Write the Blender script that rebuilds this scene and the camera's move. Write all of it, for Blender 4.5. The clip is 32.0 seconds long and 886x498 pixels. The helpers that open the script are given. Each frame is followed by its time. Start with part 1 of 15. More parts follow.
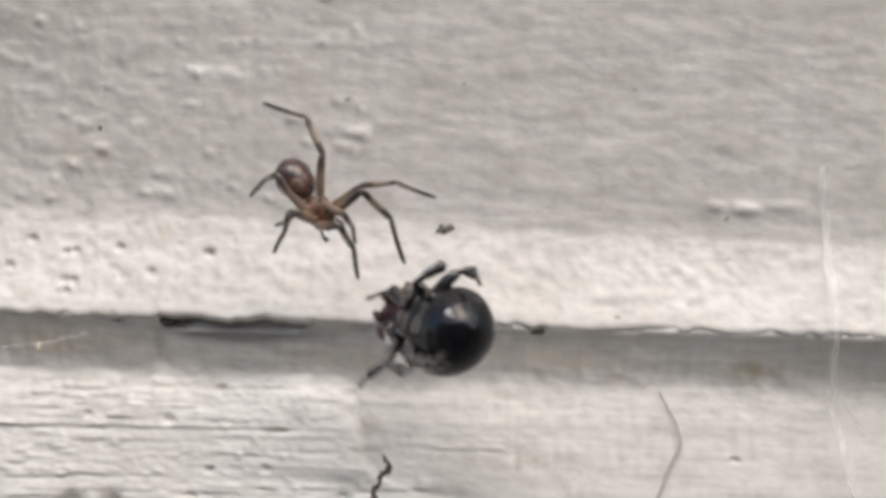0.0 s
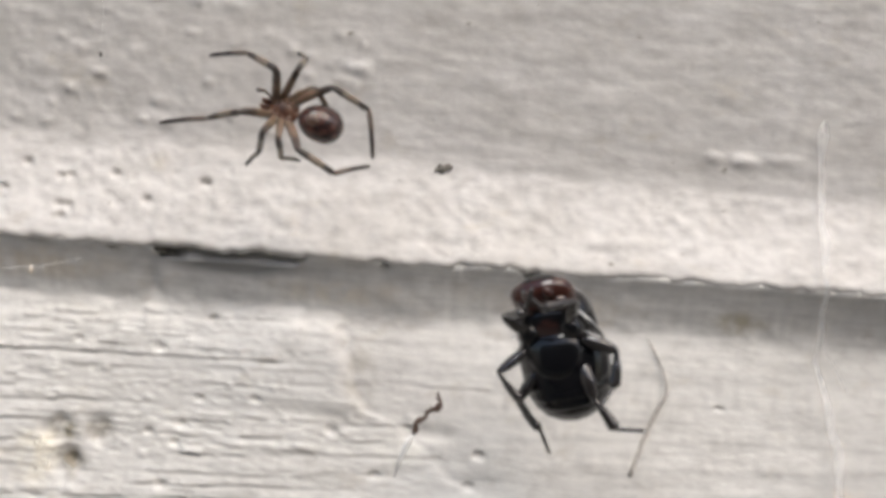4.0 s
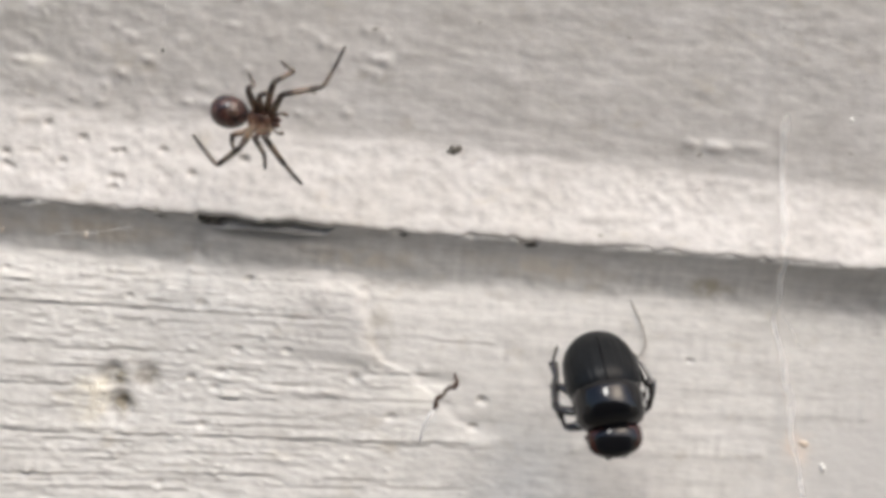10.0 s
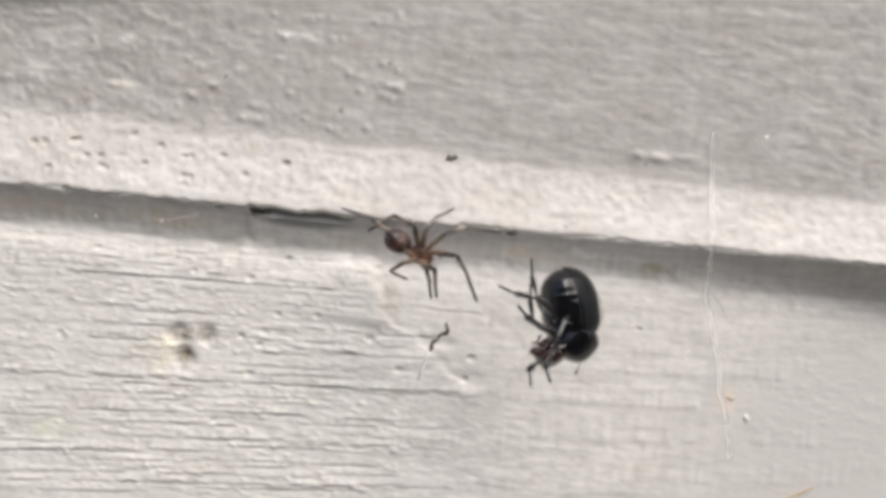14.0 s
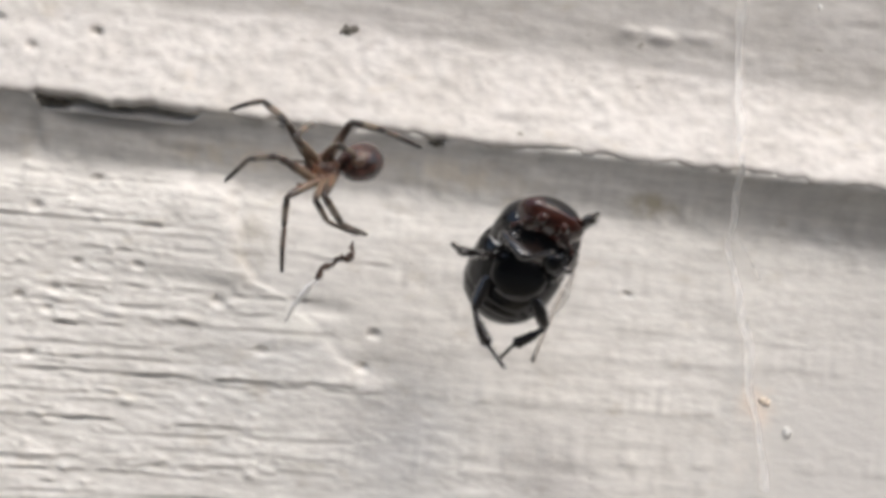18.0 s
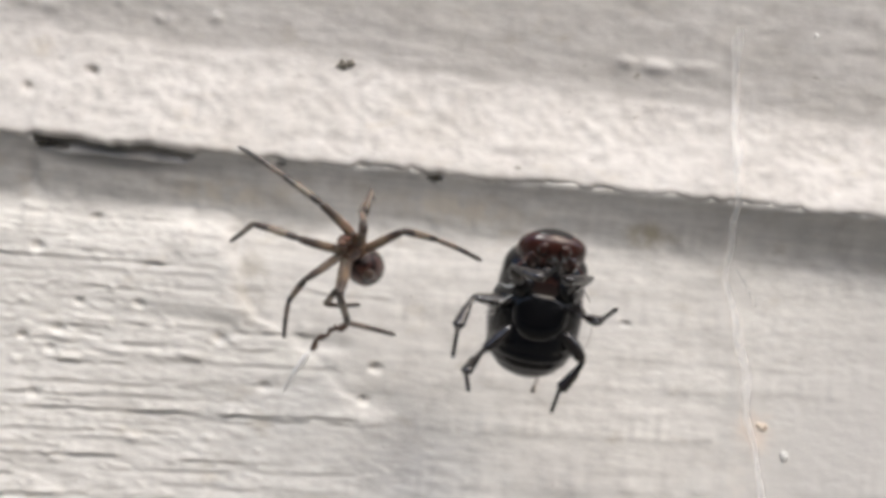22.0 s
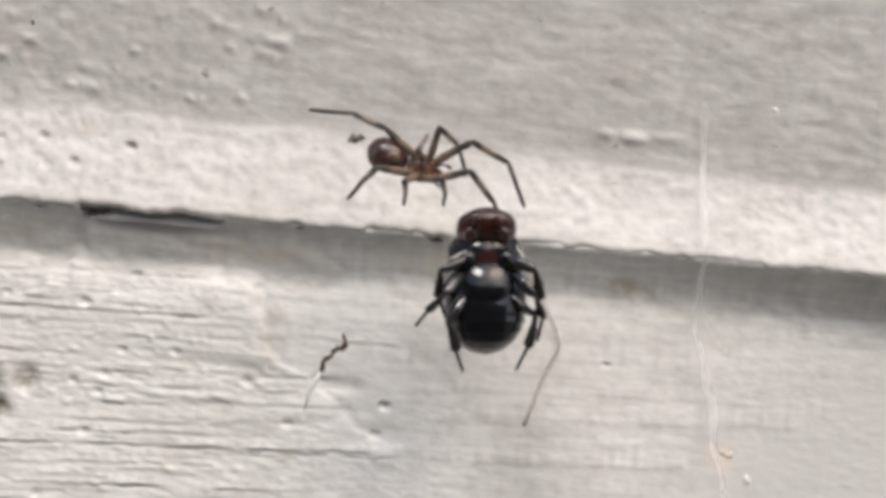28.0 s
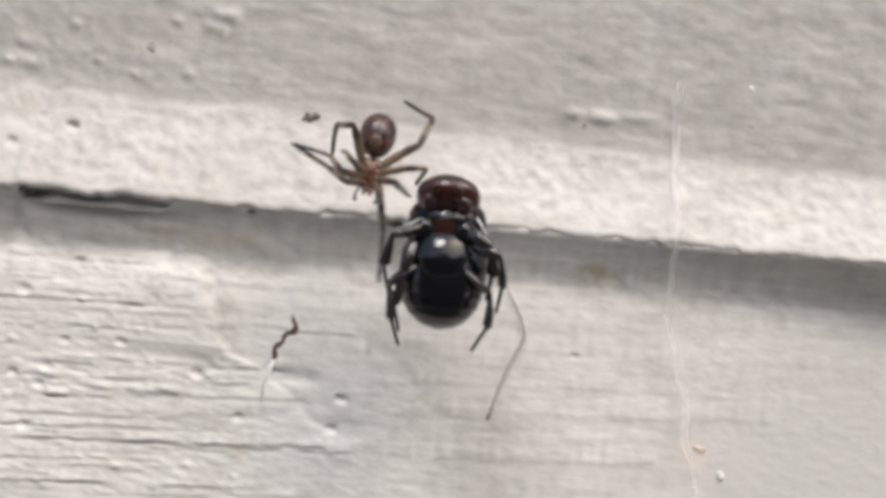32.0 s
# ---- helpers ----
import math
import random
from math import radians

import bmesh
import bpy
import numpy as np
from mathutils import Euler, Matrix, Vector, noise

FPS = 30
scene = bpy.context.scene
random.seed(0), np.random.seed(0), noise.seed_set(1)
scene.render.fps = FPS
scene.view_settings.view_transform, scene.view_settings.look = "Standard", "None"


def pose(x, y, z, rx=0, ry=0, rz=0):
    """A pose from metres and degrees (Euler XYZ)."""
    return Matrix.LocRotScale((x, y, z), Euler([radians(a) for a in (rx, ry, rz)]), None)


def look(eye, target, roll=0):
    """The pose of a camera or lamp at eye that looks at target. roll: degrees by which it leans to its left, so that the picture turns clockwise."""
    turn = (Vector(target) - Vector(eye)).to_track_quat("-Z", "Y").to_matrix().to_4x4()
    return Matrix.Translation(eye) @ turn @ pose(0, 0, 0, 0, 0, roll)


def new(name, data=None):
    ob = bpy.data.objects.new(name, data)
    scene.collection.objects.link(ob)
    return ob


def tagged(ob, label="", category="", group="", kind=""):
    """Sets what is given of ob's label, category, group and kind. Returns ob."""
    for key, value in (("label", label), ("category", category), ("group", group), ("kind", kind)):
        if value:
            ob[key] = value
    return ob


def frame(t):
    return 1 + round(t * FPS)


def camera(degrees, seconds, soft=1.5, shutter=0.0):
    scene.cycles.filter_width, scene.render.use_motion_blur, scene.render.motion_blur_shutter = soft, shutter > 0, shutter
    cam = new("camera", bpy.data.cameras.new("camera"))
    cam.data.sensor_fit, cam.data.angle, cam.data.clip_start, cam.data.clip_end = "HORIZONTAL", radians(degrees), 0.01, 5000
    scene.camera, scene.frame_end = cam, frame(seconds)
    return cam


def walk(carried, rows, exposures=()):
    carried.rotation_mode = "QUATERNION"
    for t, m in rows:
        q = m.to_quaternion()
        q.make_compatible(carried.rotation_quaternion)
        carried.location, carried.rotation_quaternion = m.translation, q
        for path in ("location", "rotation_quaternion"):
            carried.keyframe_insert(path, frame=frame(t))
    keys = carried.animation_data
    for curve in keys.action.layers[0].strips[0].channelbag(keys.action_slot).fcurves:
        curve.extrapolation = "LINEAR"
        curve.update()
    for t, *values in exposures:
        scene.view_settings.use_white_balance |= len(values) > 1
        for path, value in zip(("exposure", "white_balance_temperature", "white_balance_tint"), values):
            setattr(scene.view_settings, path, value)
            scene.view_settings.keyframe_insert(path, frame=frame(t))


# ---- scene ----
MM = 0.001


def keyed(rows):
    """Rows of seconds, millimetres and degrees, as walk() takes them."""
    return [(t, pose(x * MM, y * MM, z * MM, a, b, c)) for t, x, y, z, a, b, c in rows]


# the camera: a hand-held close-up, 70 to 110 mm from a painted siding
cam = camera(40.0, 32.0, soft=4.5, shutter=0.5)
walk(cam, keyed([
    (0, 20.84, -75.38, 3.53, 91.17, -1.61, 2.98), (0.5, 20.33, -75.33, 3.57, 91.42, -1.54, 2.72),
    (1, 21.18, -75.15, 3.42, 91.33, -1.75, 3.13), (1.5, 20.94, -74.99, 3.05, 90.91, -2.3, 2.67),
    (2, 20.07, -75.08, 4.1, 90.4, -2.46, 2.1), (2.5, 20.73, -74.85, 3.91, 90.66, -2.52, 2.51),
    (3, 20.58, -74.86, 3.22, 90.55, -2.89, 2.13), (3.5, 19.94, -75.13, 4.43, 90.11, -2.99, 1.96),
    (4, 19.65, -75.56, 4.8, 87.38, -3.98, 1.96), (4.5, 18.37, -75.48, 4.75, 86.99, -4.19, 1.96),
    (6.5, 17.11, -74.98, 2.97, 89.51, -3.24, 2.29), (7, 16.69, -81.13, 5.35, 88.66, -3.03, 1.78),
    (7.5, 15.96, -83.46, 6.52, 86.92, -3.68, 0.67), (8, 14.86, -84.68, 8.55, 85.01, -4.58, -0.72),
    (8.5, 15.08, -84.93, 9.1, 83.68, -5.27, -0.83), (9, 13.36, -85, 10.74, 84.27, -4.56, -1.45),
    (9.5, 12.83, -85.17, 10.54, 84.32, -4.48, -1.8), (10, 14.95, -85.99, 7.37, 84.59, -4.73, -0.74),
    (10.5, 14.13, -86.52, 6.89, 85.15, -4.84, -1.16), (11, 14.97, -92.36, 6.92, 85.13, -4.91, -1.06),
    (11.5, 16.88, -97.05, 7.12, 86.11, -4.62, 0.05), (12, 16.59, -107.52, 7.45, 86.02, -4.69, 0.23),
    (12.5, 17.65, -108.11, 6.63, 86.5, -4.76, 0.96), (13, 17.03, -108.38, 7.68, 85.73, -4.83, 0.67),
    (13.5, 18.52, -108.98, 5.79, 86.28, -5.02, 1.22), (14, 18.37, -108.84, 4.56, 86.62, -5.32, 1.05),
    (14.5, 18.87, -107.84, 2.43, 86.97, -5.9, 0.87), (16.5, 19.73, -107.86, -1.2, 88.75, -5.36, 0.05),
    (17, 20.89, -86.87, -3.2, 88.9, -5.77, -0.12), (17.5, 21.86, -72.53, -5.85, 89.93, -6.48, -0.91),
    (18, 22.31, -71.97, -6.9, 90.78, -6.43, -1.37), (18.5, 21.56, -72.42, -5.82, 90.52, -6.17, -1.57),
    (19, 22.22, -72.69, -4.25, 89.95, -5.99, -0.74), (19.5, 21.85, -72.32, -4.88, 90.25, -5.86, -1.17),
    (20, 21.88, -72.3, -3.83, 89.55, -5.65, -1.12), (20.5, 21.52, -72.27, -5.48, 90.7, -5.6, -1.58),
    (21, 21.53, -72.32, -4.51, 90.09, -5.6, -1.48), (21.5, 21.24, -72.15, -2.26, 88.67, -5.72, -1.67),
    (22, 21.45, -72.33, -1.62, 88.14, -5.59, -1.65), (22.5, 21.13, -72.2, -3.07, 89.44, -5.39, -1.97),
    (23, 21.28, -72.3, -1.95, 88.49, -5.54, -1.89), (23.5, 21.3, -71.98, -3.97, 90.09, -5.49, -2.1),
    (24, 21.14, -72.43, -1.43, 88.22, -5.45, -2.05), (24.5, 21.01, -72.41, -1.2, 88.45, -5.04, -1.87),
    (25, 19.35, -72.9, -0.78, 91.61, -3.41, -1.42), (25.5, 19.62, -73.4, -1.26, 93.06, -3.08, 0.54),
    (26, 18.58, -98.37, 0.4, 90.62, -4.19, -0.56), (26.5, 19.97, -96.18, 0.4, 89.34, -5.21, -1.27),
    (28.5, 20.64, -78.72, 5.48, 85.95, -5.15, -1.86), (29, 21.58, -78.44, 3.45, 86.98, -5.11, -1.58),
    (29.5, 21.74, -78.3, 1.36, 88.77, -5.01, -1.87), (30, 22.45, -77.96, 3.22, 87.15, -5.06, -1.4),
    (30.5, 21.94, -77.84, 5.04, 85.69, -5.25, -1.9), (31, 20.71, -78.01, 5.8, 84.97, -5.49, -3.02),
    (31.5, 20.77, -77.97, 6.61, 84.73, -5.52, -3.11), (32, 22.3, -77.34, 4.57, 85.71, -5.34, -2.36)]), exposures=[(0, 0.42, 6400, 8), (32, 0.42, 6400, 8)])

# ---- light: a veiled sun on the wall and an open sky ----
SUN_UP, SUN_SIDE = 53.0, -27.0
world = bpy.data.worlds.new("sky")
scene.world = world
world.use_nodes = True
wn = world.node_tree.nodes
sky = wn.new("ShaderNodeTexSky")
sky.sky_type, sky.sun_disc = "NISHITA", False
sky.sun_elevation, sky.sun_rotation = radians(SUN_UP), radians(180 + SUN_SIDE)
sky.air_density, sky.dust_density, sky.ozone_density = 1.0, 4.0, 0.4
world.node_tree.links.new(sky.outputs["Color"], wn["Background"].inputs["Color"])
wn["Background"].inputs["Strength"].default_value = 0.17
sun = new("sun", bpy.data.lights.new("sun", "SUN"))
sun.data.energy, sun.data.angle, sun.data.color = 0.98, radians(15), (1.0, 0.953, 0.892)
sun_from = Vector((math.sin(radians(SUN_SIDE)) * math.cos(radians(SUN_UP)),
                   -math.cos(radians(SUN_SIDE)) * math.cos(radians(SUN_UP)), math.sin(radians(SUN_UP))))
sun.matrix_world = look(sun_from * 2, (0, 0, 0))


# ---- materials ----
def material(name, colour, rough=0.5, metal=0.0):
    m = bpy.data.materials.new(name)
    m.use_nodes = True
    b = m.node_tree.nodes["Principled BSDF"]
    b.inputs["Base Color"].default_value = (*colour, 1)
    b.inputs["Roughness"].default_value, b.inputs["Metallic"].default_value = rough, metal
    return m, m.node_tree, b


def add(tree, kind, **values):
    n = tree.nodes.new("ShaderNode" + kind)
    for key, value in values.items():
        n.inputs[key].default_value = value
    return n


def spread(tree, scale, stretch=(1, 1, 1), detail=4.0, rough=0.55, shift=(0, 0, 0)):
    """Noise in the object's own millimetres."""
    co = tree.nodes.new("ShaderNodeTexCoord")
    mp = add(tree, "Mapping", Scale=[1000 * s for s in stretch], Location=shift)
    tree.links.new(co.outputs["Object"], mp.inputs["Vector"])
    nz = add(tree, "TexNoise", Scale=scale, Detail=detail, Roughness=rough)
    tree.links.new(mp.outputs["Vector"], nz.inputs["Vector"])
    return nz.outputs["Fac"]


def ramp(tree, fac, stops):
    r = tree.nodes.new("ShaderNodeValToRGB")
    while len(r.color_ramp.elements) < len(stops):
        r.color_ramp.elements.new(0.5)
    for e, (at, c) in zip(r.color_ramp.elements, stops):
        e.position, e.color = at, (*c, 1) if len(c) == 3 else c
    tree.links.new(fac, r.inputs["Fac"])
    return r.outputs["Color"]


def mix(tree, fac, a, b, how="MIX"):
    n = tree.nodes.new("ShaderNodeMix")
    n.data_type, n.blend_type = "RGBA", how
    for socket, v in ((n.inputs["Factor"], fac), (n.inputs[6], a), (n.inputs[7], b)):
        if isinstance(v, bpy.types.NodeSocket):
            tree.links.new(v, socket)
        else:
            socket.default_value = v if isinstance(v, float) else (*v, 1)
    return n.outputs[2]


def bump(tree, bsdf, height, distance, strength=1.0):
    n = add(tree, "Bump", Strength=strength, Distance=distance)
    tree.links.new(height, n.inputs["Height"])
    if bsdf.inputs["Normal"].is_linked:
        tree.links.new(bsdf.inputs["Normal"].links[0].from_socket, n.inputs["Normal"])
    tree.links.new(n.outputs["Normal"], bsdf.inputs["Normal"])


def paint_material(name, tone, streak, specks, grime, tint_patches=()):
    """Weathered warm-white house paint: streaks of the brush, dirt specks, a film of grime."""
    m, t, b = material(name, tone, 0.55)
    streaks = spread(t, 1.0, (0.18, 0.6, streak), 5)
    base = mix(t, ramp(t, streaks, [(0.32, (0, 0, 0)), (0.7, (1, 1, 1))]), [c * 0.86 for c in tone], [min(1, c * 1.07) for c in tone])
    cloud = ramp(t, spread(t, 0.14, (1, 1, 1.3), 3), [(0.3, (0, 0, 0)), (0.75, (1, 1, 1))])
    base = mix(t, cloud, base, mix(t, grime, base, (0.42, 0.39, 0.33)))
    speck = ramp(t, spread(t, 0.85, (0.8, 1, 1.2), 2, 0.5, (7, 3, 1)), [(specks, (0, 0, 0)), (specks + 0.05, (1, 1, 1))])
    base = mix(t, speck, base, (0.3, 0.27, 0.23))
    fine = ramp(t, spread(t, 3.0, (0.7, 1, 1.2), 2, 0.5, (2, 9, 4)), [(0.74, (0, 0, 0)), (0.80, (1, 1, 1))])
    base = mix(t, fine, base, (0.36, 0.33, 0.29))
    mottle = ramp(t, spread(t, 0.9, (0.8, 1, 1.1), 5, 0.65, (4, 1, 8)), [(0.3, (0.84, 0.835, 0.83)), (0.52, (1, 1, 1)), (0.72, (1.07, 1.07, 1.07))])
    base = mix(t, 1.0, base, mottle, "MULTIPLY")
    stains = ramp(t, spread(t, 0.35, (1, 1, 1.6), 4, 0.6, (11, 5, 2)), [(0.60, (0, 0, 0)), (0.75, (0.5, 0.5, 0.5))])
    base = mix(t, stains, base, (0.50, 0.45, 0.37))
    # a mouldy stain at the board's upper end
    co = t.nodes.new("ShaderNodeTexCoord")
    mp = add(t, "Mapping", Location=(1.0, 0, -2.97), Scale=(38.5, 0, 153.8))
    t.links.new(co.outputs["Object"], mp.inputs["Vector"])
    gr = t.nodes.new("ShaderNodeTexGradient")
    gr.gradient_type = "SPHERICAL"
    t.links.new(mp.outputs["Vector"], gr.inputs["Vector"])
    stain = mix(t, 0.35, gr.outputs["Color"], spread(t, 0.5), "MULTIPLY")
    base = mix(t, ramp(t, stain, [(0.08, (0, 0, 0)), (0.34, (0.22, 0.22, 0.22)), (0.6, (1, 1, 1))]), base, (0.055, 0.055, 0.04))
    # tinted patches: stains of the paint, on the lower board painted-in shade too
    for at, reach, tint in tint_patches:
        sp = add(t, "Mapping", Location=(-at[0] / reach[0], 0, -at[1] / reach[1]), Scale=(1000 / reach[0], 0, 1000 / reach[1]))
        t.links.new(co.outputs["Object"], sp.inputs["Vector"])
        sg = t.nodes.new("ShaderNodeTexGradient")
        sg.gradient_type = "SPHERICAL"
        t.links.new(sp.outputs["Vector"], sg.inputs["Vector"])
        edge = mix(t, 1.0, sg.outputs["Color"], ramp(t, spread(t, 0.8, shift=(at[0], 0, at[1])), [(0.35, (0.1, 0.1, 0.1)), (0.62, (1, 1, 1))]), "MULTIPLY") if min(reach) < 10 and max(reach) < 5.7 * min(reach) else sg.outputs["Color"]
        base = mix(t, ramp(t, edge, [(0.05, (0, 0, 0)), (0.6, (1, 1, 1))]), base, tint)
    t.links.new(base, b.inputs["Base Color"])
    t.links.new(ramp(t, spread(t, 0.9), [(0.3, (0.42, 0.42, 0.42)), (0.7, (0.68, 0.68, 0.68))]), b.inputs["Roughness"])
    bump(t, b, spread(t, 1.0, (0.6, 1, 1.4), 3), 0.00018, 0.22)
    bump(t, b, spread(t, 3.5, (0.7, 1, 1.3), 2), 0.00006, 0.25)
    return m


# stains and painted-in shade on the lower board: centre, reach, tint
STAINS_AND_SHADE = (((-7.2, -13.2), (2.0, 2.8), (0.78, 0.73, 0.62)), ((43.7, -13.2), (2.0, 1.9), (0.85, 0.70, 0.57)), ((43.1, -16), (1.2, 2.6), (0.79, 0.74, 0.67)),
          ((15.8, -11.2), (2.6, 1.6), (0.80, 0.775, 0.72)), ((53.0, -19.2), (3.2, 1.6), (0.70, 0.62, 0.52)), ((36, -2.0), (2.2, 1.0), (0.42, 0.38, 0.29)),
          # the three dark ones: brown dirt in the holes, with their shade painted in
          ((-17, -21), (3, 1.5), (0.66, 0.66, 0.56)), ((-5.6, -11.8), (1.7, 1.1), (0.30, 0.27, 0.21)), ((-3.4, -11.6), (1.3, 1.2), (0.30, 0.27, 0.22)), ((-5.1, -13.7), (1.4, 1.4), (0.24, 0.21, 0.16)),
          # the first one: brownish tint plus painted shadow right of the flaked edge
          # the last four: dirt blotches below the lip that also tint its shade band
          # the long narrow dark grey patch paints the shade inside the slot
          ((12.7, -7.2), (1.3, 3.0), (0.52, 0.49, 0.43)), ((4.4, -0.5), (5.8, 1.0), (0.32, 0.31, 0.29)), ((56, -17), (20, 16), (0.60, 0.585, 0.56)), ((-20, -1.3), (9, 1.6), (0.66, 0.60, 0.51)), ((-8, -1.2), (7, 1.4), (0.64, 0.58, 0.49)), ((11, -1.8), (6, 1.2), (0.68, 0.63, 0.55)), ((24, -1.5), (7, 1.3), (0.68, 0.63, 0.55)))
UPPER_STAINS = (((-12, 12.5), (6, 3), (0.50, 0.48, 0.445)), ((-5, 16), (8, 3.5), (0.52, 0.50, 0.47)), ((-17, 9), (5, 1.8), (0.54, 0.51, 0.47)),
                ((-12.4, 10.0), (2.2, 1.2), (0.72, 0.69, 0.63)), ((-20.8, 10.3), (3.0, 1.4), (0.71, 0.69, 0.65)), ((-12.3, 13.9), (1.6, 1.1), (0.73, 0.71, 0.68)), ((2.4, 15.5), (2.6, 0.9), (0.73, 0.71, 0.68)))
UPPER_PAINT = paint_material("upper_board_paint", (0.66, 0.635, 0.605), 1.3, 0.74, 0.30, UPPER_STAINS)
LOWER_PAINT = paint_material("lower_board_paint", (0.735, 0.715, 0.678), 2.4, 0.78, 0.16, STAINS_AND_SHADE)


def plain(name, colour, rough=0.6, vary=0.35, scale=2.0, relief=0.00003, metal=0.0):
    """A plain surface with a little mottling and grain; scale in spots to the millimetre."""
    m, t, b = material(name, colour, rough, metal)
    nz = spread(t, scale)
    t.links.new(mix(t, ramp(t, nz, [(0.3, (0, 0, 0)), (0.7, (1, 1, 1))]), [c * (1 - vary) for c in colour],
                    [min(1, c * (1 + vary)) for c in colour]), b.inputs["Base Color"])
    bump(t, b, spread(t, scale * 2.5), relief)
    return m


def chitin(name, colour, rough, pits, coat=0.6):
    """Polished beetle armour with fine punctures and a dusty bloom."""
    m, t, b = material(name, colour, rough)
    b.inputs["Specular IOR Level"].default_value = 0.5
    dust = ramp(t, spread(t, 0.9, detail=5), [(0.5, (0, 0, 0)), (0.85, (1, 1, 1))])
    t.links.new(mix(t, dust, colour, [c * 1.3 + 0.006 for c in colour]), b.inputs["Base Color"])
    t.links.new(mix(t, dust, (rough, rough, rough), (rough + 0.07, rough + 0.07, rough + 0.07)), b.inputs["Roughness"])
    b.inputs["Coat Weight"].default_value, b.inputs["Coat Roughness"].default_value = coat, 0.03
    bump(t, b, spread(t, pits, detail=1), 0.000003, 0.5)
    bump(t, b, spread(t, 1.6, detail=1), 0.00005, 0.5)
    bump(t, b, spread(t, 0.5, detail=1), 0.0002, 0.5)
    return m


BLACK_SHELL = chitin("black_shell", (0.004, 0.004, 0.005), 0.13, 9, 0.0)
WING_SHELL = chitin("wing_case_shell", (0.009, 0.010, 0.011), 0.34, 7, 0.0)
WING_SHELL.node_tree.nodes["Principled BSDF"].inputs["Specular IOR Level"].default_value = 0.3
WING_SHELL.node_tree.nodes["Principled BSDF"].inputs["IOR"].default_value = 1.35
RED_SHELL = chitin("red_brown_shell", (0.040, 0.012, 0.008), 0.15, 6, 0.2)
DARK_RED_SHELL = chitin("dark_red_shell", (0.034, 0.012, 0.009), 0.18, 6, 0.9)
LEG_SHELL = chitin("leg_shell", (0.017, 0.014, 0.013), 0.22, 8, 0.8)
EYE_SHINE = chitin("eye_shine", (0.008, 0.007, 0.007), 0.08, 3)


def spider_skin(name, colour, other, scale, rough):
    """Soft spider skin: two browns in blotches, a slight sheen, short-haired."""
    m, t, b = material(name, colour, rough)
    t.links.new(mix(t, ramp(t, spread(t, scale, detail=5), [(0.42, (0, 0, 0)), (0.62, (1, 1, 1))]), colour, other), b.inputs["Base Color"])
    b.inputs["Sheen Weight"].default_value, b.inputs["Coat Weight"].default_value, b.inputs["Coat Roughness"].default_value = 0.15, 0.35, 0.2
    b.inputs["Subsurface Weight"].default_value, b.inputs["Subsurface Scale"].default_value = 0.15, 0.0003
    bump(t, b, spread(t, 9), 0.00003, 0.6)
    return m


ABDOMEN_SKIN = spider_skin("abdomen_skin", (0.022, 0.009, 0.008), (0.105, 0.041, 0.029), 2.2, 0.24)
PALE_SKIN = spider_skin("pale_belly_skin", (0.13, 0.075, 0.05), (0.06, 0.03, 0.02), 2.4, 0.4)
HIP_SKIN = spider_skin("hip_skin", (0.30, 0.19, 0.105), (0.14, 0.07, 0.045), 2.5, 0.35)
CARAPACE_SKIN = spider_skin("carapace_skin", (0.17, 0.075, 0.040), (0.055, 0.022, 0.014), 1.6, 0.35)


def banded(name, pale, dark, bands):
    """Leg skin, pale and dark rings along the segment."""
    m, t, b = material(name, pale, 0.4)
    co = t.nodes.new("ShaderNodeTexCoord")
    sep = t.nodes.new("ShaderNodeSeparateXYZ")
    t.links.new(co.outputs["Object"], sep.inputs[0])
    mul = add(t, "Math")
    mul.operation = "MULTIPLY"
    mul.inputs[1].default_value = 1000 / 3.0
    t.links.new(sep.outputs["Z"], mul.inputs[0])
    rings = ramp(t, mul.outputs[0], bands)
    blot = ramp(t, spread(t, 3.0), [(0.35, (0, 0, 0)), (0.65, (1, 1, 1))])
    base = mix(t, rings, dark, pale)
    t.links.new(mix(t, 0.12, base, mix(t, blot, dark, pale)), b.inputs["Base Color"])
    b.inputs["Coat Weight"].default_value, b.inputs["Coat Roughness"].default_value = 0.4, 0.15
    b.inputs["Subsurface Weight"].default_value, b.inputs["Subsurface Scale"].default_value = 0.2, 0.0002
    bump(t, b, spread(t, 10), 0.00002, 0.5)
    return m


K, Wt = (0, 0, 0), (1, 1, 1)
FEMUR_SKIN = banded("femur_skin", (0.20, 0.140, 0.095), (0.045, 0.030, 0.023), [(0.0, Wt), (0.45, Wt), (0.62, K), (0.9, K)])
TIBIA_SKIN = banded("tibia_skin", (0.21, 0.165, 0.122), (0.028, 0.019, 0.015), [(0.0, K), (0.16, K), (0.24, Wt), (0.5, Wt), (0.58, K), (0.8, K)])
METATARSUS_SKIN = banded("metatarsus_skin", (0.15, 0.117, 0.092), (0.024, 0.016, 0.013), [(0.0, Wt), (0.28, Wt), (0.42, K), (0.95, K)])
TWIG_BARK = plain("twig_bark", (0.085, 0.05, 0.034), 0.6, 0.5, 4)
LINE_GREY = plain("bent_line", (0.47, 0.44, 0.40), 0.8, 0.25, 3)
STRAW = plain("straw", (0.50, 0.38, 0.24), 0.8, 0.25, 3)
DARK_DIRT = plain("dark_dirt", (0.20, 0.185, 0.16), 0.85, 0.35, 4)
PALE_CRUST = plain("pale_crust", (0.76, 0.66, 0.55), 0.8, 0.10, 3)
CRACK_DIRT = plain("crack_dirt", (0.13, 0.115, 0.095), 0.9, 0.4, 3)
CREAM_CRUST = plain("cream_crust", (0.76, 0.71, 0.60), 0.8, 0.12, 3)
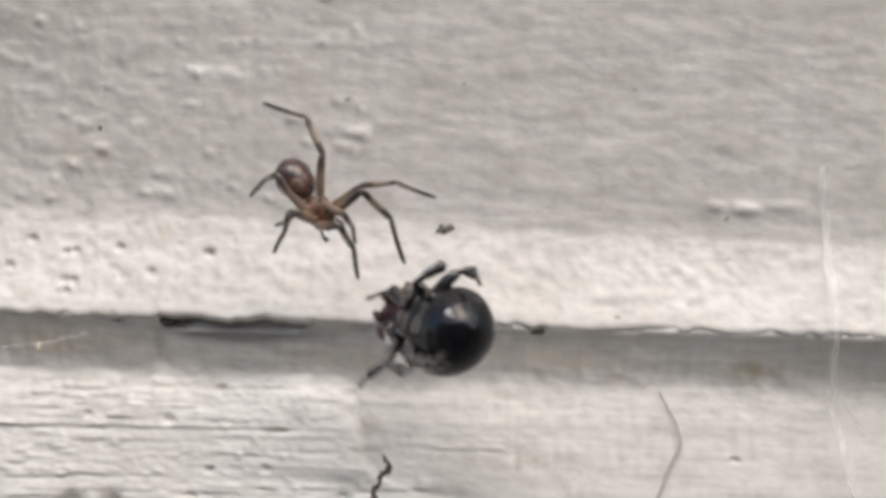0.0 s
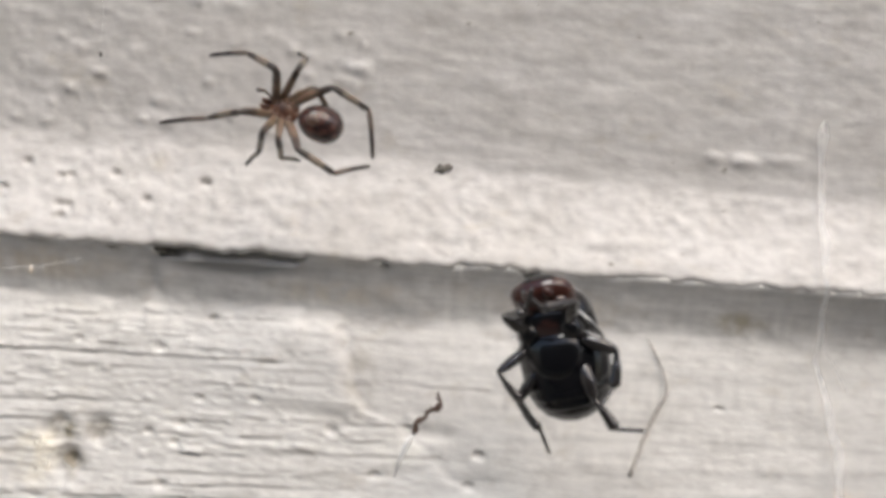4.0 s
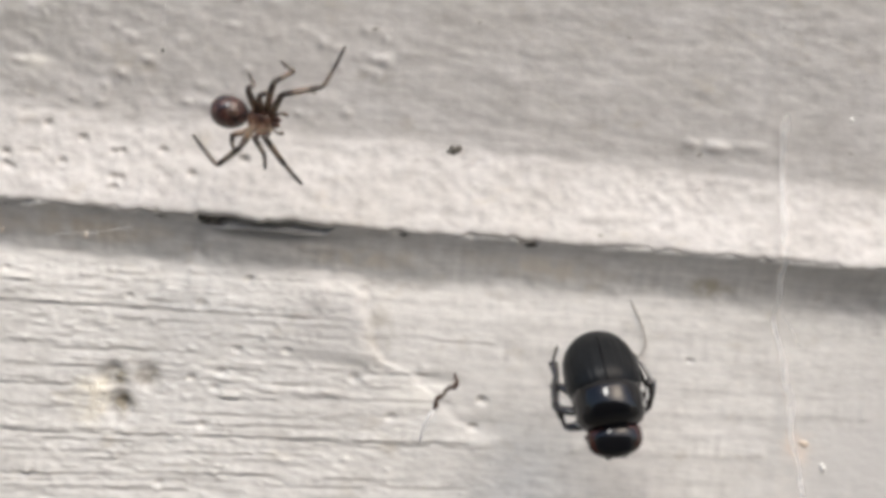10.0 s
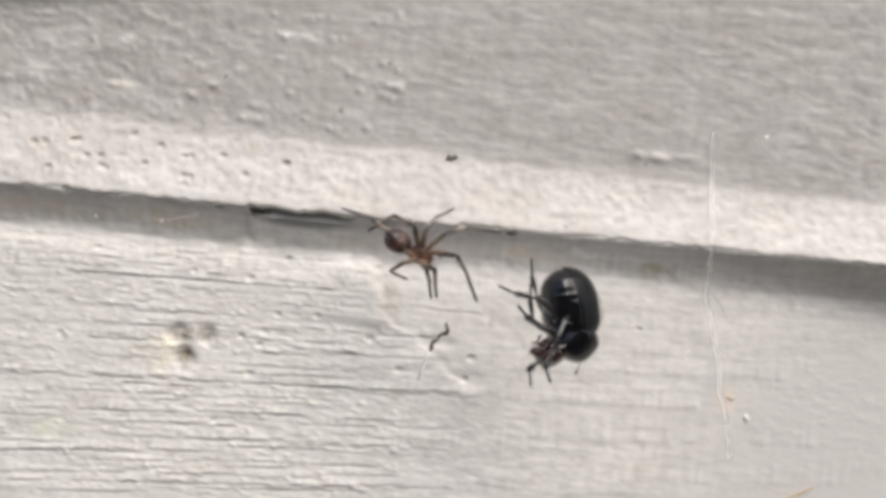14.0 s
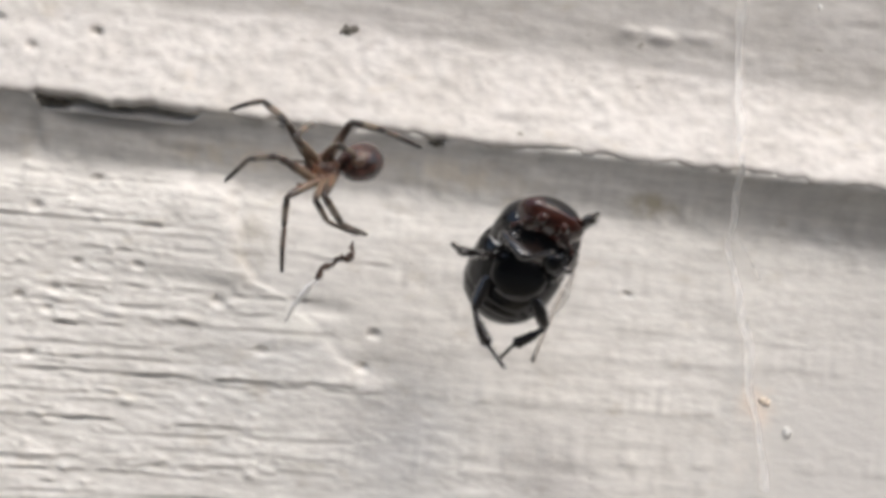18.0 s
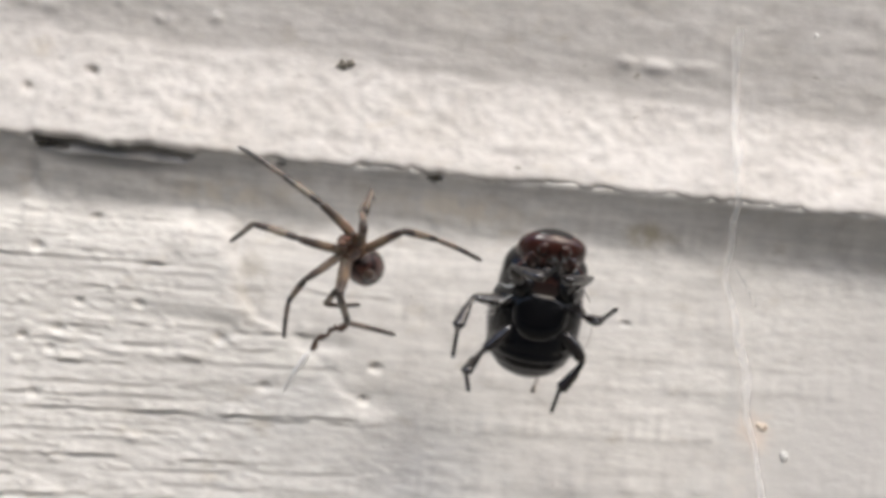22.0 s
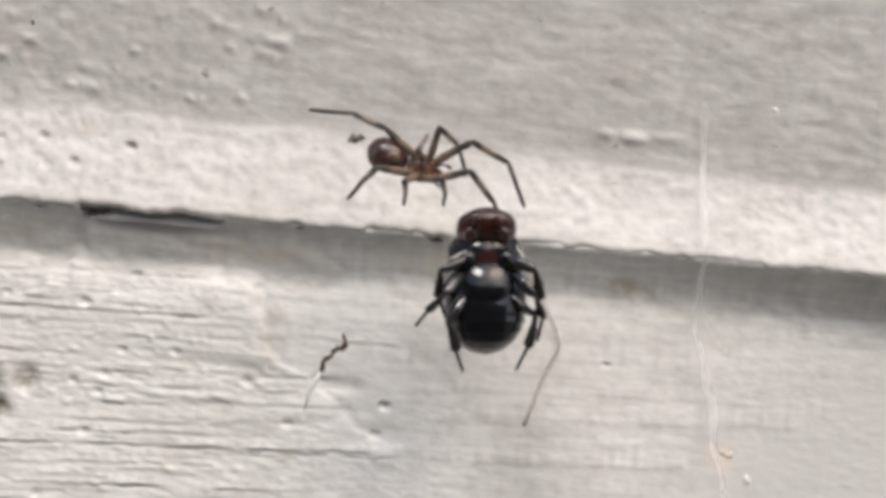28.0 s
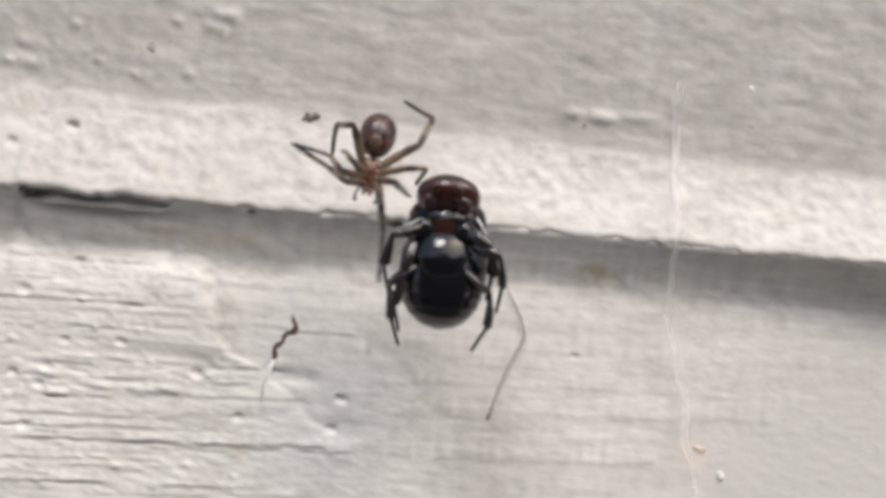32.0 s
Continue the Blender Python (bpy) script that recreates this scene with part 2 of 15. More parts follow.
WHITE_BEAD = plain("white_bead", (0.82, 0.81, 0.78), 0.4, 0.05, 3)
DARK_FLECK = plain("dark_fleck", (0.04, 0.03, 0.025), 0.6, 0.3, 6)
SILK, silk_tree, silk_bsdf = material("silk", (0.9, 0.89, 0.86), 0.25)
WEB_FILM, film_tree, film_bsdf = material("web_film", (0.88, 0.86, 0.83), 0.6)
film_tree.links.new(ramp(film_tree, spread(film_tree, 1.2, (2.5, 1, 0.5)), [(0.3, (0.16, 0.16, 0.16)), (0.7, (0.55, 0.55, 0.55))]), film_bsdf.inputs["Alpha"])
WALL_PAINT = plain("wall_paint", (0.66, 0.64, 0.61), 0.6, 0.08, 0.05)
BLOCKER_DARK = plain("blocker_dark", (0.13, 0.115, 0.10), 0.8, 0.3, 0.03)
SOIL = plain("garden_soil", (0.21, 0.19, 0.15), 0.9, 0.35, 0.02, 0.002)


# ---- mesh helpers ----
def grid_mesh(name, pts, closed=False):
    """A mesh from an array of rows of points; closed joins each row's ends."""
    rows, cols, _ = pts.shape
    verts = pts.reshape(-1, 3) * MM
    r, c = np.meshgrid(np.arange(rows - 1), np.arange(cols if closed else cols - 1), indexing="ij")
    d = (c + 1) % cols
    quads = np.stack([r * cols + c, r * cols + d, (r + 1) * cols + d, (r + 1) * cols + c], -1).reshape(-1, 4)
    me = bpy.data.meshes.new(name)
    faces = quads.tolist()
    if closed:
        faces += [list(range(cols))[::-1], [(rows - 1) * cols + k for k in range(cols)]]
    me.from_pydata(verts.tolist(), [], faces)
    me.polygons.foreach_set("use_smooth", [True] * len(me.polygons))
    me.update()
    return me


def thing(name, label, category, group="", kind=""):
    return tagged(new(name), label, category, group, kind)


def part(name, me, mat, parent, label="", where=None):
    """Links a mesh or bmesh as one part under a thing or a part."""
    if isinstance(me, bmesh.types.BMesh):
        bm, me = me, bpy.data.meshes.new(name)
        bm.normal_update()
        bm.to_mesh(me)
        bm.free()
    if not me.materials:
        me.materials.append(mat)
    ob = new(name, me)
    ob.parent = parent
    if where is not None:
        ob.matrix_basis = where
    return tagged(ob, label) if label else ob


def body_mesh(name, z0, z1, width, front, back, rings=26, cols=32, rib=None):
    """A body round the z axis: half width, depth to the front (-y) and to the back (+y) as functions of 0..1 along it."""
    u = np.linspace(0, 1, rings)
    a = np.linspace(0, 2 * np.pi, cols, endpoint=False)
    pts = np.zeros((rings, cols, 3))
    for i, k in enumerate(u):
        w, f, b = max(width(k), 0.01), max(front(k), 0.01), max(back(k), 0.01)
        pts[i, :, 0] = w * np.cos(a)
        pts[i, :, 1] = np.where(np.sin(a) < 0, f, b) * np.sin(a)
        pts[i, :, 2] = z0 + (z1 - z0) * k
        if rib:
            pts[i, :, :2] *= rib(k, a)[:, None]
    return grid_mesh(name, pts, True)


def egg(peak=0.5, power=2.2):
    """A rounded profile 0..1..0 that is widest at peak."""
    def f(k):
        v = (k - peak) / (peak if k < peak else 1 - peak)
        return max(0.0, 1 - abs(v) ** power) ** 0.5
    return f


def tube_points(path, radii, cols=10, flat=1.0):
    """Rows of points round a path through 3D points; flat squashes the section."""
    path = np.array(path, float)
    rows = []
    side = np.array([0.31, -0.9, 0.3])
    for i, p in enumerate(path):
        d = path[min(i + 1, len(path) - 1)] - path[max(i - 1, 0)]
        d = d / (np.linalg.norm(d) + 1e-9)
        x = side - d * (side @ d)
        x /= np.linalg.norm(x)
        y = np.cross(d, x)
        side = x
        a = np.linspace(0, 2 * np.pi, cols, endpoint=False)
        rows.append(p + radii[i] * (np.outer(np.cos(a), x) * flat + np.outer(np.sin(a), y)))
    return np.array(rows)


def tube(name, path, radii, cols=10, flat=1.0):
    return grid_mesh(name, tube_points(path, radii, cols, flat), True)


def join_meshes(name, meshes):
    bm = bmesh.new()
    for me in meshes:
        bm.from_mesh(me)
        bpy.data.meshes.remove(me)
    me = bpy.data.meshes.new(name)
    bm.to_mesh(me)
    bm.free()
    me.polygons.foreach_set("use_smooth", [True] * len(me.polygons))
    return me


def lattice(x, z, seed):
    """Smooth noise -1..1 over arrays x, z with a cell of one unit."""
    x = x + 0.6 * np.sin(z * 0.9 + seed)
    g = np.random.RandomState(seed).uniform(-1, 1, (257, 257))
    xi, zi = np.floor(x).astype(int), np.floor(z).astype(int)
    fx, fz = x - xi, z - zi
    fx, fz = fx * fx * (3 - 2 * fx), fz * fz * (3 - 2 * fz)
    xi, zi = xi % 256, zi % 256
    return ((g[xi, zi] * (1 - fx) + g[xi + 1, zi] * fx) * (1 - fz) + (g[xi, zi + 1] * (1 - fx) + g[xi + 1, zi + 1] * fx) * fz)


# ---- the painted siding ----
def fine_axis(lo, hi, near_lo, near_hi, step, far):
    """Sample points, close together where the camera looks, far apart beyond."""
    a = np.arange(near_lo, near_hi + step / 2, step)
    left = near_lo - (near_lo - lo) * np.linspace(1, 0, far, endpoint=False) ** 1.7
    right = near_hi + (hi - near_hi) * np.linspace(0, 1, far + 1)[1:] ** 1.7
    return np.concatenate([left, a, right])


XS = fine_axis(-600, 640, -32, 66, 0.2, 14)


def hollow(x, z, cx, cz, rx, rz, depth):
    return depth * np.exp(-(((x - cx) / rx) ** 2 + ((z - cz) / rz) ** 2) ** 1.5)


def crack_at(z):
    """Where the edge of the flaked paint runs, x over z."""
    return np.interp(-z, [3, 3.8, 5.2, 7.7, 9, 9.9, 12.1, 13.8, 14.9, 20], [10.6, 11.4, 11.3, 12.3, 12.8, 15.2, 17.6, 19.9, 20.6, 32]) + 0.3 * lattice(z * 1.7, z * 0, 3)


# ridges left by the brush on the lower board: from x to x, height z, how proud
COMB_LINES = ((1, 8.6, -5.9, 0.24), (-17, 8.3, -6.6, 0.34), (2, 8, -8.1, 0.2), (-13, 0, -9.4, 0.22), (-22, -13, -9.0, 0.2), (1.4, 10, -10.4, 0.22), (-18.7, -7.4, -12.6, 0.34),
              (0.8, 6.6, -12.5, 0.34), (-22, 20, -15.5, 0.32), (12, 21, -7.3, 0.22), (20, 32, -8.1, 0.16), (22.4, 42, -14.4, 0.26), (24, 50, -11.2, 0.2), (22.8, 52, -7.3, 0.16), (26, 54, -17.2, 0.26), (22, 46, -9.6, 0.14), (30, 56, -20.6, 0.2), (20, 38, -5.6, 0.12),
              (45, 52, -10.1, 0.1), (-8.6, -4.8, -17.6, 0.36), (-14.8, -10.2, -19.1, 0.36), (-22, -18, -18.2, 0.3), (9.4, 17.6, -17.6, 0.26), (-21, -8, -23.0, 0.3),
              (-11, 0.5, -21.0, 0.3), (-21, 20, -24.7, 0.38), (19, 41, -22.6, 0.2), (34, 45, -18.8, 0.2), (41, 56, -11.6, 0.1), (-2, 9, -20.3, 0.22), (12, 30, -19.2, 0.2))
BRUSH_TILT = 0.003


def brush_marks(X, Z):
    """Long straight ridges: a sharp drop on the lower side, a slow fade above; the measured ones and many slighter ones."""
    rnd = np.random.RandomState(17)
    lines = list(COMB_LINES)
    for k in range(330):
        x0 = rnd.uniform(-32, 56) if k < 150 else rnd.uniform(-30, 10)
        z0 = -3.4 - 25 * rnd.rand() ** 0.75
        reach = rnd.uniform(2, 12)
        lines.append((x0, x0 + reach, z0, (0.05 + 0.13 * rnd.rand()) * (1.5 if x0 < 14 else 0.6)))
    relief = np.zeros_like(Z)
    level = Z.mean(1)
    for k, (x0, x1, z0, high) in enumerate(lines):
        near = np.abs(level - z0) < 4.5
        line = z0 - z0 * BRUSH_TILT * (XS - (x0 + x1) / 2) + 0.05 * lattice(XS * 0.5, XS * 0 + k, 61) + 0.03 * lattice(XS * 2.3, XS * 0 + k, 62)
        along = np.clip((XS - x0) / 1.0, 0, 1) * np.clip((x1 - XS) / 1.0, 0, 1) * np.clip(0.62 + 0.8 * lattice(XS * 0.9, XS * 0 + k * 3.3, 63), 0.08, 1) * np.clip(0.8 + 0.75 * lattice(XS * 2.6, XS * 0 + k * 1.7, 64), 0.15, 1.5)
        over = Z[near] - line
        fade, drop = (0.9, 7) if x1 > 24 else (0.45, 26)
        relief[near] += high * along * (np.exp(-np.clip(over, 0, 9) / fade) / (1 + np.exp(np.clip(-over * drop, -50, 50))) - (0.1 if x1 > 24 else 0.55) * np.exp(-((over + 0.12) / 0.12) ** 2))
    return relief


def blisters(X, Z, seed, count, x_span, z_span, size, high):
    """Small round-topped pimples and drips in the old paint."""
    rnd = np.random.RandomState(seed)
    out = np.zeros_like(Z)
    level = Z.mean(1)
    for _ in range(count):
        cx, cz = rnd.uniform(*x_span), rnd.uniform(*z_span)
        r = size * rnd.uniform(0.5, 1.3)
        near, cols = np.abs(level - cz) < 3 * r, np.abs(XS - cx) < 3 * r
        if near.any() and cols.any():
            pick = np.ix_(near, cols)
            q = ((X[pick] - cx) / r / rnd.uniform(0.8, 1.7)) ** 2 + ((Z[pick] - cz) / r) ** 2
            out[pick] += high * rnd.uniform(0.2, 1) * np.exp(-q ** 1.4) * (0.7 + 0.6 * lattice(X[pick] * 3 / r * 0.3, Z[pick] * 1.5, 18))
    return out


# pinholes in the paint of the lip: x, z
LIP_DOTS = ((-20.2, 4.3), (-19.3, 4.4), (-16.8, 4.8), (-16.3, 4.9), (-15.4, 3.5), (-14.1, 3.6), (-14.0, 2.8), (-13.6, 2.6), (-6.7, 4.2), (-6.1, 4.3), (-3.3, 4.6), (-6.6, 2.5), (-6.0, 2.5),
            (-6.4, 1.8), (-11.5, 5.8), (-8.9, 5.0), (-18.6, 2.2), (-1.2, 3.1), (2.4, 4.4), (-10.2, 3.3))


def upper_board():
    """Leaning board whose lower edge swells forward into a rounded lip."""
    top = 6.75 - 0.02 * XS + 0.12 * lattice(XS * 0.35, XS * 0, 11) + 0.10 * lattice(XS * 1.3, XS * 0, 12)
    lip_z = 0.25 + 0.12 * lattice(XS * 0.45, XS * 0, 13) + 0.11 * lattice(XS * 1.7, XS * 0, 14) + 0.05 * lattice(XS * 4, XS * 0, 15)
    rows = [(lip_z, 8 + 0 * XS), (lip_z - 0.02, 2 + 0 * XS), (lip_z, -0.5 + 0 * XS), (lip_z + 0.02, -1.2 + 0 * XS)]
    for k in np.linspace(0, 1, 5):
        rows.append((lip_z + 0.05 + 0.45 * (1 - math.cos(k * 1.5)), -1.2 - 0.4 * math.sin(k * 1.5) + 0 * XS))
    z_lip = rows[-1][0]
    for k in np.linspace(0, 1, 32)[1:]:
        z = z_lip + (top - z_lip) * k
        rows.append((z, -1.6 * (1 - k) ** 1.22 + 0 * XS))
    for h in np.concatenate([np.arange(0.2, 27, 0.2), np.linspace(28, 120, 12)]):
        rows.append((top + h, -(h - 0.6 * (1 - math.exp(-h / 0.6))) * math.tan(radians(8.5)) + 0 * XS))
    Z, Y = np.array([r[0] for r in rows]), np.array([r[1] for r in rows])
    X = np.broadcast_to(XS, Z.shape).copy()
    on_band = np.clip((top[None] - Z) / 0.8, 0, 1)
    front = np.clip((Z - 0.3) / 0.4, 0, 1)
    sway = Z + 0.25 * lattice(X * 0.3, Z * 0.3, 19) + 0.03 * X
    relief = (0.022 * lattice(X * 0.42, sway * 1.25, 21) + 0.022 * lattice(X * 0.9, sway * 2.3, 22) + 0.018 * np.maximum(0, lattice(X * 0.3, sway * 2.9, 23))
              + 0.012 * lattice(X * 2.0, Z * 3.0, 24)) * (1 - on_band)
    relief += (blisters(X, Z, 96, 260, (-28, 12), (7.4, 24), 0.26, 0.17) + blisters(X, Z, 97, 90, (-28, 50), (7.4, 24), 0.5, 0.05)
               + blisters(X, Z, 98, 40, (-28, 40), (7.4, 24), 1.1, 0.05)) * (1 - on_band)
    relief += (0.05 * lattice(X * 0.6, Z * 0.8, 25) + 0.05 * lattice(X * 1.7, Z * 1.6, 26) + 0.03 * lattice(X * 3, Z * 3, 27)) * on_band
    pits = np.maximum(0, lattice(X * 1.7, Z * 1.8, 28) - 0.74) * 0.9 * on_band * np.clip((14 - X) / 20, 0.1, 1)
    for cx, cz in LIP_DOTS:
        pits += hollow(X, Z, cx, cz, 0.24, 0.2, 0.4)
    marks = -hollow(X, Z, 35.3, 8.0, 0.8, 0.35, 0.22) - hollow(X, Z, 33.6, 8.1, 0.5, 0.3, 0.16) - hollow(X, Z, 37.8, 8.2, 1.1, 0.3, 0.12)
    for cx, cz, reach in ((-12.4, 10.0, 0.8), (-20.8, 10.3, 0.9), (-12.3, 13.9, 0.6), (1.4, 15.5, 0.6), (3.4, 15.5, 0.55)):
        marks -= hollow(X, Z, cx, cz, reach, reach * 0.7, 0.08)
    rough = np.clip((8 - X) / 22, 0, 1) * (1 - on_band)
    relief += rough * (0.05 * lattice(X * 0.7, Z * 0.9, 29) + 0.05 * np.maximum(0, lattice(X * 1.2, Z * 1.3, 30)))
    relief += rough * (0.15 * np.maximum(0, lattice(X * 1.9, Z * 2.1, 71) - 0.45) - 0.2 * np.maximum(0, lattice(X * 1.6, Z * 1.8, 72) - 0.6))
    Y = Y + (-relief + pits + marks) * front
    pts = np.stack([X, Y, Z], -1)
    me = grid_mesh("upper_board", pts[:, ::-1])
    return me


def stand_out(z):
    """How far the lower board stands out towards its foot, like any lapped board."""
    return 0.045 * max(0.0, min(-z - 5.0, 40.0))


# the lower board falls back slightly towards its right end
SAG = 0.0016 * np.clip(XS - 22, 0, 38) ** 2

# where the paint that bridges the joint below the lip has broken open: from x to x, how far
OPEN_JOINTS = ((-24, -19.3, 0.35), (-17.4, -11.6, 0.5), (-10.8, -6.6, 0.5), (-5.2, -0.6, 0.4), (-0.7, 1.5, 1.0), (1.5, 9.1, 0.88), (13.2, 14.6, 0.5), (17, 19.4, 0.2), (21.9, 23.6, 0.8),
               (25.8, 29.3, 0.15), (31.3, 34, 0.1), (53.7, 57, 0.5))


def lower_board():
    """Flat board below the lip, thick with old paint: combed ridges, a flaked edge, three nail-like holes."""
    gap = -0.22 + 0.14 * np.maximum(0, lattice(XS * 0.5, XS * 0, 31)) + 0.10 * lattice(XS * 1.4, XS * 0, 32)
    closed = np.ones_like(XS)
    for lo, hi, open_by in OPEN_JOINTS:
        closed -= open_by * np.clip((XS - lo) / 0.6, 0, 1) * np.clip((hi - XS) / 0.6, 0, 1) * np.clip(0.8 + 0.5 * lattice(XS * 1.5, XS * 0 + lo, 33), 0.3, 1)
    closed = np.clip(closed, 0, 1)
    slot = np.clip((XS + 0.6) / 0.4, 0, 1) * np.clip((9.1 - XS) / 0.8, 0, 1)
    deep = np.clip((XS + 0.6) / 0.4, 0, 1) * np.clip((1.6 - XS) / 0.8, 0, 1)
    closed = closed * (1 - slot)
    gap = gap * 0.5 + 0.25 * (1 - closed) + 0.34 * slot
    top = 0.26 - gap
    back = 0.15 * slot + 0.6 * deep
    meet = 0.7 * closed
    rows = [(0.6 + 0 * XS, 8 + 0 * XS), (0.6 + 0 * XS, -0.75 - 0.3 * closed + back), (np.minimum(top, 0.5) + 0.24 * closed + 0.2 * slot, -0.8 - meet + 0.9 * back),
            (top - 0.05 + 0.07 * closed + 0.05 * slot, -0.86 - 0.83 * meet + 0.62 * back), (top - 0.14 - 0.08 * slot, -0.95 - 0.6 * meet + 0.25 * back)]
    ledge = np.interp(XS, [-30, 2, 14, 36, 56], [3.0, 3.1, 3.4, 2.6, 2.2]) + 0.2 * lattice(XS * 0.3, XS * 0, 34) + 0.2 * lattice(XS * 1.1, XS * 0, 35) + 0.08 * lattice(XS * 2.6, XS * 0, 38)
    for h in np.concatenate([np.arange(0.35, 27, 0.11), np.linspace(27.3, 31, 16), np.linspace(32, 150, 12)]):
        slope = np.clip((h - ledge + 0.25) / (2.8 + 0.2 * np.clip((XS - 4) / 20, 0, 1)), 0, 1)
        slope = slope * slope * (3 - 2 * slope)
        lip = 0.08 / (1 + np.exp(np.clip((h - ledge - 0.25 * lattice(XS * 0.8, XS * 0 + h, 36)) * 6, -50, 50))) * np.clip((16 - XS) / 12, 0.1, 1)
        rows.append((top * max(0, 1 - h / 3) - h, (-1.03 + np.interp(XS, [8, 40], [1.65, 1.15]) * (1 - np.log1p(np.exp(np.clip((ledge - h) * 3.5, -40, 40))) / 3.5 / ledge)) * (1 - slope) + lip + 0.05 * slope - 0.43 * closed * math.exp(-h / 0.75) + 0.45 * back * math.exp(-h / 0.4) + SAG * min(1, h / 3) - stand_out(-h)))
    Z, Y = np.array([r[0] for r in rows]), np.array([r[1] for r in rows])
    X = np.broadcast_to(XS, Z.shape).copy()
    front = np.clip((-Z - 0.1) / 0.5, 0, 1)
    below = np.clip((-Z - 3.0) / 1.2, 0, 1)
    smooth = 0.30 + 0.70 / (1 + np.exp(np.clip((X - crack_at(Z)) * 1.5, -50, 50)))
    wander = Z + 0.06 * lattice(X * 0.12, Z * 0.3, 40) - 0.004 * X
    comb = np.maximum(0, lattice(X * 0.10, wander * 1.05, 41)) ** 0.8 * 0.26 + np.maximum(0, lattice(X * 0.16, wander * 2.1, 42)) * 0.17
    u = -wander * 0.62 + 0.05 * lattice(X * 0.5, Z * 0.4, 50) + 0.25 * lattice(X * 0.02, Z * 0.5, 49)
    saw = (u - np.floor(u)) ** 1.5 * 0.30 * np.clip(0.25 + lattice(X * 0.16, np.floor(u) * 3.7, 52) + 0.5 * lattice(X * 0.9, np.floor(u) * 5.3, 57), 0, 1)
    u = -wander * 1.35 + 0.07 * lattice(X * 0.6, Z * 0.7, 53) + 0.4 * lattice(X * 0.03, Z * 0.6, 51)
    saw += (u - np.floor(u)) ** 2 * 0.16 * np.clip(0.1 + lattice(X * 0.25, np.floor(u) * 2.9, 54) + 0.6 * lattice(X * 1.2, np.floor(u) * 4.1, 58), 0, 1)
    comb = comb * 0.08 + 0.10 * saw
    grain = (0.012 + 0.022 * smooth) * lattice(X * 0.7, Z * 2.2, 43) + (0.004 + 0.026 * smooth) * lattice(X * 1.8, Z * 3.2, 44)
    wear = np.maximum(0, lattice(X * 0.8, Z * 0.9, 45) - 0.55) * 0.5 - np.maximum(0, lattice(X * 1.3 + 9, Z * 2.6, 46) - 0.45) * 0.35
    relief = (comb * smooth + wear * 0.35 * smooth) * below + grain + (1 - below) * (0.10 * lattice(X * 0.5, Z * 0.9, 59) + 0.08 * np.maximum(0, lattice(X * 1.2, Z * 1.4, 60))) + 0.05 * lattice(X * 0.2, Z * 0.35, 47) * below
    relief += brush_marks(X, Z) * below
    relief += blisters(X, Z, 91, 420, (-26, 15), (-26, -3.6), 0.22, 0.25) + blisters(X, Z, 92, 80, (15, 56), (-22, -4), 0.26, 0.05)
    relief += blisters(X, Z, 93, 60, (-26, 16), (-24, -4), 0.9, 0.05) + blisters(X, Z, 94, 60, (-24, 50), (-3.0, -0.6), 0.35, 0.06)
    relief -= blisters(X, Z, 95, 110, (-26, 18), (-26, -4), 0.15, 0.16)
    edge = crack_at(Z)
    high = np.clip(1 - (-Z - 8.6) / 1.4, 0.3, 1)
    flake = 0.62 / (1 + np.exp(np.clip((X - edge) * 4.2, -50, 50))) - 0.16 * np.exp(-((X - edge - 0.3) / 0.3) ** 2) + 0.10 * np.exp(-((X - edge + 0.6) / 0.7) ** 2) * (0.6 + lattice(X * 1.1, Z * 1.1, 48))
    relief += flake * high * below * np.clip((15.5 + Z) / 2, 0, 1) * np.clip((X - 2) / 6, 0, 1)
    holes = (hollow(X, Z, -6.1, -11.7, 1.1, 0.8, 0.55) + hollow(X, Z, -3.5, -11.6, 0.75, 0.9, 0.5) + hollow(X, Z, -5.5, -13.7, 0.9, 1.0, 0.7)) * np.clip(0.8 + 0.5 * lattice(X * 1.3, Z * 1.3, 73), 0, 1.2)
    holes += hollow(X, Z, 17.3, -10.2, 1.6, 0.5, 0.14) + hollow(X, Z, 20.6, -13.3, 1.6, 0.8, 0.14) + hollow(X, Z, 15.5, -12.9, 1.2, 0.5, 0.12)
    for cx, cz, r in ((1.6, -10.8, 0.3), (11.1, -10.5, 0.36), (-5.2, -5.9, 0.25), (6.3, -8.9, 0.26), (-16.7, -12.6, 0.25), (2.7, -9.1, 0.25), (-14, -4.6, 0.2), (-2.2, -19.2, 0.3),
                      (0, -6.1, 0.36), (3.2, -4.1, 0.3), (-0.4, -11.4, 0.25), (1.3, -12, 0.28), (0.6, -14.7, 0.3), (14, -13.1, 0.3), (20.4, -11.4, 0.3), (19.9, -13.4, 0.3), (35.1, -7.4, 0.17)):
        holes += hollow(X, Z, cx, cz, r, r * 0.9, 0.3)
    holes += np.maximum(0, lattice(X * 1.3, Z * 2.9, 55) - 0.72) * 0.4 * below * np.clip((24 - X) / 26, 0.15, 1)
    holes -= np.maximum(0, lattice(X * 1.3, Z * 2.9, 56) - 0.6) * 0.3 * below * np.clip((24 - X) / 26, 0.2, 1)
    Y = Y + (-0.56 * relief + holes) * front
    return grid_mesh("lower_board", np.stack([X, Y, Z], -1))


def slab(name, x0, x1, y0, y1, z0, z1):
    bm = bmesh.new()
    bmesh.ops.create_cube(bm, size=1)
    for v in bm.verts:
        v.co = Vector((x0 if v.co.x < 0 else x1, y0 if v.co.y < 0 else y1, z0 if v.co.z < 0 else z1))
    me = bpy.data.meshes.new(name)
    bm.to_mesh(me)
    bm.free()
    return me


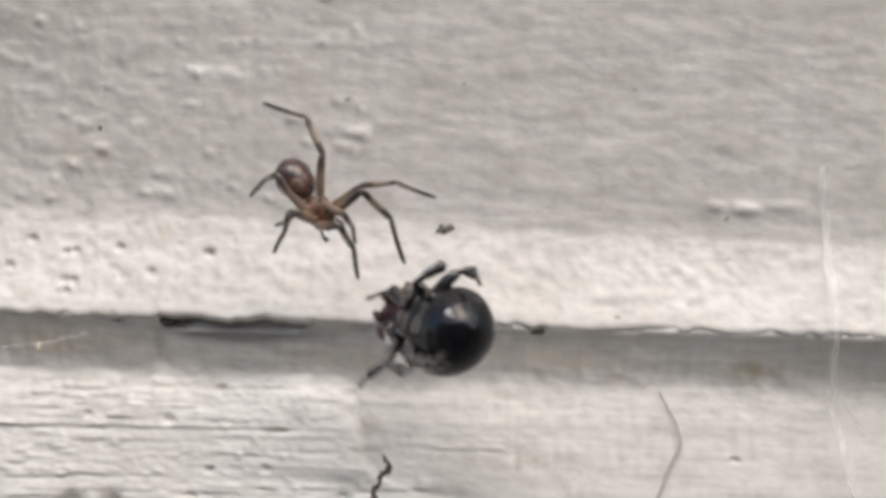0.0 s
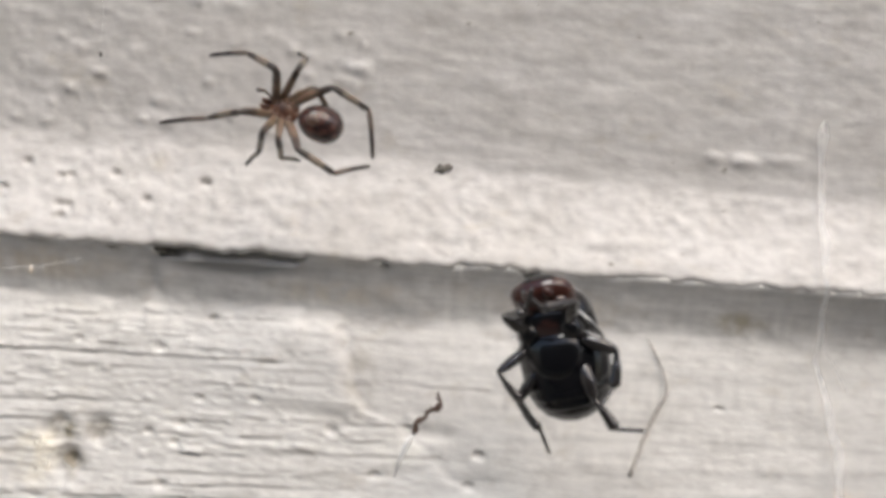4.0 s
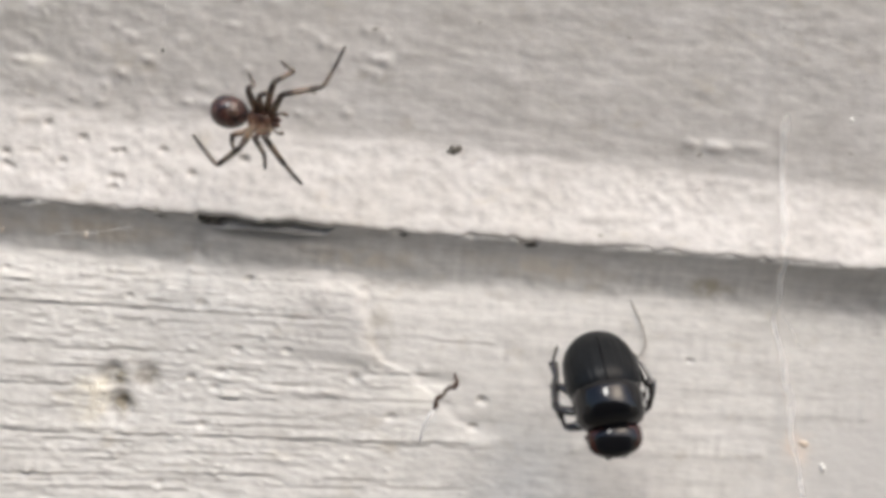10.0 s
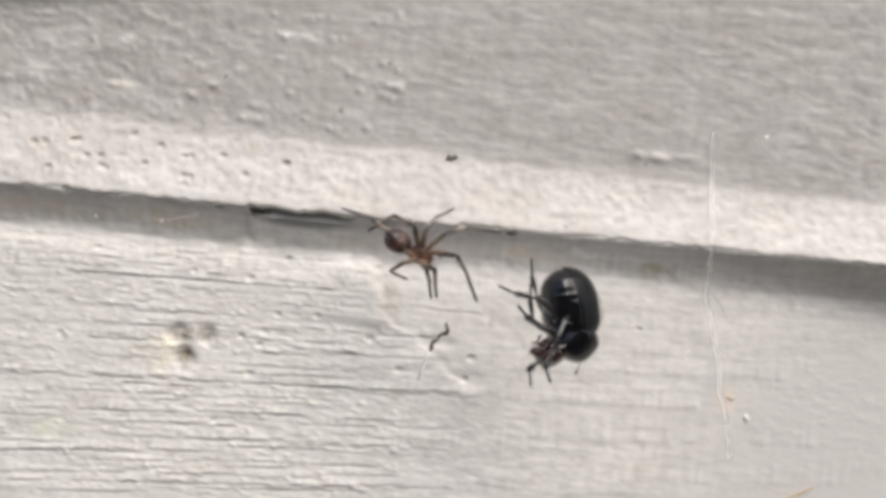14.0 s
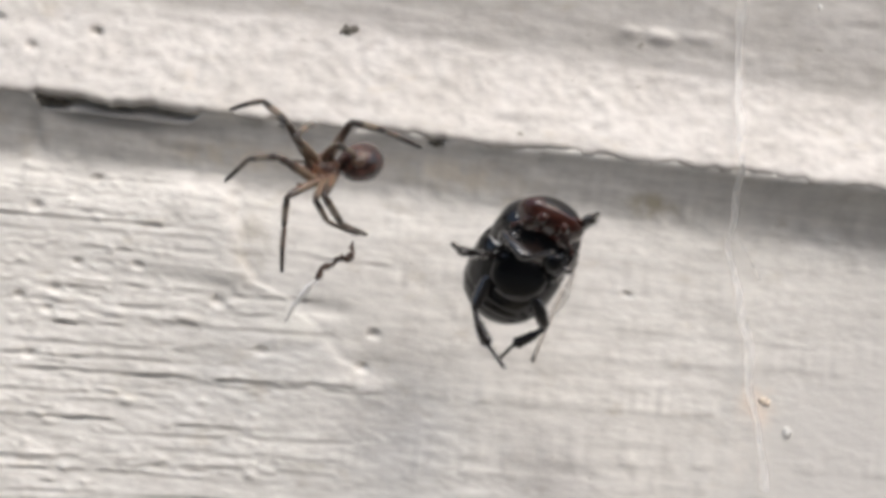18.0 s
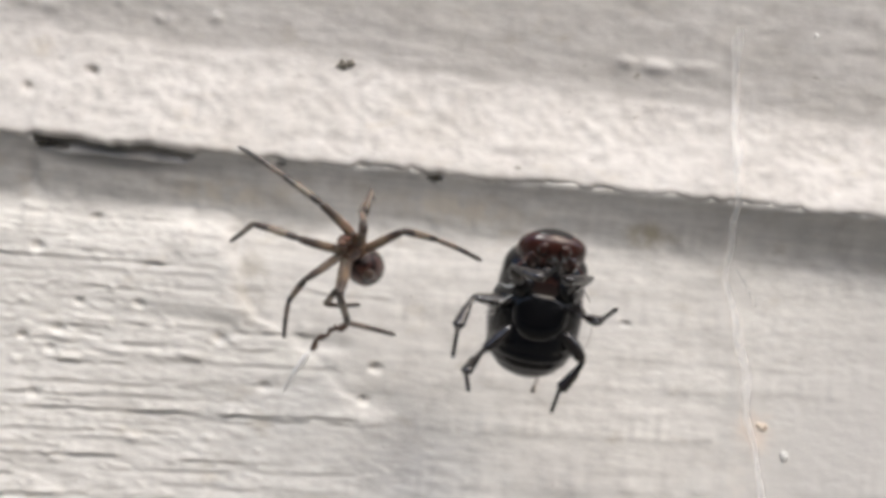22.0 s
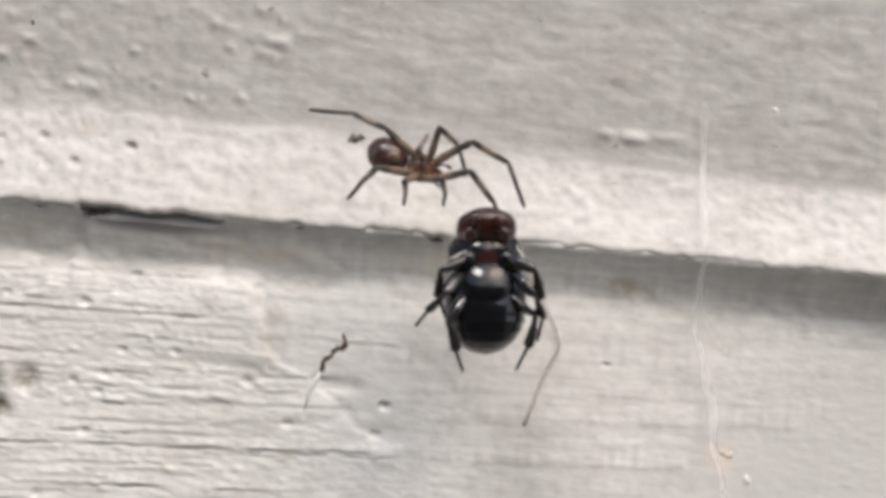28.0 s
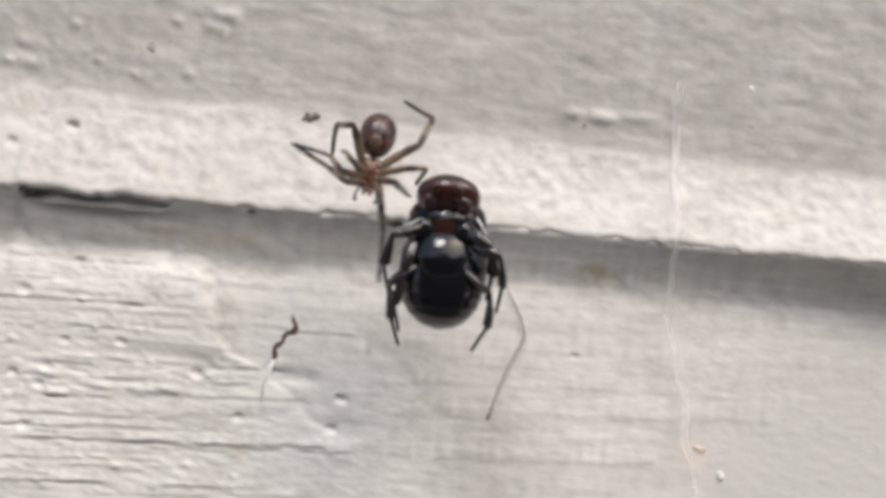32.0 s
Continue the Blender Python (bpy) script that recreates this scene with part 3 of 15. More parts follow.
siding = tagged(new("wall_siding"), "old house siding of two horizontal boards in weathered white paint", "wall", kind="structure")
part("upper_board", upper_board(), UPPER_PAINT, siding, "leaning board in grey-white paint with a swollen lower lip")
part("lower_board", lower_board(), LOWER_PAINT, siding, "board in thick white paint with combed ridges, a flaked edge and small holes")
ground = tagged(new("ground", slab("ground", -400, 400, -400, 400, -1.4, -1.2)), "dry pale bare soil below the wall", "ground", kind="structure")
ground.data.materials.append(SOIL)
# unseen wall, added to keep the low sky out of the beetle's reflections
blocker = tagged(new("sky_blocker", slab("sky_blocker", -2.5, 2.5, -1.75, -1.6, -1.2, 0.75)), "unseen dark wall added to block low sky from reflections", "wall", kind="structure")
blocker.data.materials.append(BLOCKER_DARK)
wall = tagged(new("wall_back", slab("wall_back", -0.6, 0.64, 0.0085, 0.12, -1.2, 1.3)), "plain painted house wall behind the boards", "wall", kind="structure")
wall.data.materials.append(WALL_PAINT)


# ---- small things on the wall ----
def lump(name, size, seed, rough=0.3, rings=10, cols=14):
    """A small uneven crumb."""
    u, a = np.linspace(0.02, np.pi - 0.02, rings), np.linspace(0, 2 * np.pi, cols, endpoint=False)
    U, A = np.meshgrid(u, a, indexing="ij")
    n = 1 + rough * lattice(np.cos(A) * 1.6 + 5, U * 1.6 + np.sin(A) * 1.6 + 5, seed)
    pts = np.stack([size[0] * np.sin(U) * np.cos(A) * n, size[1] * np.sin(U) * np.sin(A) * n, size[2] * np.cos(U) * n], -1)
    return grid_mesh(name, pts, True)


def crumb(name, at, size, mat, seed, label, category, rough=0.3):
    ob = tagged(new(name, lump(name, size, seed, rough)), label, category)
    ob.data.materials.append(mat)
    ob.location = (at[0] * MM, (at[1] - stand_out(at[2])) * MM, at[2] * MM)
    return ob


def scatter(name, at, reach, bits, size, mat, seed, label, category, lean=0.0):
    """A patch of small flat uneven bits that stick together."""
    rnd = np.random.RandomState(seed)
    meshes = []
    for k in range(bits):
        x, z = rnd.normal(0, 0.5, 2) * reach
        w = size * rnd.uniform(0.5, 1.2)
        me = lump(name, (w * rnd.uniform(0.8, 1.5), 0.07 + 0.06 * rnd.rand(), w * rnd.uniform(0.6, 1.1)), seed + k, 0.8, 7, 10)
        me.transform(pose(x * MM, rnd.uniform(-0.03, 0.03) * MM, (z + lean * x) * MM, 0, rnd.uniform(-60, 60)))
        meshes.append(me)
    ob = tagged(new(name, join_meshes(name, meshes)), label, category, kind="stuff")
    ob.data.materials.append(mat)
    ob.location = (at[0] * MM, (at[1] - stand_out(at[2])) * MM, at[2] * MM)
    return ob


scatter("dirt_crumb", (16.8, -0.1, 6.3), (0.4, 0.18), 6, 0.2, DARK_DIRT, 51, "small grey dirt smudge stuck on the upper board", "dirt")
for dx, dw in ((0.1, 0.5), (-3.2, 0.6), (-8.8, 0.7), (-14.2, 0.8), (13.9, 0.4), (22.7, 0.6), (27.4, 0.8), (32.6, 0.5), (55.2, 1.0)):
    crumb("dirt_crumb", (dx, -0.95, 0.12), (dw * 1.2, 0.2, 0.1), CRACK_DIRT, int(dx * 7) % 60 + 3, "dark dirt packed in the crack below the lip", "dirt", 0.9)
crumb("paint_bead", (44.4, -1.0, 10.7), (0.13, 0.13, 0.16), WHITE_BEAD, 52, "tiny bright white bead stuck on the board", "speck", 0.1)
scatter("silk_crust", (43.7, 0.83, -13.1), (0.6, 0.4), 5, 0.22, PALE_CRUST, 53, "peach-tinted crust of old silk on the lower board", "crust", 0.9)


for hx, hz, size, seed in ((-7.0, -14.0, 0.45, 81), (-7.3, -12.9, 0.36, 82)):
    crumb("filler_crumb", (hx, 0.13, hz), (size, 0.10, size * 1.3), CREAM_CRUST, seed, "cream crumb of old filler at the edge of a hole", "crumb", 0.8)
for hx, hy, hz, size, seed in ((-14.4, 0.05, -1.9, 0.13, 86), (-8.4, -0.2, -1.75, 0.14, 87)):
    crumb("paint_crumb", (hx, hy, hz), (size * 0.8, 0.06, size * 1.5), PALE_CRUST, seed, "loose chip of pale paint below the lip", "crumb", 0.6)
crumb("paint_bead", (45.6, 0.82, -14.5), (0.26, 0.08, 0.28), WHITE_BEAD, 90, "bright white blob of paint on the lower board", "speck", 0.4)


def strand(name, path, radius, mat, label, category, cols=6, taper=0.0, wobble=0.0, seed=0):
    """A thin thread, straw or line through the given points, in millimetres."""
    path = np.array([(x, y - stand_out(z), z) for x, y, z in path])
    n = 24
    at = np.linspace(0, len(path) - 1, n)
    smooth = np.stack([np.interp(at, np.arange(len(path)), path[:, k]) for k in range(3)], -1)
    for _ in range(3):
        smooth[1:-1] = (smooth[:-2] + 2 * smooth[1:-1] + smooth[2:]) / 4
    smooth += wobble * np.random.RandomState(seed).uniform(-1, 1, smooth.shape)
    ob = new(name, tube(name, smooth, [radius * (1 - taper * k / n) for k in range(n)], cols))
    ob.data.materials.append(mat)
    return tagged(ob, label, category)


strand("bent_line", [(30.4, 0.0, -3.3), (31.4, -0.1, -5.0), (31.9, -0.1, -6.4), (31.2, 0.0, -7.6), (30.6, 0.05, -9.4), (29.9, 0.1, -11.9)], 0.06, LINE_GREY, "thin bent grey-brown line on the lower board", "stalk", taper=-1.0, wobble=0.03, seed=2)


strand("straw", [(46.2, 0.5, -24.4), (48.2, 0.5, -22.5), (50.0, 0.55, -21.3), (52.2, 0.7, -20.2)], 0.2, STRAW, "tan piece of dry straw stuck to the lower board", "straw", taper=0.5, wobble=0.04, seed=7)


def ribbon(name, path, width, label):
    """A flat ragged strip of old web through the given points, facing out from the wall."""
    path = np.array([(x, y - stand_out(z), z) for x, y, z in path])
    at = np.linspace(0, len(path) - 1, 70)
    mid = np.stack([np.interp(at, np.arange(len(path)), path[:, k]) for k in range(3)], -1)
    mid[:, 0] += 0.12 * lattice(mid[:, 2] * 0.7, mid[:, 2] * 0, 81)
    half = width * (0.7 + 0.4 * lattice(mid[:, 2] * 0.8, mid[:, 2] * 0, 82))
    cols = [mid + np.stack([half * k, 0.02 * (1 - k * k) + 0 * half, 0 * half], -1) for k in (-1, -0.4, 0.3, 1)]
    ob = new(name, grid_mesh(name, np.stack(cols, 1)))
    ob.data.materials.append(WEB_FILM)
    return tagged(ob, label, "web")


ribbon("web_strand", [(39.8, -0.95, 10.7), (40.1, -0.25, 6.8), (40.4, -1.8, 2.3), (40.5, -2.3, 0.9), (40.6, -1.6, -0.5), (40.7, -0.3, -4.1), (42.4, -0.3, -9.2), (42.8, -0.3, -12.2), (43.6, -0.3, -14.1), (44.2, -0.3, -18)], 0.36, "pale flat strand of old web hanging down the boards")
ribbon("web_strand", [(41.3, -0.35, -3.4), (41.9, -0.3, -4.2), (42.6, -0.25, -5.6)], 0.12, "short pale side thread of old web on the board")
strand("silk_thread", [(-10.6, -1.6, -1.9), (-9.3, -1.75, -1.6), (-7.0, -1.9, -1.35), (-4.8, -1.95, -0.7)], 0.018, SILK, "slack silk thread below the lip of the upper board", "silk", wobble=0.03, seed=5)
fleck = crumb("dark_fleck", (-1.9, -9.0, 11.1), (0.09, 0.08, 0.15), DARK_FLECK, 55, "tiny dark fleck caught on a silk thread", "speck")
strand("silk_thread", [(-2.1, -9, 60), (-1.9, -9, 11.2), (-1.9, -9.0, 11.0)], 0.004, SILK, "single fine silk thread holding a fleck", "silk")


# ---- the hanging twig ----
twig = thing("twig", "tiny crooked brown twig dangling on a silk thread", "twig")
part("stick", tube("stick", [(-0.98, 0.0, -1.0), (-0.83, 0.0, -0.78), (-0.75, 0.03, -0.38), (-0.53, 0.06, -0.25), (-0.15, 0.05, -0.12), (-0.03, 0.0, 0.18), (0.3, 0.0, 0.28), (0.53, 0.0, 0.25), (0.75, 0.0, 0.45), (0.85, 0.0, 0.65), (0.75, 0.0, 0.88), (0.78, 0.0, 1.25)],
     [0.08, 0.2, 0.13, 0.2, 0.1, 0.15, 0.11, 0.2, 0.22, 0.1, 0.13, 0.05], 8), TWIG_BARK, twig)
part("spur", tube("spur", [(0.25, 0, 0.19), (0.28, -0.06, 0.4), (0.25, -0.06, 0.53)], [0.09, 0.08, 0.05], 7), TWIG_BARK, twig)
part("silk_thread", tube("silk_thread", [(-0.9, 0, -0.9), (-1.4, 0.2, -1.5), (-2.0, 0.4, -2.4), (-2.5, 0.6, -3.5)], [0.05, 0.2, 0.14, 0.02], 6), SILK, twig, "glinting white silk thread")


# ---- the spider: z towards its head, -y its belly, in millimetres ----
spider = thing("spider", "small brown comb-footed spider with a dark round abdomen and ringed legs", "spider")
rounded = egg(0.5, 2.2)
abdomen = part("abdomen", body_mesh("abdomen", -1.35, 1.25, lambda k: 1.05 * egg(0.45, 2.1)(k), lambda k: 1.0 * egg(0.45, 2.1)(k), lambda k: 1.25 * egg(0.5, 2.1)(k)),
               ABDOMEN_SKIN, spider, "glossy dark brown globular abdomen", pose(0, 0.25 * MM, -2.15 * MM, 14))
part("belly_patch", body_mesh("belly_patch", -0.35, 0.5, lambda k: 0.34 * rounded(k), lambda k: 0.2 * rounded(k), lambda k: 0.1 * rounded(k), 10, 16), PALE_SKIN, abdomen, "pale book-lung patch", pose(0, -0.80 * MM, 0.45 * MM, -18))
for sx in (-0.12, 0.12):
    part("spinneret", tube("spinneret", [(0, 0, 0), (0, 0, -0.14), (0, 0, -0.24)], [0.09, 0.08, 0.02], 8), PALE_SKIN, abdomen, "", pose(sx * MM, -0.3 * MM, -1.08 * MM, -20))
part("waist", tube("waist", [(0, 0.05, -1.1), (0, 0.02, -0.9), (0, 0, -0.7)], [0.16, 0.13, 0.2], 10), CARAPACE_SKIN, spider)
part("carapace", body_mesh("carapace", -0.95, 1.0, lambda k: 0.84 * egg(0.4, 2.4)(k) * (1 - 0.25 * max(0, k - 0.6)), lambda k: 0.25 * rounded(k), lambda k: 0.55 * egg(0.62, 2.2)(k), 22, 26), CARAPACE_SKIN, spider, "orange-brown head shield")
part("breastplate", body_mesh("breastplate", -0.7, 0.5, lambda k: 0.5 * egg(0.6)(k), lambda k: 0.2 * rounded(k), lambda k: 0.1 * rounded(k), 12, 18), CARAPACE_SKIN, spider, "", pose(0, -0.2 * MM, 0))
for sx in (-1, 1):
    part("fang", tube("fang", [(0, 0, 0), (0, -0.12, 0.25), (0.01 * sx, -0.28, 0.42), (0, -0.38, 0.46)], [0.16, 0.17, 0.12, 0.03], 9), CARAPACE_SKIN, spider, "", pose(0.16 * sx * MM, -0.1 * MM, 0.72 * MM))
    part("feeler", tube("feeler", [(0, 0, 0), (0.22 * sx, -0.1, 0.28), (0.34 * sx, -0.25, 0.62), (0.28 * sx, -0.4, 0.88), (0.25 * sx, -0.45, 1.02)], [0.08, 0.075, 0.08, 0.14, 0.04], 9), METATARSUS_SKIN, spider, "dark swollen-tipped feeler", pose(0.3 * sx * MM, -0.12 * MM, 0.62 * MM))
    for ez, ex, ey in ((0.86, 0.1, 0.36), (0.78, 0.22, 0.38), (0.9, 0.25, 0.26), (0.8, 0.33, 0.3)):
        part("eye", lump("eye", (0.055, 0.055, 0.055), 60, 0, 7, 9), EYE_SHINE, spider, "", pose(ex * sx * MM, ey * MM, ez * MM))

LEG_LENGTHS = {1: (2.7, 2.5, 2.9), 2: (2.3, 2.1, 2.4), 3: (1.7, 1.5, 1.8), 4: (2.5, 2.3, 2.6)}


def leg_segment(name, length, radii, seed, bow=0.0):
    """A leg segment along z from its joint, slightly uneven."""
    u = np.linspace(0, 1, 12)
    r = np.interp(u, np.linspace(0, 1, len(radii)), radii)
    r[0] *= 0.75
    r[-1] *= 0.6
    z = -0.04 + (length + 0.08) * u
    return tube(name, np.stack([bow * np.sin(u * np.pi), 0 * u, z], -1), r * (1 + 0.05 * np.sin(u * 23 + seed)), 10)


for sx in (-1, 1):
    for hz in (0.55, 0.2, -0.15, -0.5):
        part("hip", body_mesh("hip", -0.28, 0.3, lambda k: 0.17 * rounded(k), lambda k: 0.18 * rounded(k), lambda k: 0.17 * rounded(k), 9, 12), HIP_SKIN, spider, "pale pinkish hip joint", pose(0.42 * sx * MM, -0.22 * MM, hz * MM, 0, 78 * sx))
limbs = {}
for side in ("left", "right"):
    for k, (lf, lt, lm) in LEG_LENGTHS.items():
        slim = 1.52 if k in (1, 4) else 1.36
        limbs[side, k, "femur"] = part("femur", leg_segment("femur", lf, [0.15 * slim, 0.17 * slim, 0.155 * slim, 0.13 * slim], k, 0.06), FEMUR_SKIN, spider)
        limbs[side, k, "tibia"] = part("tibia", leg_segment("tibia", lt, [0.125 * slim, 0.14 * slim, 0.125 * slim, 0.105 * slim], 10 + k, 0.03), TIBIA_SKIN, spider)
        limbs[side, k, "metatarsus"] = part("metatarsus", leg_segment("metatarsus", lm, [0.10 * slim, 0.10 * slim, 0.09 * slim, 0.085 * slim, 0.075 * slim], 20 + k, 0.05), METATARSUS_SKIN, spider)


# ---- the beetle: z towards its head, -y its belly, in millimetres ----
beetle = thing("beetle", "shiny black rounded beetle with a red-brown head, hanging tangled in silk", "beetle")


def belly_rib(k, a):
    """The plates of the belly overlap like tiles, each proud at its hind edge."""
    v = (0.5 - (k * 9.5) % 1.0) if 0.05 < k < 0.42 else 0.0
    return 1 + 0.045 * v * (np.sin(a) < 0.2)


hind = part("belly", body_mesh("belly", -4.28, 1.25, lambda k: 2.42 * (egg(0.55, 2.5)(k) if k < 0.55 else egg(0.55, 4.0)(k)), lambda k: 2.1 * egg(0.42, 2.1)(k), lambda k: 1.2 * egg(0.5, 2.4)(k), 60, 40, belly_rib), BLACK_SHELL, beetle, "polished black plated belly")


def wing_case(sx):
    """One domed wing case with long shallow furrows, a shell with thickness."""
    u, a = np.linspace(0, 1, 40), np.linspace(0.12, np.pi / 2 - 0.012, 44)
    U, A = np.meshgrid(u, a, indexing="ij")
    prof = np.maximum(0, 1 - np.abs((U - 0.56) / np.where(U < 0.56, 0.56, 0.44)) ** np.where(U < 0.56, 2.4, 3.6)) ** 0.5
    furrow = 1 - 0.015 * np.exp(-((np.sin((A - 0.12) * 14.5)) / 0.35) ** 2) * (U > 0.05) * (U < 0.95)
    pts = []
    for grow in (1.0, 0.93):
        w, d = 2.44 * prof * grow + 0.02, 2.2 * prof * grow + 0.02
        pts.append(np.stack([sx * w * np.cos(A) * furrow, d * np.sin(A) * furrow, -4.36 + 5.76 * U], -1))
    outer, inner = pts
    ring = np.concatenate([outer, inner[:, ::-1]], 1)
    return grid_mesh("wing_case", ring if sx > 0 else ring[:, ::-1], True)


for sx in (-1, 1):
    part("wing_case", wing_case(sx), WING_SHELL, beetle, "furrowed black wing case")


def bent(angle):
    """The forebody's turn about the neck joint, towards the belly."""
    return pose(0, 0.3 * MM, 0.9 * MM, angle) @ pose(0, -0.3 * MM, -0.9 * MM)


shield = part("shield", body_mesh("shield", -0.25, 3.05, lambda k: 2.3 * (1 - 0.08 * k) * egg(0.5, 4.4)(k), lambda k: 1.5 * egg(0.55, 3.2)(k), lambda k: 2.12 * egg(0.42, 3.0)(k), 30, 40), BLACK_SHELL, beetle, "black domed neck shield")
part("breastplate", body_mesh("breastplate", -1.7, 0.95, lambda k: 1.45 * egg(0.6, 2.2)(k), lambda k: 0.5 * egg(0.4, 2.0)(k), lambda k: 0.4 * rounded(k), 24, 28), BLACK_SHELL, beetle, "smooth swollen black breastplate", pose(0, -1.52 * MM, 0.2 * MM, -12))
part("throat", body_mesh("throat", 0.7, 2.6, lambda k: 1.15 * egg(0.5, 2.4)(k), lambda k: 0.5 * rounded(k), lambda k: 0.3 * rounded(k), 20, 22), DARK_RED_SHELL, shield, "dark red-brown throat plate", pose(0, -1.15 * MM, 0.1 * MM, -4))
for sx in (-1, 1):
    part("fore_hip", body_mesh("fore_hip", -0.75, 0.75, lambda k: 0.62 * rounded(k), lambda k: 0.66 * rounded(k), lambda k: 0.5 * rounded(k), 16, 18), BLACK_SHELL, shield, "bulging glossy black hip", pose(1.15 * sx * MM, -1.12 * MM, 1.62 * MM, 0, -24 * sx))
head = part("head", body_mesh("head", 2.2, 4.45, lambda k: 1.75 * egg(0.4, 2.9)(k), lambda k: 0.8 * egg(0.45, 2.4)(k), lambda k: 0.9 * egg(0.35, 2.2)(k), 22, 28), RED_SHELL, beetle, "red-brown head, black above")
part("brow", body_mesh("brow", 2.3, 4.5, lambda k: 1.65 * egg(0.4, 2.2)(k), lambda k: 0.05 * rounded(k), lambda k: 1.0 * egg(0.35, 2.4)(k), 18, 24), BLACK_SHELL, head)
for sx in (-1, 1):
    part("jaw", tube("jaw", [(0, 0, 0), (0.1 * sx, -0.05, 0.25), (-0.02 * sx, -0.1, 0.5), (-0.14 * sx, -0.1, 0.6)], [0.34, 0.32, 0.2, 0.05], 9), RED_SHELL, head, "", pose(0.5 * sx * MM, -0.6 * MM, 3.85 * MM))
    part("cheek", lump("cheek", (0.48, 0.42, 0.55), 75, 0.25, 10, 14), DARK_RED_SHELL, head, "", pose(0.95 * sx * MM, -0.55 * MM, 3.05 * MM))
    part("mouth_feeler", tube("mouth_feeler", [(0, 0, 0), (0.2 * sx, -0.3, 0.15), (0.32 * sx, -0.45, 0.42), (0.22 * sx, -0.5, 0.62)], [0.07, 0.08, 0.1, 0.05], 7), RED_SHELL, head, "", pose(0.3 * sx * MM, -0.75 * MM, 3.3 * MM))
    part("eye", lump("eye", (0.24, 0.26, 0.28), 70, 0, 9, 12), EYE_SHINE, head, "", pose(1.32 * sx * MM, 0.05 * MM, 2.9 * MM))
    part("antenna", tube("antenna", [(0, 0, 0), (0.35 * sx, -0.3, 0.2), (0.6 * sx, -0.5, 0.05), (0.72 * sx, -0.6, -0.15), (0.76 * sx, -0.62, -0.4)], [0.06, 0.05, 0.06, 0.15, 0.08], 8), RED_SHELL, head, "", pose(0.9 * sx * MM, -0.5 * MM, 3.15 * MM))

def beetle_segment(which, seg):
    """A leg part along z from its joint: stout thigh, saw-edged digging shin, beaded foot with two claws."""
    u = np.linspace(-0.03, 1.03, 15)
    if seg == "femur":
        return tube("femur", np.stack([0 * u, 0.08 * np.sin(u * np.pi), 1.9 * u], -1), np.interp(u, [0, 0.1, 0.5, 0.9, 1], [0.16, 0.32, 0.40, 0.30, 0.14]), 12, 0.7)
    if seg == "tibia":
        saw = np.where((u > 0.4) & (u < 0.98), 0.09 * ((u * 6.7) % 1.0), 0)
        wide = 1.15 if which == "fore" else 0.92
        return tube("tibia", np.stack([0.06 * np.sin(u * np.pi), 0 * u, 1.9 * u], -1), np.interp(u, [0, 0.1, 0.75, 0.95, 1], [0.13, 0.18, 0.28, 0.32, 0.15]) * wide + saw, 10, 0.68)
    z, r = [], []
    for k in range(5):
        z += [0.29 * k, 0.29 * k + 0.13, 0.29 * k + 0.25]
        r += [0.09, 0.14, 0.10]
    meshes = [tube("foot", [(0, 0, q) for q in z], r, 7)]
    for sx in (1, -1):
        meshes.append(tube("claw", [(0, 0, 1.4), (0.09 * sx, 0, 1.5), (0.06 * sx, 0, 1.62)], [0.035, 0.03, 0.008], 5))
    return join_meshes("foot", meshes)


paddles = {}
for which in ("fore", "middle", "rear"):
    for seg in ("femur", "tibia", "foot"):
        me = beetle_segment(which, seg)
        for side in ("left", "right"):
            paddles[side, which, seg] = part(seg, me, LEG_SHELL, beetle)
part("silk_thread", tube("silk_thread", [(-2.2, -1.2, -0.5), (-3.2, -1.4, -0.7), (-4.3, -1.2, -0.6)], [0.02, 0.02, 0.006], 6), SILK, beetle, "glinting silk thread across the belly")
# white shreds: bits of silk, also put where the shell shows pale glints
for path in ([(1.9, -1.7, 0.9), (2.75, -1.3, 0.1), (2.9, -0.9, -1.3), (2.6, -0.6, -2.6)], [(-1.6, -1.9, 1.0), (-2.3, -1.6, 0.2), (-2.9, -1.0, -1.0)], [(1.5, -1.5, 2.3), (2.1, -1.2, 1.4), (2.5, -0.8, 0.6)],
             [(-1.2, -2.0, 1.7), (-1.9, -1.75, 1.3), (-2.3, -1.3, 1.2)], [(-1.9, -1.75, 0.5), (-2.25, -1.45, 0.0), (-2.4, -1.2, -0.7)]):
    part("silk_thread", tube("silk_thread", path, [0.012, 0.07, 0.05, 0.01][:len(path) - 1] + [0.008], 6, 0.5), SILK, beetle, "white silk shred that also stands in for shell glints")


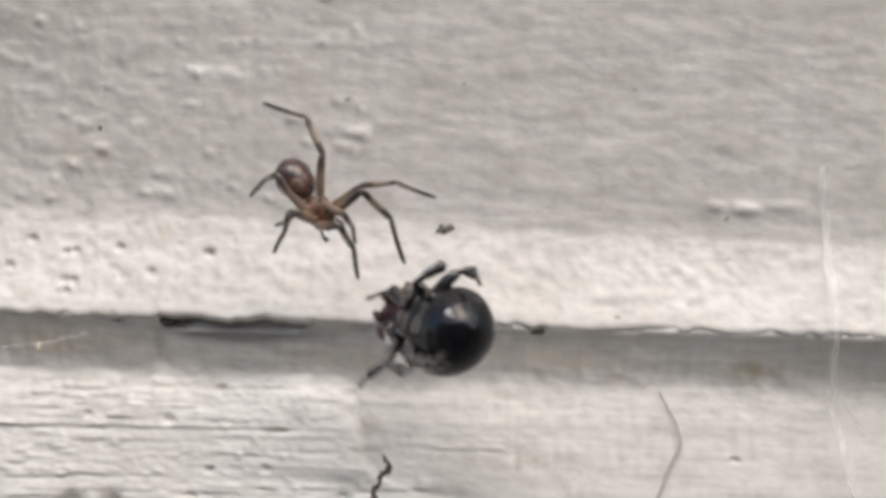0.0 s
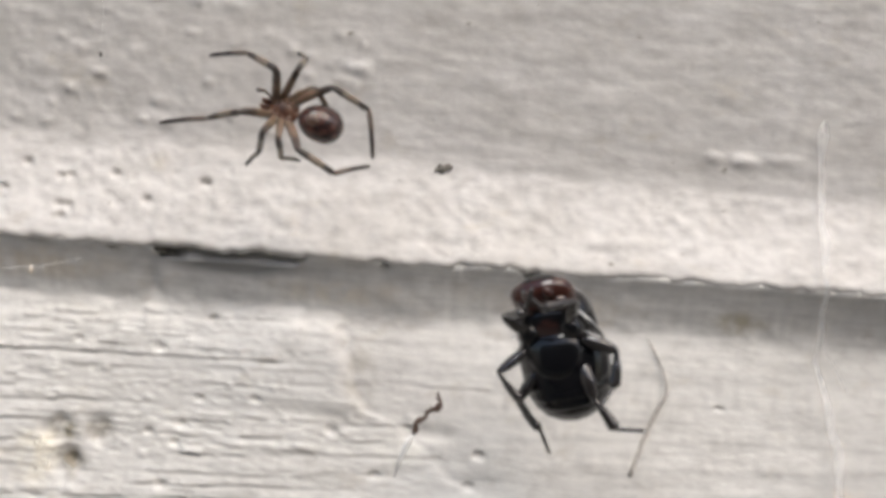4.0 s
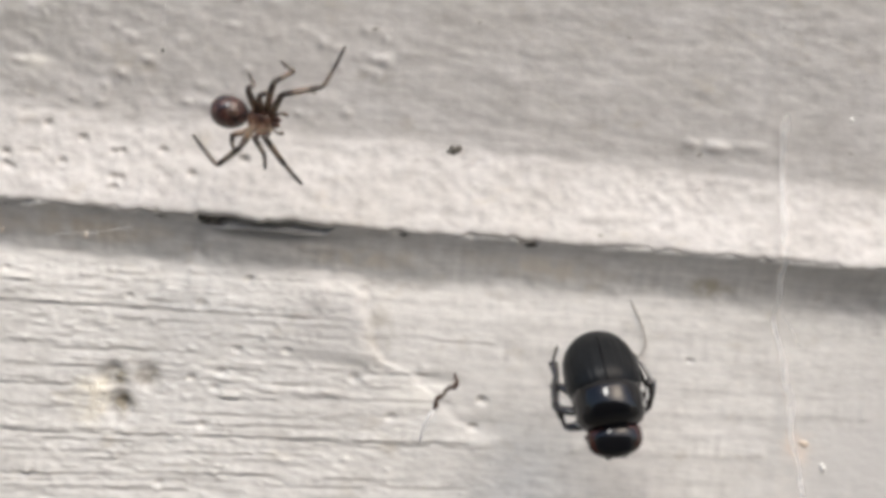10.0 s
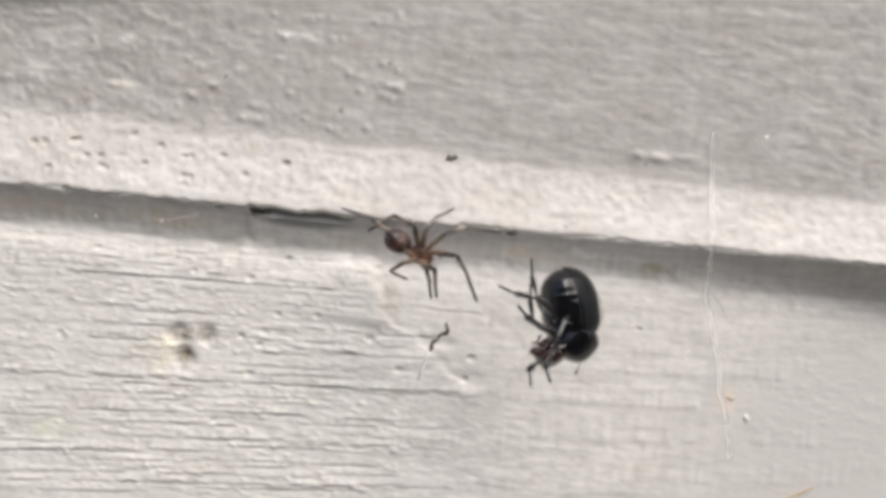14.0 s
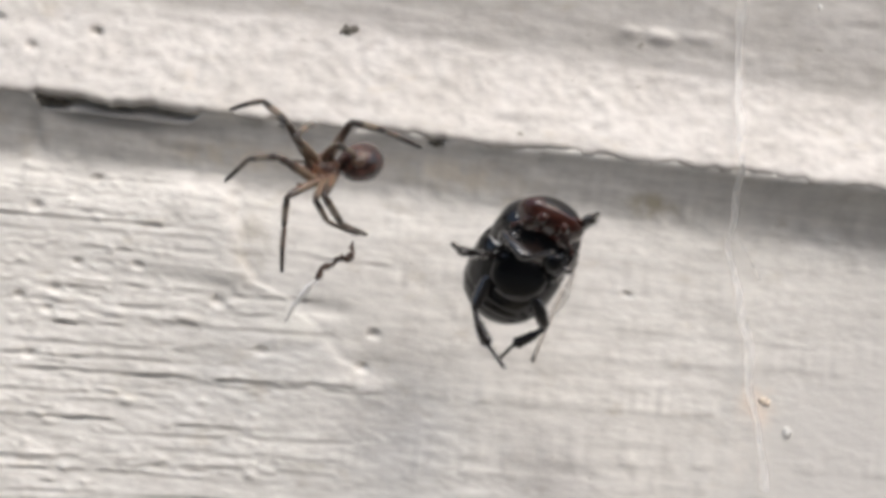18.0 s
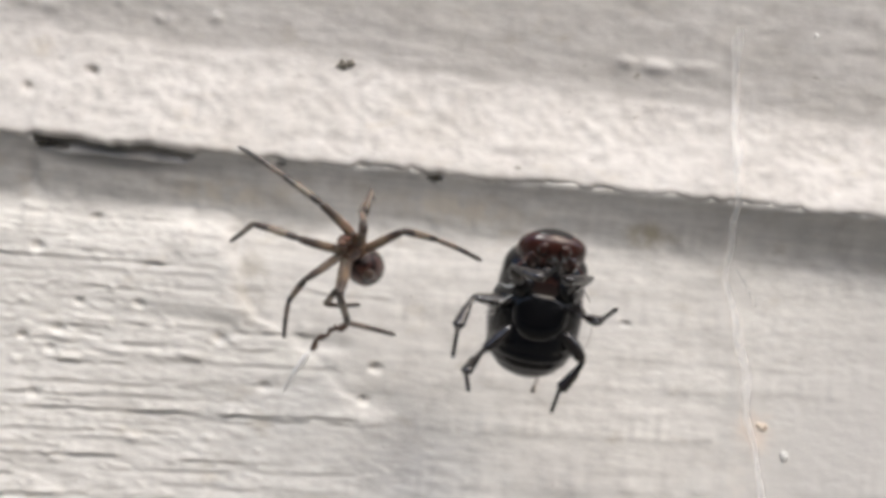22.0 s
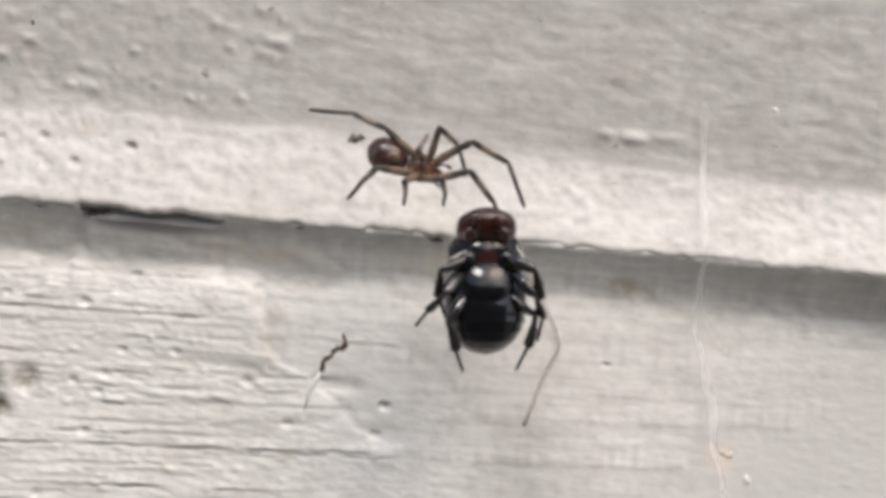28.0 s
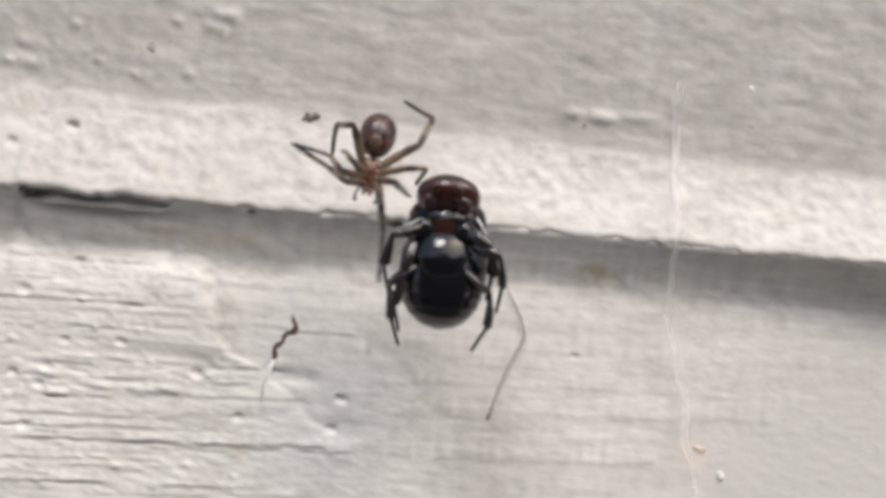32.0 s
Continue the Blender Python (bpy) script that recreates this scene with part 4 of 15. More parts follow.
def motions():
    """The spider, its leg segments, the beetle and the hanging twig move on their silk."""
    walk(spider, keyed([
        (0, 10.48, -9, 6.75, 178, 39, -178), (0.5, 11.01, -9, 6.64, 178, 51, -179), (1, 12.11, -9, 5.45, 178, 42, -178),
        (1.5, 12.26, -9, 5.6, 178, 56, -179), (1.73, 10.62, -9, 6.38, -166, -1, -170), (2, 8.99, -9, 7.16, -151, -58, -177),
        (2.5, 9.91, -9, 6.14, -134, -62, -176), (3, 11.77, -9, 4.95, -155, -58, -177), (3.5, 8.81, -9, 8.92, 5, -80, 1),
        (4, 8.29, -9, 8.74, -10, -74, 11), (4.5, 6.16, -9, 7.41, -10, -72, 11), (5.17, 5.66, -9, 6.99, -142, -87, 143),
        (5.83, 5.16, -9, 6.56, -177, -67, 179), (6.5, 4.65, -9, 6.14, -179, -47, -178), (7, 6.08, -9, 4.76, -179, 23, -178),
        (7.5, 6.72, -9, 5.05, -57, 86, -56), (8, 10.26, -9, 4.34, -151, 80, -153), (8.5, 9.7, -9, 5, -154, 75, -156),
        (9, 10.49, -9, 4.6, -159, 74, -161), (9.5, 5.22, -9, 8.53, -24, 76, -26), (10, 4.59, -9, 7.32, -148, 80, -150),
        (10.5, 5.49, -9, 7.21, -126, 68, -170), (11, 4.87, -9, 8.31, -139, 77, -159), (11.5, 5.82, -9, 9.6, -125, 77, -163),
        (12, 4.72, -9, 8.39, -129, 80, -157), (12.5, 7.82, -9, 0.1, -175, 39, -176), (13, 13.93, -9, -1.75, -173, 54, -174),
        (13.5, 15.21, -9, -2.2, -174, 54, -174), (14, 15.33, -9, -1.9, -172, 66, -172), (14.5, 16.59, -9, -0.74, -173, 66, -173),
        (15.17, 16.48, -9, -0.6, -171, 21, -173), (15.83, 16.37, -9, -0.46, -169, -23, -175), (16.5, 16.26, -9, -0.33, -160, -68, 177),
        (17, 17.94, -9, -2.62, -179, -36, 179), (17.5, 16.52, -9, -2.05, -150, -67, 179), (18, 17.05, -9, -2.66, -162, -71, -179),
        (18.5, 15.81, -9, -1.88, -131, -77, -179), (19, 16.88, -9, -2.72, 35, -87, 0), (19.5, 17.89, -9, -3.19, -133, -72, 180),
        (20, 17.52, -9, -2.79, -123, -77, 177), (20.5, 15.88, -9, -2.01, 57, -74, -4), (21, 16.98, -9, -2.77, 53, -42, -2),
        (21.5, 16.41, -9, -2.9, 53, -51, 0), (22, 18.73, -9, -4.1, 50, -37, 0), (22.5, 17.43, -9, -2.89, 54, -50, -1),
        (23, 17.79, -9, -2.81, 51, -69, 2), (23.5, 17.16, -9, -1.47, -152, -83, 179), (24, 10.44, -9, 0.44, -12, -81, 10),
        (24.5, 7.29, -9, 9.3, -2, -25, -1), (25, 8.17, -9, 9.43, 2, -3, -1), (25.27, 9.75, -9, 9.16, 9, 46, -6),
        (25.5, 11.33, -9, 8.89, 175, 83, 153), (26, 16.7, -9, 6.12, 178, 69, 178), (26.5, 20.06, -9, 5.36, -178, 71, -179),
        (27.17, 20.67, -9, 5.1, -174, 72, -176), (27.83, 21.27, -9, 4.83, -170, 74, -172), (28.5, 21.87, -9, 4.57, -164, 75, -167),
        (29, 22.52, -9, 5.05, -172, 68, -174), (29.5, 22.32, -9, 4.98, -176, 72, -178), (30, 23.16, -9, 4.43, -170, 73, -172),
        (30.5, 22.51, -9, 4.14, -160, 77, -163), (31, 23.24, -9, 5.42, -162, 73, -167), (31.5, 22.35, -9, 5.78, -99, 85, -102),
        (31.73, 21.76, -9, 4.54, -173, 42, -179), (32, 21.17, -9, 3.29, -176, -5, 177)]))
    walk(limbs["left", 1, "femur"], keyed([
        (0, -0.52, -0.15, 0.55, 88, -3, -52), (0.5, -0.52, -0.15, 0.55, 86, -3, -44), (1, -0.52, -0.15, 0.55, 84, -2, -37), (1.5, -0.52, -0.15, 0.55, 65, 4, -25),
        (2, -0.52, -0.15, 0.55, 47, 12, -16), (2.5, -0.52, -0.15, 0.55, 49, 28, 1), (3, -0.52, -0.15, 0.55, 56, 42, 21), (3.5, -0.52, -0.15, 0.55, 58, 33, -2),
        (4, -0.52, -0.15, 0.55, 64, 27, -23), (4.5, -0.52, -0.15, 0.55, 60, 22, -32), (5, -0.52, -0.15, 0.55, 57, 17, -41), (5.5, -0.52, -0.15, 0.55, 55, 12, -49),
        (6, -0.52, -0.15, 0.55, 54, 7, -57), (6.5, -0.52, -0.15, 0.55, 53, 1, -64), (7, -0.52, -0.15, 0.55, 53, -5, -72), (7.5, -0.52, -0.15, 0.55, 27, 27, -57),
        (8, -0.52, -0.15, 0.55, -11, 57, -63), (8.5, -0.52, -0.15, 0.55, 5, 61, -62), (9, -0.52, -0.15, 0.55, 24, 65, -59), (9.5, -0.52, -0.15, 0.55, 38, 65, -60),
        (10, -0.52, -0.15, 0.55, 52, 64, -61), (10.27, -0.52, -0.15, 0.55, 39, 54, -84), (10.5, -0.52, -0.15, 0.55, 36, 44, -97), (10.77, -0.52, -0.15, 0.55, 36, 32, -109),
        (11, -0.52, -0.15, 0.55, 38, 22, -119), (11.5, -0.52, -0.15, 0.55, 40, 21, -120), (12, -0.52, -0.15, 0.55, 41, 20, -121), (12.27, -0.52, -0.15, 0.55, 42, 24, -117),
        (12.5, -0.52, -0.15, 0.55, 44, 28, -113), (12.77, -0.52, -0.15, 0.55, 45, 32, -108), (13, -0.52, -0.15, 0.55, 47, 35, -104), (13.5, -0.52, -0.15, 0.55, 29, 37, -103),
        (14, -0.52, -0.15, 0.55, 10, 40, -102), (14.5, -0.52, -0.15, 0.55, -3, 40, -102), (15, -0.52, -0.15, 0.55, -16, 41, -102), (15.5, -0.52, -0.15, 0.55, -29, 41, -103),
        (16, -0.52, -0.15, 0.55, -43, 41, -103), (16.5, -0.52, -0.15, 0.55, -56, 42, -104), (17, -0.52, -0.15, 0.55, -69, 42, -104), (17.5, -0.52, -0.15, 0.55, -50, 37, -97),
        (18, -0.52, -0.15, 0.55, -33, 32, -92), (18.5, -0.52, -0.15, 0.55, -16, 22, -89), (19, -0.52, -0.15, 0.55, 0, 12, -89), (19.5, -0.52, -0.15, 0.55, -4, 3, -88),
        (20, -0.52, -0.15, 0.55, -9, -6, -87), (20.5, -0.52, -0.15, 0.55, 9, 3, -86), (21, -0.52, -0.15, 0.55, 27, 11, -81), (21.5, -0.52, -0.15, 0.55, 28, 4, -85),
        (22, -0.52, -0.15, 0.55, 30, -3, -90), (22.5, -0.52, -0.15, 0.55, 14, -12, -92), (23, -0.52, -0.15, 0.55, -2, -20, -92), (23.27, -0.52, -0.15, 0.55, -5, 6, -94),
        (23.5, -0.52, -0.15, 0.55, -9, 29, -97), (23.77, -0.52, -0.15, 0.55, -19, 54, -106), (24, -0.52, -0.15, 0.55, -51, 74, -138), (24.5, -0.52, -0.15, 0.55, -44, 73, -134),
        (25, -0.52, -0.15, 0.55, -39, 71, -131), (25.5, -0.52, -0.15, 0.55, -14, 52, -115), (26, -0.52, -0.15, 0.55, -3, 32, -113), (26.5, -0.52, -0.15, 0.55, 6, 34, -113),
        (27, -0.52, -0.15, 0.55, 15, 37, -112), (27.5, -0.52, -0.15, 0.55, 24, 39, -111), (28, -0.52, -0.15, 0.55, 34, 41, -109), (28.5, -0.52, -0.15, 0.55, 44, 43, -107),
        (29, -0.52, -0.15, 0.55, 55, 45, -104), (29.5, -0.52, -0.15, 0.55, 70, 54, -78), (30, -0.52, -0.15, 0.55, 93, 58, -45), (30.5, -0.52, -0.15, 0.55, 76, 58, -71),
        (31, -0.52, -0.15, 0.55, 63, 53, -95), (31.5, -0.52, -0.15, 0.55, 44, 60, -84), (32, -0.52, -0.15, 0.55, 21, 68, -78)]))
    walk(limbs["left", 1, "metatarsus"], keyed([
        (0, -2.92, -0.4, 2.7, -32, 16, -10), (0.5, -2.21, -0.44, 2.63, -37, 28, -19), (1, -1.48, -0.52, 2.46, -45, 39, -30), (1.5, -1.51, 0.07, 2.04, -73, 36, -15),
        (2, -1.38, 0.01, 1.29, -104, 39, -3), (2.5, 1.14, 0.11, 1.48, -82, 43, -23), (3, 3.21, -0.35, 1.68, -56, 51, -38), (3.5, 0.96, -0.43, 2.98, -29, 17, -7),
        (4, -1.82, -1.09, 3.41, -17, -22, 4), (4.5, -2.34, -0.91, 3.53, -17, -26, 6), (5, -2.84, -0.69, 3.61, -18, -29, 7), (5.5, -3.29, -0.41, 3.64, -18, -32, 8),
        (6, -3.7, -0.1, 3.62, -19, -36, 9), (6.5, -4.05, 0.24, 3.55, -19, -39, 11), (7, -4.35, 0.6, 3.43, -20, -42, 12), (7.5, -1.91, -0.15, 4.35, -23, -31, 6),
        (8, 0.9, -0.21, 3.83, -27, -19, -1), (8.5, 0.41, -1.05, 3.97, -19, -13, -3), (9, -0.17, -1.77, 3.93, -11, -7, -4), (9.5, -1.45, -1.95, 3.81, -18, -40, 6),
        (10, -2.68, -2, 3.49, -50, -69, 40), (10.27, -3.49, -0.97, 3.5, -134, -66, 123), (10.5, -3.96, -0.02, 3.26, -159, -44, 145), (10.77, -4.16, 1, 2.73, -170, -15, 152),
        (11, -4.04, 1.77, 2.1, -177, 10, 154), (11.5, -4.05, 1.87, 2.05, -176, 11, 154), (12, -4.07, 1.98, 1.99, -174, 13, 154), (12.27, -4.13, 1.77, 2.92, 156, 44, 141),
        (12.5, -3.94, 1.34, 3.65, 103, 58, 103), (12.77, -3.5, 0.6, 4.24, 44, 43, 65), (13, -2.98, -0.19, 4.47, 13, 22, 59), (13.5, -1.86, 0.14, 4.48, 19, 29, 62),
        (14, -0.61, 0.31, 3.88, 26, 36, 65), (14.5, 0.21, -0.05, 4.02, 21, 36, 66), (15, 1.03, -0.35, 4.02, 15, 37, 66), (15.5, 1.81, -0.59, 3.9, 10, 38, 66),
        (16, 2.52, -0.76, 3.66, 4, 38, 66), (16.5, 3.13, -0.86, 3.31, -2, 39, 66), (17, 3.61, -0.89, 2.88, -7, 40, 66), (17.5, 2.69, 0.13, 3.39, -27, 50, 59),
        (18, 1.31, 0.87, 3.44, -54, 58, 45), (18.5, 0.39, 1.11, 4.11, -95, 60, 16), (19, -0.61, 1.4, 4.5, -130, 53, -6), (19.5, 0.07, 1.91, 4.37, -129, 52, -9),
        (20, 0.73, 2.32, 4.11, -128, 50, -11), (20.5, -1.42, 2.06, 3.74, -150, 43, -18), (21, -3.36, 1.03, 2.88, -168, 35, -21), (21.5, -3.45, 1.41, 3.28, -165, 42, -18),
        (22, -3.47, 1.75, 3.62, -161, 49, -15), (22.5, -2.36, 2.48, 3.84, -167, 49, -15), (23, -1.12, 3.08, 3.77, -174, 49, -15), (23.27, -0.8, 1.9, 3.94, -144, 68, 4),
        (23.5, -0.56, 0.89, 3.61, -76, 73, 62), (23.77, -0.32, 0, 2.77, -28, 58, 98), (24, -0.15, -0.42, 1.76, -10, 41, 103), (24.5, 0.05, -0.45, 1.85, -10, 28, 106),
        (25, 0.24, -0.51, 1.93, -10, 16, 109), (25.5, 0.19, -0.74, 3.85, 22, 9, 106), (26, -0.05, -1, 5.12, 55, 5, 100), (26.5, -0.6, -0.88, 5.08, 53, 5, 100),
        (27, -1.13, -0.73, 4.98, 52, 5, 101), (27.5, -1.64, -0.56, 4.82, 51, 5, 101), (28, -2.11, -0.36, 4.61, 50, 5, 101), (28.5, -2.53, -0.15, 4.34, 48, 5, 101),
        (29, -2.9, 0.08, 4.03, 47, 5, 101), (29.5, -3.1, -0.25, 3.3, 31, 9, 103), (30, -3.03, -0.5, 2.42, 14, 13, 104), (30.5, -2.84, -0.21, 3.03, 29, 17, 106),
        (31, -2.49, 0.1, 3.5, 45, 20, 109), (31.5, -2.1, -0.5, 3.48, 22, 18, 108), (32, -1.28, -0.73, 3.08, 0, 16, 109)]))
    walk(limbs["left", 1, "tibia"], keyed([
        (0, -2.64, -1.82, 0.66, -35, -5, 4), (0.5, -2.41, -2.07, 0.74, -41, 3, -3), (1, -2.15, -2.28, 0.81, -48, 10, -12), (1.5, -1.5, -2.4, 1.67, -81, 9, 1),
        (2, -0.7, -2.15, 2.35, -116, 13, 11), (2.5, 0.33, -2.17, 2.13, -105, 6, -21), (3, 1.23, -1.87, 1.67, -90, 8, -52), (3.5, 0.19, -2.46, 1.75, -60, -8, -25),
        (4, -1, -2.59, 1.59, -31, -31, -12), (4.5, -1.35, -2.4, 1.78, -32, -35, -9), (5, -1.68, -2.15, 1.94, -32, -38, -7), (5.5, -1.98, -1.85, 2.06, -32, -42, -4),
        (6, -2.24, -1.49, 2.14, -33, -45, -1), (6.5, -2.45, -1.1, 2.18, -34, -49, 2), (7, -2.61, -0.69, 2.17, -35, -52, 6), (7.5, -0.95, -1.75, 2.68, -33, -37, -11),
        (8, 0.97, -1.89, 1.98, -37, -23, -25), (8.5, 0.37, -2.35, 1.84, -27, -16, -29), (9, -0.3, -2.63, 1.59, -19, -8, -32), (9.5, -0.98, -2.65, 1.46, -8, -18, -30),
        (10, -1.63, -2.5, 1.27, 2, -28, -31), (10.27, -2.03, -2.03, 1.77, -5, -46, -29), (10.5, -2.27, -1.48, 2.13, -16, -62, -22), (10.77, -2.4, -0.74, 2.4, -55, -77, 11),
        (11, -2.38, -0.05, 2.51, -129, -75, 80), (11.5, -2.39, 0.06, 2.49, -131, -75, 83), (12, -2.4, 0.17, 2.46, -133, -74, 85), (12.27, -2.51, -0.06, 2.37, -44, -72, -3),
        (12.5, -2.59, -0.26, 2.28, -20, -55, -26), (12.77, -2.66, -0.49, 2.16, -11, -32, -33), (13, -2.71, -0.69, 2.04, -6, -12, -35), (13.5, -2.12, -1.26, 2.42, -31, -15, -33),
        (14, -1.35, -1.7, 2.6, -58, -17, -31), (14.5, -0.76, -1.88, 2.61, -55, -13, -37), (15, -0.16, -1.96, 2.52, -53, -8, -43), (15.5, 0.42, -1.95, 2.33, -51, -4, -49),
        (16, 0.96, -1.85, 2.04, -50, 1, -54), (16.5, 1.41, -1.66, 1.68, -49, 6, -60), (17, 1.77, -1.39, 1.26, -49, 11, -65), (17.5, 1.41, -1.45, 1.92, -54, -5, -43),
        (18, 0.9, -1.4, 2.48, -66, -18, -18), (18.5, 0.22, -1.11, 2.96, -61, -19, -15), (19, -0.53, -0.72, 3.19, -56, -21, -12), (19.5, -0.33, -0.28, 3.24, -62, -17, -20),
        (20, -0.13, 0.16, 3.2, -68, -15, -28), (20.5, -0.92, -0.33, 3.21, -76, -26, 6), (21, -1.66, -0.8, 2.91, -91, -31, 43), (21.5, -1.77, -0.41, 2.93, -81, -30, 38),
        (22, -1.86, -0.02, 2.89, -71, -29, 33), (22.5, -1.17, 0.41, 3.11, -71, -26, 21), (23, -0.4, 0.78, 3.08, -72, -23, 10), (23.27, -0.32, -0.45, 3.23, -72, -22, 5),
        (23.5, -0.28, -1.48, 2.89, -72, -20, 0), (23.77, -0.28, -2.39, 2.04, -72, -19, -5), (24, -0.33, -2.8, 1.03, -72, -17, -10), (24.5, -0.44, -2.79, 1.13, -72, -15, -17),
        (25, -0.56, -2.76, 1.22, -73, -14, -24), (25.5, -0.78, -2.3, 2.16, -47, -3, -35), (26, -0.96, -1.5, 2.85, -23, 9, -40), (26.5, -1.37, -1.43, 2.77, -22, 6, -39),
        (27, -1.76, -1.33, 2.64, -20, 3, -38), (27.5, -2.12, -1.21, 2.45, -19, 0, -37), (28, -2.43, -1.05, 2.23, -18, -3, -36), (28.5, -2.71, -0.88, 1.96, -16, -7, -35),
        (29, -2.92, -0.69, 1.65, -15, -10, -34), (29.5, -2.85, -1.4, 1.09, -20, -20, -30), (30, -2.51, -1.97, 0.47, -26, -29, -25), (30.5, -2.84, -1.5, 0.89, -26, -18, -32),
        (31, -3, -0.93, 1.28, -27, -6, -38), (31.5, -2.22, -2.02, 1.51, -34, -18, -30), (32, -1, -2.64, 1.49, -43, -30, -20)]))
    walk(limbs["left", 2, "femur"], keyed([
        (0, -0.52, -0.15, 0.2, 87, -12, -78), (0.5, -0.52, -0.15, 0.2, 79, -11, -69), (1, -0.52, -0.15, 0.2, 71, -8, -60), (1.5, -0.52, -0.15, 0.2, 41, 10, -45),
        (2, -0.52, -0.15, 0.2, 11, 29, -41), (2.5, -0.52, -0.15, 0.2, 13, 34, -40), (3, -0.52, -0.15, 0.2, 15, 40, -38), (3.5, -0.52, -0.15, 0.2, 51, 42, -33),
        (4, -0.52, -0.15, 0.2, 89, 43, -28), (4.5, -0.52, -0.15, 0.2, 87, 43, -32), (5, -0.52, -0.15, 0.2, 86, 42, -36), (5.5, -0.52, -0.15, 0.2, 85, 42, -40),
        (6, -0.52, -0.15, 0.2, 85, 42, -44), (6.5, -0.52, -0.15, 0.2, 84, 42, -48), (7, -0.52, -0.15, 0.2, 83, 42, -51), (7.5, -0.52, -0.15, 0.2, 76, 46, -34),
        (8, -0.52, -0.15, 0.2, 69, 52, -17), (8.5, -0.52, -0.15, 0.2, 69, 51, -25), (9, -0.52, -0.15, 0.2, 69, 49, -32), (9.5, -0.52, -0.15, 0.2, 76, 48, -45),
        (10, -0.52, -0.15, 0.2, 83, 47, -57), (10.5, -0.52, -0.15, 0.2, 55, 39, -78), (11, -0.52, -0.15, 0.2, 34, 26, -90), (11.5, -0.52, -0.15, 0.2, 36, 23, -93),
        (12, -0.52, -0.15, 0.2, 38, 19, -96), (12.27, -0.52, -0.15, 0.2, 52, 23, -91), (12.5, -0.52, -0.15, 0.2, 65, 25, -87), (12.77, -0.52, -0.15, 0.2, 80, 25, -82),
        (13, -0.52, -0.15, 0.2, 94, 25, -77), (13.5, -0.52, -0.15, 0.2, 80, 25, -82), (14, -0.52, -0.15, 0.2, 67, 23, -87), (14.5, -0.52, -0.15, 0.2, 67, 27, -76),
        (15, -0.52, -0.15, 0.2, 67, 32, -66), (15.5, -0.52, -0.15, 0.2, 69, 36, -54), (16, -0.52, -0.15, 0.2, 71, 40, -42), (16.5, -0.52, -0.15, 0.2, 75, 43, -29),
        (17, -0.52, -0.15, 0.2, 80, 46, -15), (17.5, -0.52, -0.15, 0.2, 45, 30, -42), (18, -0.52, -0.15, 0.2, 23, 7, -54), (18.5, -0.52, -0.15, 0.2, 39, -10, -67),
        (19, -0.52, -0.15, 0.2, 60, -21, -84), (19.5, -0.52, -0.15, 0.2, 49, -28, -93), (20, -0.52, -0.15, 0.2, 39, -36, -100), (20.5, -0.52, -0.15, 0.2, 63, -30, -85),
        (21, -0.52, -0.15, 0.2, 89, -31, -71), (21.5, -0.52, -0.15, 0.2, 82, -31, -70), (22, -0.52, -0.15, 0.2, 76, -30, -68), (22.5, -0.52, -0.15, 0.2, 62, -33, -73),
        (23, -0.52, -0.15, 0.2, 47, -36, -77), (23.5, -0.52, -0.15, 0.2, 67, -31, -62), (24, -0.52, -0.15, 0.2, 88, -32, -47), (24.5, -0.52, -0.15, 0.2, 89, -32, -42),
        (25, -0.52, -0.15, 0.2, 90, -32, -37), (25.5, -0.52, -0.15, 0.2, 86, -32, -43), (26, -0.52, -0.15, 0.2, 82, -33, -49), (26.5, -0.52, -0.15, 0.2, 85, -34, -52),
        (27, -0.52, -0.15, 0.2, 87, -34, -55), (27.5, -0.52, -0.15, 0.2, 90, -34, -58), (28, -0.52, -0.15, 0.2, 92, -34, -61), (28.5, -0.52, -0.15, 0.2, 95, -34, -64),
        (29, -0.52, -0.15, 0.2, 97, -33, -67), (29.5, -0.52, -0.15, 0.2, 95, -33, -71), (30, -0.52, -0.15, 0.2, 92, -33, -74), (30.5, -0.52, -0.15, 0.2, 77, -31, -65),
        (31, -0.52, -0.15, 0.2, 62, -28, -56), (31.5, -0.52, -0.15, 0.2, 75, -25, -40), (32, -0.52, -0.15, 0.2, 88, -25, -24)]))
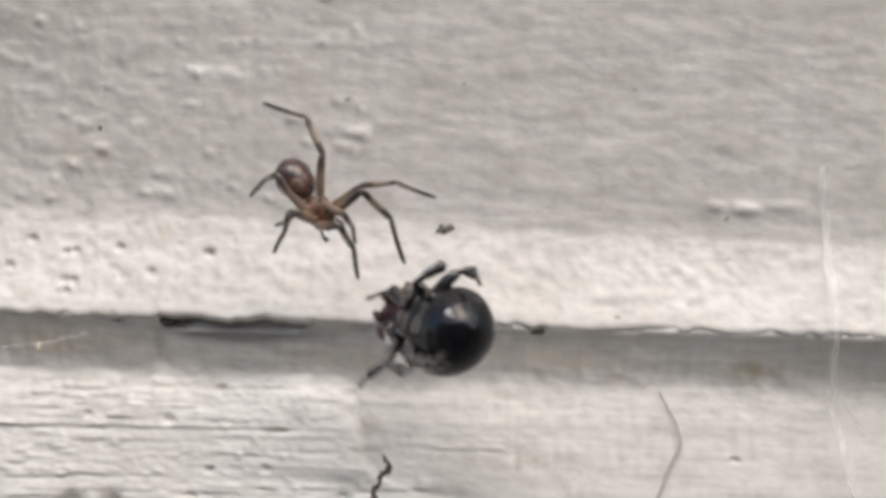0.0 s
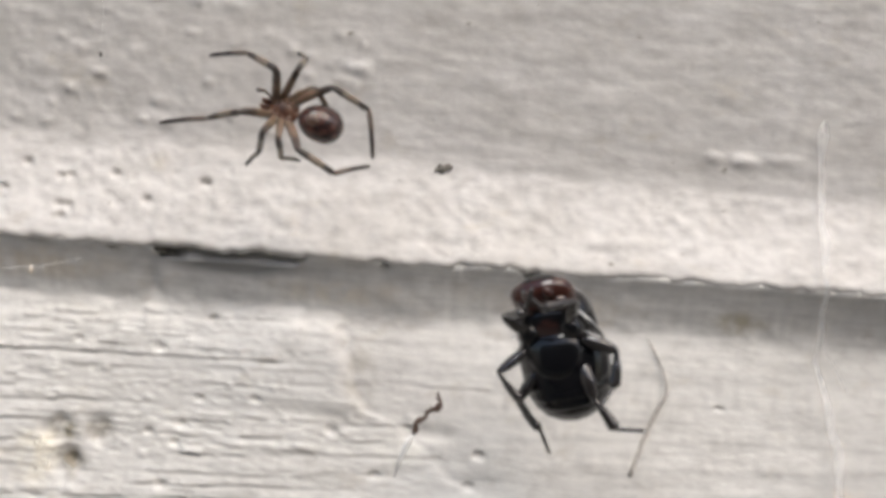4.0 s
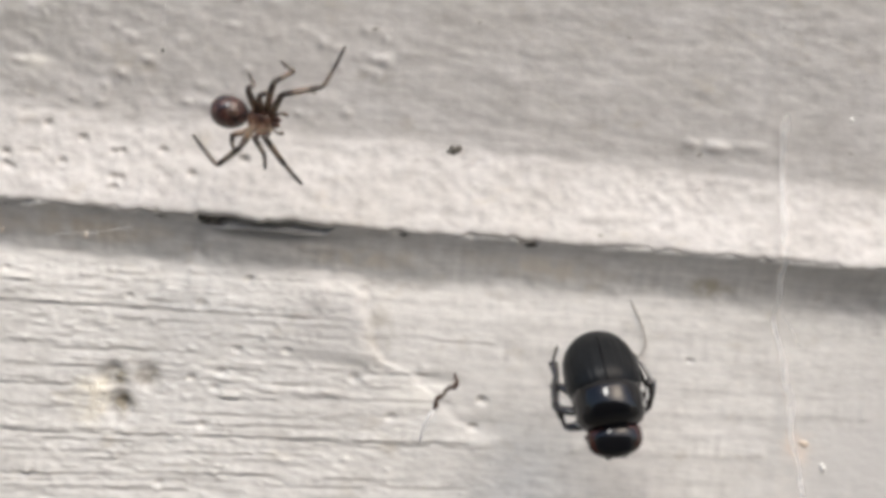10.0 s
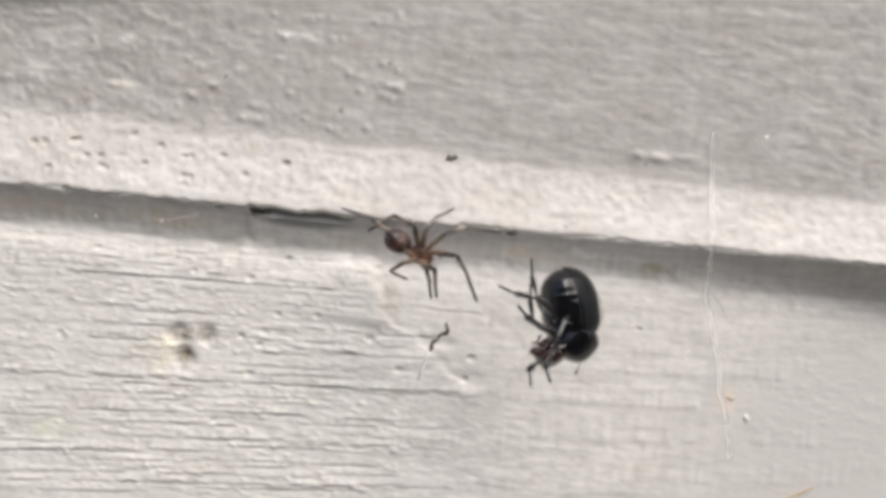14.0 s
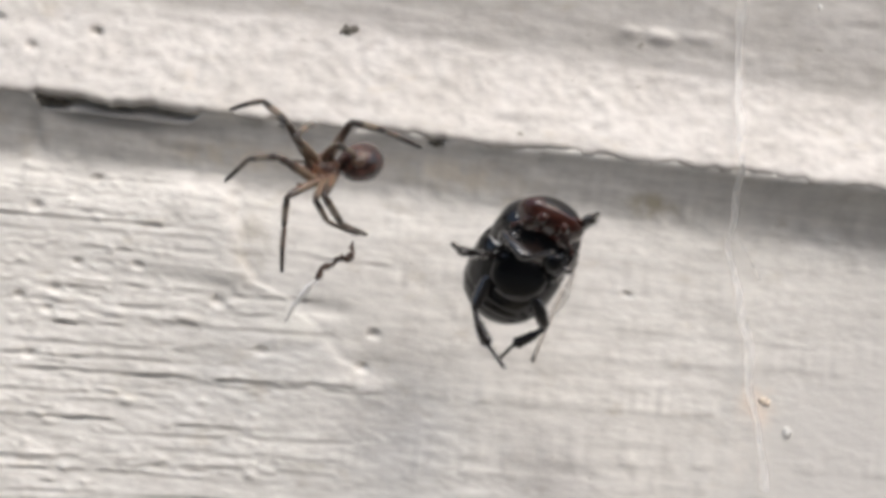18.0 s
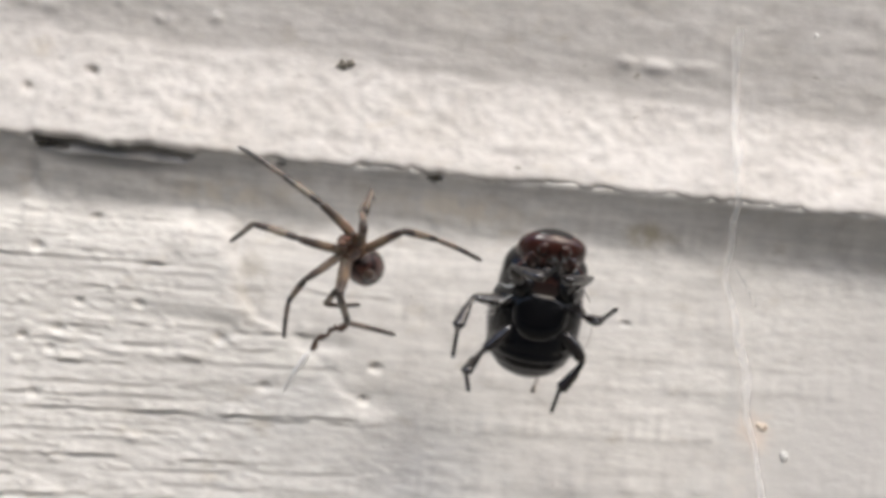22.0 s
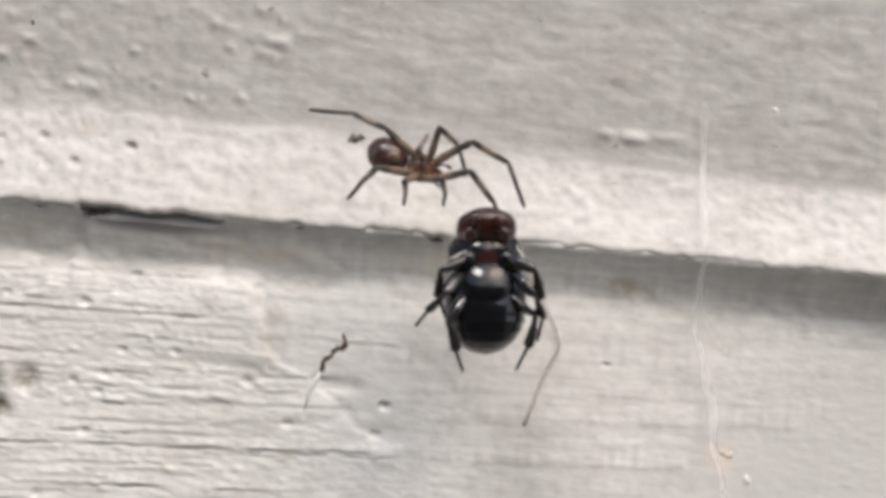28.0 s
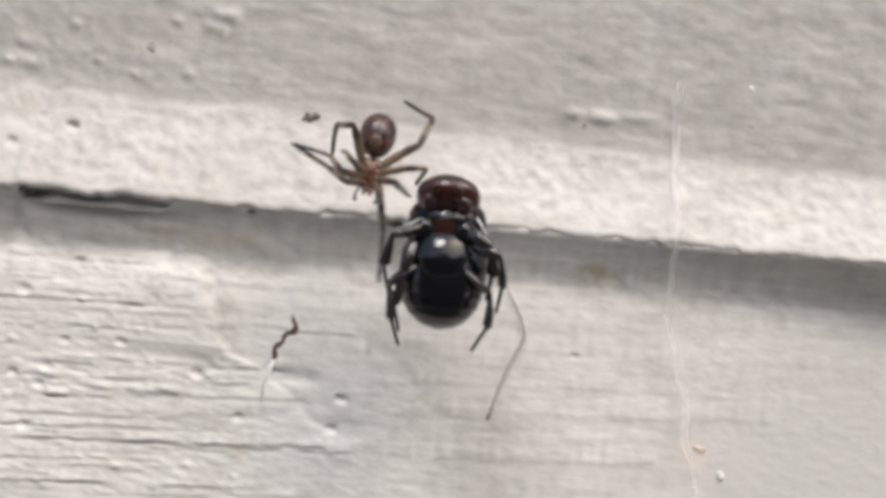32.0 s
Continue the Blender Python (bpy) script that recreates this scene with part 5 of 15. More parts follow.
    walk(limbs["left", 2, "metatarsus"], keyed([
        (0, -4.36, 0.39, 1.24, -16, -30, 8), (0.5, -3.86, 0.47, 1.67, -30, -28, 7), (1, -3.2, 0.49, 2.01, -45, -26, 5), (1.5, -2.15, 0.52, 1.95, -77, -27, 6),
        (2, -0.56, 0.57, 1.19, -110, -26, 8), (2.5, -0.12, 0.67, 1.52, -95, -28, -6), (3, 0.33, 0.61, 1.87, -80, -27, -20), (3.5, -1.19, -0.14, 1.3, -72, -31, -6),
        (4, -2.61, -0.37, 0.36, -65, -37, 7), (4.5, -2.78, -0.35, 0.49, -63, -36, 3), (5, -2.93, -0.32, 0.61, -61, -34, -1), (5.5, -3.08, -0.3, 0.74, -59, -33, -4),
        (6, -3.22, -0.27, 0.86, -57, -31, -7), (6.5, -3.36, -0.24, 0.98, -55, -29, -11), (7, -3.48, -0.22, 1.1, -54, -27, -14), (7.5, -2.13, -0.51, 1.59, -49, -24, -17),
        (8, -0.55, -0.67, 1.91, -43, -21, -21), (8.5, -1.05, -0.56, 1.78, -55, -25, -14), (9, -1.53, -0.45, 1.63, -68, -28, -7), (9.5, -2.55, -0.28, 1.45, -97, -27, 15),
        (10, -3.41, 0.04, 1.21, -124, -18, 31), (10.5, -3.72, 0.07, 1.44, -147, -12, 35), (11, -3.59, 0.07, 1.49, -170, -5, 37), (11.5, -3.54, 0.38, 1.35, -168, -1, 38),
        (12, -3.46, 0.69, 1.21, -167, 2, 38), (12.27, -3.6, 1.01, 1.31, -145, -18, 25), (12.5, -3.53, 1.19, 1.35, -119, -29, 6), (12.77, -3.26, 1.23, 1.32, -84, -29, -19),
        (13, -2.86, 1.14, 1.22, -56, -20, -36), (13.5, -3.54, 0.59, 2.07, -27, -22, -35), (14, -3.95, -0.19, 2.59, 2, -24, -35), (14.5, -3.83, -0.58, 2.54, 9, -38, -37),
        (15, -3.63, -0.93, 2.46, 18, -52, -42), (15.5, -3.36, -1.23, 2.34, 35, -64, -56), (16, -3.03, -1.47, 2.2, 72, -73, -89), (16.5, -2.66, -1.62, 2.03, 121, -70, -134),
        (17, -2.25, -1.7, 1.84, 148, -60, -156), (17.5, -2.54, -0.67, 2.39, 110, -70, -124), (18, -2.46, 0.71, 2.42, 59, -67, -78), (18.5, -3.6, 0.88, 2, 109, -67, -122),
        (19, -4.38, 1.06, 1.23, 142, -56, -148), (19.5, -3.95, 1.81, 1.71, 136, -55, -150), (20, -3.33, 2.47, 2.08, 130, -54, -153), (20.5, -4.63, 0.67, 0.8, 160, -43, -160),
        (21, -4.5, -1.42, -0.7, -174, -32, -158), (21.5, -4.45, -0.86, -0.72, -179, -34, -158), (22, -4.25, -0.29, -0.66, 176, -36, -158), (22.5, -4.49, 0.05, 0.16, 171, -52, -155),
        (23, -4.41, 0.37, 0.95, 160, -66, -147), (23.5, -4.39, 0.35, 0.76, 104, -74, -112), (24, -3.22, 0.17, 0.4, 47, -68, -77), (24.5, -2.94, 0.07, 0.26, 47, -65, -70),
        (25, -2.64, -0.03, 0.12, 48, -63, -63), (25.5, -2.12, 0.27, 0.82, 4, -64, -63), (26, -1.57, 0.18, 1.42, -42, -65, -62), (26.5, -1.7, 0.2, 1.44, -41, -61, -69),
        (27, -1.83, 0.22, 1.46, -41, -58, -76), (27.5, -1.95, 0.23, 1.46, -41, -54, -82), (28, -2.07, 0.25, 1.47, -42, -51, -87), (28.5, -2.2, 0.25, 1.46, -44, -48, -92),
        (29, -2.31, 0.26, 1.46, -45, -45, -97), (29.5, -2.23, 0.53, 1.42, -62, -57, -72), (30, -2.12, 0.8, 1.37, -93, -62, -34), (30.5, -1.88, 0.66, 1.88, -80, -63, -65),
        (31, -1.54, 0.55, 2.36, -69, -61, -94), (31.5, -1.89, 0.21, 1.62, -57, -73, -65), (32, -1.99, -0.23, 0.6, -53, -84, -28)]))
    walk(limbs["left", 2, "tibia"], keyed([
        (0, -2.77, -0.61, 0.3, -58, -31, 40), (0.5, -2.65, -0.9, 0.63, -57, -25, 27), (1, -2.45, -1.16, 0.94, -58, -18, 14), (1.5, -1.38, -1.43, 1.9, -89, -18, 21),
        (2, 0.03, -1.2, 2.17, -119, -15, 26), (2.5, 0.13, -1.35, 2.05, -106, -19, 12), (3, 0.23, -1.49, 1.91, -91, -20, -2), (3.5, -0.7, -2.18, 1.26, -89, -21, 13),
        (4, -1.58, -2.19, 0.24, -86, -23, 28), (4.5, -1.69, -2.13, 0.27, -84, -23, 29), (5, -1.8, -2.06, 0.3, -81, -23, 30), (5.5, -1.9, -1.99, 0.33, -78, -23, 30),
        (6, -2, -1.9, 0.36, -75, -23, 31), (6.5, -2.09, -1.82, 0.39, -72, -24, 31), (7, -2.18, -1.72, 0.42, -69, -24, 32), (7.5, -1.43, -2.22, 0.6, -61, -15, 14),
        (8, -0.53, -2.39, 0.71, -55, -4, -2), (8.5, -0.83, -2.37, 0.73, -60, -7, 3), (9, -1.12, -2.31, 0.74, -65, -10, 8), (9.5, -1.79, -2.03, 0.58, -65, -14, 17),
        (10, -2.33, -1.56, 0.38, -65, -18, 26), (10.5, -2.19, -1.36, 1.21, -83, -22, 45), (11, -1.82, -0.99, 1.9, -102, -19, 63), (11.5, -1.9, -0.8, 1.92, -107, -20, 60),
        (12, -1.97, -0.62, 1.92, -111, -21, 57), (12.27, -2.34, -0.65, 1.51, -96, -24, 39), (12.5, -2.58, -0.67, 1.08, -82, -22, 24), (12.77, -2.74, -0.65, 0.55, -67, -17, 8),
        (13, -2.77, -0.61, 0.07, -56, -10, -3), (13.5, -2.74, -0.62, 0.56, -38, -23, 7), (14, -2.62, -0.61, 1.03, -20, -38, 13), (14.5, -2.48, -1.05, 1.01, -21, -38, 13),
        (15, -2.26, -1.45, 0.95, -23, -39, 13), (15.5, -1.98, -1.8, 0.87, -25, -40, 14), (16, -1.63, -2.08, 0.76, -27, -40, 14), (16.5, -1.24, -2.29, 0.63, -28, -41, 14),
        (17, -0.83, -2.41, 0.48, -30, -41, 15), (17.5, -1.03, -1.9, 1.6, -57, -47, 25), (18, -1.09, -0.88, 2.31, -85, -48, 37), (18.5, -1.96, -0.44, 1.97, -89, -49, 50),
        (19, -2.54, 0.07, 1.28, -92, -49, 63), (19.5, -2.23, 0.63, 1.52, -82, -49, 49), (20, -1.78, 1.12, 1.65, -72, -47, 36), (20.5, -2.61, 0.18, 1.1, -103, -51, 87),
        (21, -2.7, -0.87, 0.24, -125, -40, 131), (21.5, -2.71, -0.79, 0.46, -139, -42, 129), (22, -2.7, -0.71, 0.68, -152, -44, 128), (22.5, -2.63, -0.17, 1.11, -135, -49, 120),
        (23, -2.37, 0.37, 1.46, -114, -53, 109), (23.5, -2.6, -0.74, 0.97, -104, -65, 71), (24, -2.24, -1.68, 0.26, -78, -70, 17), (24.5, -2.07, -1.85, 0.22, -87, -71, 21),
        (25, -1.89, -1.99, 0.19, -96, -70, 26), (25.5, -2.15, -1.77, 0.32, -52, -67, -36), (26, -2.36, -1.51, 0.45, -38, -54, -70), (26.5, -2.4, -1.46, 0.37, -34, -52, -72),
        (27, -2.44, -1.41, 0.29, -30, -50, -74), (27.5, -2.48, -1.36, 0.2, -26, -48, -76), (28, -2.51, -1.3, 0.12, -22, -46, -77), (28.5, -2.54, -1.25, 0.03, -18, -44, -78),
        (29, -2.56, -1.19, -0.05, -15, -42, -78), (29.5, -2.65, -1, 0.05, -21, -45, -77), (30, -2.73, -0.8, 0.15, -29, -48, -75), (30.5, -2.66, -0.85, 0.65, -32, -46, -76),
        (31, -2.5, -0.86, 1.14, -36, -44, -78), (31.5, -2.13, -1.69, 0.76, -29, -62, -66), (32, -1.48, -2.24, 0.27, -28, -80, -47)]))
    walk(limbs["left", 3, "femur"], keyed([
        (0, -0.52, -0.15, -0.15, 45, -14, -13), (0.5, -0.52, -0.15, -0.15, 44, -7, -7), (1, -0.52, -0.15, -0.15, 45, -1, 0), (1.5, -0.52, -0.15, -0.15, 59, -13, -20),
        (2, -0.52, -0.15, -0.15, 79, -18, -42), (2.5, -0.52, -0.15, -0.15, 68, -17, -38), (3, -0.52, -0.15, -0.15, 58, -14, -34), (3.5, -0.52, -0.15, -0.15, 81, -15, -40),
        (4, -0.52, -0.15, -0.15, 103, -14, -45), (4.5, -0.52, -0.15, -0.15, 103, -13, -51), (5, -0.52, -0.15, -0.15, 103, -12, -57), (5.5, -0.52, -0.15, -0.15, 103, -11, -62),
        (6, -0.52, -0.15, -0.15, 102, -9, -68), (6.5, -0.52, -0.15, -0.15, 102, -8, -73), (7, -0.52, -0.15, -0.15, 101, -7, -79), (7.5, -0.52, -0.15, -0.15, 103, -13, -56),
        (8, -0.52, -0.15, -0.15, 102, -20, -33), (8.5, -0.52, -0.15, -0.15, 101, -19, -35), (9, -0.52, -0.15, -0.15, 99, -19, -37), (9.5, -0.52, -0.15, -0.15, 97, -20, -32),
        (10, -0.52, -0.15, -0.15, 95, -20, -28), (10.5, -0.52, -0.15, -0.15, 81, -22, -36), (11, -0.52, -0.15, -0.15, 67, -25, -44), (11.5, -0.52, -0.15, -0.15, 67, -31, -58),
        (12, -0.52, -0.15, -0.15, 69, -36, -73), (12.27, -0.52, -0.15, -0.15, 81, -36, -72), (12.5, -0.52, -0.15, -0.15, 92, -36, -71), (12.77, -0.52, -0.15, -0.15, 105, -37, -70),
        (13, -0.52, -0.15, -0.15, 116, -37, -70), (13.27, -0.52, -0.15, -0.15, 114, -37, -68), (13.5, -0.52, -0.15, -0.15, 113, -38, -67), (13.77, -0.52, -0.15, -0.15, 112, -38, -65),
        (14, -0.52, -0.15, -0.15, 111, -39, -64), (14.5, -0.52, -0.15, -0.15, 111, -40, -61), (15, -0.52, -0.15, -0.15, 111, -40, -59), (15.5, -0.52, -0.15, -0.15, 110, -41, -56),
        (16, -0.52, -0.15, -0.15, 110, -42, -53), (16.5, -0.52, -0.15, -0.15, 110, -43, -51), (17, -0.52, -0.15, -0.15, 110, -43, -48), (17.5, -0.52, -0.15, -0.15, 72, -41, -30),
        (18, -0.52, -0.15, -0.15, 40, -32, -19), (18.5, -0.52, -0.15, -0.15, 60, -44, -41), (19, -0.52, -0.15, -0.15, 89, -49, -71), (19.5, -0.52, -0.15, -0.15, 72, -49, -72),
        (20, -0.52, -0.15, -0.15, 55, -50, -73), (20.5, -0.52, -0.15, -0.15, 77, -49, -71), (21, -0.52, -0.15, -0.15, 99, -50, -69), (21.5, -0.52, -0.15, -0.15, 105, -51, -63),
        (22, -0.52, -0.15, -0.15, 111, -52, -58), (22.5, -0.52, -0.15, -0.15, 78, -51, -38), (23, -0.52, -0.15, -0.15, 49, -44, -23), (23.5, -0.52, -0.15, -0.15, 88, -46, -42),
        (24, -0.52, -0.15, -0.15, 124, -40, -56), (24.5, -0.52, -0.15, -0.15, 110, -44, -45), (25, -0.52, -0.15, -0.15, 95, -46, -31), (25.5, -0.52, -0.15, -0.15, 83, -46, -11),
        (26, -0.52, -0.15, -0.15, 72, -43, 8), (26.5, -0.52, -0.15, -0.15, 80, -44, 1), (27, -0.52, -0.15, -0.15, 89, -44, -6), (27.5, -0.52, -0.15, -0.15, 98, -44, -13),
        (28, -0.52, -0.15, -0.15, 107, -42, -20), (28.5, -0.52, -0.15, -0.15, 115, -40, -26), (29, -0.52, -0.15, -0.15, 123, -38, -32), (29.5, -0.52, -0.15, -0.15, 113, -39, -28),
        (30, -0.52, -0.15, -0.15, 103, -40, -23), (30.5, -0.52, -0.15, -0.15, 104, -42, -16), (31, -0.52, -0.15, -0.15, 105, -43, -9), (31.5, -0.52, -0.15, -0.15, 110, -39, -43),
        (32, -0.52, -0.15, -0.15, 110, -35, -72)]))
    walk(limbs["left", 3, "metatarsus"], keyed([
        (0, -0.99, 0.05, 1.77, -65, 7, -15), (0.5, -0.73, 0.04, 1.7, -72, 6, -12), (1, -0.46, 0.05, 1.6, -78, 5, -9), (1.5, -1.62, -0.02, 0.72, -88, 5, 4),
        (2, -2.54, -0.15, -0.32, -98, 7, 16), (2.5, -2.4, -0.06, 0.04, -101, 8, 19), (3, -2.23, 0.06, 0.39, -103, 8, 22), (3.5, -2.46, -0.17, -0.21, -110, 3, 7),
        (4, -2.53, -0.22, -0.86, -116, -4, -8), (4.5, -2.63, -0.07, -0.8, -110, -2, -2), (5, -2.71, 0.09, -0.75, -104, 0, 4), (5.5, -2.78, 0.25, -0.69, -98, 0, 10),
        (6, -2.84, 0.43, -0.63, -91, 1, 16), (6.5, -2.87, 0.61, -0.56, -85, 0, 22), (7, -2.89, 0.79, -0.49, -79, -1, 28), (7.5, -2.54, 0.18, -0.49, -75, -8, 51),
        (8, -1.96, -0.26, -0.42, -73, -16, 73), (8.5, -2.13, -0.3, -0.19, -54, -10, 65), (9, -2.29, -0.36, 0.04, -36, -2, 59), (9.5, -2.1, -0.4, 0.15, -64, 6, 44),
        (10, -1.91, -0.43, 0.26, -94, 5, 28), (10.5, -2.35, -0.16, -0.07, -136, 10, 34), (11, -2.51, -0.05, -0.39, -178, 15, 34), (11.5, -2.76, 0.19, -0.55, -176, 15, 34),
        (12, -2.9, 0.45, -0.74, -174, 14, 34), (12.27, -2.88, 0.47, -0.81, -158, -12, 24), (12.5, -2.76, 0.46, -0.84, -137, -29, 8), (12.77, -2.51, 0.41, -0.85, -102, -38, -20),
        (13, -2.22, 0.35, -0.82, -70, -33, -45), (13.27, -2.56, 0.17, -0.72, -49, -38, -39), (13.5, -2.81, -0.05, -0.62, -29, -43, -35), (13.77, -3.05, -0.36, -0.52, -5, -49, -34),
        (14, -3.18, -0.68, -0.44, 19, -54, -37), (14.5, -3.09, -0.66, -0.37, 13, -59, -38), (15, -2.98, -0.64, -0.29, 7, -64, -40), (15.5, -2.86, -0.62, -0.22, 0, -69, -40),
        (16, -2.74, -0.6, -0.14, -9, -73, -37), (16.5, -2.6, -0.58, -0.07, -23, -78, -31), (17, -2.46, -0.57, -0.01, -47, -82, -14), (17.5, -2.77, -0.44, 0.24, -173, -61, 135),
        (18, -2.65, -0.15, 0.4, -162, -31, 156), (18.5, -3.07, -0.28, -0.32, -162, -20, 160), (19, -3.23, -0.33, -1.09, -161, -9, 164), (19.5, -3.38, 0.36, -0.45, -175, -15, 164),
        (20, -3.27, 1.01, 0.2, 172, -21, 164), (20.5, -3.53, -0.22, -0.53, -163, -11, 167), (21, -3.16, -1.45, -1.14, -138, -5, 174), (21.5, -3.01, -1.29, -1.36, -140, 20, -167),
        (22, -2.73, -1.08, -1.48, -132, 45, -142), (22.5, -2.87, -1, -0.89, -140, 24, -169), (23, -2.84, -0.77, -0.33, -136, 3, 169), (23.5, -2.76, -1.11, -1.12, -157, -17, 161),
        (24, -2.39, -1.14, -1.92, -179, -39, 160), (24.5, -2.42, -0.69, -1.13, -165, -73, 149), (25, -2.14, -0.41, -0.18, -19, -70, 7), (25.5, -1.92, -0.6, 0.04, -40, -68, 2),
        (26, -1.67, -0.7, 0.25, -61, -67, -3), (26.5, -1.61, -0.65, 0.07, -67, -68, 2), (27, -1.54, -0.59, -0.12, -74, -69, 8), (27.5, -1.46, -0.51, -0.31, -81, -69, 15),
        (28, -1.37, -0.42, -0.5, -88, -70, 21), (28.5, -1.28, -0.32, -0.69, -95, -70, 28), (29, -1.18, -0.21, -0.86, -102, -69, 35), (29.5, -1.28, -0.29, -0.77, -109, -68, 44),
        (30, -1.38, -0.35, -0.66, -116, -67, 53), (30.5, -1.23, -0.42, -0.67, -114, -68, 49), (31, -1.08, -0.46, -0.66, -112, -68, 45), (31.5, -2.18, -0.37, -0.83, -55, -68, -28),
        (32, -3.03, 0.06, -0.87, -34, -52, -68)]))
    walk(limbs["left", 3, "tibia"], keyed([
        (0, -1.07, -1.25, 1.02, -60, 2, -3), (0.5, -0.81, -1.31, 1.06, -65, 1, -3), (1, -0.53, -1.34, 1.06, -69, 1, -3), (1.5, -1.2, -1.46, 0.69, -89, 1, 16),
        (2, -1.72, -1.31, 0.16, -109, 7, 33), (2.5, -1.63, -1.28, 0.45, -106, 6, 30), (3, -1.51, -1.22, 0.72, -103, 6, 28), (3.5, -1.65, -1.39, 0.12, -103, 7, 32),
        (4, -1.63, -1.38, -0.53, -103, 8, 36), (4.5, -1.75, -1.26, -0.53, -101, 8, 35), (5, -1.86, -1.13, -0.53, -99, 7, 34), (5.5, -1.95, -0.98, -0.52, -96, 7, 33),
        (6, -2.03, -0.83, -0.51, -94, 7, 32), (6.5, -2.1, -0.68, -0.5, -92, 7, 31), (7, -2.15, -0.52, -0.48, -90, 7, 30), (7.5, -1.85, -1.15, -0.52, -89, 7, 28),
        (8, -1.32, -1.61, -0.49, -87, 7, 26), (8.5, -1.39, -1.58, -0.44, -80, 6, 31), (9, -1.46, -1.54, -0.4, -73, 5, 36), (9.5, -1.37, -1.61, -0.34, -71, 6, 33),
        (10, -1.26, -1.67, -0.28, -69, 7, 30), (10.5, -1.59, -1.45, 0.09, -96, 7, 30), (11, -1.81, -1.08, 0.44, -124, 7, 30), (11.5, -2.03, -0.7, 0.41, -131, 9, 32),
        (12, -2.14, -0.27, 0.34, -137, 11, 34), (12.27, -2.16, -0.53, 0.06, -126, 8, 30), (12.5, -2.11, -0.74, -0.2, -115, 6, 25), (12.77, -1.98, -0.95, -0.5, -104, 5, 20),
        (13, -1.81, -1.09, -0.74, -93, 5, 16), (13.27, -1.8, -1.12, -0.71, -90, 5, 30), (13.5, -1.79, -1.14, -0.68, -88, 4, 43), (13.77, -1.79, -1.17, -0.65, -85, 3, 58),
        (14, -1.78, -1.19, -0.62, -83, 2, 70), (14.5, -1.73, -1.25, -0.61, -80, 2, 67), (15, -1.68, -1.31, -0.61, -78, 3, 63), (15.5, -1.62, -1.37, -0.6, -75, 4, 60),
        (16, -1.56, -1.42, -0.59, -73, 5, 57), (16.5, -1.5, -1.47, -0.58, -70, 6, 53), (17, -1.44, -1.52, -0.56, -68, 8, 50), (17.5, -1.61, -1.39, 0.25, -90, 8, 51),
        (18, -1.52, -0.96, 0.96, -112, 8, 51), (18.5, -1.93, -0.88, 0.46, -122, 11, 56), (19, -2.13, -0.69, -0.13, -131, 14, 60), (19.5, -2.18, -0.27, 0.19, -116, 13, 56),
        (20, -2.06, 0.17, 0.49, -101, 12, 53), (20.5, -2.18, -0.41, 0.11, -117, 22, 71), (21, -2.01, -0.94, -0.32, -133, 36, 86), (21.5, -1.84, -1.19, -0.43, -134, 26, 72),
        (22, -1.62, -1.39, -0.53, -132, 17, 60), (22.5, -1.76, -1.29, 0.08, -133, 17, 60), (23, -1.73, -1.03, 0.65, -133, 17, 61), (23.5, -1.69, -1.39, -0.11, -135, 16, 60),
        (24, -1.36, -1.44, -0.88, -136, 15, 59), (24.5, -1.34, -1.57, -0.58, -112, 11, 46), (25, -1.3, -1.65, -0.26, -87, 12, 35), (25.5, -0.99, -1.78, 0, -88, 11, 39),
        (26, -0.66, -1.8, 0.25, -90, 11, 43), (26.5, -0.69, -1.83, 0.06, -90, 12, 38), (27, -0.71, -1.84, -0.13, -90, 12, 33), (27.5, -0.74, -1.83, -0.33, -90, 12, 29),
        (28, -0.76, -1.79, -0.52, -90, 12, 24), (28.5, -0.78, -1.74, -0.7, -90, 12, 19), (29, -0.8, -1.66, -0.88, -89, 12, 15), (29.5, -0.88, -1.73, -0.67, -94, 12, 15),
        (30, -0.94, -1.77, -0.44, -99, 12, 15), (30.5, -0.72, -1.81, -0.46, -98, 12, 18), (31, -0.49, -1.82, -0.47, -98, 13, 22), (31.5, -1.33, -1.58, -0.6, -99, 15, 33),
        (32, -1.95, -0.95, -0.62, -100, 17, 44)]))
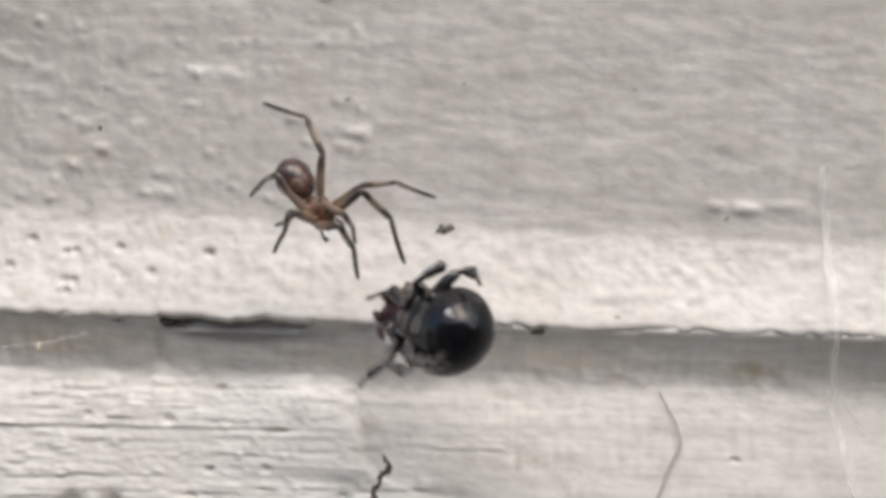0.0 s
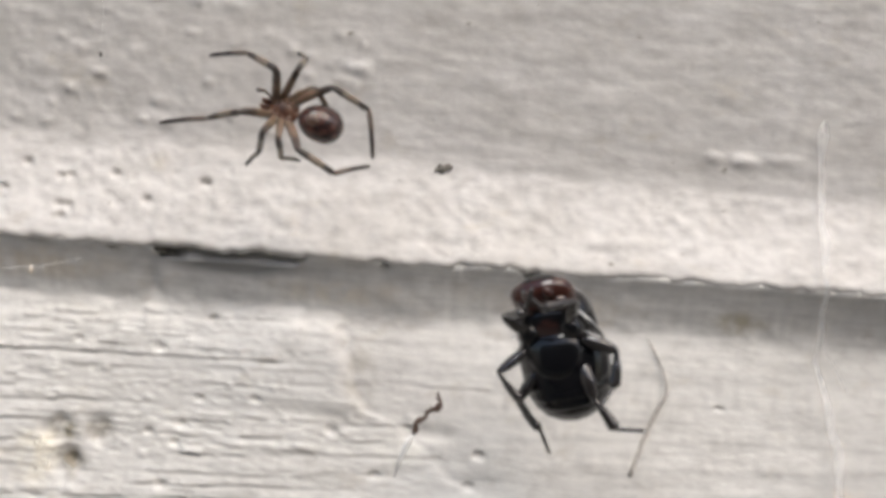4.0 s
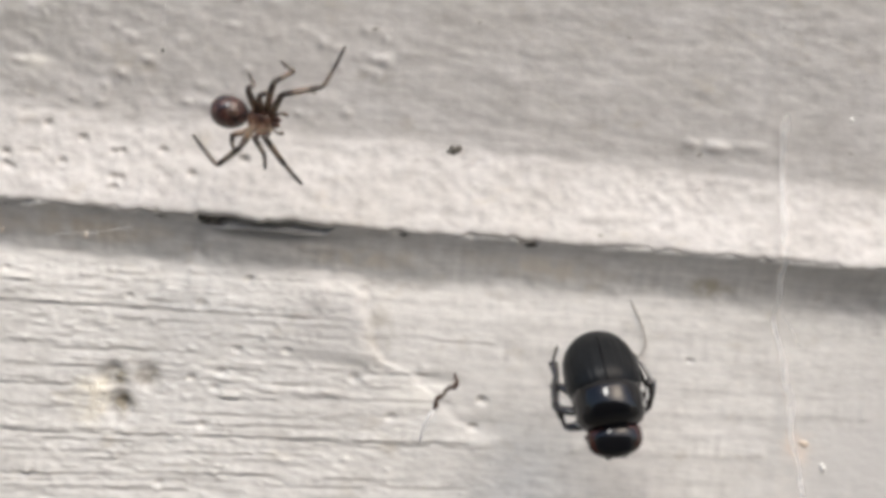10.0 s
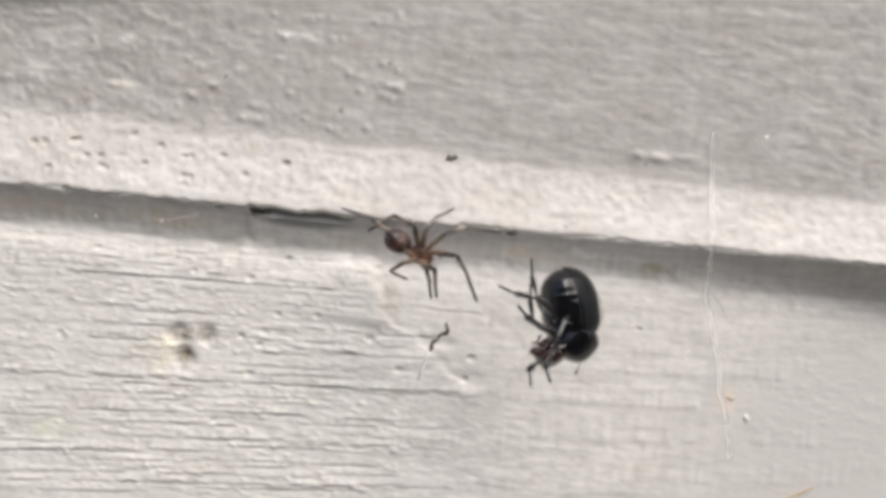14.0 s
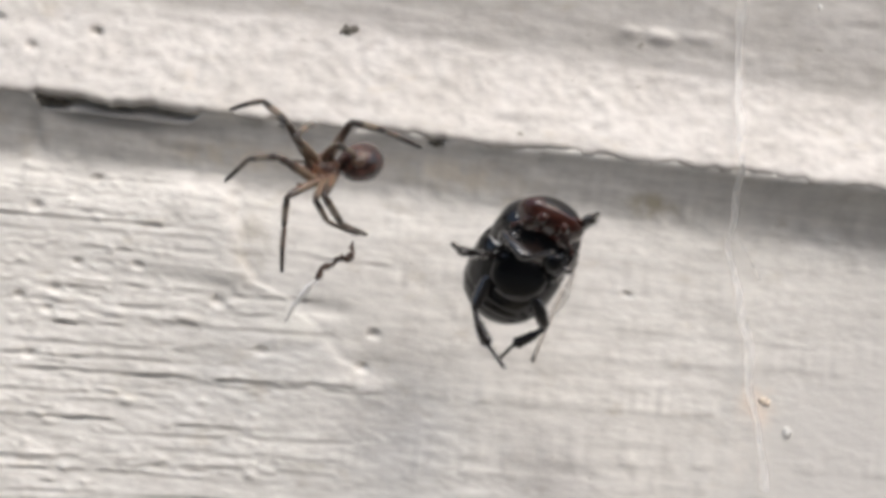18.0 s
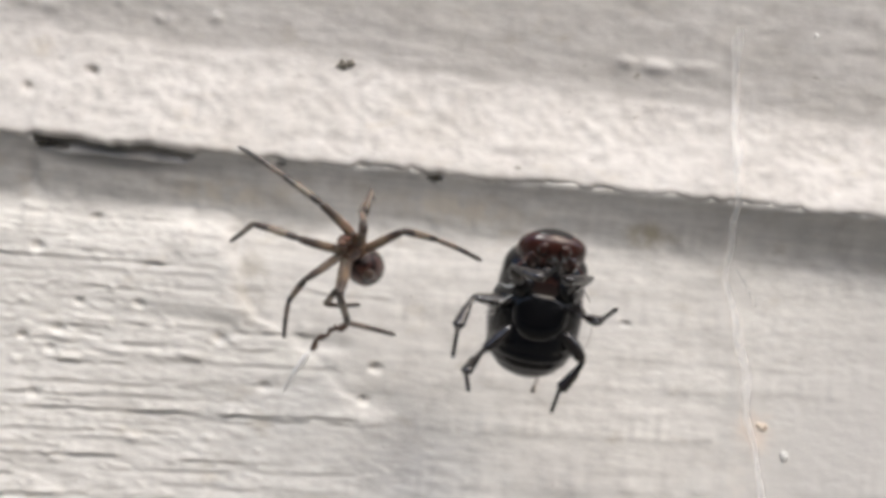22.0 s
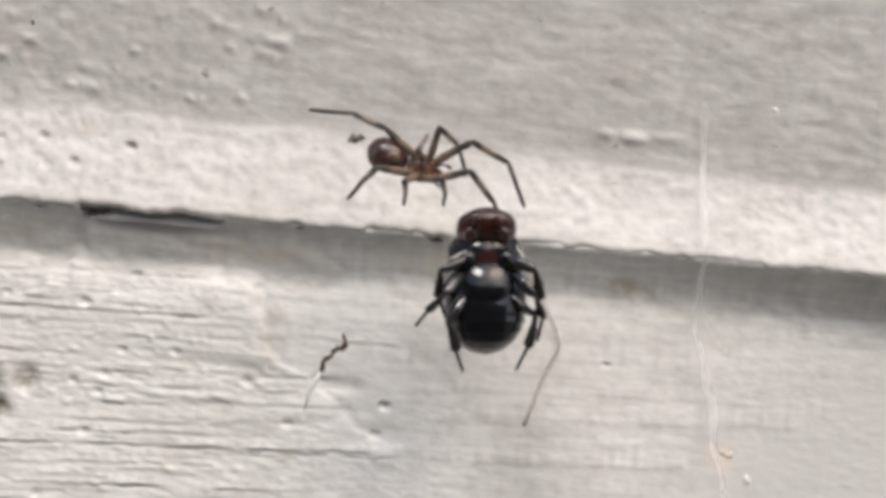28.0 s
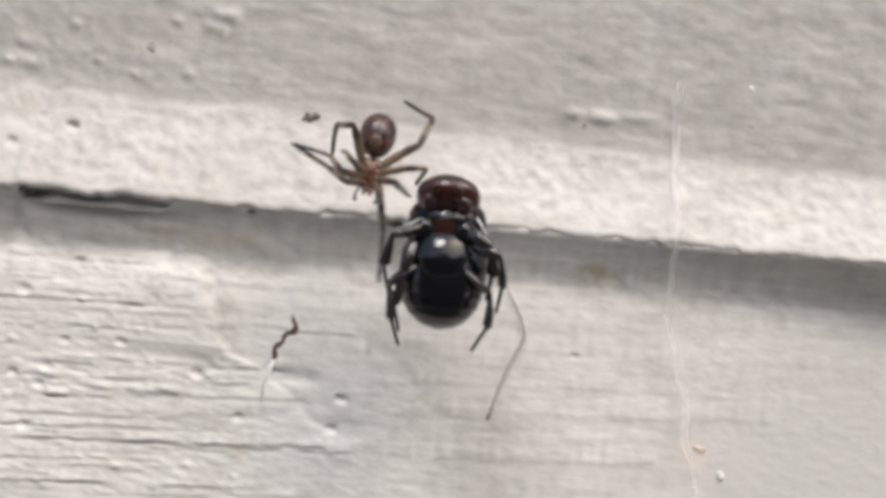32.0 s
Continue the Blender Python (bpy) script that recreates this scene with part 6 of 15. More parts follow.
    walk(limbs["left", 4, "femur"], keyed([
        (0, -0.52, -0.15, -0.5, 161, 38, -12), (0.5, -0.52, -0.15, -0.5, 153, 37, -12), (1, -0.52, -0.15, -0.5, 146, 36, -11), (1.27, -0.52, -0.15, -0.5, 137, 41, -16),
        (1.5, -0.52, -0.15, -0.5, 128, 44, -22), (1.77, -0.52, -0.15, -0.5, 118, 47, -29), (2, -0.52, -0.15, -0.5, 107, 49, -37), (2.5, -0.52, -0.15, -0.5, 85, 49, -47),
        (3, -0.52, -0.15, -0.5, 64, 47, -56), (3.5, -0.52, -0.15, -0.5, 100, 46, -30), (4, -0.52, -0.15, -0.5, 131, 37, -11), (4.5, -0.52, -0.15, -0.5, 130, 36, -10),
        (5, -0.52, -0.15, -0.5, 130, 35, -9), (5.5, -0.52, -0.15, -0.5, 129, 35, -8), (6, -0.52, -0.15, -0.5, 128, 34, -7), (6.5, -0.52, -0.15, -0.5, 128, 34, -6),
        (7, -0.52, -0.15, -0.5, 127, 33, -5), (7.5, -0.52, -0.15, -0.5, 121, 31, -1), (8, -0.52, -0.15, -0.5, 115, 29, 3), (8.5, -0.52, -0.15, -0.5, 119, 31, -1),
        (9, -0.52, -0.15, -0.5, 122, 33, -4), (9.5, -0.52, -0.15, -0.5, 112, 35, -10), (10, -0.52, -0.15, -0.5, 101, 37, -16), (10.5, -0.52, -0.15, -0.5, 82, 36, -31),
        (11, -0.52, -0.15, -0.5, 65, 32, -44), (11.5, -0.52, -0.15, -0.5, 62, 29, -51), (12, -0.52, -0.15, -0.5, 60, 26, -57), (12.27, -0.52, -0.15, -0.5, 87, 26, -48),
        (12.5, -0.52, -0.15, -0.5, 111, 24, -41), (12.77, -0.52, -0.15, -0.5, 136, 19, -36), (13, -0.52, -0.15, -0.5, 157, 14, -33), (13.5, -0.52, -0.15, -0.5, 136, 12, -31),
        (14, -0.52, -0.15, -0.5, 115, 11, -29), (14.5, -0.52, -0.15, -0.5, 123, 10, -28), (15, -0.52, -0.15, -0.5, 132, 9, -27), (15.5, -0.52, -0.15, -0.5, 140, 8, -26),
        (16, -0.52, -0.15, -0.5, 148, 7, -25), (16.5, -0.52, -0.15, -0.5, 157, 6, -25), (17, -0.52, -0.15, -0.5, 165, 5, -25), (17.27, -0.52, -0.15, -0.5, 137, 7, -26),
        (17.5, -0.52, -0.15, -0.5, 112, 7, -28), (17.77, -0.52, -0.15, -0.5, 83, 7, -29), (18, -0.52, -0.15, -0.5, 59, 6, -31), (18.5, -0.52, -0.15, -0.5, 78, 4, -40),
        (19, -0.52, -0.15, -0.5, 98, 6, -48), (19.5, -0.52, -0.15, -0.5, 76, 3, -62), (20, -0.52, -0.15, -0.5, 55, -5, -73), (20.5, -0.52, -0.15, -0.5, 60, 7, -53),
        (21, -0.52, -0.15, -0.5, 69, 16, -31), (21.5, -0.52, -0.15, -0.5, 72, 16, -32), (22, -0.52, -0.15, -0.5, 75, 16, -32), (22.5, -0.52, -0.15, -0.5, 61, 13, -38),
        (23, -0.52, -0.15, -0.5, 48, 8, -43), (23.5, -0.52, -0.15, -0.5, 83, 9, -41), (24, -0.52, -0.15, -0.5, 118, 8, -40), (24.5, -0.52, -0.15, -0.5, 115, 3, -30),
        (25, -0.52, -0.15, -0.5, 112, -1, -20), (25.5, -0.52, -0.15, -0.5, 137, 5, -25), (26, -0.52, -0.15, -0.5, 161, 11, -28), (26.5, -0.52, -0.15, -0.5, 161, 12, -28),
        (27, -0.52, -0.15, -0.5, 160, 12, -28), (27.5, -0.52, -0.15, -0.5, 160, 13, -28), (28, -0.52, -0.15, -0.5, 160, 14, -28), (28.5, -0.52, -0.15, -0.5, 159, 14, -29),
        (29, -0.52, -0.15, -0.5, 159, 15, -29), (29.5, -0.52, -0.15, -0.5, 155, 20, -31), (30, -0.52, -0.15, -0.5, 150, 25, -34), (30.5, -0.52, -0.15, -0.5, 154, 21, -32),
        (31, -0.52, -0.15, -0.5, 157, 18, -31), (31.5, -0.52, -0.15, -0.5, 148, 26, -36), (32, -0.52, -0.15, -0.5, 138, 34, -44)]))
    walk(limbs["left", 4, "metatarsus"], keyed([
        (0, -2.62, -0.19, -4.55, -164, -32, -9), (0.5, -2.66, -0.06, -4.29, -163, -35, -10), (1, -2.64, 0.04, -3.9, -161, -39, -11), (1.27, -3.04, 0.05, -3.36, -146, -25, 1),
        (1.5, -3.34, 0.05, -2.83, -131, -16, 13), (1.77, -3.63, 0.03, -2.17, -111, -10, 27), (2, -3.81, 0, -1.55, -93, -10, 40), (2.5, -3.4, -0.21, -1.29, -107, -11, 38),
        (3, -2.83, -0.34, -1, -121, -12, 36), (3.5, -2.78, -0.96, -2.64, -131, -26, 20), (4, -2.37, -1.36, -4, -138, -41, 6), (4.5, -2.43, -1.11, -3.88, -137, -38, 10),
        (5, -2.48, -0.88, -3.72, -135, -35, 14), (5.5, -2.51, -0.66, -3.52, -133, -32, 18), (6, -2.52, -0.47, -3.28, -130, -29, 22), (6.5, -2.52, -0.31, -3.01, -128, -27, 26),
        (7, -2.49, -0.19, -2.71, -126, -24, 30), (7.5, -2, -0.37, -2.66, -132, -9, 49), (8, -1.48, -0.53, -2.58, -132, 8, 68), (8.5, -1.84, -0.44, -2.64, -134, -2, 57),
        (9, -2.19, -0.33, -2.69, -135, -13, 47), (9.5, -2.15, -0.24, -1.87, -125, -19, 39), (10, -2.04, -0.2, -1, -113, -23, 29), (10.5, -2.36, -0.45, -1.28, -153, -15, 33),
        (11, -2.46, -0.9, -1.38, 167, -8, 32), (11.5, -2.46, -0.8, -1.38, 165, -4, 31), (12, -2.44, -0.69, -1.38, 162, 1, 29), (12.27, -2.75, -0.93, -2.46, 169, -2, 30),
        (12.5, -2.75, -0.89, -3.43, 175, -4, 30), (12.77, -2.44, -0.6, -4.37, -177, -6, 30), (13, -1.95, -0.19, -4.95, -171, -8, 29), (13.5, -1.91, -0.6, -4.4, -179, -35, 29),
        (14, -1.69, -0.86, -3.51, 167, -61, 36), (14.5, -2.12, -0.31, -3.49, -171, -55, 38), (15, -2.47, 0.12, -3.28, -151, -51, 42), (15.5, -2.72, 0.4, -2.91, -131, -47, 48),
        (16, -2.82, 0.53, -2.46, -112, -46, 54), (16.5, -2.76, 0.5, -1.97, -92, -46, 60), (17, -2.52, 0.34, -1.52, -72, -47, 65), (17.27, -3.21, -0.33, -1.51, -95, -47, 69),
        (17.5, -3.5, -0.73, -1.2, -114, -46, 73), (17.77, -3.41, -0.85, -0.67, -136, -44, 76), (18, -2.99, -0.64, -0.22, -154, -42, 77), (18.5, -3.61, -1.67, -1.65, -157, -13, 93),
        (19, -3.57, -2.52, -2.69, -152, 15, 108), (19.5, -3.86, -1.09, -1.86, -160, 3, 104), (20, -3.53, 0.52, -0.79, -168, -9, 101), (20.5, -2.97, -0.78, -1.26, 174, 8, 99),
        (21, -2.1, -1.88, -1.84, 153, 24, 92), (21.5, -2.16, -2.14, -1.99, 144, 28, 88), (22, -2.21, -2.39, -2.13, 134, 32, 84), (22.5, -2.52, -1.79, -1.46, 162, 19, 89),
        (23, -2.72, -1.08, -0.77, -173, 7, 87), (23.5, -3.26, -1.14, -1.98, -157, -14, 78), (24, -3.2, -0.55, -3.26, -135, -30, 63), (24.5, -2.35, -0.75, -3.34, -134, -35, 57),
        (25, -1.42, -0.95, -3.28, -132, -40, 50), (25.5, -1.67, -0.69, -4.39, -160, -29, 55), (26, -1.73, -0.19, -5.03, 175, -18, 54), (26.5, -1.7, -0.19, -5.03, 175, -18, 54),
        (27, -1.67, -0.19, -5.03, 175, -18, 54), (27.5, -1.63, -0.19, -5.03, 175, -18, 54), (28, -1.6, -0.19, -5.03, 175, -18, 54), (28.5, -1.57, -0.19, -5.02, 175, -18, 54),
        (29, -1.54, -0.19, -5.01, 175, -18, 54), (29.5, -1.98, -0.19, -4.87, 170, -22, 55), (30, -2.4, -0.19, -4.68, 165, -25, 56), (30.5, -2.14, -0.19, -4.81, 165, -25, 56),
        (31, -1.87, -0.19, -4.92, 166, -25, 56), (31.5, -2.42, 0.3, -4.46, 159, -47, 65), (32, -2.88, 0.76, -3.8, 138, -66, 87)]))
    walk(limbs["left", 4, "tibia"], keyed([
        (0, -2.13, -0.65, -2.35, -168, 12, 3), (0.5, -2.07, -0.99, -2.28, -155, 15, 4), (1, -1.97, -1.32, -2.17, -142, 17, 6), (1.27, -2.13, -1.46, -1.88, -134, 22, 11),
        (1.5, -2.25, -1.57, -1.61, -126, 26, 17), (1.77, -2.35, -1.67, -1.28, -116, 29, 24), (2, -2.4, -1.72, -0.98, -107, 31, 30), (2.5, -2.24, -1.96, -0.36, -117, 27, 21),
        (3, -1.95, -2.06, 0.25, -126, 22, 12), (3.5, -2.03, -2.12, -0.81, -147, 17, 9), (4, -1.84, -1.82, -1.81, -167, 12, 7), (4.5, -1.79, -1.86, -1.8, -159, 14, 8),
        (5, -1.74, -1.9, -1.8, -150, 16, 9), (5.5, -1.69, -1.94, -1.79, -142, 18, 11), (6, -1.64, -1.98, -1.78, -134, 20, 13), (6.5, -1.59, -2.02, -1.78, -125, 21, 15),
        (7, -1.53, -2.05, -1.77, -116, 22, 17), (7.5, -1.23, -2.27, -1.62, -119, 19, 12), (8, -0.91, -2.44, -1.44, -121, 17, 7), (8.5, -1.16, -2.34, -1.53, -121, 18, 9),
        (9, -1.41, -2.21, -1.61, -120, 20, 12), (9.5, -1.46, -2.34, -1.25, -107, 20, 12), (10, -1.49, -2.43, -0.88, -93, 20, 13), (10.5, -1.64, -2.37, -0.23, -119, 19, 11),
        (11, -1.71, -2.16, 0.4, -144, 17, 9), (11.5, -1.89, -1.98, 0.51, -148, 13, 7), (12, -2.05, -1.78, 0.61, -151, 9, 4), (12.27, -2.34, -1.86, -0.4, -156, 9, 4),
        (12.5, -2.33, -1.67, -1.3, -159, 9, 5), (12.77, -2.02, -1.21, -2.2, -164, 10, 5), (13, -1.52, -0.65, -2.74, -168, 10, 5), (13.5, -1.75, -1.43, -2.26, -159, 4, 2),
        (14, -1.8, -2.03, -1.54, -149, -2, -1), (14.5, -1.72, -1.88, -1.85, -136, 7, 7), (15, -1.61, -1.69, -2.14, -120, 13, 18), (15.5, -1.48, -1.46, -2.4, -103, 16, 30),
        (16, -1.33, -1.21, -2.61, -86, 16, 42), (16.5, -1.16, -0.94, -2.78, -69, 12, 53), (17, -0.98, -0.65, -2.91, -53, 5, 61), (17.27, -1.46, -1.6, -2.31, -70, 7, 57),
        (17.5, -1.7, -2.15, -1.42, -84, 8, 52), (17.77, -1.71, -2.33, -0.22, -101, 7, 48), (18, -1.49, -2.06, 0.79, -116, 5, 44), (18.5, -2.06, -2.06, 0, -139, 19, 56),
        (19, -2.39, -1.77, -0.86, -164, 34, 60), (19.5, -2.66, -1.31, 0.09, -153, 17, 50), (20, -2.52, -0.63, 0.92, -138, 4, 37), (20.5, -2.16, -1.57, 0.74, -151, 5, 37),
        (21, -1.52, -2.27, 0.36, -163, 6, 38), (21.5, -1.6, -2.28, 0.23, -169, 9, 38), (22, -1.67, -2.28, 0.11, -174, 12, 39), (22.5, -1.68, -2.04, 0.66, -162, 13, 39),
        (23, -1.61, -1.67, 1.15, -150, 14, 39), (23.5, -2.12, -2.04, -0.2, -142, 11, 37), (24, -2.06, -1.74, -1.65, -135, 9, 35), (24.5, -1.71, -2.07, -1.57, -140, -1, 27),
        (25, -1.3, -2.33, -1.44, -144, -11, 20), (25.5, -1.39, -1.64, -2.31, -155, -3, 23), (26, -1.31, -0.65, -2.82, -165, 5, 25), (26.5, -1.34, -0.65, -2.81, -166, 3, 25),
        (27, -1.36, -0.65, -2.8, -166, 2, 25), (27.5, -1.39, -0.65, -2.79, -167, 1, 25), (28, -1.42, -0.65, -2.78, -168, 0, 24), (28.5, -1.44, -0.65, -2.77, -168, -2, 24),
        (29, -1.47, -0.65, -2.76, -169, -3, 24), (29.5, -1.73, -0.65, -2.63, -167, 1, 25), (30, -1.98, -0.65, -2.47, -165, 5, 26), (30.5, -1.81, -0.65, -2.58, -166, 3, 25),
        (31, -1.63, -0.65, -2.68, -167, 1, 25), (31.5, -2.06, -0.66, -2.4, -154, -2, 24), (32, -2.43, -0.65, -2.04, -140, -3, 22)]))
    walk(limbs["right", 1, "femur"], keyed([
        (0, 0.52, -0.15, 0.55, 71, -8, -22), (0.5, 0.52, -0.15, 0.55, 79, -6, -12), (1, 0.52, -0.15, 0.55, 88, -6, -1), (1.5, 0.52, -0.15, 0.55, 84, -5, 15),
        (2, 0.52, -0.15, 0.55, 80, -2, 30), (2.5, 0.52, -0.15, 0.55, 79, 1, 43), (3, 0.52, -0.15, 0.55, 80, 3, 55), (3.5, 0.52, -0.15, 0.55, 84, 2, 41),
        (4, 0.52, -0.15, 0.55, 89, 1, 27), (4.5, 0.52, -0.15, 0.55, 87, 1, 24), (5, 0.52, -0.15, 0.55, 84, 1, 21), (5.5, 0.52, -0.15, 0.55, 82, 1, 18),
        (6, 0.52, -0.15, 0.55, 79, 0, 16), (6.5, 0.52, -0.15, 0.55, 77, -1, 13), (7, 0.52, -0.15, 0.55, 75, -1, 10), (7.5, 0.52, -0.15, 0.55, 81, 0, 17),
        (8, 0.52, -0.15, 0.55, 87, 0, 25), (8.5, 0.52, -0.15, 0.55, 84, 0, 20), (9, 0.52, -0.15, 0.55, 80, -1, 15), (9.5, 0.52, -0.15, 0.55, 82, -1, 15),
        (10, 0.52, -0.15, 0.55, 84, -1, 15), (10.5, 0.52, -0.15, 0.55, 46, 5, 21), (11, 0.52, -0.15, 0.55, 8, 12, 22), (11.5, 0.52, -0.15, 0.55, 0, 16, 22),
        (12, 0.52, -0.15, 0.55, -8, 21, 21), (12.27, 0.52, -0.15, 0.55, 12, 6, 18), (12.5, 0.52, -0.15, 0.55, 31, -4, 12), (12.77, 0.52, -0.15, 0.55, 54, -12, 1),
        (13, 0.52, -0.15, 0.55, 77, -15, -10), (13.5, 0.52, -0.15, 0.55, 72, -13, -3), (14, 0.52, -0.15, 0.55, 67, -10, 3), (14.5, 0.52, -0.15, 0.55, 70, -6, 15),
        (15, 0.52, -0.15, 0.55, 75, -3, 27), (15.5, 0.52, -0.15, 0.55, 80, 0, 40), (16, 0.52, -0.15, 0.55, 85, 1, 53), (16.5, 0.52, -0.15, 0.55, 91, 1, 66),
        (17, 0.52, -0.15, 0.55, 96, -1, 78), (17.5, 0.52, -0.15, 0.55, 81, -3, 68), (18, 0.52, -0.15, 0.55, 65, -7, 58), (18.5, 0.52, -0.15, 0.55, 47, -4, 61),
        (19, 0.52, -0.15, 0.55, 29, -1, 63), (19.5, 0.52, -0.15, 0.55, 28, -4, 61), (20, 0.52, -0.15, 0.55, 26, -7, 60), (20.5, 0.52, -0.15, 0.55, 6, -11, 60),
        (21, 0.52, -0.15, 0.55, -15, -14, 61), (21.5, 0.52, -0.15, 0.55, -24, 2, 53), (22, 0.52, -0.15, 0.55, -35, 17, 43), (22.5, 0.52, -0.15, 0.55, -22, 19, 42),
        (23, 0.52, -0.15, 0.55, -10, 20, 42), (23.27, 0.52, -0.15, 0.55, 14, 37, 46), (23.5, 0.52, -0.15, 0.55, 41, 48, 58), (23.77, 0.52, -0.15, 0.55, 82, 52, 80),
        (24, 0.52, -0.15, 0.55, 116, 48, 98), (24.5, 0.52, -0.15, 0.55, 80, 54, 50), (25, 0.52, -0.15, 0.55, 52, 41, 9), (25.5, 0.52, -0.15, 0.55, 44, 25, -14),
        (26, 0.52, -0.15, 0.55, 44, 7, -34), (26.5, 0.52, -0.15, 0.55, 42, 4, -37), (27, 0.52, -0.15, 0.55, 40, 1, -39), (27.5, 0.52, -0.15, 0.55, 38, -3, -42),
        (28, 0.52, -0.15, 0.55, 36, -7, -45), (28.5, 0.52, -0.15, 0.55, 35, -10, -47), (29, 0.52, -0.15, 0.55, 33, -14, -50), (29.5, 0.52, -0.15, 0.55, 51, -3, -35),
        (30, 0.52, -0.15, 0.55, 73, 2, -19), (30.5, 0.52, -0.15, 0.55, 60, -2, -27), (31, 0.52, -0.15, 0.55, 49, -8, -34), (31.5, 0.52, -0.15, 0.55, 65, 1, -12),
        (32, 0.52, -0.15, 0.55, 86, 3, 10)]))
    walk(limbs["right", 1, "metatarsus"], keyed([
        (0, -0.32, -0.39, 2.79, -61, 10, -17), (0.5, 0.14, -0.5, 2.14, -62, 11, -19), (1, 0.64, -0.49, 1.43, -64, 12, -21), (1.5, 1.6, -0.31, 1.14, -65, 4, -2),
        (2, 2.48, -0.04, 0.8, -70, -4, 17), (2.5, 3.72, -0.02, 0.97, -62, 15, -15), (3, 4.72, -0.14, 1.13, -63, 36, -48), (3.5, 3.7, -0.5, 2.04, -44, 13, -18),
        (4, 2.18, -1.16, 2.61, -36, -15, 2), (4.5, 1.93, -1.16, 2.72, -32, -14, 1), (5, 1.67, -1.15, 2.81, -28, -12, 0), (5.5, 1.4, -1.14, 2.9, -23, -11, -1),
        (6, 1.14, -1.12, 2.98, -19, -10, -1), (6.5, 0.87, -1.1, 3.05, -15, -8, -1), (7, 0.6, -1.07, 3.11, -11, -7, -2), (7.5, 1.62, -0.59, 2.31, -38, -15, 5),
        (8, 2.58, -0.36, 1.29, -66, -19, 14), (8.5, 2.24, -0.4, 1.5, -71, -13, -6), (9, 1.89, -0.41, 1.7, -77, -10, -25), (9.5, 2.23, -0.72, 2, -75, -10, -23),
        (10, 2.51, -1.14, 2.25, -72, -11, -21), (10.5, 2.76, -0.53, 3.98, -70, -3, -45), (11, 2.63, 0.82, 4.87, -71, 5, -68), (11.5, 2.73, 1.37, 4.72, -74, 5, -68),
        (12, 2.8, 1.9, 4.5, -77, 5, -68), (12.27, 2.2, 1.18, 4.44, -79, 3, -53), (12.5, 1.54, 0.55, 3.91, -81, 1, -40), (12.77, 0.73, -0.02, 2.84, -84, -1, -25),
        (13, 0.04, -0.26, 1.61, -87, -2, -12), (13.5, 0.72, -0.31, 1.88, -81, 0, -19), (14, 1.39, -0.4, 2.13, -74, 1, -26), (14.5, 2.37, -0.57, 2.03, -73, 4, -33),
        (15, 3.29, -0.65, 1.86, -72, 6, -41), (15.5, 4.1, -0.64, 1.63, -71, 9, -49), (16, 4.77, -0.55, 1.36, -70, 12, -56), (16.5, 5.26, -0.39, 1.07, -70, 15, -64),
        (17, 5.54, -0.19, 0.76, -70, 18, -72), (17.5, 5.05, 0.11, 1.5, -63, 4, -41), (18, 4.05, 0.38, 2.13, -64, -12, -11), (18.5, 3.51, 0.83, 2.87, -74, -14, -4),
        (19, 2.79, 1.38, 3.41, -85, -15, 3), (19.5, 2.69, 1.32, 2.79, -80, -12, -22), (20, 2.51, 1.12, 2.18, -75, -6, -45), (20.5, 0.91, 1.59, 2.31, -67, -19, -19),
        (21, -0.71, 1.95, 2.16, -62, -34, 6), (21.5, -0.94, 3, 2.96, -62, -35, 8), (22, -0.99, 3.61, 3.46, -62, -36, 10), (22.5, 0.13, 3.62, 3.23, -67, -34, 5),
        (23, 1.29, 3.27, 2.85, -72, -33, 0), (23.27, 2.46, 3, 2.92, -67, -36, 7), (23.5, 3.2, 2.56, 2.58, -62, -38, 13), (23.77, 3.55, 1.92, 1.9, -57, -42, 20),
        (24, 3.36, 1.31, 1.22, -53, -46, 26), (24.5, 3.65, 0.55, 1.86, -45, -28, -4), (25, 3.26, 0, 2.35, -49, -10, -28), (25.5, 2.42, -0.25, 2.67, -75, -12, -23),
        (26, 1.48, -0.14, 2.64, -101, -11, -19), (26.5, 1.29, -0.02, 3.22, -90, -11, -28), (27, 1.03, 0.04, 3.76, -79, -9, -36), (27.5, 0.72, 0.04, 4.24, -68, -6, -43),
        (28, 0.36, 0, 4.64, -58, -2, -50), (28.5, -0.04, -0.08, 4.94, -49, 3, -56), (29, -0.46, -0.19, 5.14, -39, 9, -61), (29.5, -0.2, -0.23, 4.08, -53, -8, -39),
        (30, 0.2, -0.29, 2.2, -75, -16, -13), (30.5, 0.17, -0.12, 3.01, -61, -5, -33), (31, 0.19, 0.13, 3.69, -50, 9, -50), (31.5, 1.31, -0.45, 2.06, -79, 10, -55),
        (32, 2.32, -0.79, 0.06, -109, 9, -59)]))
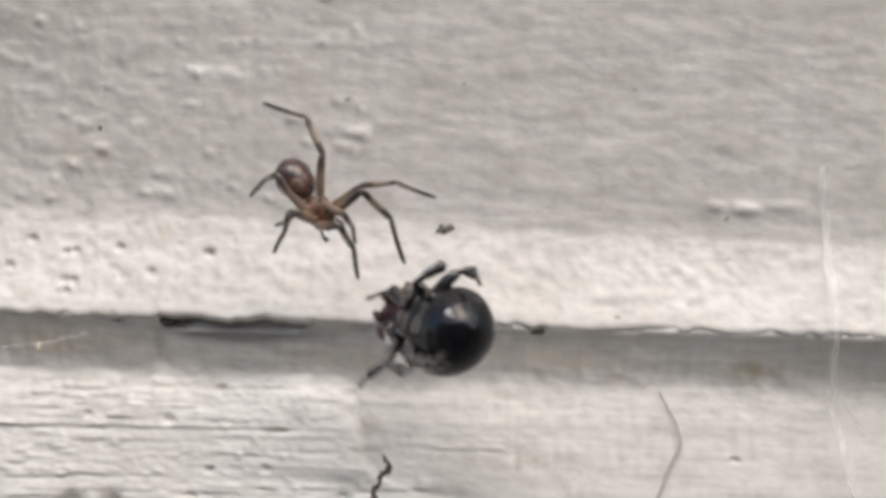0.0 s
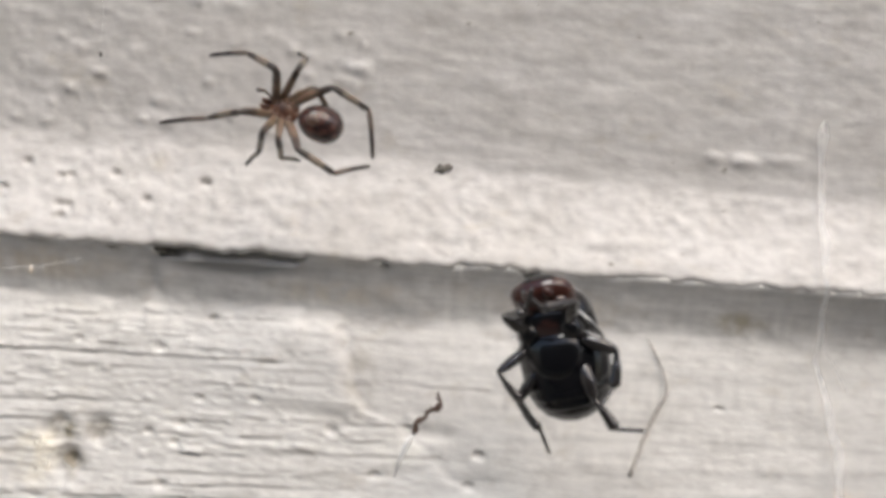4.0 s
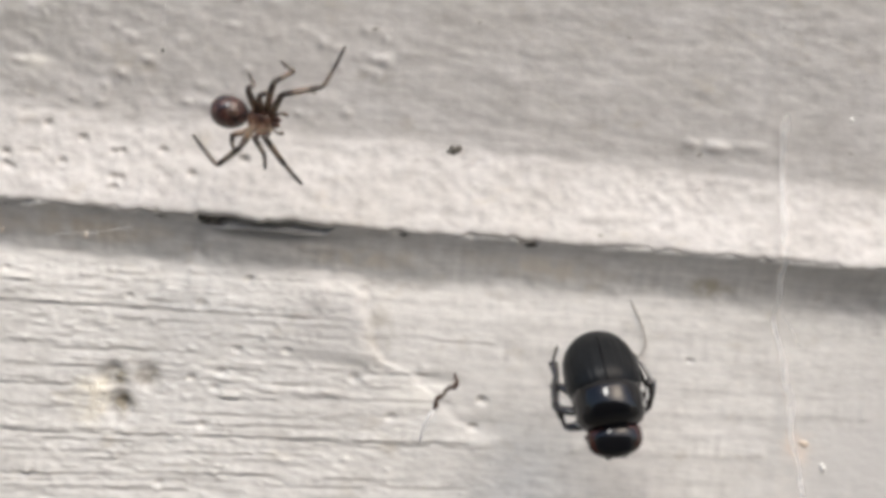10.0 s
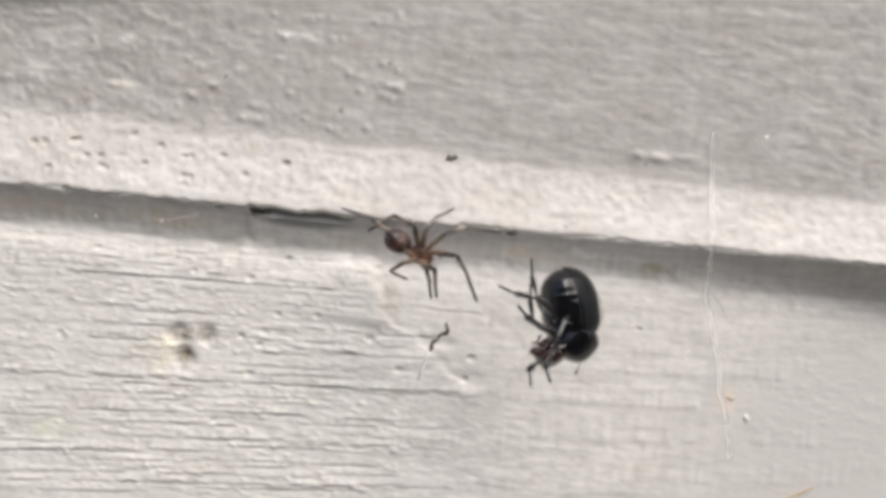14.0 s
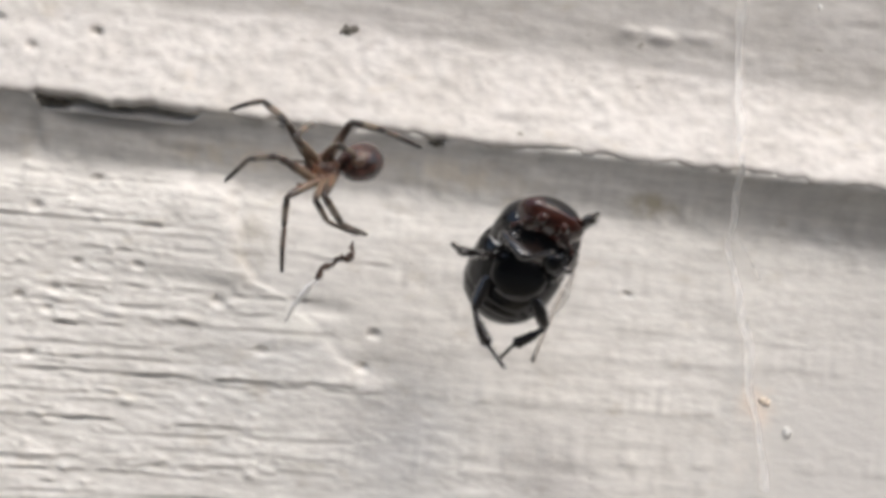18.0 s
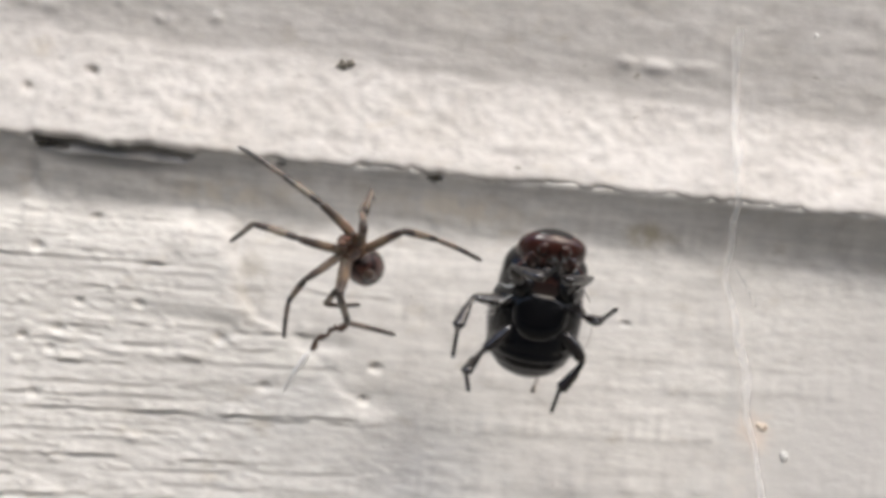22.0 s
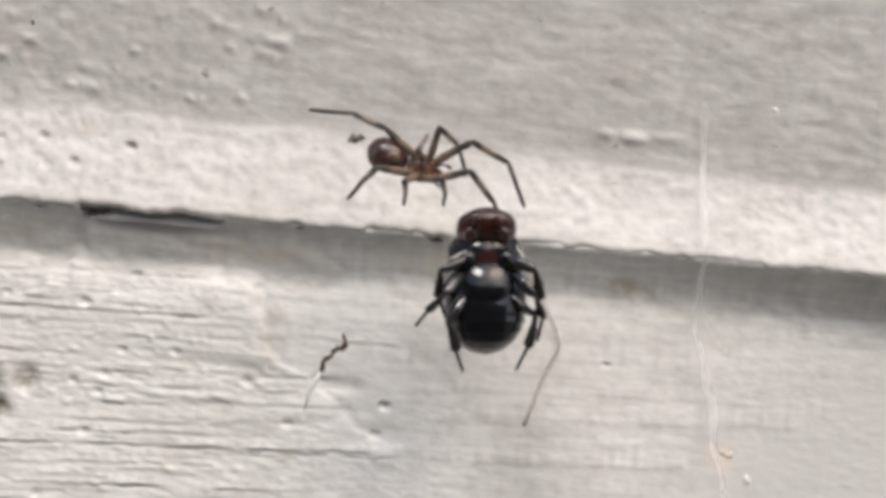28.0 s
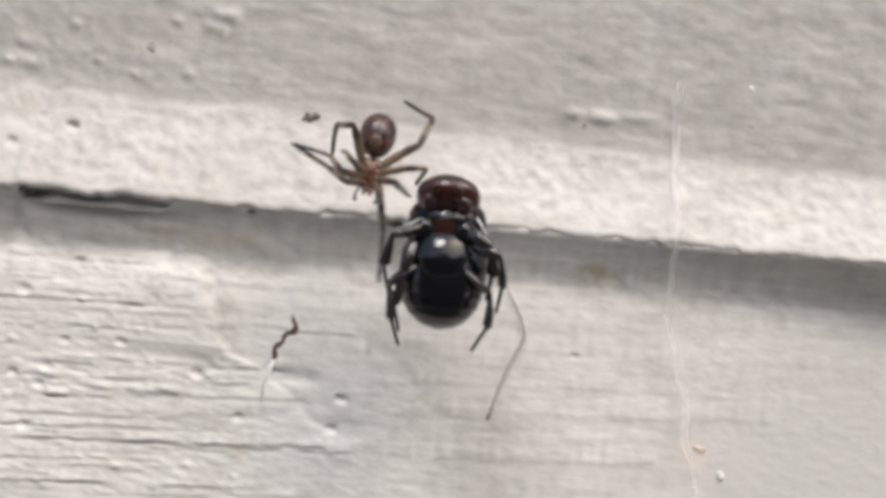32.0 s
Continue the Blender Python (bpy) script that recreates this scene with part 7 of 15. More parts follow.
    walk(limbs["right", 1, "tibia"], keyed([
        (0, -0.57, -2.46, 1.42, -57, 3, -5), (0.5, -0.08, -2.74, 1.04, -64, 3, -4), (1, 0.44, -2.85, 0.64, -71, 3, -4), (1.5, 1.17, -2.75, 0.85, -83, 3, -9),
        (2, 1.85, -2.45, 1.03, -95, 3, -15), (2.5, 2.33, -2.09, 1.05, -92, 3, -34), (3, 2.72, -1.64, 1.04, -88, 3, -53), (3.5, 2.29, -2.17, 0.82, -61, -3, -42),
        (4, 1.74, -2.56, 0.59, -34, -13, -35), (4.5, 1.62, -2.61, 0.7, -34, -15, -34), (5, 1.49, -2.65, 0.82, -33, -18, -32), (5.5, 1.37, -2.69, 0.93, -33, -21, -30),
        (6, 1.23, -2.71, 1.05, -33, -23, -28), (6.5, 1.1, -2.72, 1.16, -33, -26, -26), (7, 0.96, -2.72, 1.26, -33, -29, -24), (7.5, 1.31, -2.69, 0.99, -54, -27, -27),
        (8, 1.64, -2.6, 0.7, -75, -26, -30), (8.5, 1.43, -2.67, 0.85, -73, -27, -27), (9, 1.22, -2.72, 1, -72, -28, -25), (9.5, 1.21, -2.73, 0.93, -62, -22, -38),
        (10, 1.2, -2.75, 0.85, -55, -15, -50), (10.5, 1.36, -1.9, 2.42, -51, -11, -55), (11, 1.16, -0.28, 3.17, -47, -7, -59), (11.5, 1.23, 0.14, 3.14, -50, -8, -58),
        (12, 1.27, 0.56, 3.04, -54, -10, -56), (12.27, 0.98, -0.59, 3.17, -58, -17, -45), (12.5, 0.64, -1.53, 2.87, -63, -22, -34), (12.77, 0.24, -2.35, 2.09, -70, -27, -21),
        (13, -0.07, -2.71, 1.16, -78, -30, -9), (13.5, 0.18, -2.7, 1.37, -77, -28, -19), (14, 0.44, -2.64, 1.58, -76, -26, -29), (14.5, 1.08, -2.63, 1.45, -75, -24, -38),
        (15, 1.69, -2.48, 1.27, -75, -23, -47), (15.5, 2.23, -2.18, 1.04, -75, -21, -56), (16, 2.67, -1.77, 0.79, -76, -19, -64), (16.5, 2.98, -1.26, 0.52, -77, -17, -73),
        (17, 3.15, -0.69, 0.25, -78, -15, -82), (17.5, 2.98, -1.18, 0.99, -77, -21, -63), (18, 2.53, -1.56, 1.67, -78, -26, -43), (18.5, 2.17, -1.23, 2.39, -78, -27, -38),
        (19, 1.65, -0.79, 2.92, -77, -28, -34), (19.5, 1.54, -0.89, 2.94, -94, -27, -26), (20, 1.42, -1, 2.95, -110, -25, -18), (20.5, 0.5, -0.71, 3.19, -112, -20, -2),
        (21, -0.41, -0.36, 3.07, -112, -15, 13), (21.5, -0.28, 0.59, 3.02, -91, -15, 16), (22, -0.06, 1.44, 2.66, -70, -15, 18), (22.5, 0.42, 1.15, 2.91, -82, -14, 5),
        (23, 0.9, 0.81, 3.05, -95, -15, -8), (23.27, 2.07, 0.54, 2.65, -84, -15, -11), (23.5, 2.83, 0.18, 1.91, -74, -14, -13), (23.77, 3.21, -0.29, 0.79, -63, -13, -16),
        (24, 3.04, -0.69, -0.24, -53, -12, -18), (24.5, 2.8, -1.56, 0.82, -65, -8, -26), (25, 1.95, -2.06, 1.81, -78, -7, -34), (25.5, 0.85, -2.16, 2.32, -82, -6, -40),
        (26, -0.33, -1.86, 2.46, -86, -5, -47), (26.5, -0.45, -1.69, 2.55, -74, -5, -48), (27, -0.57, -1.5, 2.62, -63, -5, -49), (27.5, -0.68, -1.31, 2.67, -51, -4, -49),
        (28, -0.78, -1.11, 2.71, -40, -3, -50), (28.5, -0.88, -0.9, 2.73, -28, -2, -50), (29, -0.96, -0.69, 2.74, -16, -2, -51), (29.5, -0.77, -1.82, 2.23, -40, -16, -38),
        (30, -0.29, -2.59, 1.36, -68, -24, -21), (30.5, -0.6, -2.21, 1.88, -61, -19, -31), (31, -0.84, -1.68, 2.31, -55, -14, -39), (31.5, 0.02, -2.55, 1.68, -81, -15, -34),
        (32, 1, -2.8, 0.75, -106, -14, -29)]))
    walk(limbs["right", 2, "femur"], keyed([
        (0, 0.52, -0.15, 0.2, 110, -3, 9), (0.5, 0.52, -0.15, 0.2, 99, -3, 6), (1, 0.52, -0.15, 0.2, 88, -3, 3), (1.5, 0.52, -0.15, 0.2, 72, 1, 14),
        (2, 0.52, -0.15, 0.2, 57, 7, 23), (2.5, 0.52, -0.15, 0.2, 61, 9, 27), (3, 0.52, -0.15, 0.2, 64, 10, 30), (3.5, 0.52, -0.15, 0.2, 84, 12, 41),
        (4, 0.52, -0.15, 0.2, 103, 9, 52), (4.5, 0.52, -0.15, 0.2, 101, 10, 46), (5, 0.52, -0.15, 0.2, 99, 11, 41), (5.5, 0.52, -0.15, 0.2, 96, 12, 36),
        (6, 0.52, -0.15, 0.2, 94, 12, 31), (6.5, 0.52, -0.15, 0.2, 91, 12, 25), (7, 0.52, -0.15, 0.2, 89, 12, 20), (7.5, 0.52, -0.15, 0.2, 94, 12, 26),
        (8, 0.52, -0.15, 0.2, 100, 11, 33), (8.5, 0.52, -0.15, 0.2, 93, 11, 28), (9, 0.52, -0.15, 0.2, 86, 11, 23), (9.5, 0.52, -0.15, 0.2, 89, 11, 22),
        (10, 0.52, -0.15, 0.2, 91, 11, 22), (10.5, 0.52, -0.15, 0.2, 69, 13, 26), (11, 0.52, -0.15, 0.2, 48, 15, 28), (11.5, 0.52, -0.15, 0.2, 43, 15, 28),
        (12, 0.52, -0.15, 0.2, 39, 15, 28), (12.27, 0.52, -0.15, 0.2, 53, 14, 26), (12.5, 0.52, -0.15, 0.2, 64, 13, 25), (12.77, 0.52, -0.15, 0.2, 78, 12, 22),
        (13, 0.52, -0.15, 0.2, 89, 12, 20), (13.5, 0.52, -0.15, 0.2, 80, 11, 12), (14, 0.52, -0.15, 0.2, 70, 8, 4), (14.5, 0.52, -0.15, 0.2, 77, 9, 9),
        (15, 0.52, -0.15, 0.2, 85, 10, 14), (15.5, 0.52, -0.15, 0.2, 92, 10, 19), (16, 0.52, -0.15, 0.2, 99, 9, 24), (16.5, 0.52, -0.15, 0.2, 107, 7, 29),
        (17, 0.52, -0.15, 0.2, 114, 5, 34), (17.5, 0.52, -0.15, 0.2, 85, 5, 33), (18, 0.52, -0.15, 0.2, 56, 5, 33), (18.5, 0.52, -0.15, 0.2, 60, 2, 27),
        (19, 0.52, -0.15, 0.2, 65, -1, 21), (19.5, 0.52, -0.15, 0.2, 57, 1, 24), (20, 0.52, -0.15, 0.2, 50, 4, 27), (20.5, 0.52, -0.15, 0.2, 37, 4, 27),
        (21, 0.52, -0.15, 0.2, 23, 4, 27), (21.5, 0.52, -0.15, 0.2, 27, 5, 28), (22, 0.52, -0.15, 0.2, 31, 5, 28), (22.5, 0.52, -0.15, 0.2, 33, 6, 29),
        (23, 0.52, -0.15, 0.2, 35, 7, 29), (23.5, 0.52, -0.15, 0.2, 51, 0, 21), (24, 0.52, -0.15, 0.2, 69, -4, 11), (24.5, 0.52, -0.15, 0.2, 70, 8, 42),
        (25, 0.52, -0.15, 0.2, 77, 18, 74), (25.5, 0.52, -0.15, 0.2, 72, 9, 38), (26, 0.52, -0.15, 0.2, 73, -1, 4), (26.5, 0.52, -0.15, 0.2, 70, -2, 2),
        (27, 0.52, -0.15, 0.2, 66, -3, 0), (27.5, 0.52, -0.15, 0.2, 63, -4, -2), (28, 0.52, -0.15, 0.2, 60, -5, -4), (28.5, 0.52, -0.15, 0.2, 56, -6, -6),
        (29, 0.52, -0.15, 0.2, 53, -7, -8), (29.5, 0.52, -0.15, 0.2, 74, -5, 2), (30, 0.52, -0.15, 0.2, 96, -6, 10), (30.5, 0.52, -0.15, 0.2, 93, -5, 7),
        (31, 0.52, -0.15, 0.2, 91, -5, 3), (31.5, 0.52, -0.15, 0.2, 91, -6, 13), (32, 0.52, -0.15, 0.2, 90, -6, 23)]))
    walk(limbs["right", 2, "metatarsus"], keyed([
        (0, 1.68, -0.33, -0.64, -100, -4, -21), (0.5, 1.25, -0.39, 0.14, -86, -4, -19), (1, 0.79, -0.45, 0.92, -73, -5, -17), (1.5, 0.62, -0.22, 0.93, -91, -5, -1),
        (2, 0.45, -0.1, 0.86, -108, 0, 13), (2.5, 1.5, 0.16, 0.78, -100, -5, -14), (3, 2.55, 0.03, 0.81, -90, -6, -41), (3.5, 2.93, 0.07, 0.29, -77, -9, -28),
        (4, 3.1, 0.3, -0.26, -66, -14, -16), (4.5, 2.97, 0.15, -0.14, -70, -14, -18), (5, 2.82, 0.01, -0.01, -74, -13, -19), (5.5, 2.67, -0.12, 0.11, -78, -13, -20),
        (6, 2.5, -0.23, 0.24, -82, -13, -22), (6.5, 2.33, -0.32, 0.37, -86, -13, -23), (7, 2.14, -0.39, 0.5, -90, -13, -25), (7.5, 2.61, -0.43, 0, -71, -15, -19),
        (8, 3.02, -0.51, -0.5, -52, -18, -14), (8.5, 2.7, -0.42, -0.03, -69, -16, -21), (9, 2.34, -0.34, 0.45, -86, -16, -28), (9.5, 2.24, -0.37, 0.57, -89, -16, -23),
        (10, 2.14, -0.41, 0.68, -93, -16, -18), (10.5, 2.7, -0.36, 1.66, -118, -7, 0), (11, 3.05, -0.08, 2.49, -140, 8, 12), (11.5, 3.13, -0.05, 2.57, -145, 9, 13),
        (12, 3.19, -0.03, 2.64, -150, 10, 14), (12.27, 2.96, -0.56, 2.78, -114, 16, 26), (12.5, 2.61, -1.03, 2.75, -82, 15, 36), (12.77, 2.1, -1.52, 2.57, -46, 8, 44),
        (13, 1.56, -1.88, 2.27, -15, 1, 46), (13.5, 1.67, -1.11, 2.19, -23, 32, 33), (14, 1.62, -0.53, 1.73, -50, 58, 3), (14.5, 1.76, -0.57, 1.45, -50, 56, 10),
        (15, 1.89, -0.56, 1.16, -50, 53, 15), (15.5, 2.02, -0.51, 0.86, -50, 51, 21), (16, 2.12, -0.41, 0.56, -51, 48, 26), (16.5, 2.21, -0.27, 0.27, -52, 46, 31),
        (17, 2.27, -0.09, -0.01, -53, 43, 35), (17.5, 2.56, -0.13, 0.08, -88, 49, 1), (18, 2.35, -0.17, 0.2, -122, 41, -30), (18.5, 2.32, -0.33, 0.25, -118, 39, -35),
        (19, 2.25, -0.48, 0.29, -115, 37, -40), (19.5, 2.23, -0.45, 0.21, -130, 31, -51), (20, 2.17, -0.44, 0.16, -142, 22, -59), (20.5, 1.71, 0.24, 0.71, -139, 31, -50),
        (21, 1.2, 0.9, 1.24, -134, 40, -40), (21.5, 1.35, 0.85, 1.27, -129, 37, -45), (22, 1.49, 0.79, 1.28, -124, 35, -50), (22.5, 1.84, 0.54, 0.99, -129, 34, -51),
        (23, 2.17, 0.21, 0.74, -134, 33, -52), (23.5, 1.56, 0.11, 0.94, -95, 44, -11), (24, 0.78, -0.17, 1.11, -55, 31, 28), (24.5, 2.18, 0.12, 2.05, -57, 22, 46),
        (25, 3.05, 0.45, 2.47, -62, 14, 64), (25.5, 2.64, -0.16, 2.04, -81, 27, 21), (26, 1.54, -0.46, 1.11, -105, 24, -26), (26.5, 1.4, -0.4, 1.29, -101, 24, -23),
        (27, 1.25, -0.34, 1.47, -96, 24, -20), (27.5, 1.1, -0.27, 1.64, -92, 25, -17), (28, 0.96, -0.18, 1.81, -87, 24, -14), (28.5, 0.81, -0.1, 1.97, -83, 24, -12),
        (29, 0.66, 0, 2.12, -78, 24, -9), (29.5, 1.16, -0.45, 1.43, -79, 24, -10), (30, 1.65, -0.53, 0.63, -80, 24, -11), (30.5, 1.59, -0.61, 0.76, -80, 25, -14),
        (31, 1.53, -0.69, 0.88, -79, 25, -18), (31.5, 2.01, -0.52, 0.14, -88, 30, -50), (32, 2.34, -0.54, -0.59, -98, 30, -82)]))
    walk(limbs["right", 2, "tibia"], keyed([
        (0, 0.91, -2.28, -0.57, -92, -1, -22), (0.5, 0.77, -2.41, -0.15, -82, -2, -14), (1, 0.63, -2.45, 0.28, -72, -4, -6), (1.5, 1.05, -2.28, 0.9, -89, -5, 12),
        (2, 1.42, -1.87, 1.43, -106, 0, 28), (2.5, 1.57, -1.87, 1.32, -105, -7, 4), (3, 1.71, -1.85, 1.19, -101, -13, -22), (3.5, 2.06, -1.84, 0.45, -95, -13, -23),
        (4, 2.22, -1.61, -0.32, -88, -13, -25), (4.5, 2.1, -1.76, -0.23, -87, -13, -25), (5, 1.97, -1.91, -0.14, -86, -13, -25), (5.5, 1.82, -2.03, -0.05, -86, -13, -25),
        (6, 1.66, -2.14, 0.05, -85, -13, -25), (6.5, 1.49, -2.23, 0.15, -84, -13, -25), (7, 1.32, -2.31, 0.25, -83, -13, -25), (7.5, 1.5, -2.22, 0.03, -91, -13, -32),
        (8, 1.68, -2.1, -0.19, -99, -14, -38), (8.5, 1.57, -2.19, 0.07, -93, -14, -32), (9, 1.45, -2.25, 0.34, -87, -15, -26), (9.5, 1.41, -2.27, 0.25, -81, -14, -26),
        (10, 1.36, -2.29, 0.17, -75, -14, -26), (10.5, 1.61, -2.02, 0.99, -71, -11, -37), (11, 1.68, -1.46, 1.69, -68, -7, -48), (11.5, 1.65, -1.34, 1.81, -69, -6, -51),
        (12, 1.61, -1.21, 1.92, -70, -4, -55), (12.27, 1.62, -1.64, 1.56, -54, -5, -54), (12.5, 1.58, -1.94, 1.17, -41, -5, -54), (12.77, 1.47, -2.19, 0.68, -25, -5, -54),
        (13, 1.33, -2.3, 0.22, -12, -6, -54), (13.5, 1.07, -2.35, 0.61, -38, -16, -46), (14, 0.78, -2.3, 0.97, -67, -21, -34), (14.5, 0.95, -2.35, 0.7, -67, -22, -33),
        (15, 1.12, -2.36, 0.41, -67, -22, -32), (15.5, 1.27, -2.32, 0.12, -68, -22, -31), (16, 1.4, -2.24, -0.17, -68, -23, -30), (16.5, 1.52, -2.12, -0.46, -68, -23, -29),
        (17, 1.61, -1.95, -0.72, -68, -23, -29), (17.5, 1.79, -2.06, 0.4, -99, -22, -18), (18, 1.66, -1.69, 1.47, -129, -17, -11), (18.5, 1.46, -1.91, 1.34, -123, -20, -16),
        (19, 1.26, -2.1, 1.18, -117, -22, -21), (19.5, 1.34, -1.91, 1.44, -128, -20, -17), (20, 1.41, -1.68, 1.67, -139, -16, -14), (20.5, 1.26, -1.32, 2.04, -130, -11, -7),
        (21, 1.06, -0.9, 2.3, -121, -7, 0), (21.5, 1.16, -1, 2.24, -118, -8, -2), (22, 1.25, -1.1, 2.16, -115, -9, -3), (22.5, 1.3, -1.14, 2.12, -124, -13, -10),
        (23, 1.35, -1.18, 2.08, -132, -18, -15), (23.5, 1.15, -1.83, 1.64, -110, -15, -6), (24, 0.87, -2.27, 1.03, -88, -15, 2), (24.5, 2.04, -1.69, 0.98, -59, -9, -10),
        (25, 2.72, -0.61, 0.69, -32, 1, -16), (25.5, 1.96, -1.79, 0.91, -57, 4, -20), (26, 0.66, -2.35, 0.86, -83, 4, -25), (26.5, 0.56, -2.31, 0.99, -82, 4, -23),
        (27, 0.47, -2.26, 1.12, -80, 4, -21), (27.5, 0.38, -2.2, 1.24, -79, 3, -20), (28, 0.29, -2.12, 1.36, -78, 3, -18), (28.5, 0.2, -2.04, 1.47, -76, 3, -17),
        (29, 0.11, -1.95, 1.57, -75, 2, -15), (29.5, 0.53, -2.36, 0.82, -73, 3, -17), (30, 0.95, -2.4, -0.03, -72, 4, -19), (30.5, 0.8, -2.43, 0.06, -71, 5, -22),
        (31, 0.64, -2.45, 0.15, -70, 6, -25), (31.5, 1.04, -2.39, 0.17, -91, 5, -27), (32, 1.43, -2.26, 0.19, -112, 5, -30)]))
    walk(limbs["right", 3, "femur"], keyed([
        (0, 0.52, -0.15, -0.15, 114, -8, 18), (0.5, 0.52, -0.15, -0.15, 131, -13, 23), (1, 0.52, -0.15, -0.15, 148, -18, 26), (1.5, 0.52, -0.15, -0.15, 142, -13, 22),
        (2, 0.52, -0.15, -0.15, 136, -8, 17), (2.5, 0.52, -0.15, -0.15, 125, -5, 13), (3, 0.52, -0.15, -0.15, 113, -3, 8), (3.5, 0.52, -0.15, -0.15, 130, -17, 24),
        (4, 0.52, -0.15, -0.15, 146, -33, 35), (4.5, 0.52, -0.15, -0.15, 138, -32, 34), (5, 0.52, -0.15, -0.15, 130, -32, 33), (5.5, 0.52, -0.15, -0.15, 123, -31, 32),
        (6, 0.52, -0.15, -0.15, 115, -31, 31), (6.5, 0.52, -0.15, -0.15, 107, -30, 30), (7, 0.52, -0.15, -0.15, 100, -30, 28), (7.5, 0.52, -0.15, -0.15, 111, -29, 26),
        (8, 0.52, -0.15, -0.15, 123, -28, 24), (8.5, 0.52, -0.15, -0.15, 113, -27, 21), (9, 0.52, -0.15, -0.15, 103, -26, 18), (9.5, 0.52, -0.15, -0.15, 126, -26, 17),
        (10, 0.52, -0.15, -0.15, 149, -26, 17), (10.5, 0.52, -0.15, -0.15, 111, -36, 40), (11, 0.52, -0.15, -0.15, 70, -32, 64), (11.5, 0.52, -0.15, -0.15, 75, -30, 75),
        (12, 0.52, -0.15, -0.15, 80, -28, 87), (12.5, 0.52, -0.15, -0.15, 105, -24, 52), (13, 0.52, -0.15, -0.15, 124, -9, 24), (13.27, 0.52, -0.15, -0.15, 122, -9, 24),
        (13.5, 0.52, -0.15, -0.15, 120, -9, 25), (13.77, 0.52, -0.15, -0.15, 117, -9, 25), (14, 0.52, -0.15, -0.15, 116, -10, 25), (14.5, 0.52, -0.15, -0.15, 120, -12, 29),
        (15, 0.52, -0.15, -0.15, 125, -14, 33), (15.5, 0.52, -0.15, -0.15, 129, -17, 36), (16, 0.52, -0.15, -0.15, 133, -20, 39), (16.5, 0.52, -0.15, -0.15, 137, -23, 42),
        (17, 0.52, -0.15, -0.15, 142, -26, 45), (17.27, 0.52, -0.15, -0.15, 133, -19, 37), (17.5, 0.52, -0.15, -0.15, 124, -15, 29), (17.77, 0.52, -0.15, -0.15, 113, -11, 20),
        (18, 0.52, -0.15, -0.15, 104, -9, 12), (18.27, 0.52, -0.15, -0.15, 107, -13, 22), (18.5, 0.52, -0.15, -0.15, 109, -16, 31), (18.77, 0.52, -0.15, -0.15, 111, -19, 41),
        (19, 0.52, -0.15, -0.15, 112, -23, 49), (19.5, 0.52, -0.15, -0.15, 110, -20, 39), (20, 0.52, -0.15, -0.15, 109, -17, 29), (20.5, 0.52, -0.15, -0.15, 84, -16, 53),
        (21, 0.52, -0.15, -0.15, 61, -5, 72), (21.5, 0.52, -0.15, -0.15, 44, 3, 81), (22, 0.52, -0.15, -0.15, 28, 13, 86), (22.27, 0.52, -0.15, -0.15, 44, 9, 82),
        (22.5, 0.52, -0.15, -0.15, 59, 7, 78), (22.77, 0.52, -0.15, -0.15, 76, 5, 72), (23, 0.52, -0.15, -0.15, 91, 6, 68), (23.5, 0.52, -0.15, -0.15, 117, 4, 71),
        (24, 0.52, -0.15, -0.15, 142, 1, 73), (24.27, 0.52, -0.15, -0.15, 125, 9, 62), (24.5, 0.52, -0.15, -0.15, 109, 13, 51), (24.77, 0.52, -0.15, -0.15, 90, 14, 38),
        (25, 0.52, -0.15, -0.15, 73, 11, 28), (25.5, 0.52, -0.15, -0.15, 101, 11, 27), (26, 0.52, -0.15, -0.15, 129, 11, 27), (26.5, 0.52, -0.15, -0.15, 124, 11, 27),
        (27, 0.52, -0.15, -0.15, 119, 12, 26), (27.5, 0.52, -0.15, -0.15, 114, 12, 25), (28, 0.52, -0.15, -0.15, 109, 12, 25), (28.5, 0.52, -0.15, -0.15, 105, 12, 24),
        (29, 0.52, -0.15, -0.15, 100, 13, 24), (29.5, 0.52, -0.15, -0.15, 109, 11, 29), (30, 0.52, -0.15, -0.15, 118, 8, 33), (30.5, 0.52, -0.15, -0.15, 113, 10, 30),
        (31, 0.52, -0.15, -0.15, 108, 11, 26), (31.5, 0.52, -0.15, -0.15, 104, 13, 21), (32, 0.52, -0.15, -0.15, 99, 13, 15)]))
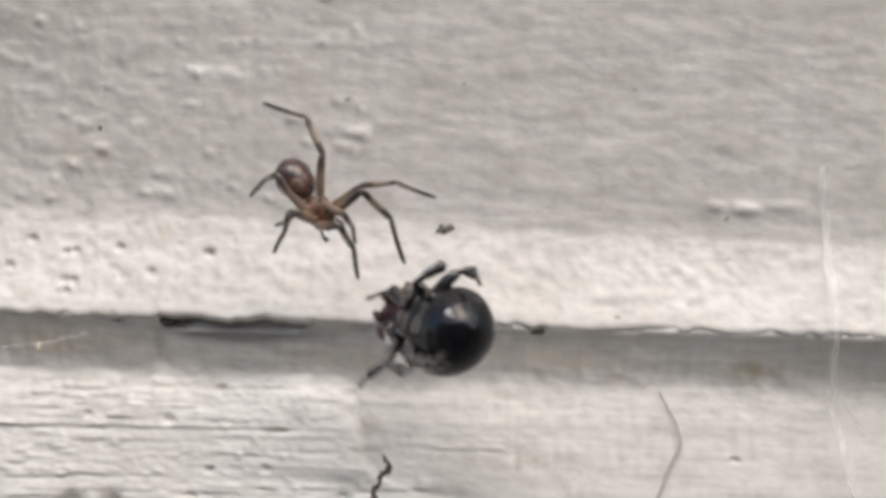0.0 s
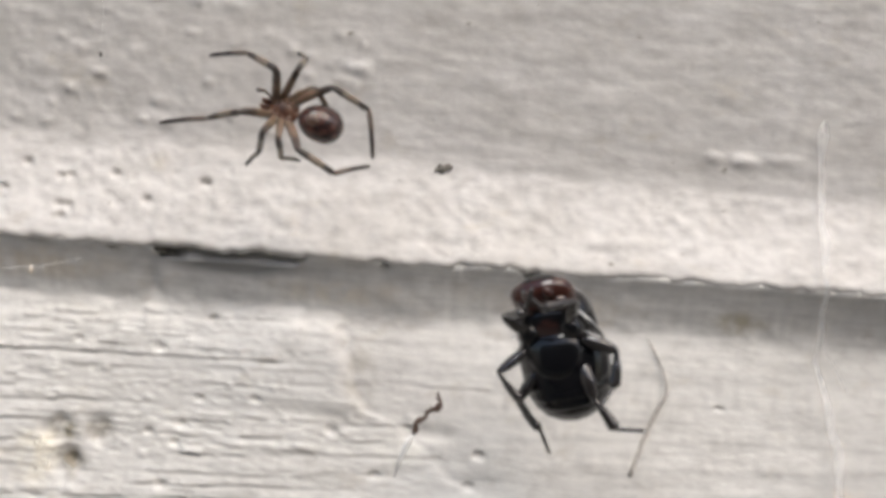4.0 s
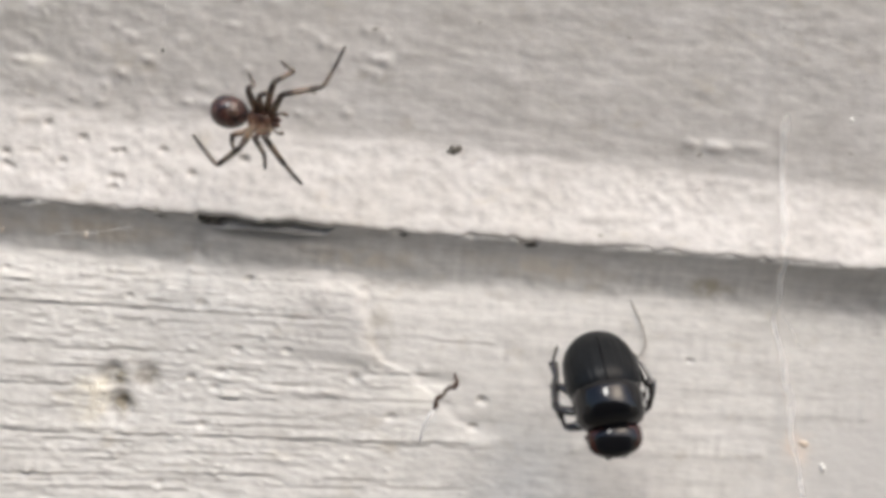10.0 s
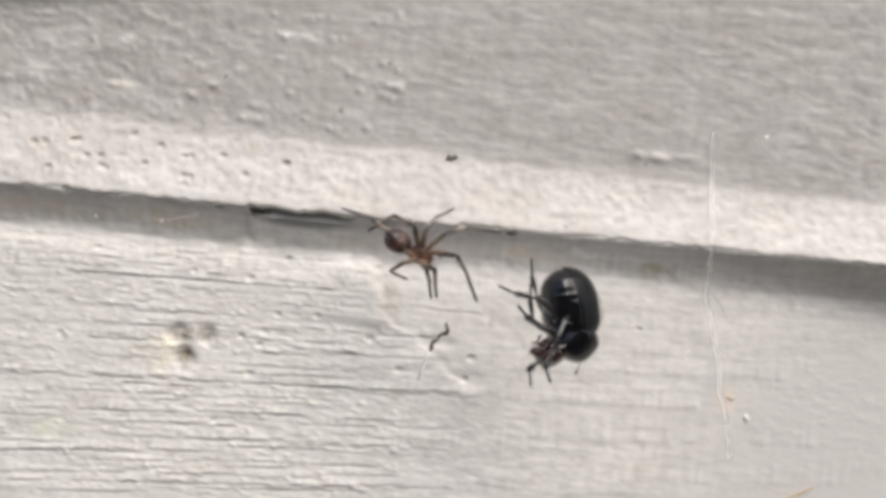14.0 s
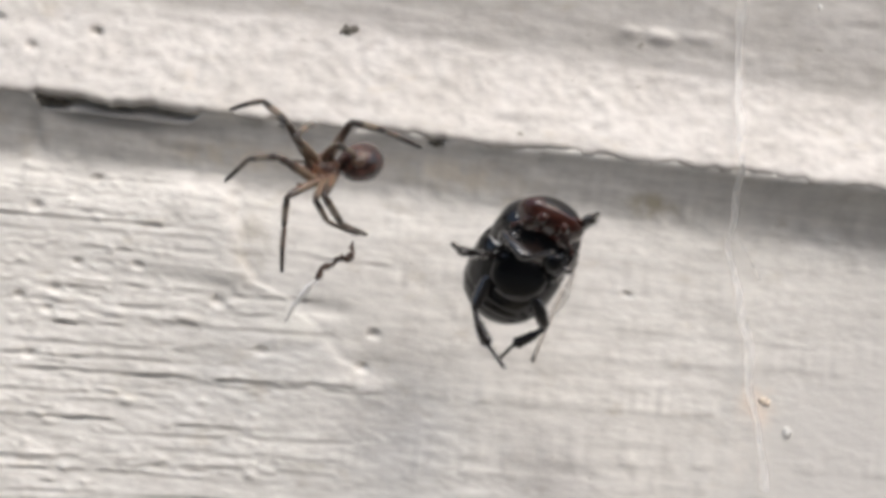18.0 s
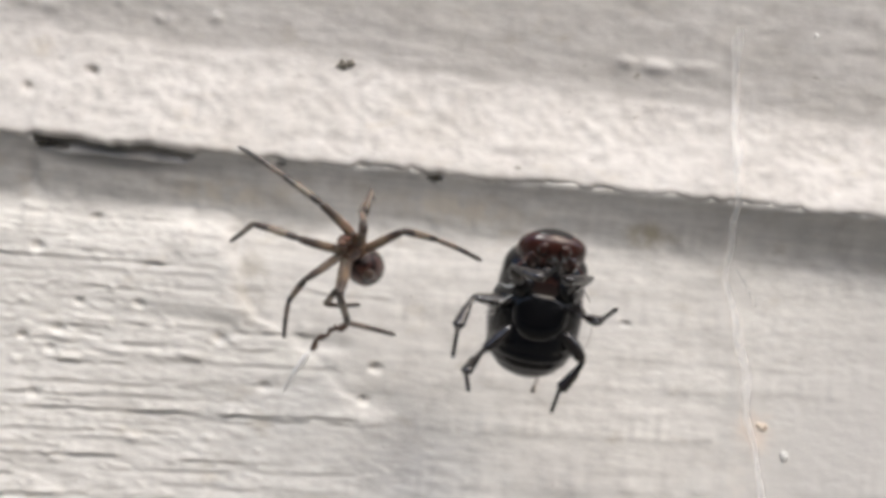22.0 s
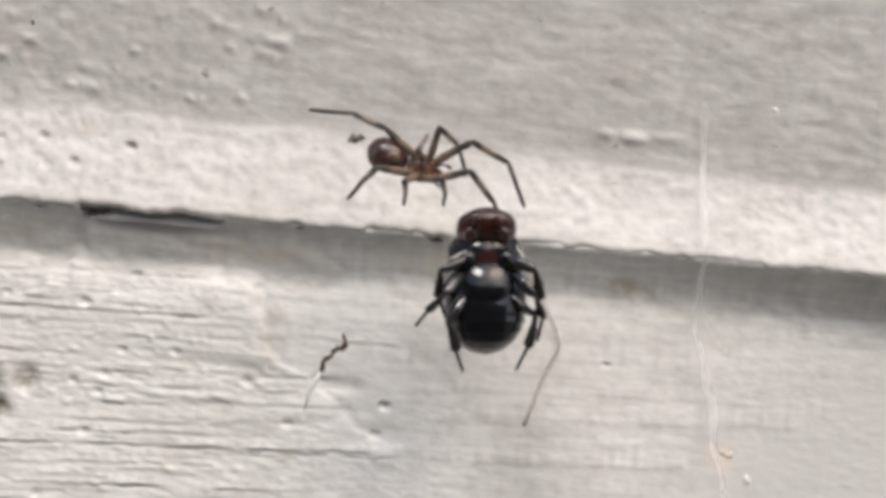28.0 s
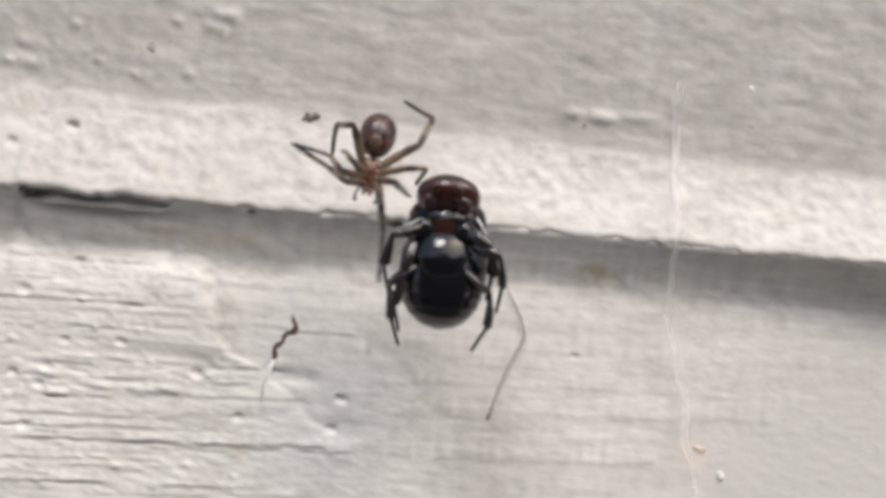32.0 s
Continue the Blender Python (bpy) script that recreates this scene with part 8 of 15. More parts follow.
    walk(limbs["right", 3, "metatarsus"], keyed([
        (0, 2.11, -0.68, -0.22, -75, 14, -43), (0.5, 2.33, -0.29, -0.8, -73, 14, -43), (1, 2.45, 0.2, -1.27, -71, 14, -42), (1.5, 2.57, -0.43, -1.54, -76, 9, -17),
        (2, 2.46, -1.12, -1.77, -83, 6, 8), (2.5, 1.8, -0.8, -2.1, -108, 7, 9), (3, 0.73, -0.72, -1.95, -133, 8, 10), (3.5, 0.96, -0.17, -2.21, -110, 8, 12),
        (4, 1.02, 0.56, -2.15, -88, 8, 13), (4.5, 1.23, 0.47, -2, -93, 8, 5), (5, 1.43, 0.36, -1.82, -97, 7, -3), (5.5, 1.61, 0.24, -1.59, -102, 5, -11),
        (6, 1.76, 0.1, -1.33, -107, 3, -18), (6.5, 1.89, -0.05, -1.04, -111, 1, -25), (7, 1.99, -0.2, -0.74, -114, -3, -32), (7.5, 1.97, -0.04, -0.93, -109, 0, -24),
        (8, 1.92, 0.16, -1.1, -103, 2, -15), (8.5, 1.86, -0.09, -0.83, -103, 1, -22), (9, 1.77, -0.29, -0.53, -102, -1, -30), (9.5, 1.96, 0.05, -1.12, -93, 0, -18),
        (10, 2.01, 0.57, -1.57, -85, -1, -7), (10.5, 2.79, 0, -0.87, -116, 4, 5), (11, 3.05, -0.33, 0.01, -147, 14, 11), (11.5, 3.21, -0.05, -0.37, -146, 18, 14),
        (12, 3.22, 0.25, -0.76, -144, 21, 16), (12.5, 3.11, -0.55, -1.32, -140, -11, -12), (13, 2.53, -1.09, -1.74, -114, -35, -50), (13.27, 2.52, -0.99, -1.69, -87, -35, -54),
        (13.5, 2.49, -0.9, -1.63, -63, -33, -57), (13.77, 2.45, -0.8, -1.57, -37, -31, -59), (14, 2.41, -0.72, -1.51, -14, -29, -60), (14.5, 2.53, -0.48, -1.4, -16, -33, -59),
        (15, 2.6, -0.24, -1.28, -18, -36, -57), (15.5, 2.64, -0.02, -1.13, -20, -39, -56), (16, 2.63, 0.19, -0.97, -23, -43, -54), (16.5, 2.58, 0.38, -0.81, -26, -46, -52),
        (17, 2.48, 0.56, -0.64, -29, -49, -49), (17.27, 2.1, 0.47, -1.04, -37, -57, -41), (17.5, 1.61, 0.2, -1.36, -49, -63, -30), (17.77, 0.95, -0.31, -1.59, -67, -67, -11),
        (18, 0.37, -0.89, -1.63, -89, -69, 11), (18.27, 0.85, -0.95, -1.91, -124, -65, 63), (18.5, 1.27, -0.99, -2.09, -137, -55, 92), (18.77, 1.72, -1.01, -2.2, -139, -43, 115),
        (19, 2.08, -1.01, -2.22, -134, -32, 130), (19.5, 1.9, -1.67, -2.14, -146, -28, 133), (20, 1.65, -2.26, -1.93, -157, -24, 135), (20.5, 2.66, -1.87, -1.04, -157, 5, 149),
        (21, 3.18, -1.08, 0, -148, 32, 165), (21.5, 3.14, 0.07, 0.88, -178, 10, 164), (22, 2.42, 1.11, 1.68, 152, -7, 173), (22.27, 2.92, 0.74, 0.81, 169, -15, 174),
        (22.5, 3.09, 0.29, -0.03, -176, -22, 174), (22.77, 2.96, -0.31, -0.94, -157, -29, 170), (23, 2.59, -0.84, -1.6, -138, -34, 166), (23.5, 2.48, -0.57, -2.31, -165, -19, 170),
        (24, 2.08, -0.19, -2.84, 169, -5, 168), (24.27, 2.58, -0.52, -2.24, 144, -5, 167), (24.5, 2.84, -0.76, -1.52, 121, -5, 167), (24.77, 2.9, -0.94, -0.58, 96, -5, 167),
        (25, 2.75, -1, 0.27, 73, -5, 167), (25.5, 2.47, -0.84, -0.28, 74, -10, 150), (26, 1.94, -0.38, -0.76, 76, -15, 133), (26.5, 1.89, -0.37, -0.69, 79, -14, 139),
        (27, 1.83, -0.35, -0.61, 82, -13, 145), (27.5, 1.77, -0.33, -0.52, 85, -12, 151), (28, 1.69, -0.31, -0.44, 87, -12, 157), (28.5, 1.61, -0.29, -0.35, 90, -12, 163),
        (29, 1.51, -0.27, -0.26, 93, -13, 169), (29.5, 1.93, -0.34, -1.01, 90, -13, -170), (30, 2.2, -0.59, -1.69, 86, -13, -150), (30.5, 2.32, -0.57, -0.91, 62, -22, -166),
        (31, 2.2, -0.75, -0.1, 36, -35, -176), (31.5, 1.95, -0.54, -0.53, 65, -40, 174), (32, 1.52, -0.53, -0.95, 95, -40, 163)]))
    walk(limbs["right", 3, "tibia"], keyed([
        (0, 1.1, -1.59, -0.84, -64, 22, -37), (0.5, 1.25, -1.23, -1.24, -71, 23, -41), (1, 1.32, -0.75, -1.52, -79, 24, -45), (1.5, 1.18, -1, -1.46, -93, 25, -69),
        (2, 1.02, -1.23, -1.36, -107, 20, -91), (2.5, 0.91, -1.5, -1.11, -139, 30, -83), (3, 0.77, -1.69, -0.82, -176, 40, -82), (3.5, 1.33, -1.22, -1.2, 171, 47, -83),
        (4, 1.7, -0.49, -1.33, 156, 53, -87), (4.5, 1.72, -0.71, -1.22, 162, 57, -89), (5, 1.71, -0.92, -1.09, 169, 60, -90), (5.5, 1.68, -1.11, -0.94, 177, 64, -91),
        (6, 1.62, -1.29, -0.77, -175, 68, -90), (6.5, 1.54, -1.43, -0.59, -164, 72, -87), (7, 1.44, -1.56, -0.4, -150, 75, -81), (7.5, 1.49, -1.44, -0.69, -143, 78, -72),
        (8, 1.5, -1.28, -0.96, -130, 81, -56), (8.5, 1.36, -1.5, -0.74, -116, 82, -45), (9, 1.19, -1.67, -0.5, -100, 83, -32), (9.5, 1.35, -1.32, -1.06, -109, 83, -43),
        (10, 1.39, -0.79, -1.47, -118, 82, -53), (10.5, 1.83, -1.12, -0.65, -138, 78, -88), (11, 1.82, -1.12, 0.34, -142, 74, -108), (11.5, 2.05, -0.78, 0.24, -158, 64, -124),
        (12, 2.18, -0.39, 0.12, -165, 53, -130), (12.5, 1.92, -1.03, -0.54, -155, 55, -128), (13, 1.22, -1.39, -1.08, -144, 57, -126), (13.27, 1.24, -1.42, -1.03, -147, 58, -124),
        (13.5, 1.25, -1.44, -0.98, -150, 60, -123), (13.77, 1.27, -1.46, -0.92, -154, 61, -121), (14, 1.29, -1.49, -0.87, -157, 63, -120), (14.5, 1.38, -1.35, -0.98, -148, 71, -109),
        (15, 1.47, -1.2, -1.09, -127, 78, -87), (15.5, 1.54, -1.04, -1.17, -80, 81, -37), (16, 1.6, -0.87, -1.25, -42, 76, 3), (16.5, 1.65, -0.68, -1.31, -27, 68, 20),
        (17, 1.67, -0.49, -1.35, -20, 60, 29), (17.27, 1.57, -0.93, -1.23, -69, 69, -1), (17.5, 1.42, -1.26, -1.07, -118, 66, -33), (17.77, 1.19, -1.57, -0.81, -154, 54, -48),
        (18, 0.94, -1.75, -0.55, -175, 43, -50), (18.27, 1.24, -1.62, -0.62, -175, 31, -51), (18.5, 1.47, -1.46, -0.67, -175, 19, -52), (18.77, 1.71, -1.23, -0.71, -175, 6, -53),
        (19, 1.88, -0.99, -0.73, -174, -5, -55), (19.5, 1.68, -1.26, -0.71, 177, -18, -54), (20, 1.44, -1.48, -0.67, 167, -30, -51), (20.5, 1.84, -1.21, 0.03, -169, -43, -54),
        (21, 1.91, -0.68, 0.68, -139, -53, -65), (21.5, 1.69, -0.28, 1.07, -102, -54, -67), (22, 1.34, 0.14, 1.31, -66, -53, -68), (22.27, 1.73, -0.13, 1.05, -105, -52, -42),
        (22.5, 1.97, -0.37, 0.71, -133, -44, -26), (22.77, 2.1, -0.62, 0.25, -158, -31, -19), (23, 2.09, -0.79, -0.19, -176, -19, -18), (23.5, 1.94, -0.7, -0.91, -169, -19, -18),
        (24, 1.51, -0.49, -1.49, -162, -19, -18), (24.27, 1.67, -0.94, -1.12, -149, -30, -25), (24.5, 1.69, -1.26, -0.7, -135, -39, -34), (24.77, 1.57, -1.49, -0.15, -114, -45, -50),
        (25, 1.36, -1.55, 0.33, -94, -47, -66), (25.5, 1.23, -1.66, -0.47, -79, -47, -65), (26, 0.94, -1.42, -1.2, -64, -48, -64), (26.5, 0.98, -1.49, -1.09, -66, -50, -58),
        (27, 1.02, -1.56, -0.96, -67, -51, -52), (27.5, 1.05, -1.61, -0.84, -70, -53, -46), (28, 1.08, -1.66, -0.7, -72, -55, -39), (28.5, 1.11, -1.69, -0.57, -75, -56, -32),
        (29, 1.13, -1.71, -0.43, -78, -57, -25), (29.5, 1.2, -1.61, -0.69, -112, -55, -12), (30, 1.25, -1.47, -0.94, -141, -50, -4), (30.5, 1.2, -1.56, -0.81, -97, -59, -42),
        (31, 1.14, -1.64, -0.68, -53, -51, -80), (31.5, 1.02, -1.73, -0.54, -89, -59, -39), (32, 0.9, -1.79, -0.4, -125, -51, 3)]))
    walk(limbs["right", 4, "femur"], keyed([
        (0, 0.52, -0.15, -0.5, 168, -1, 0), (0.5, 0.52, -0.15, -0.5, 168, 3, -1), (1, 0.52, -0.15, -0.5, 168, 7, -2), (1.5, 0.52, -0.15, -0.5, 149, 15, -6),
        (2, 0.52, -0.15, -0.5, 128, 20, -13), (2.27, 0.52, -0.15, -0.5, 132, 19, -11), (2.5, 0.52, -0.15, -0.5, 135, 18, -10), (2.77, 0.52, -0.15, -0.5, 138, 16, -9),
        (3, 0.52, -0.15, -0.5, 142, 15, -7), (3.5, 0.52, -0.15, -0.5, 147, -8, 7), (4, 0.52, -0.15, -0.5, 148, -31, 21), (4.5, 0.52, -0.15, -0.5, 146, -30, 20),
        (5, 0.52, -0.15, -0.5, 143, -29, 19), (5.5, 0.52, -0.15, -0.5, 141, -28, 19), (6, 0.52, -0.15, -0.5, 138, -28, 18), (6.5, 0.52, -0.15, -0.5, 136, -27, 17),
        (7, 0.52, -0.15, -0.5, 133, -26, 16), (7.5, 0.52, -0.15, -0.5, 147, -27, 16), (8, 0.52, -0.15, -0.5, 160, -27, 17), (8.5, 0.52, -0.15, -0.5, 149, -31, 19),
        (9, 0.52, -0.15, -0.5, 138, -34, 22), (9.5, 0.52, -0.15, -0.5, 115, -37, 29), (10, 0.52, -0.15, -0.5, 92, -38, 37), (10.5, 0.52, -0.15, -0.5, 80, -36, 53),
        (11, 0.52, -0.15, -0.5, 69, -33, 67), (11.5, 0.52, -0.15, -0.5, 61, -31, 72), (12, 0.52, -0.15, -0.5, 54, -28, 76), (12.27, 0.52, -0.15, -0.5, 88, -31, 55),
        (12.5, 0.52, -0.15, -0.5, 116, -25, 39), (12.77, 0.52, -0.15, -0.5, 144, -12, 29), (13, 0.52, -0.15, -0.5, 167, 0, 26), (13.5, 0.52, -0.15, -0.5, 172, 11, 25),
        (14, 0.52, -0.15, -0.5, 177, 21, 24), (14.5, 0.52, -0.15, -0.5, 175, 17, 25), (15, 0.52, -0.15, -0.5, 173, 12, 25), (15.5, 0.52, -0.15, -0.5, 170, 8, 26),
        (16, 0.52, -0.15, -0.5, 168, 3, 27), (16.5, 0.52, -0.15, -0.5, 166, -1, 28), (17, 0.52, -0.15, -0.5, 164, -5, 29), (17.5, 0.52, -0.15, -0.5, 138, -7, 31),
        (18, 0.52, -0.15, -0.5, 113, -8, 33), (18.5, 0.52, -0.15, -0.5, 119, -7, 31), (19, 0.52, -0.15, -0.5, 126, -6, 30), (19.5, 0.52, -0.15, -0.5, 92, -6, 23),
        (20, 0.52, -0.15, -0.5, 58, -8, 19), (20.5, 0.52, -0.15, -0.5, 41, 6, 32), (21, 0.52, -0.15, -0.5, 25, 24, 40), (21.5, 0.52, -0.15, -0.5, 47, 31, 48),
        (22, 0.52, -0.15, -0.5, 71, 35, 59), (22.5, 0.52, -0.15, -0.5, 63, 34, 55), (23, 0.52, -0.15, -0.5, 55, 32, 52), (23.27, 0.52, -0.15, -0.5, 79, 34, 63),
        (23.5, 0.52, -0.15, -0.5, 100, 33, 72), (23.77, 0.52, -0.15, -0.5, 123, 29, 80), (24, 0.52, -0.15, -0.5, 142, 23, 85), (24.5, 0.52, -0.15, -0.5, 129, 27, 80),
        (25, 0.52, -0.15, -0.5, 116, 30, 74), (25.5, 0.52, -0.15, -0.5, 138, 28, 75), (26, 0.52, -0.15, -0.5, 159, 27, 76), (26.5, 0.52, -0.15, -0.5, 159, 29, 75),
        (27, 0.52, -0.15, -0.5, 160, 31, 75), (27.5, 0.52, -0.15, -0.5, 160, 32, 74), (28, 0.52, -0.15, -0.5, 160, 34, 73), (28.5, 0.52, -0.15, -0.5, 160, 36, 72),
        (29, 0.52, -0.15, -0.5, 160, 38, 72), (29.5, 0.52, -0.15, -0.5, 161, 24, 77), (30, 0.52, -0.15, -0.5, 160, 11, 83), (30.5, 0.52, -0.15, -0.5, 157, 38, 72),
        (31, 0.52, -0.15, -0.5, 143, 63, 51), (31.5, 0.52, -0.15, -0.5, 153, 48, 68), (32, 0.52, -0.15, -0.5, 156, 33, 79)]))
    walk(limbs["right", 4, "metatarsus"], keyed([
        (0, 1.39, 1.45, -3.38, -91, -1, -33), (0.5, 1.05, 1.24, -4.06, -96, -2, -44), (1, 0.63, 0.84, -4.62, -100, -4, -55), (1.5, -0.5, 0.11, -4.29, -95, -2, -22),
        (2, -1.52, -0.64, -3.5, -88, -3, 11), (2.27, -1.5, -1, -3.88, -108, 1, 26), (2.5, -1.44, -1.34, -4.13, -125, 9, 36), (2.77, -1.32, -1.75, -4.33, -145, 21, 44),
        (3, -1.16, -2.1, -4.42, -162, 32, 48), (3.5, 0.21, -1.46, -4.76, -142, 36, 52), (4, 1.52, -0.53, -4.53, -120, 39, 57), (4.5, 1.55, -0.53, -4.48, -118, 37, 54),
        (5, 1.58, -0.54, -4.41, -115, 36, 50), (5.5, 1.61, -0.54, -4.34, -112, 35, 47), (6, 1.63, -0.54, -4.25, -110, 34, 43), (6.5, 1.66, -0.55, -4.15, -107, 33, 40),
        (7, 1.67, -0.55, -4.04, -104, 32, 36), (7.5, 1.98, -0.38, -4.51, -135, 24, 26), (8, 2.21, -0.19, -4.81, -162, 13, 22), (8.5, 2.43, -0.53, -4.56, -163, 11, 21),
        (9, 2.59, -0.84, -4.25, -164, 10, 21), (9.5, 3.17, -0.9, -3.24, -159, 19, 25), (10, 3.46, -0.87, -1.94, -152, 28, 29), (10.5, 3.61, -0.82, -1.76, -167, 21, 28),
        (11, 3.65, -0.71, -1.57, 180, 14, 28), (11.5, 3.66, -1.12, -1.39, 176, 16, 27), (12, 3.57, -1.53, -1.12, 171, 18, 27), (12.27, 3.54, -1.67, -2.48, -179, 8, 27),
        (12.5, 3.07, -1.48, -3.66, -171, 0, 26), (12.77, 2.08, -0.91, -4.72, -160, -10, 22), (13, 0.97, -0.19, -5.18, -151, -17, 18), (13.5, 0.15, -0.2, -5.18, -162, -16, 18),
        (14, -0.67, -0.19, -5.04, -173, -15, 19), (14.5, -0.67, -0.04, -5, -159, -14, 19), (15, -0.65, 0.11, -4.92, -145, -13, 20), (15.5, -0.62, 0.26, -4.78, -131, -13, 20),
        (16, -0.57, 0.39, -4.6, -116, -12, 21), (16.5, -0.51, 0.51, -4.38, -102, -12, 22), (17, -0.43, 0.61, -4.12, -88, -12, 23), (17.5, 0.45, -0.34, -4.02, -117, -6, 35),
        (18, 1.2, -1.11, -3.46, -145, 3, 42), (18.5, 1.83, -1.91, -4.02, -172, 9, 42), (19, 2.42, -2.7, -3.95, 160, 14, 40), (19.5, 1.95, -2.64, -2.85, 179, 20, 40),
        (20, 1.07, -1.72, -1.44, -160, 26, 43), (20.5, 1.91, -0.88, -0.83, -172, 2, 39), (21, 2.55, 0.2, -0.55, 175, -22, 41), (21.5, 3.46, -0.5, -1.1, 153, -17, 38),
        (22, 4.07, -1.15, -1.72, 132, -13, 34), (22.5, 4.05, -1.17, -1.39, 133, -8, 29), (23, 3.99, -1.19, -1.07, 134, -3, 24), (23.27, 3.88, -1.17, -2.14, 168, 11, 21),
        (23.5, 3.51, -1.06, -3.05, -161, 21, 24), (23.77, 2.79, -0.82, -3.95, -122, 27, 34), (24, 1.95, -0.51, -4.53, -88, 27, 42), (24.5, 3, -0.66, -4.03, -117, 18, 19),
        (25, 3.9, -0.82, -3.24, -141, 2, 6), (25.5, 3.31, 0.1, -3.15, -109, -4, -9), (26, 2.08, 0.7, -2.5, -76, 0, -23), (26.5, 2.02, 0.63, -2.64, -83, 0, -26),
        (27, 1.96, 0.56, -2.78, -90, 0, -28), (27.5, 1.89, 0.48, -2.91, -98, 0, -31), (28, 1.82, 0.39, -3.04, -105, -1, -34), (28.5, 1.74, 0.29, -3.16, -112, -2, -36),
        (29, 1.66, 0.18, -3.28, -120, -3, -38), (29.5, 1.81, 0.42, -4.04, -117, 9, -16), (30, 1.89, 0.63, -4.58, -110, 19, 8), (30.5, 1.73, -0.38, -3.99, -125, 10, -7),
        (31, 1.46, -1.01, -2.95, -137, -2, -18), (31.5, 2.01, -0.25, -2.82, -94, -2, -12), (32, 2.39, 0.45, -2.43, -52, -5, -8)]))
    walk(limbs["right", 4, "tibia"], keyed([
        (0, 0.56, -0.65, -2.95, -101, -4, -21), (0.5, 0.37, -0.65, -2.94, -119, -3, -18), (1, 0.19, -0.65, -2.93, -137, 0, -16), (1.5, -0.18, -1.38, -2.56, -141, 14, -4),
        (2, -0.45, -1.95, -1.94, -141, 29, 8), (2.27, -0.38, -1.87, -2.07, -154, 29, 7), (2.5, -0.32, -1.8, -2.18, -165, 28, 7), (2.77, -0.24, -1.71, -2.3, -178, 28, 7),
        (3, -0.17, -1.63, -2.39, 171, 27, 7), (3.5, 0.97, -1.45, -2.59, -178, 19, 7), (4, 2.01, -0.99, -2.33, -167, 11, 5), (4.5, 1.97, -1.11, -2.29, -165, 10, 5),
        (5, 1.94, -1.23, -2.25, -162, 8, 4), (5.5, 1.9, -1.35, -2.2, -159, 6, 3), (6, 1.85, -1.47, -2.15, -156, 5, 3), (6.5, 1.8, -1.58, -2.1, -153, 3, 2),
        (7, 1.75, -1.69, -2.04, -150, 2, 1), (7.5, 1.81, -1.2, -2.37, -159, -4, -1), (8, 1.8, -0.65, -2.59, -168, -10, -2), (8.5, 1.98, -0.99, -2.35, -168, -11, -3),
        (9, 2.11, -1.3, -2.05, -168, -12, -3), (9.5, 2.19, -1.8, -1.36, -153, -24, -9), (10, 2.08, -2.1, -0.57, -135, -33, -19), (10.5, 2.32, -1.85, -0.16, -144, -30, -16),
        (11, 2.48, -1.51, 0.24, -152, -27, -14), (11.5, 2.41, -1.42, 0.53, -165, -30, -15), (12, 2.32, -1.3, 0.8, -177, -34, -15), (12.27, 2.54, -1.63, -0.41, -175, -25, -15),
        (12.5, 2.3, -1.6, -1.5, -173, -18, -14), (12.77, 1.6, -1.22, -2.49, -170, -10, -12), (13, 0.75, -0.65, -2.94, -168, -4, -10), (13.5, 0.25, -0.66, -2.93, -169, 4, -9),
        (14, -0.24, -0.65, -2.83, -170, 12, -8), (14.5, -0.03, -0.66, -2.89, -166, 18, -6), (15, 0.19, -0.67, -2.92, -162, 24, -4), (15.5, 0.4, -0.67, -2.94, -157, 30, -1),
        (16, 0.62, -0.67, -2.94, -152, 35, 2), (16.5, 0.84, -0.66, -2.93, -146, 40, 6), (17, 1.05, -0.65, -2.89, -139, 45, 11), (17.5, 1.57, -1.46, -2.35, -150, 33, 1),
        (18, 1.88, -2.02, -1.46, -158, 20, -5), (18.5, 1.77, -1.94, -1.72, -179, -1, -5), (19, 1.65, -1.83, -1.97, 157, -20, 3), (19.5, 1.51, -2.44, -0.6, 175, -11, 2),
        (20, 1.02, -2.22, 0.81, -168, -2, 4), (20.5, 1.56, -1.44, 1.37, -167, -10, 2), (21, 1.9, -0.39, 1.57, -165, -17, 0), (21.5, 2.46, -0.71, 0.97, -175, -26, -1),
        (22, 2.79, -0.96, 0.18, 175, -34, 0), (22.5, 2.71, -0.89, 0.45, 173, -36, 0), (23, 2.6, -0.81, 0.72, 170, -38, 1), (23.27, 2.82, -1.04, -0.1, 177, -27, 0),
        (23.5, 2.78, -1.15, -0.87, -178, -18, 0), (23.77, 2.47, -1.16, -1.69, -172, -8, 2), (24, 2, -1.07, -2.3, -166, 0, 4), (24.5, 2.31, -1.19, -1.9, -167, -18, 0),
        (25, 2.54, -1.28, -1.44, -166, -36, -5), (25.5, 1.93, -1.42, -2.12, -128, -43, -15), (26, 1.13, -1.4, -2.58, -88, -43, -26), (26.5, 1.09, -1.47, -2.55, -93, -43, -22),
        (27, 1.04, -1.53, -2.52, -99, -42, -18), (27.5, 1, -1.6, -2.48, -104, -42, -14), (28, 0.96, -1.66, -2.45, -110, -41, -10), (28.5, 0.91, -1.72, -2.41, -115, -39, -6),
        (29, 0.87, -1.78, -2.37, -120, -38, -2), (29.5, 1.1, -1.28, -2.65, -135, -32, 5), (30, 1.31, -0.71, -2.81, -148, -25, 11), (30.5, 1, -1.79, -2.33, -146, -29, 8),
        (31, 0.58, -2.48, -1.42, -143, -33, 4), (31.5, 0.95, -2.12, -1.98, -118, -40, -10), (32, 1.29, -1.57, -2.41, -91, -42, -28)]))
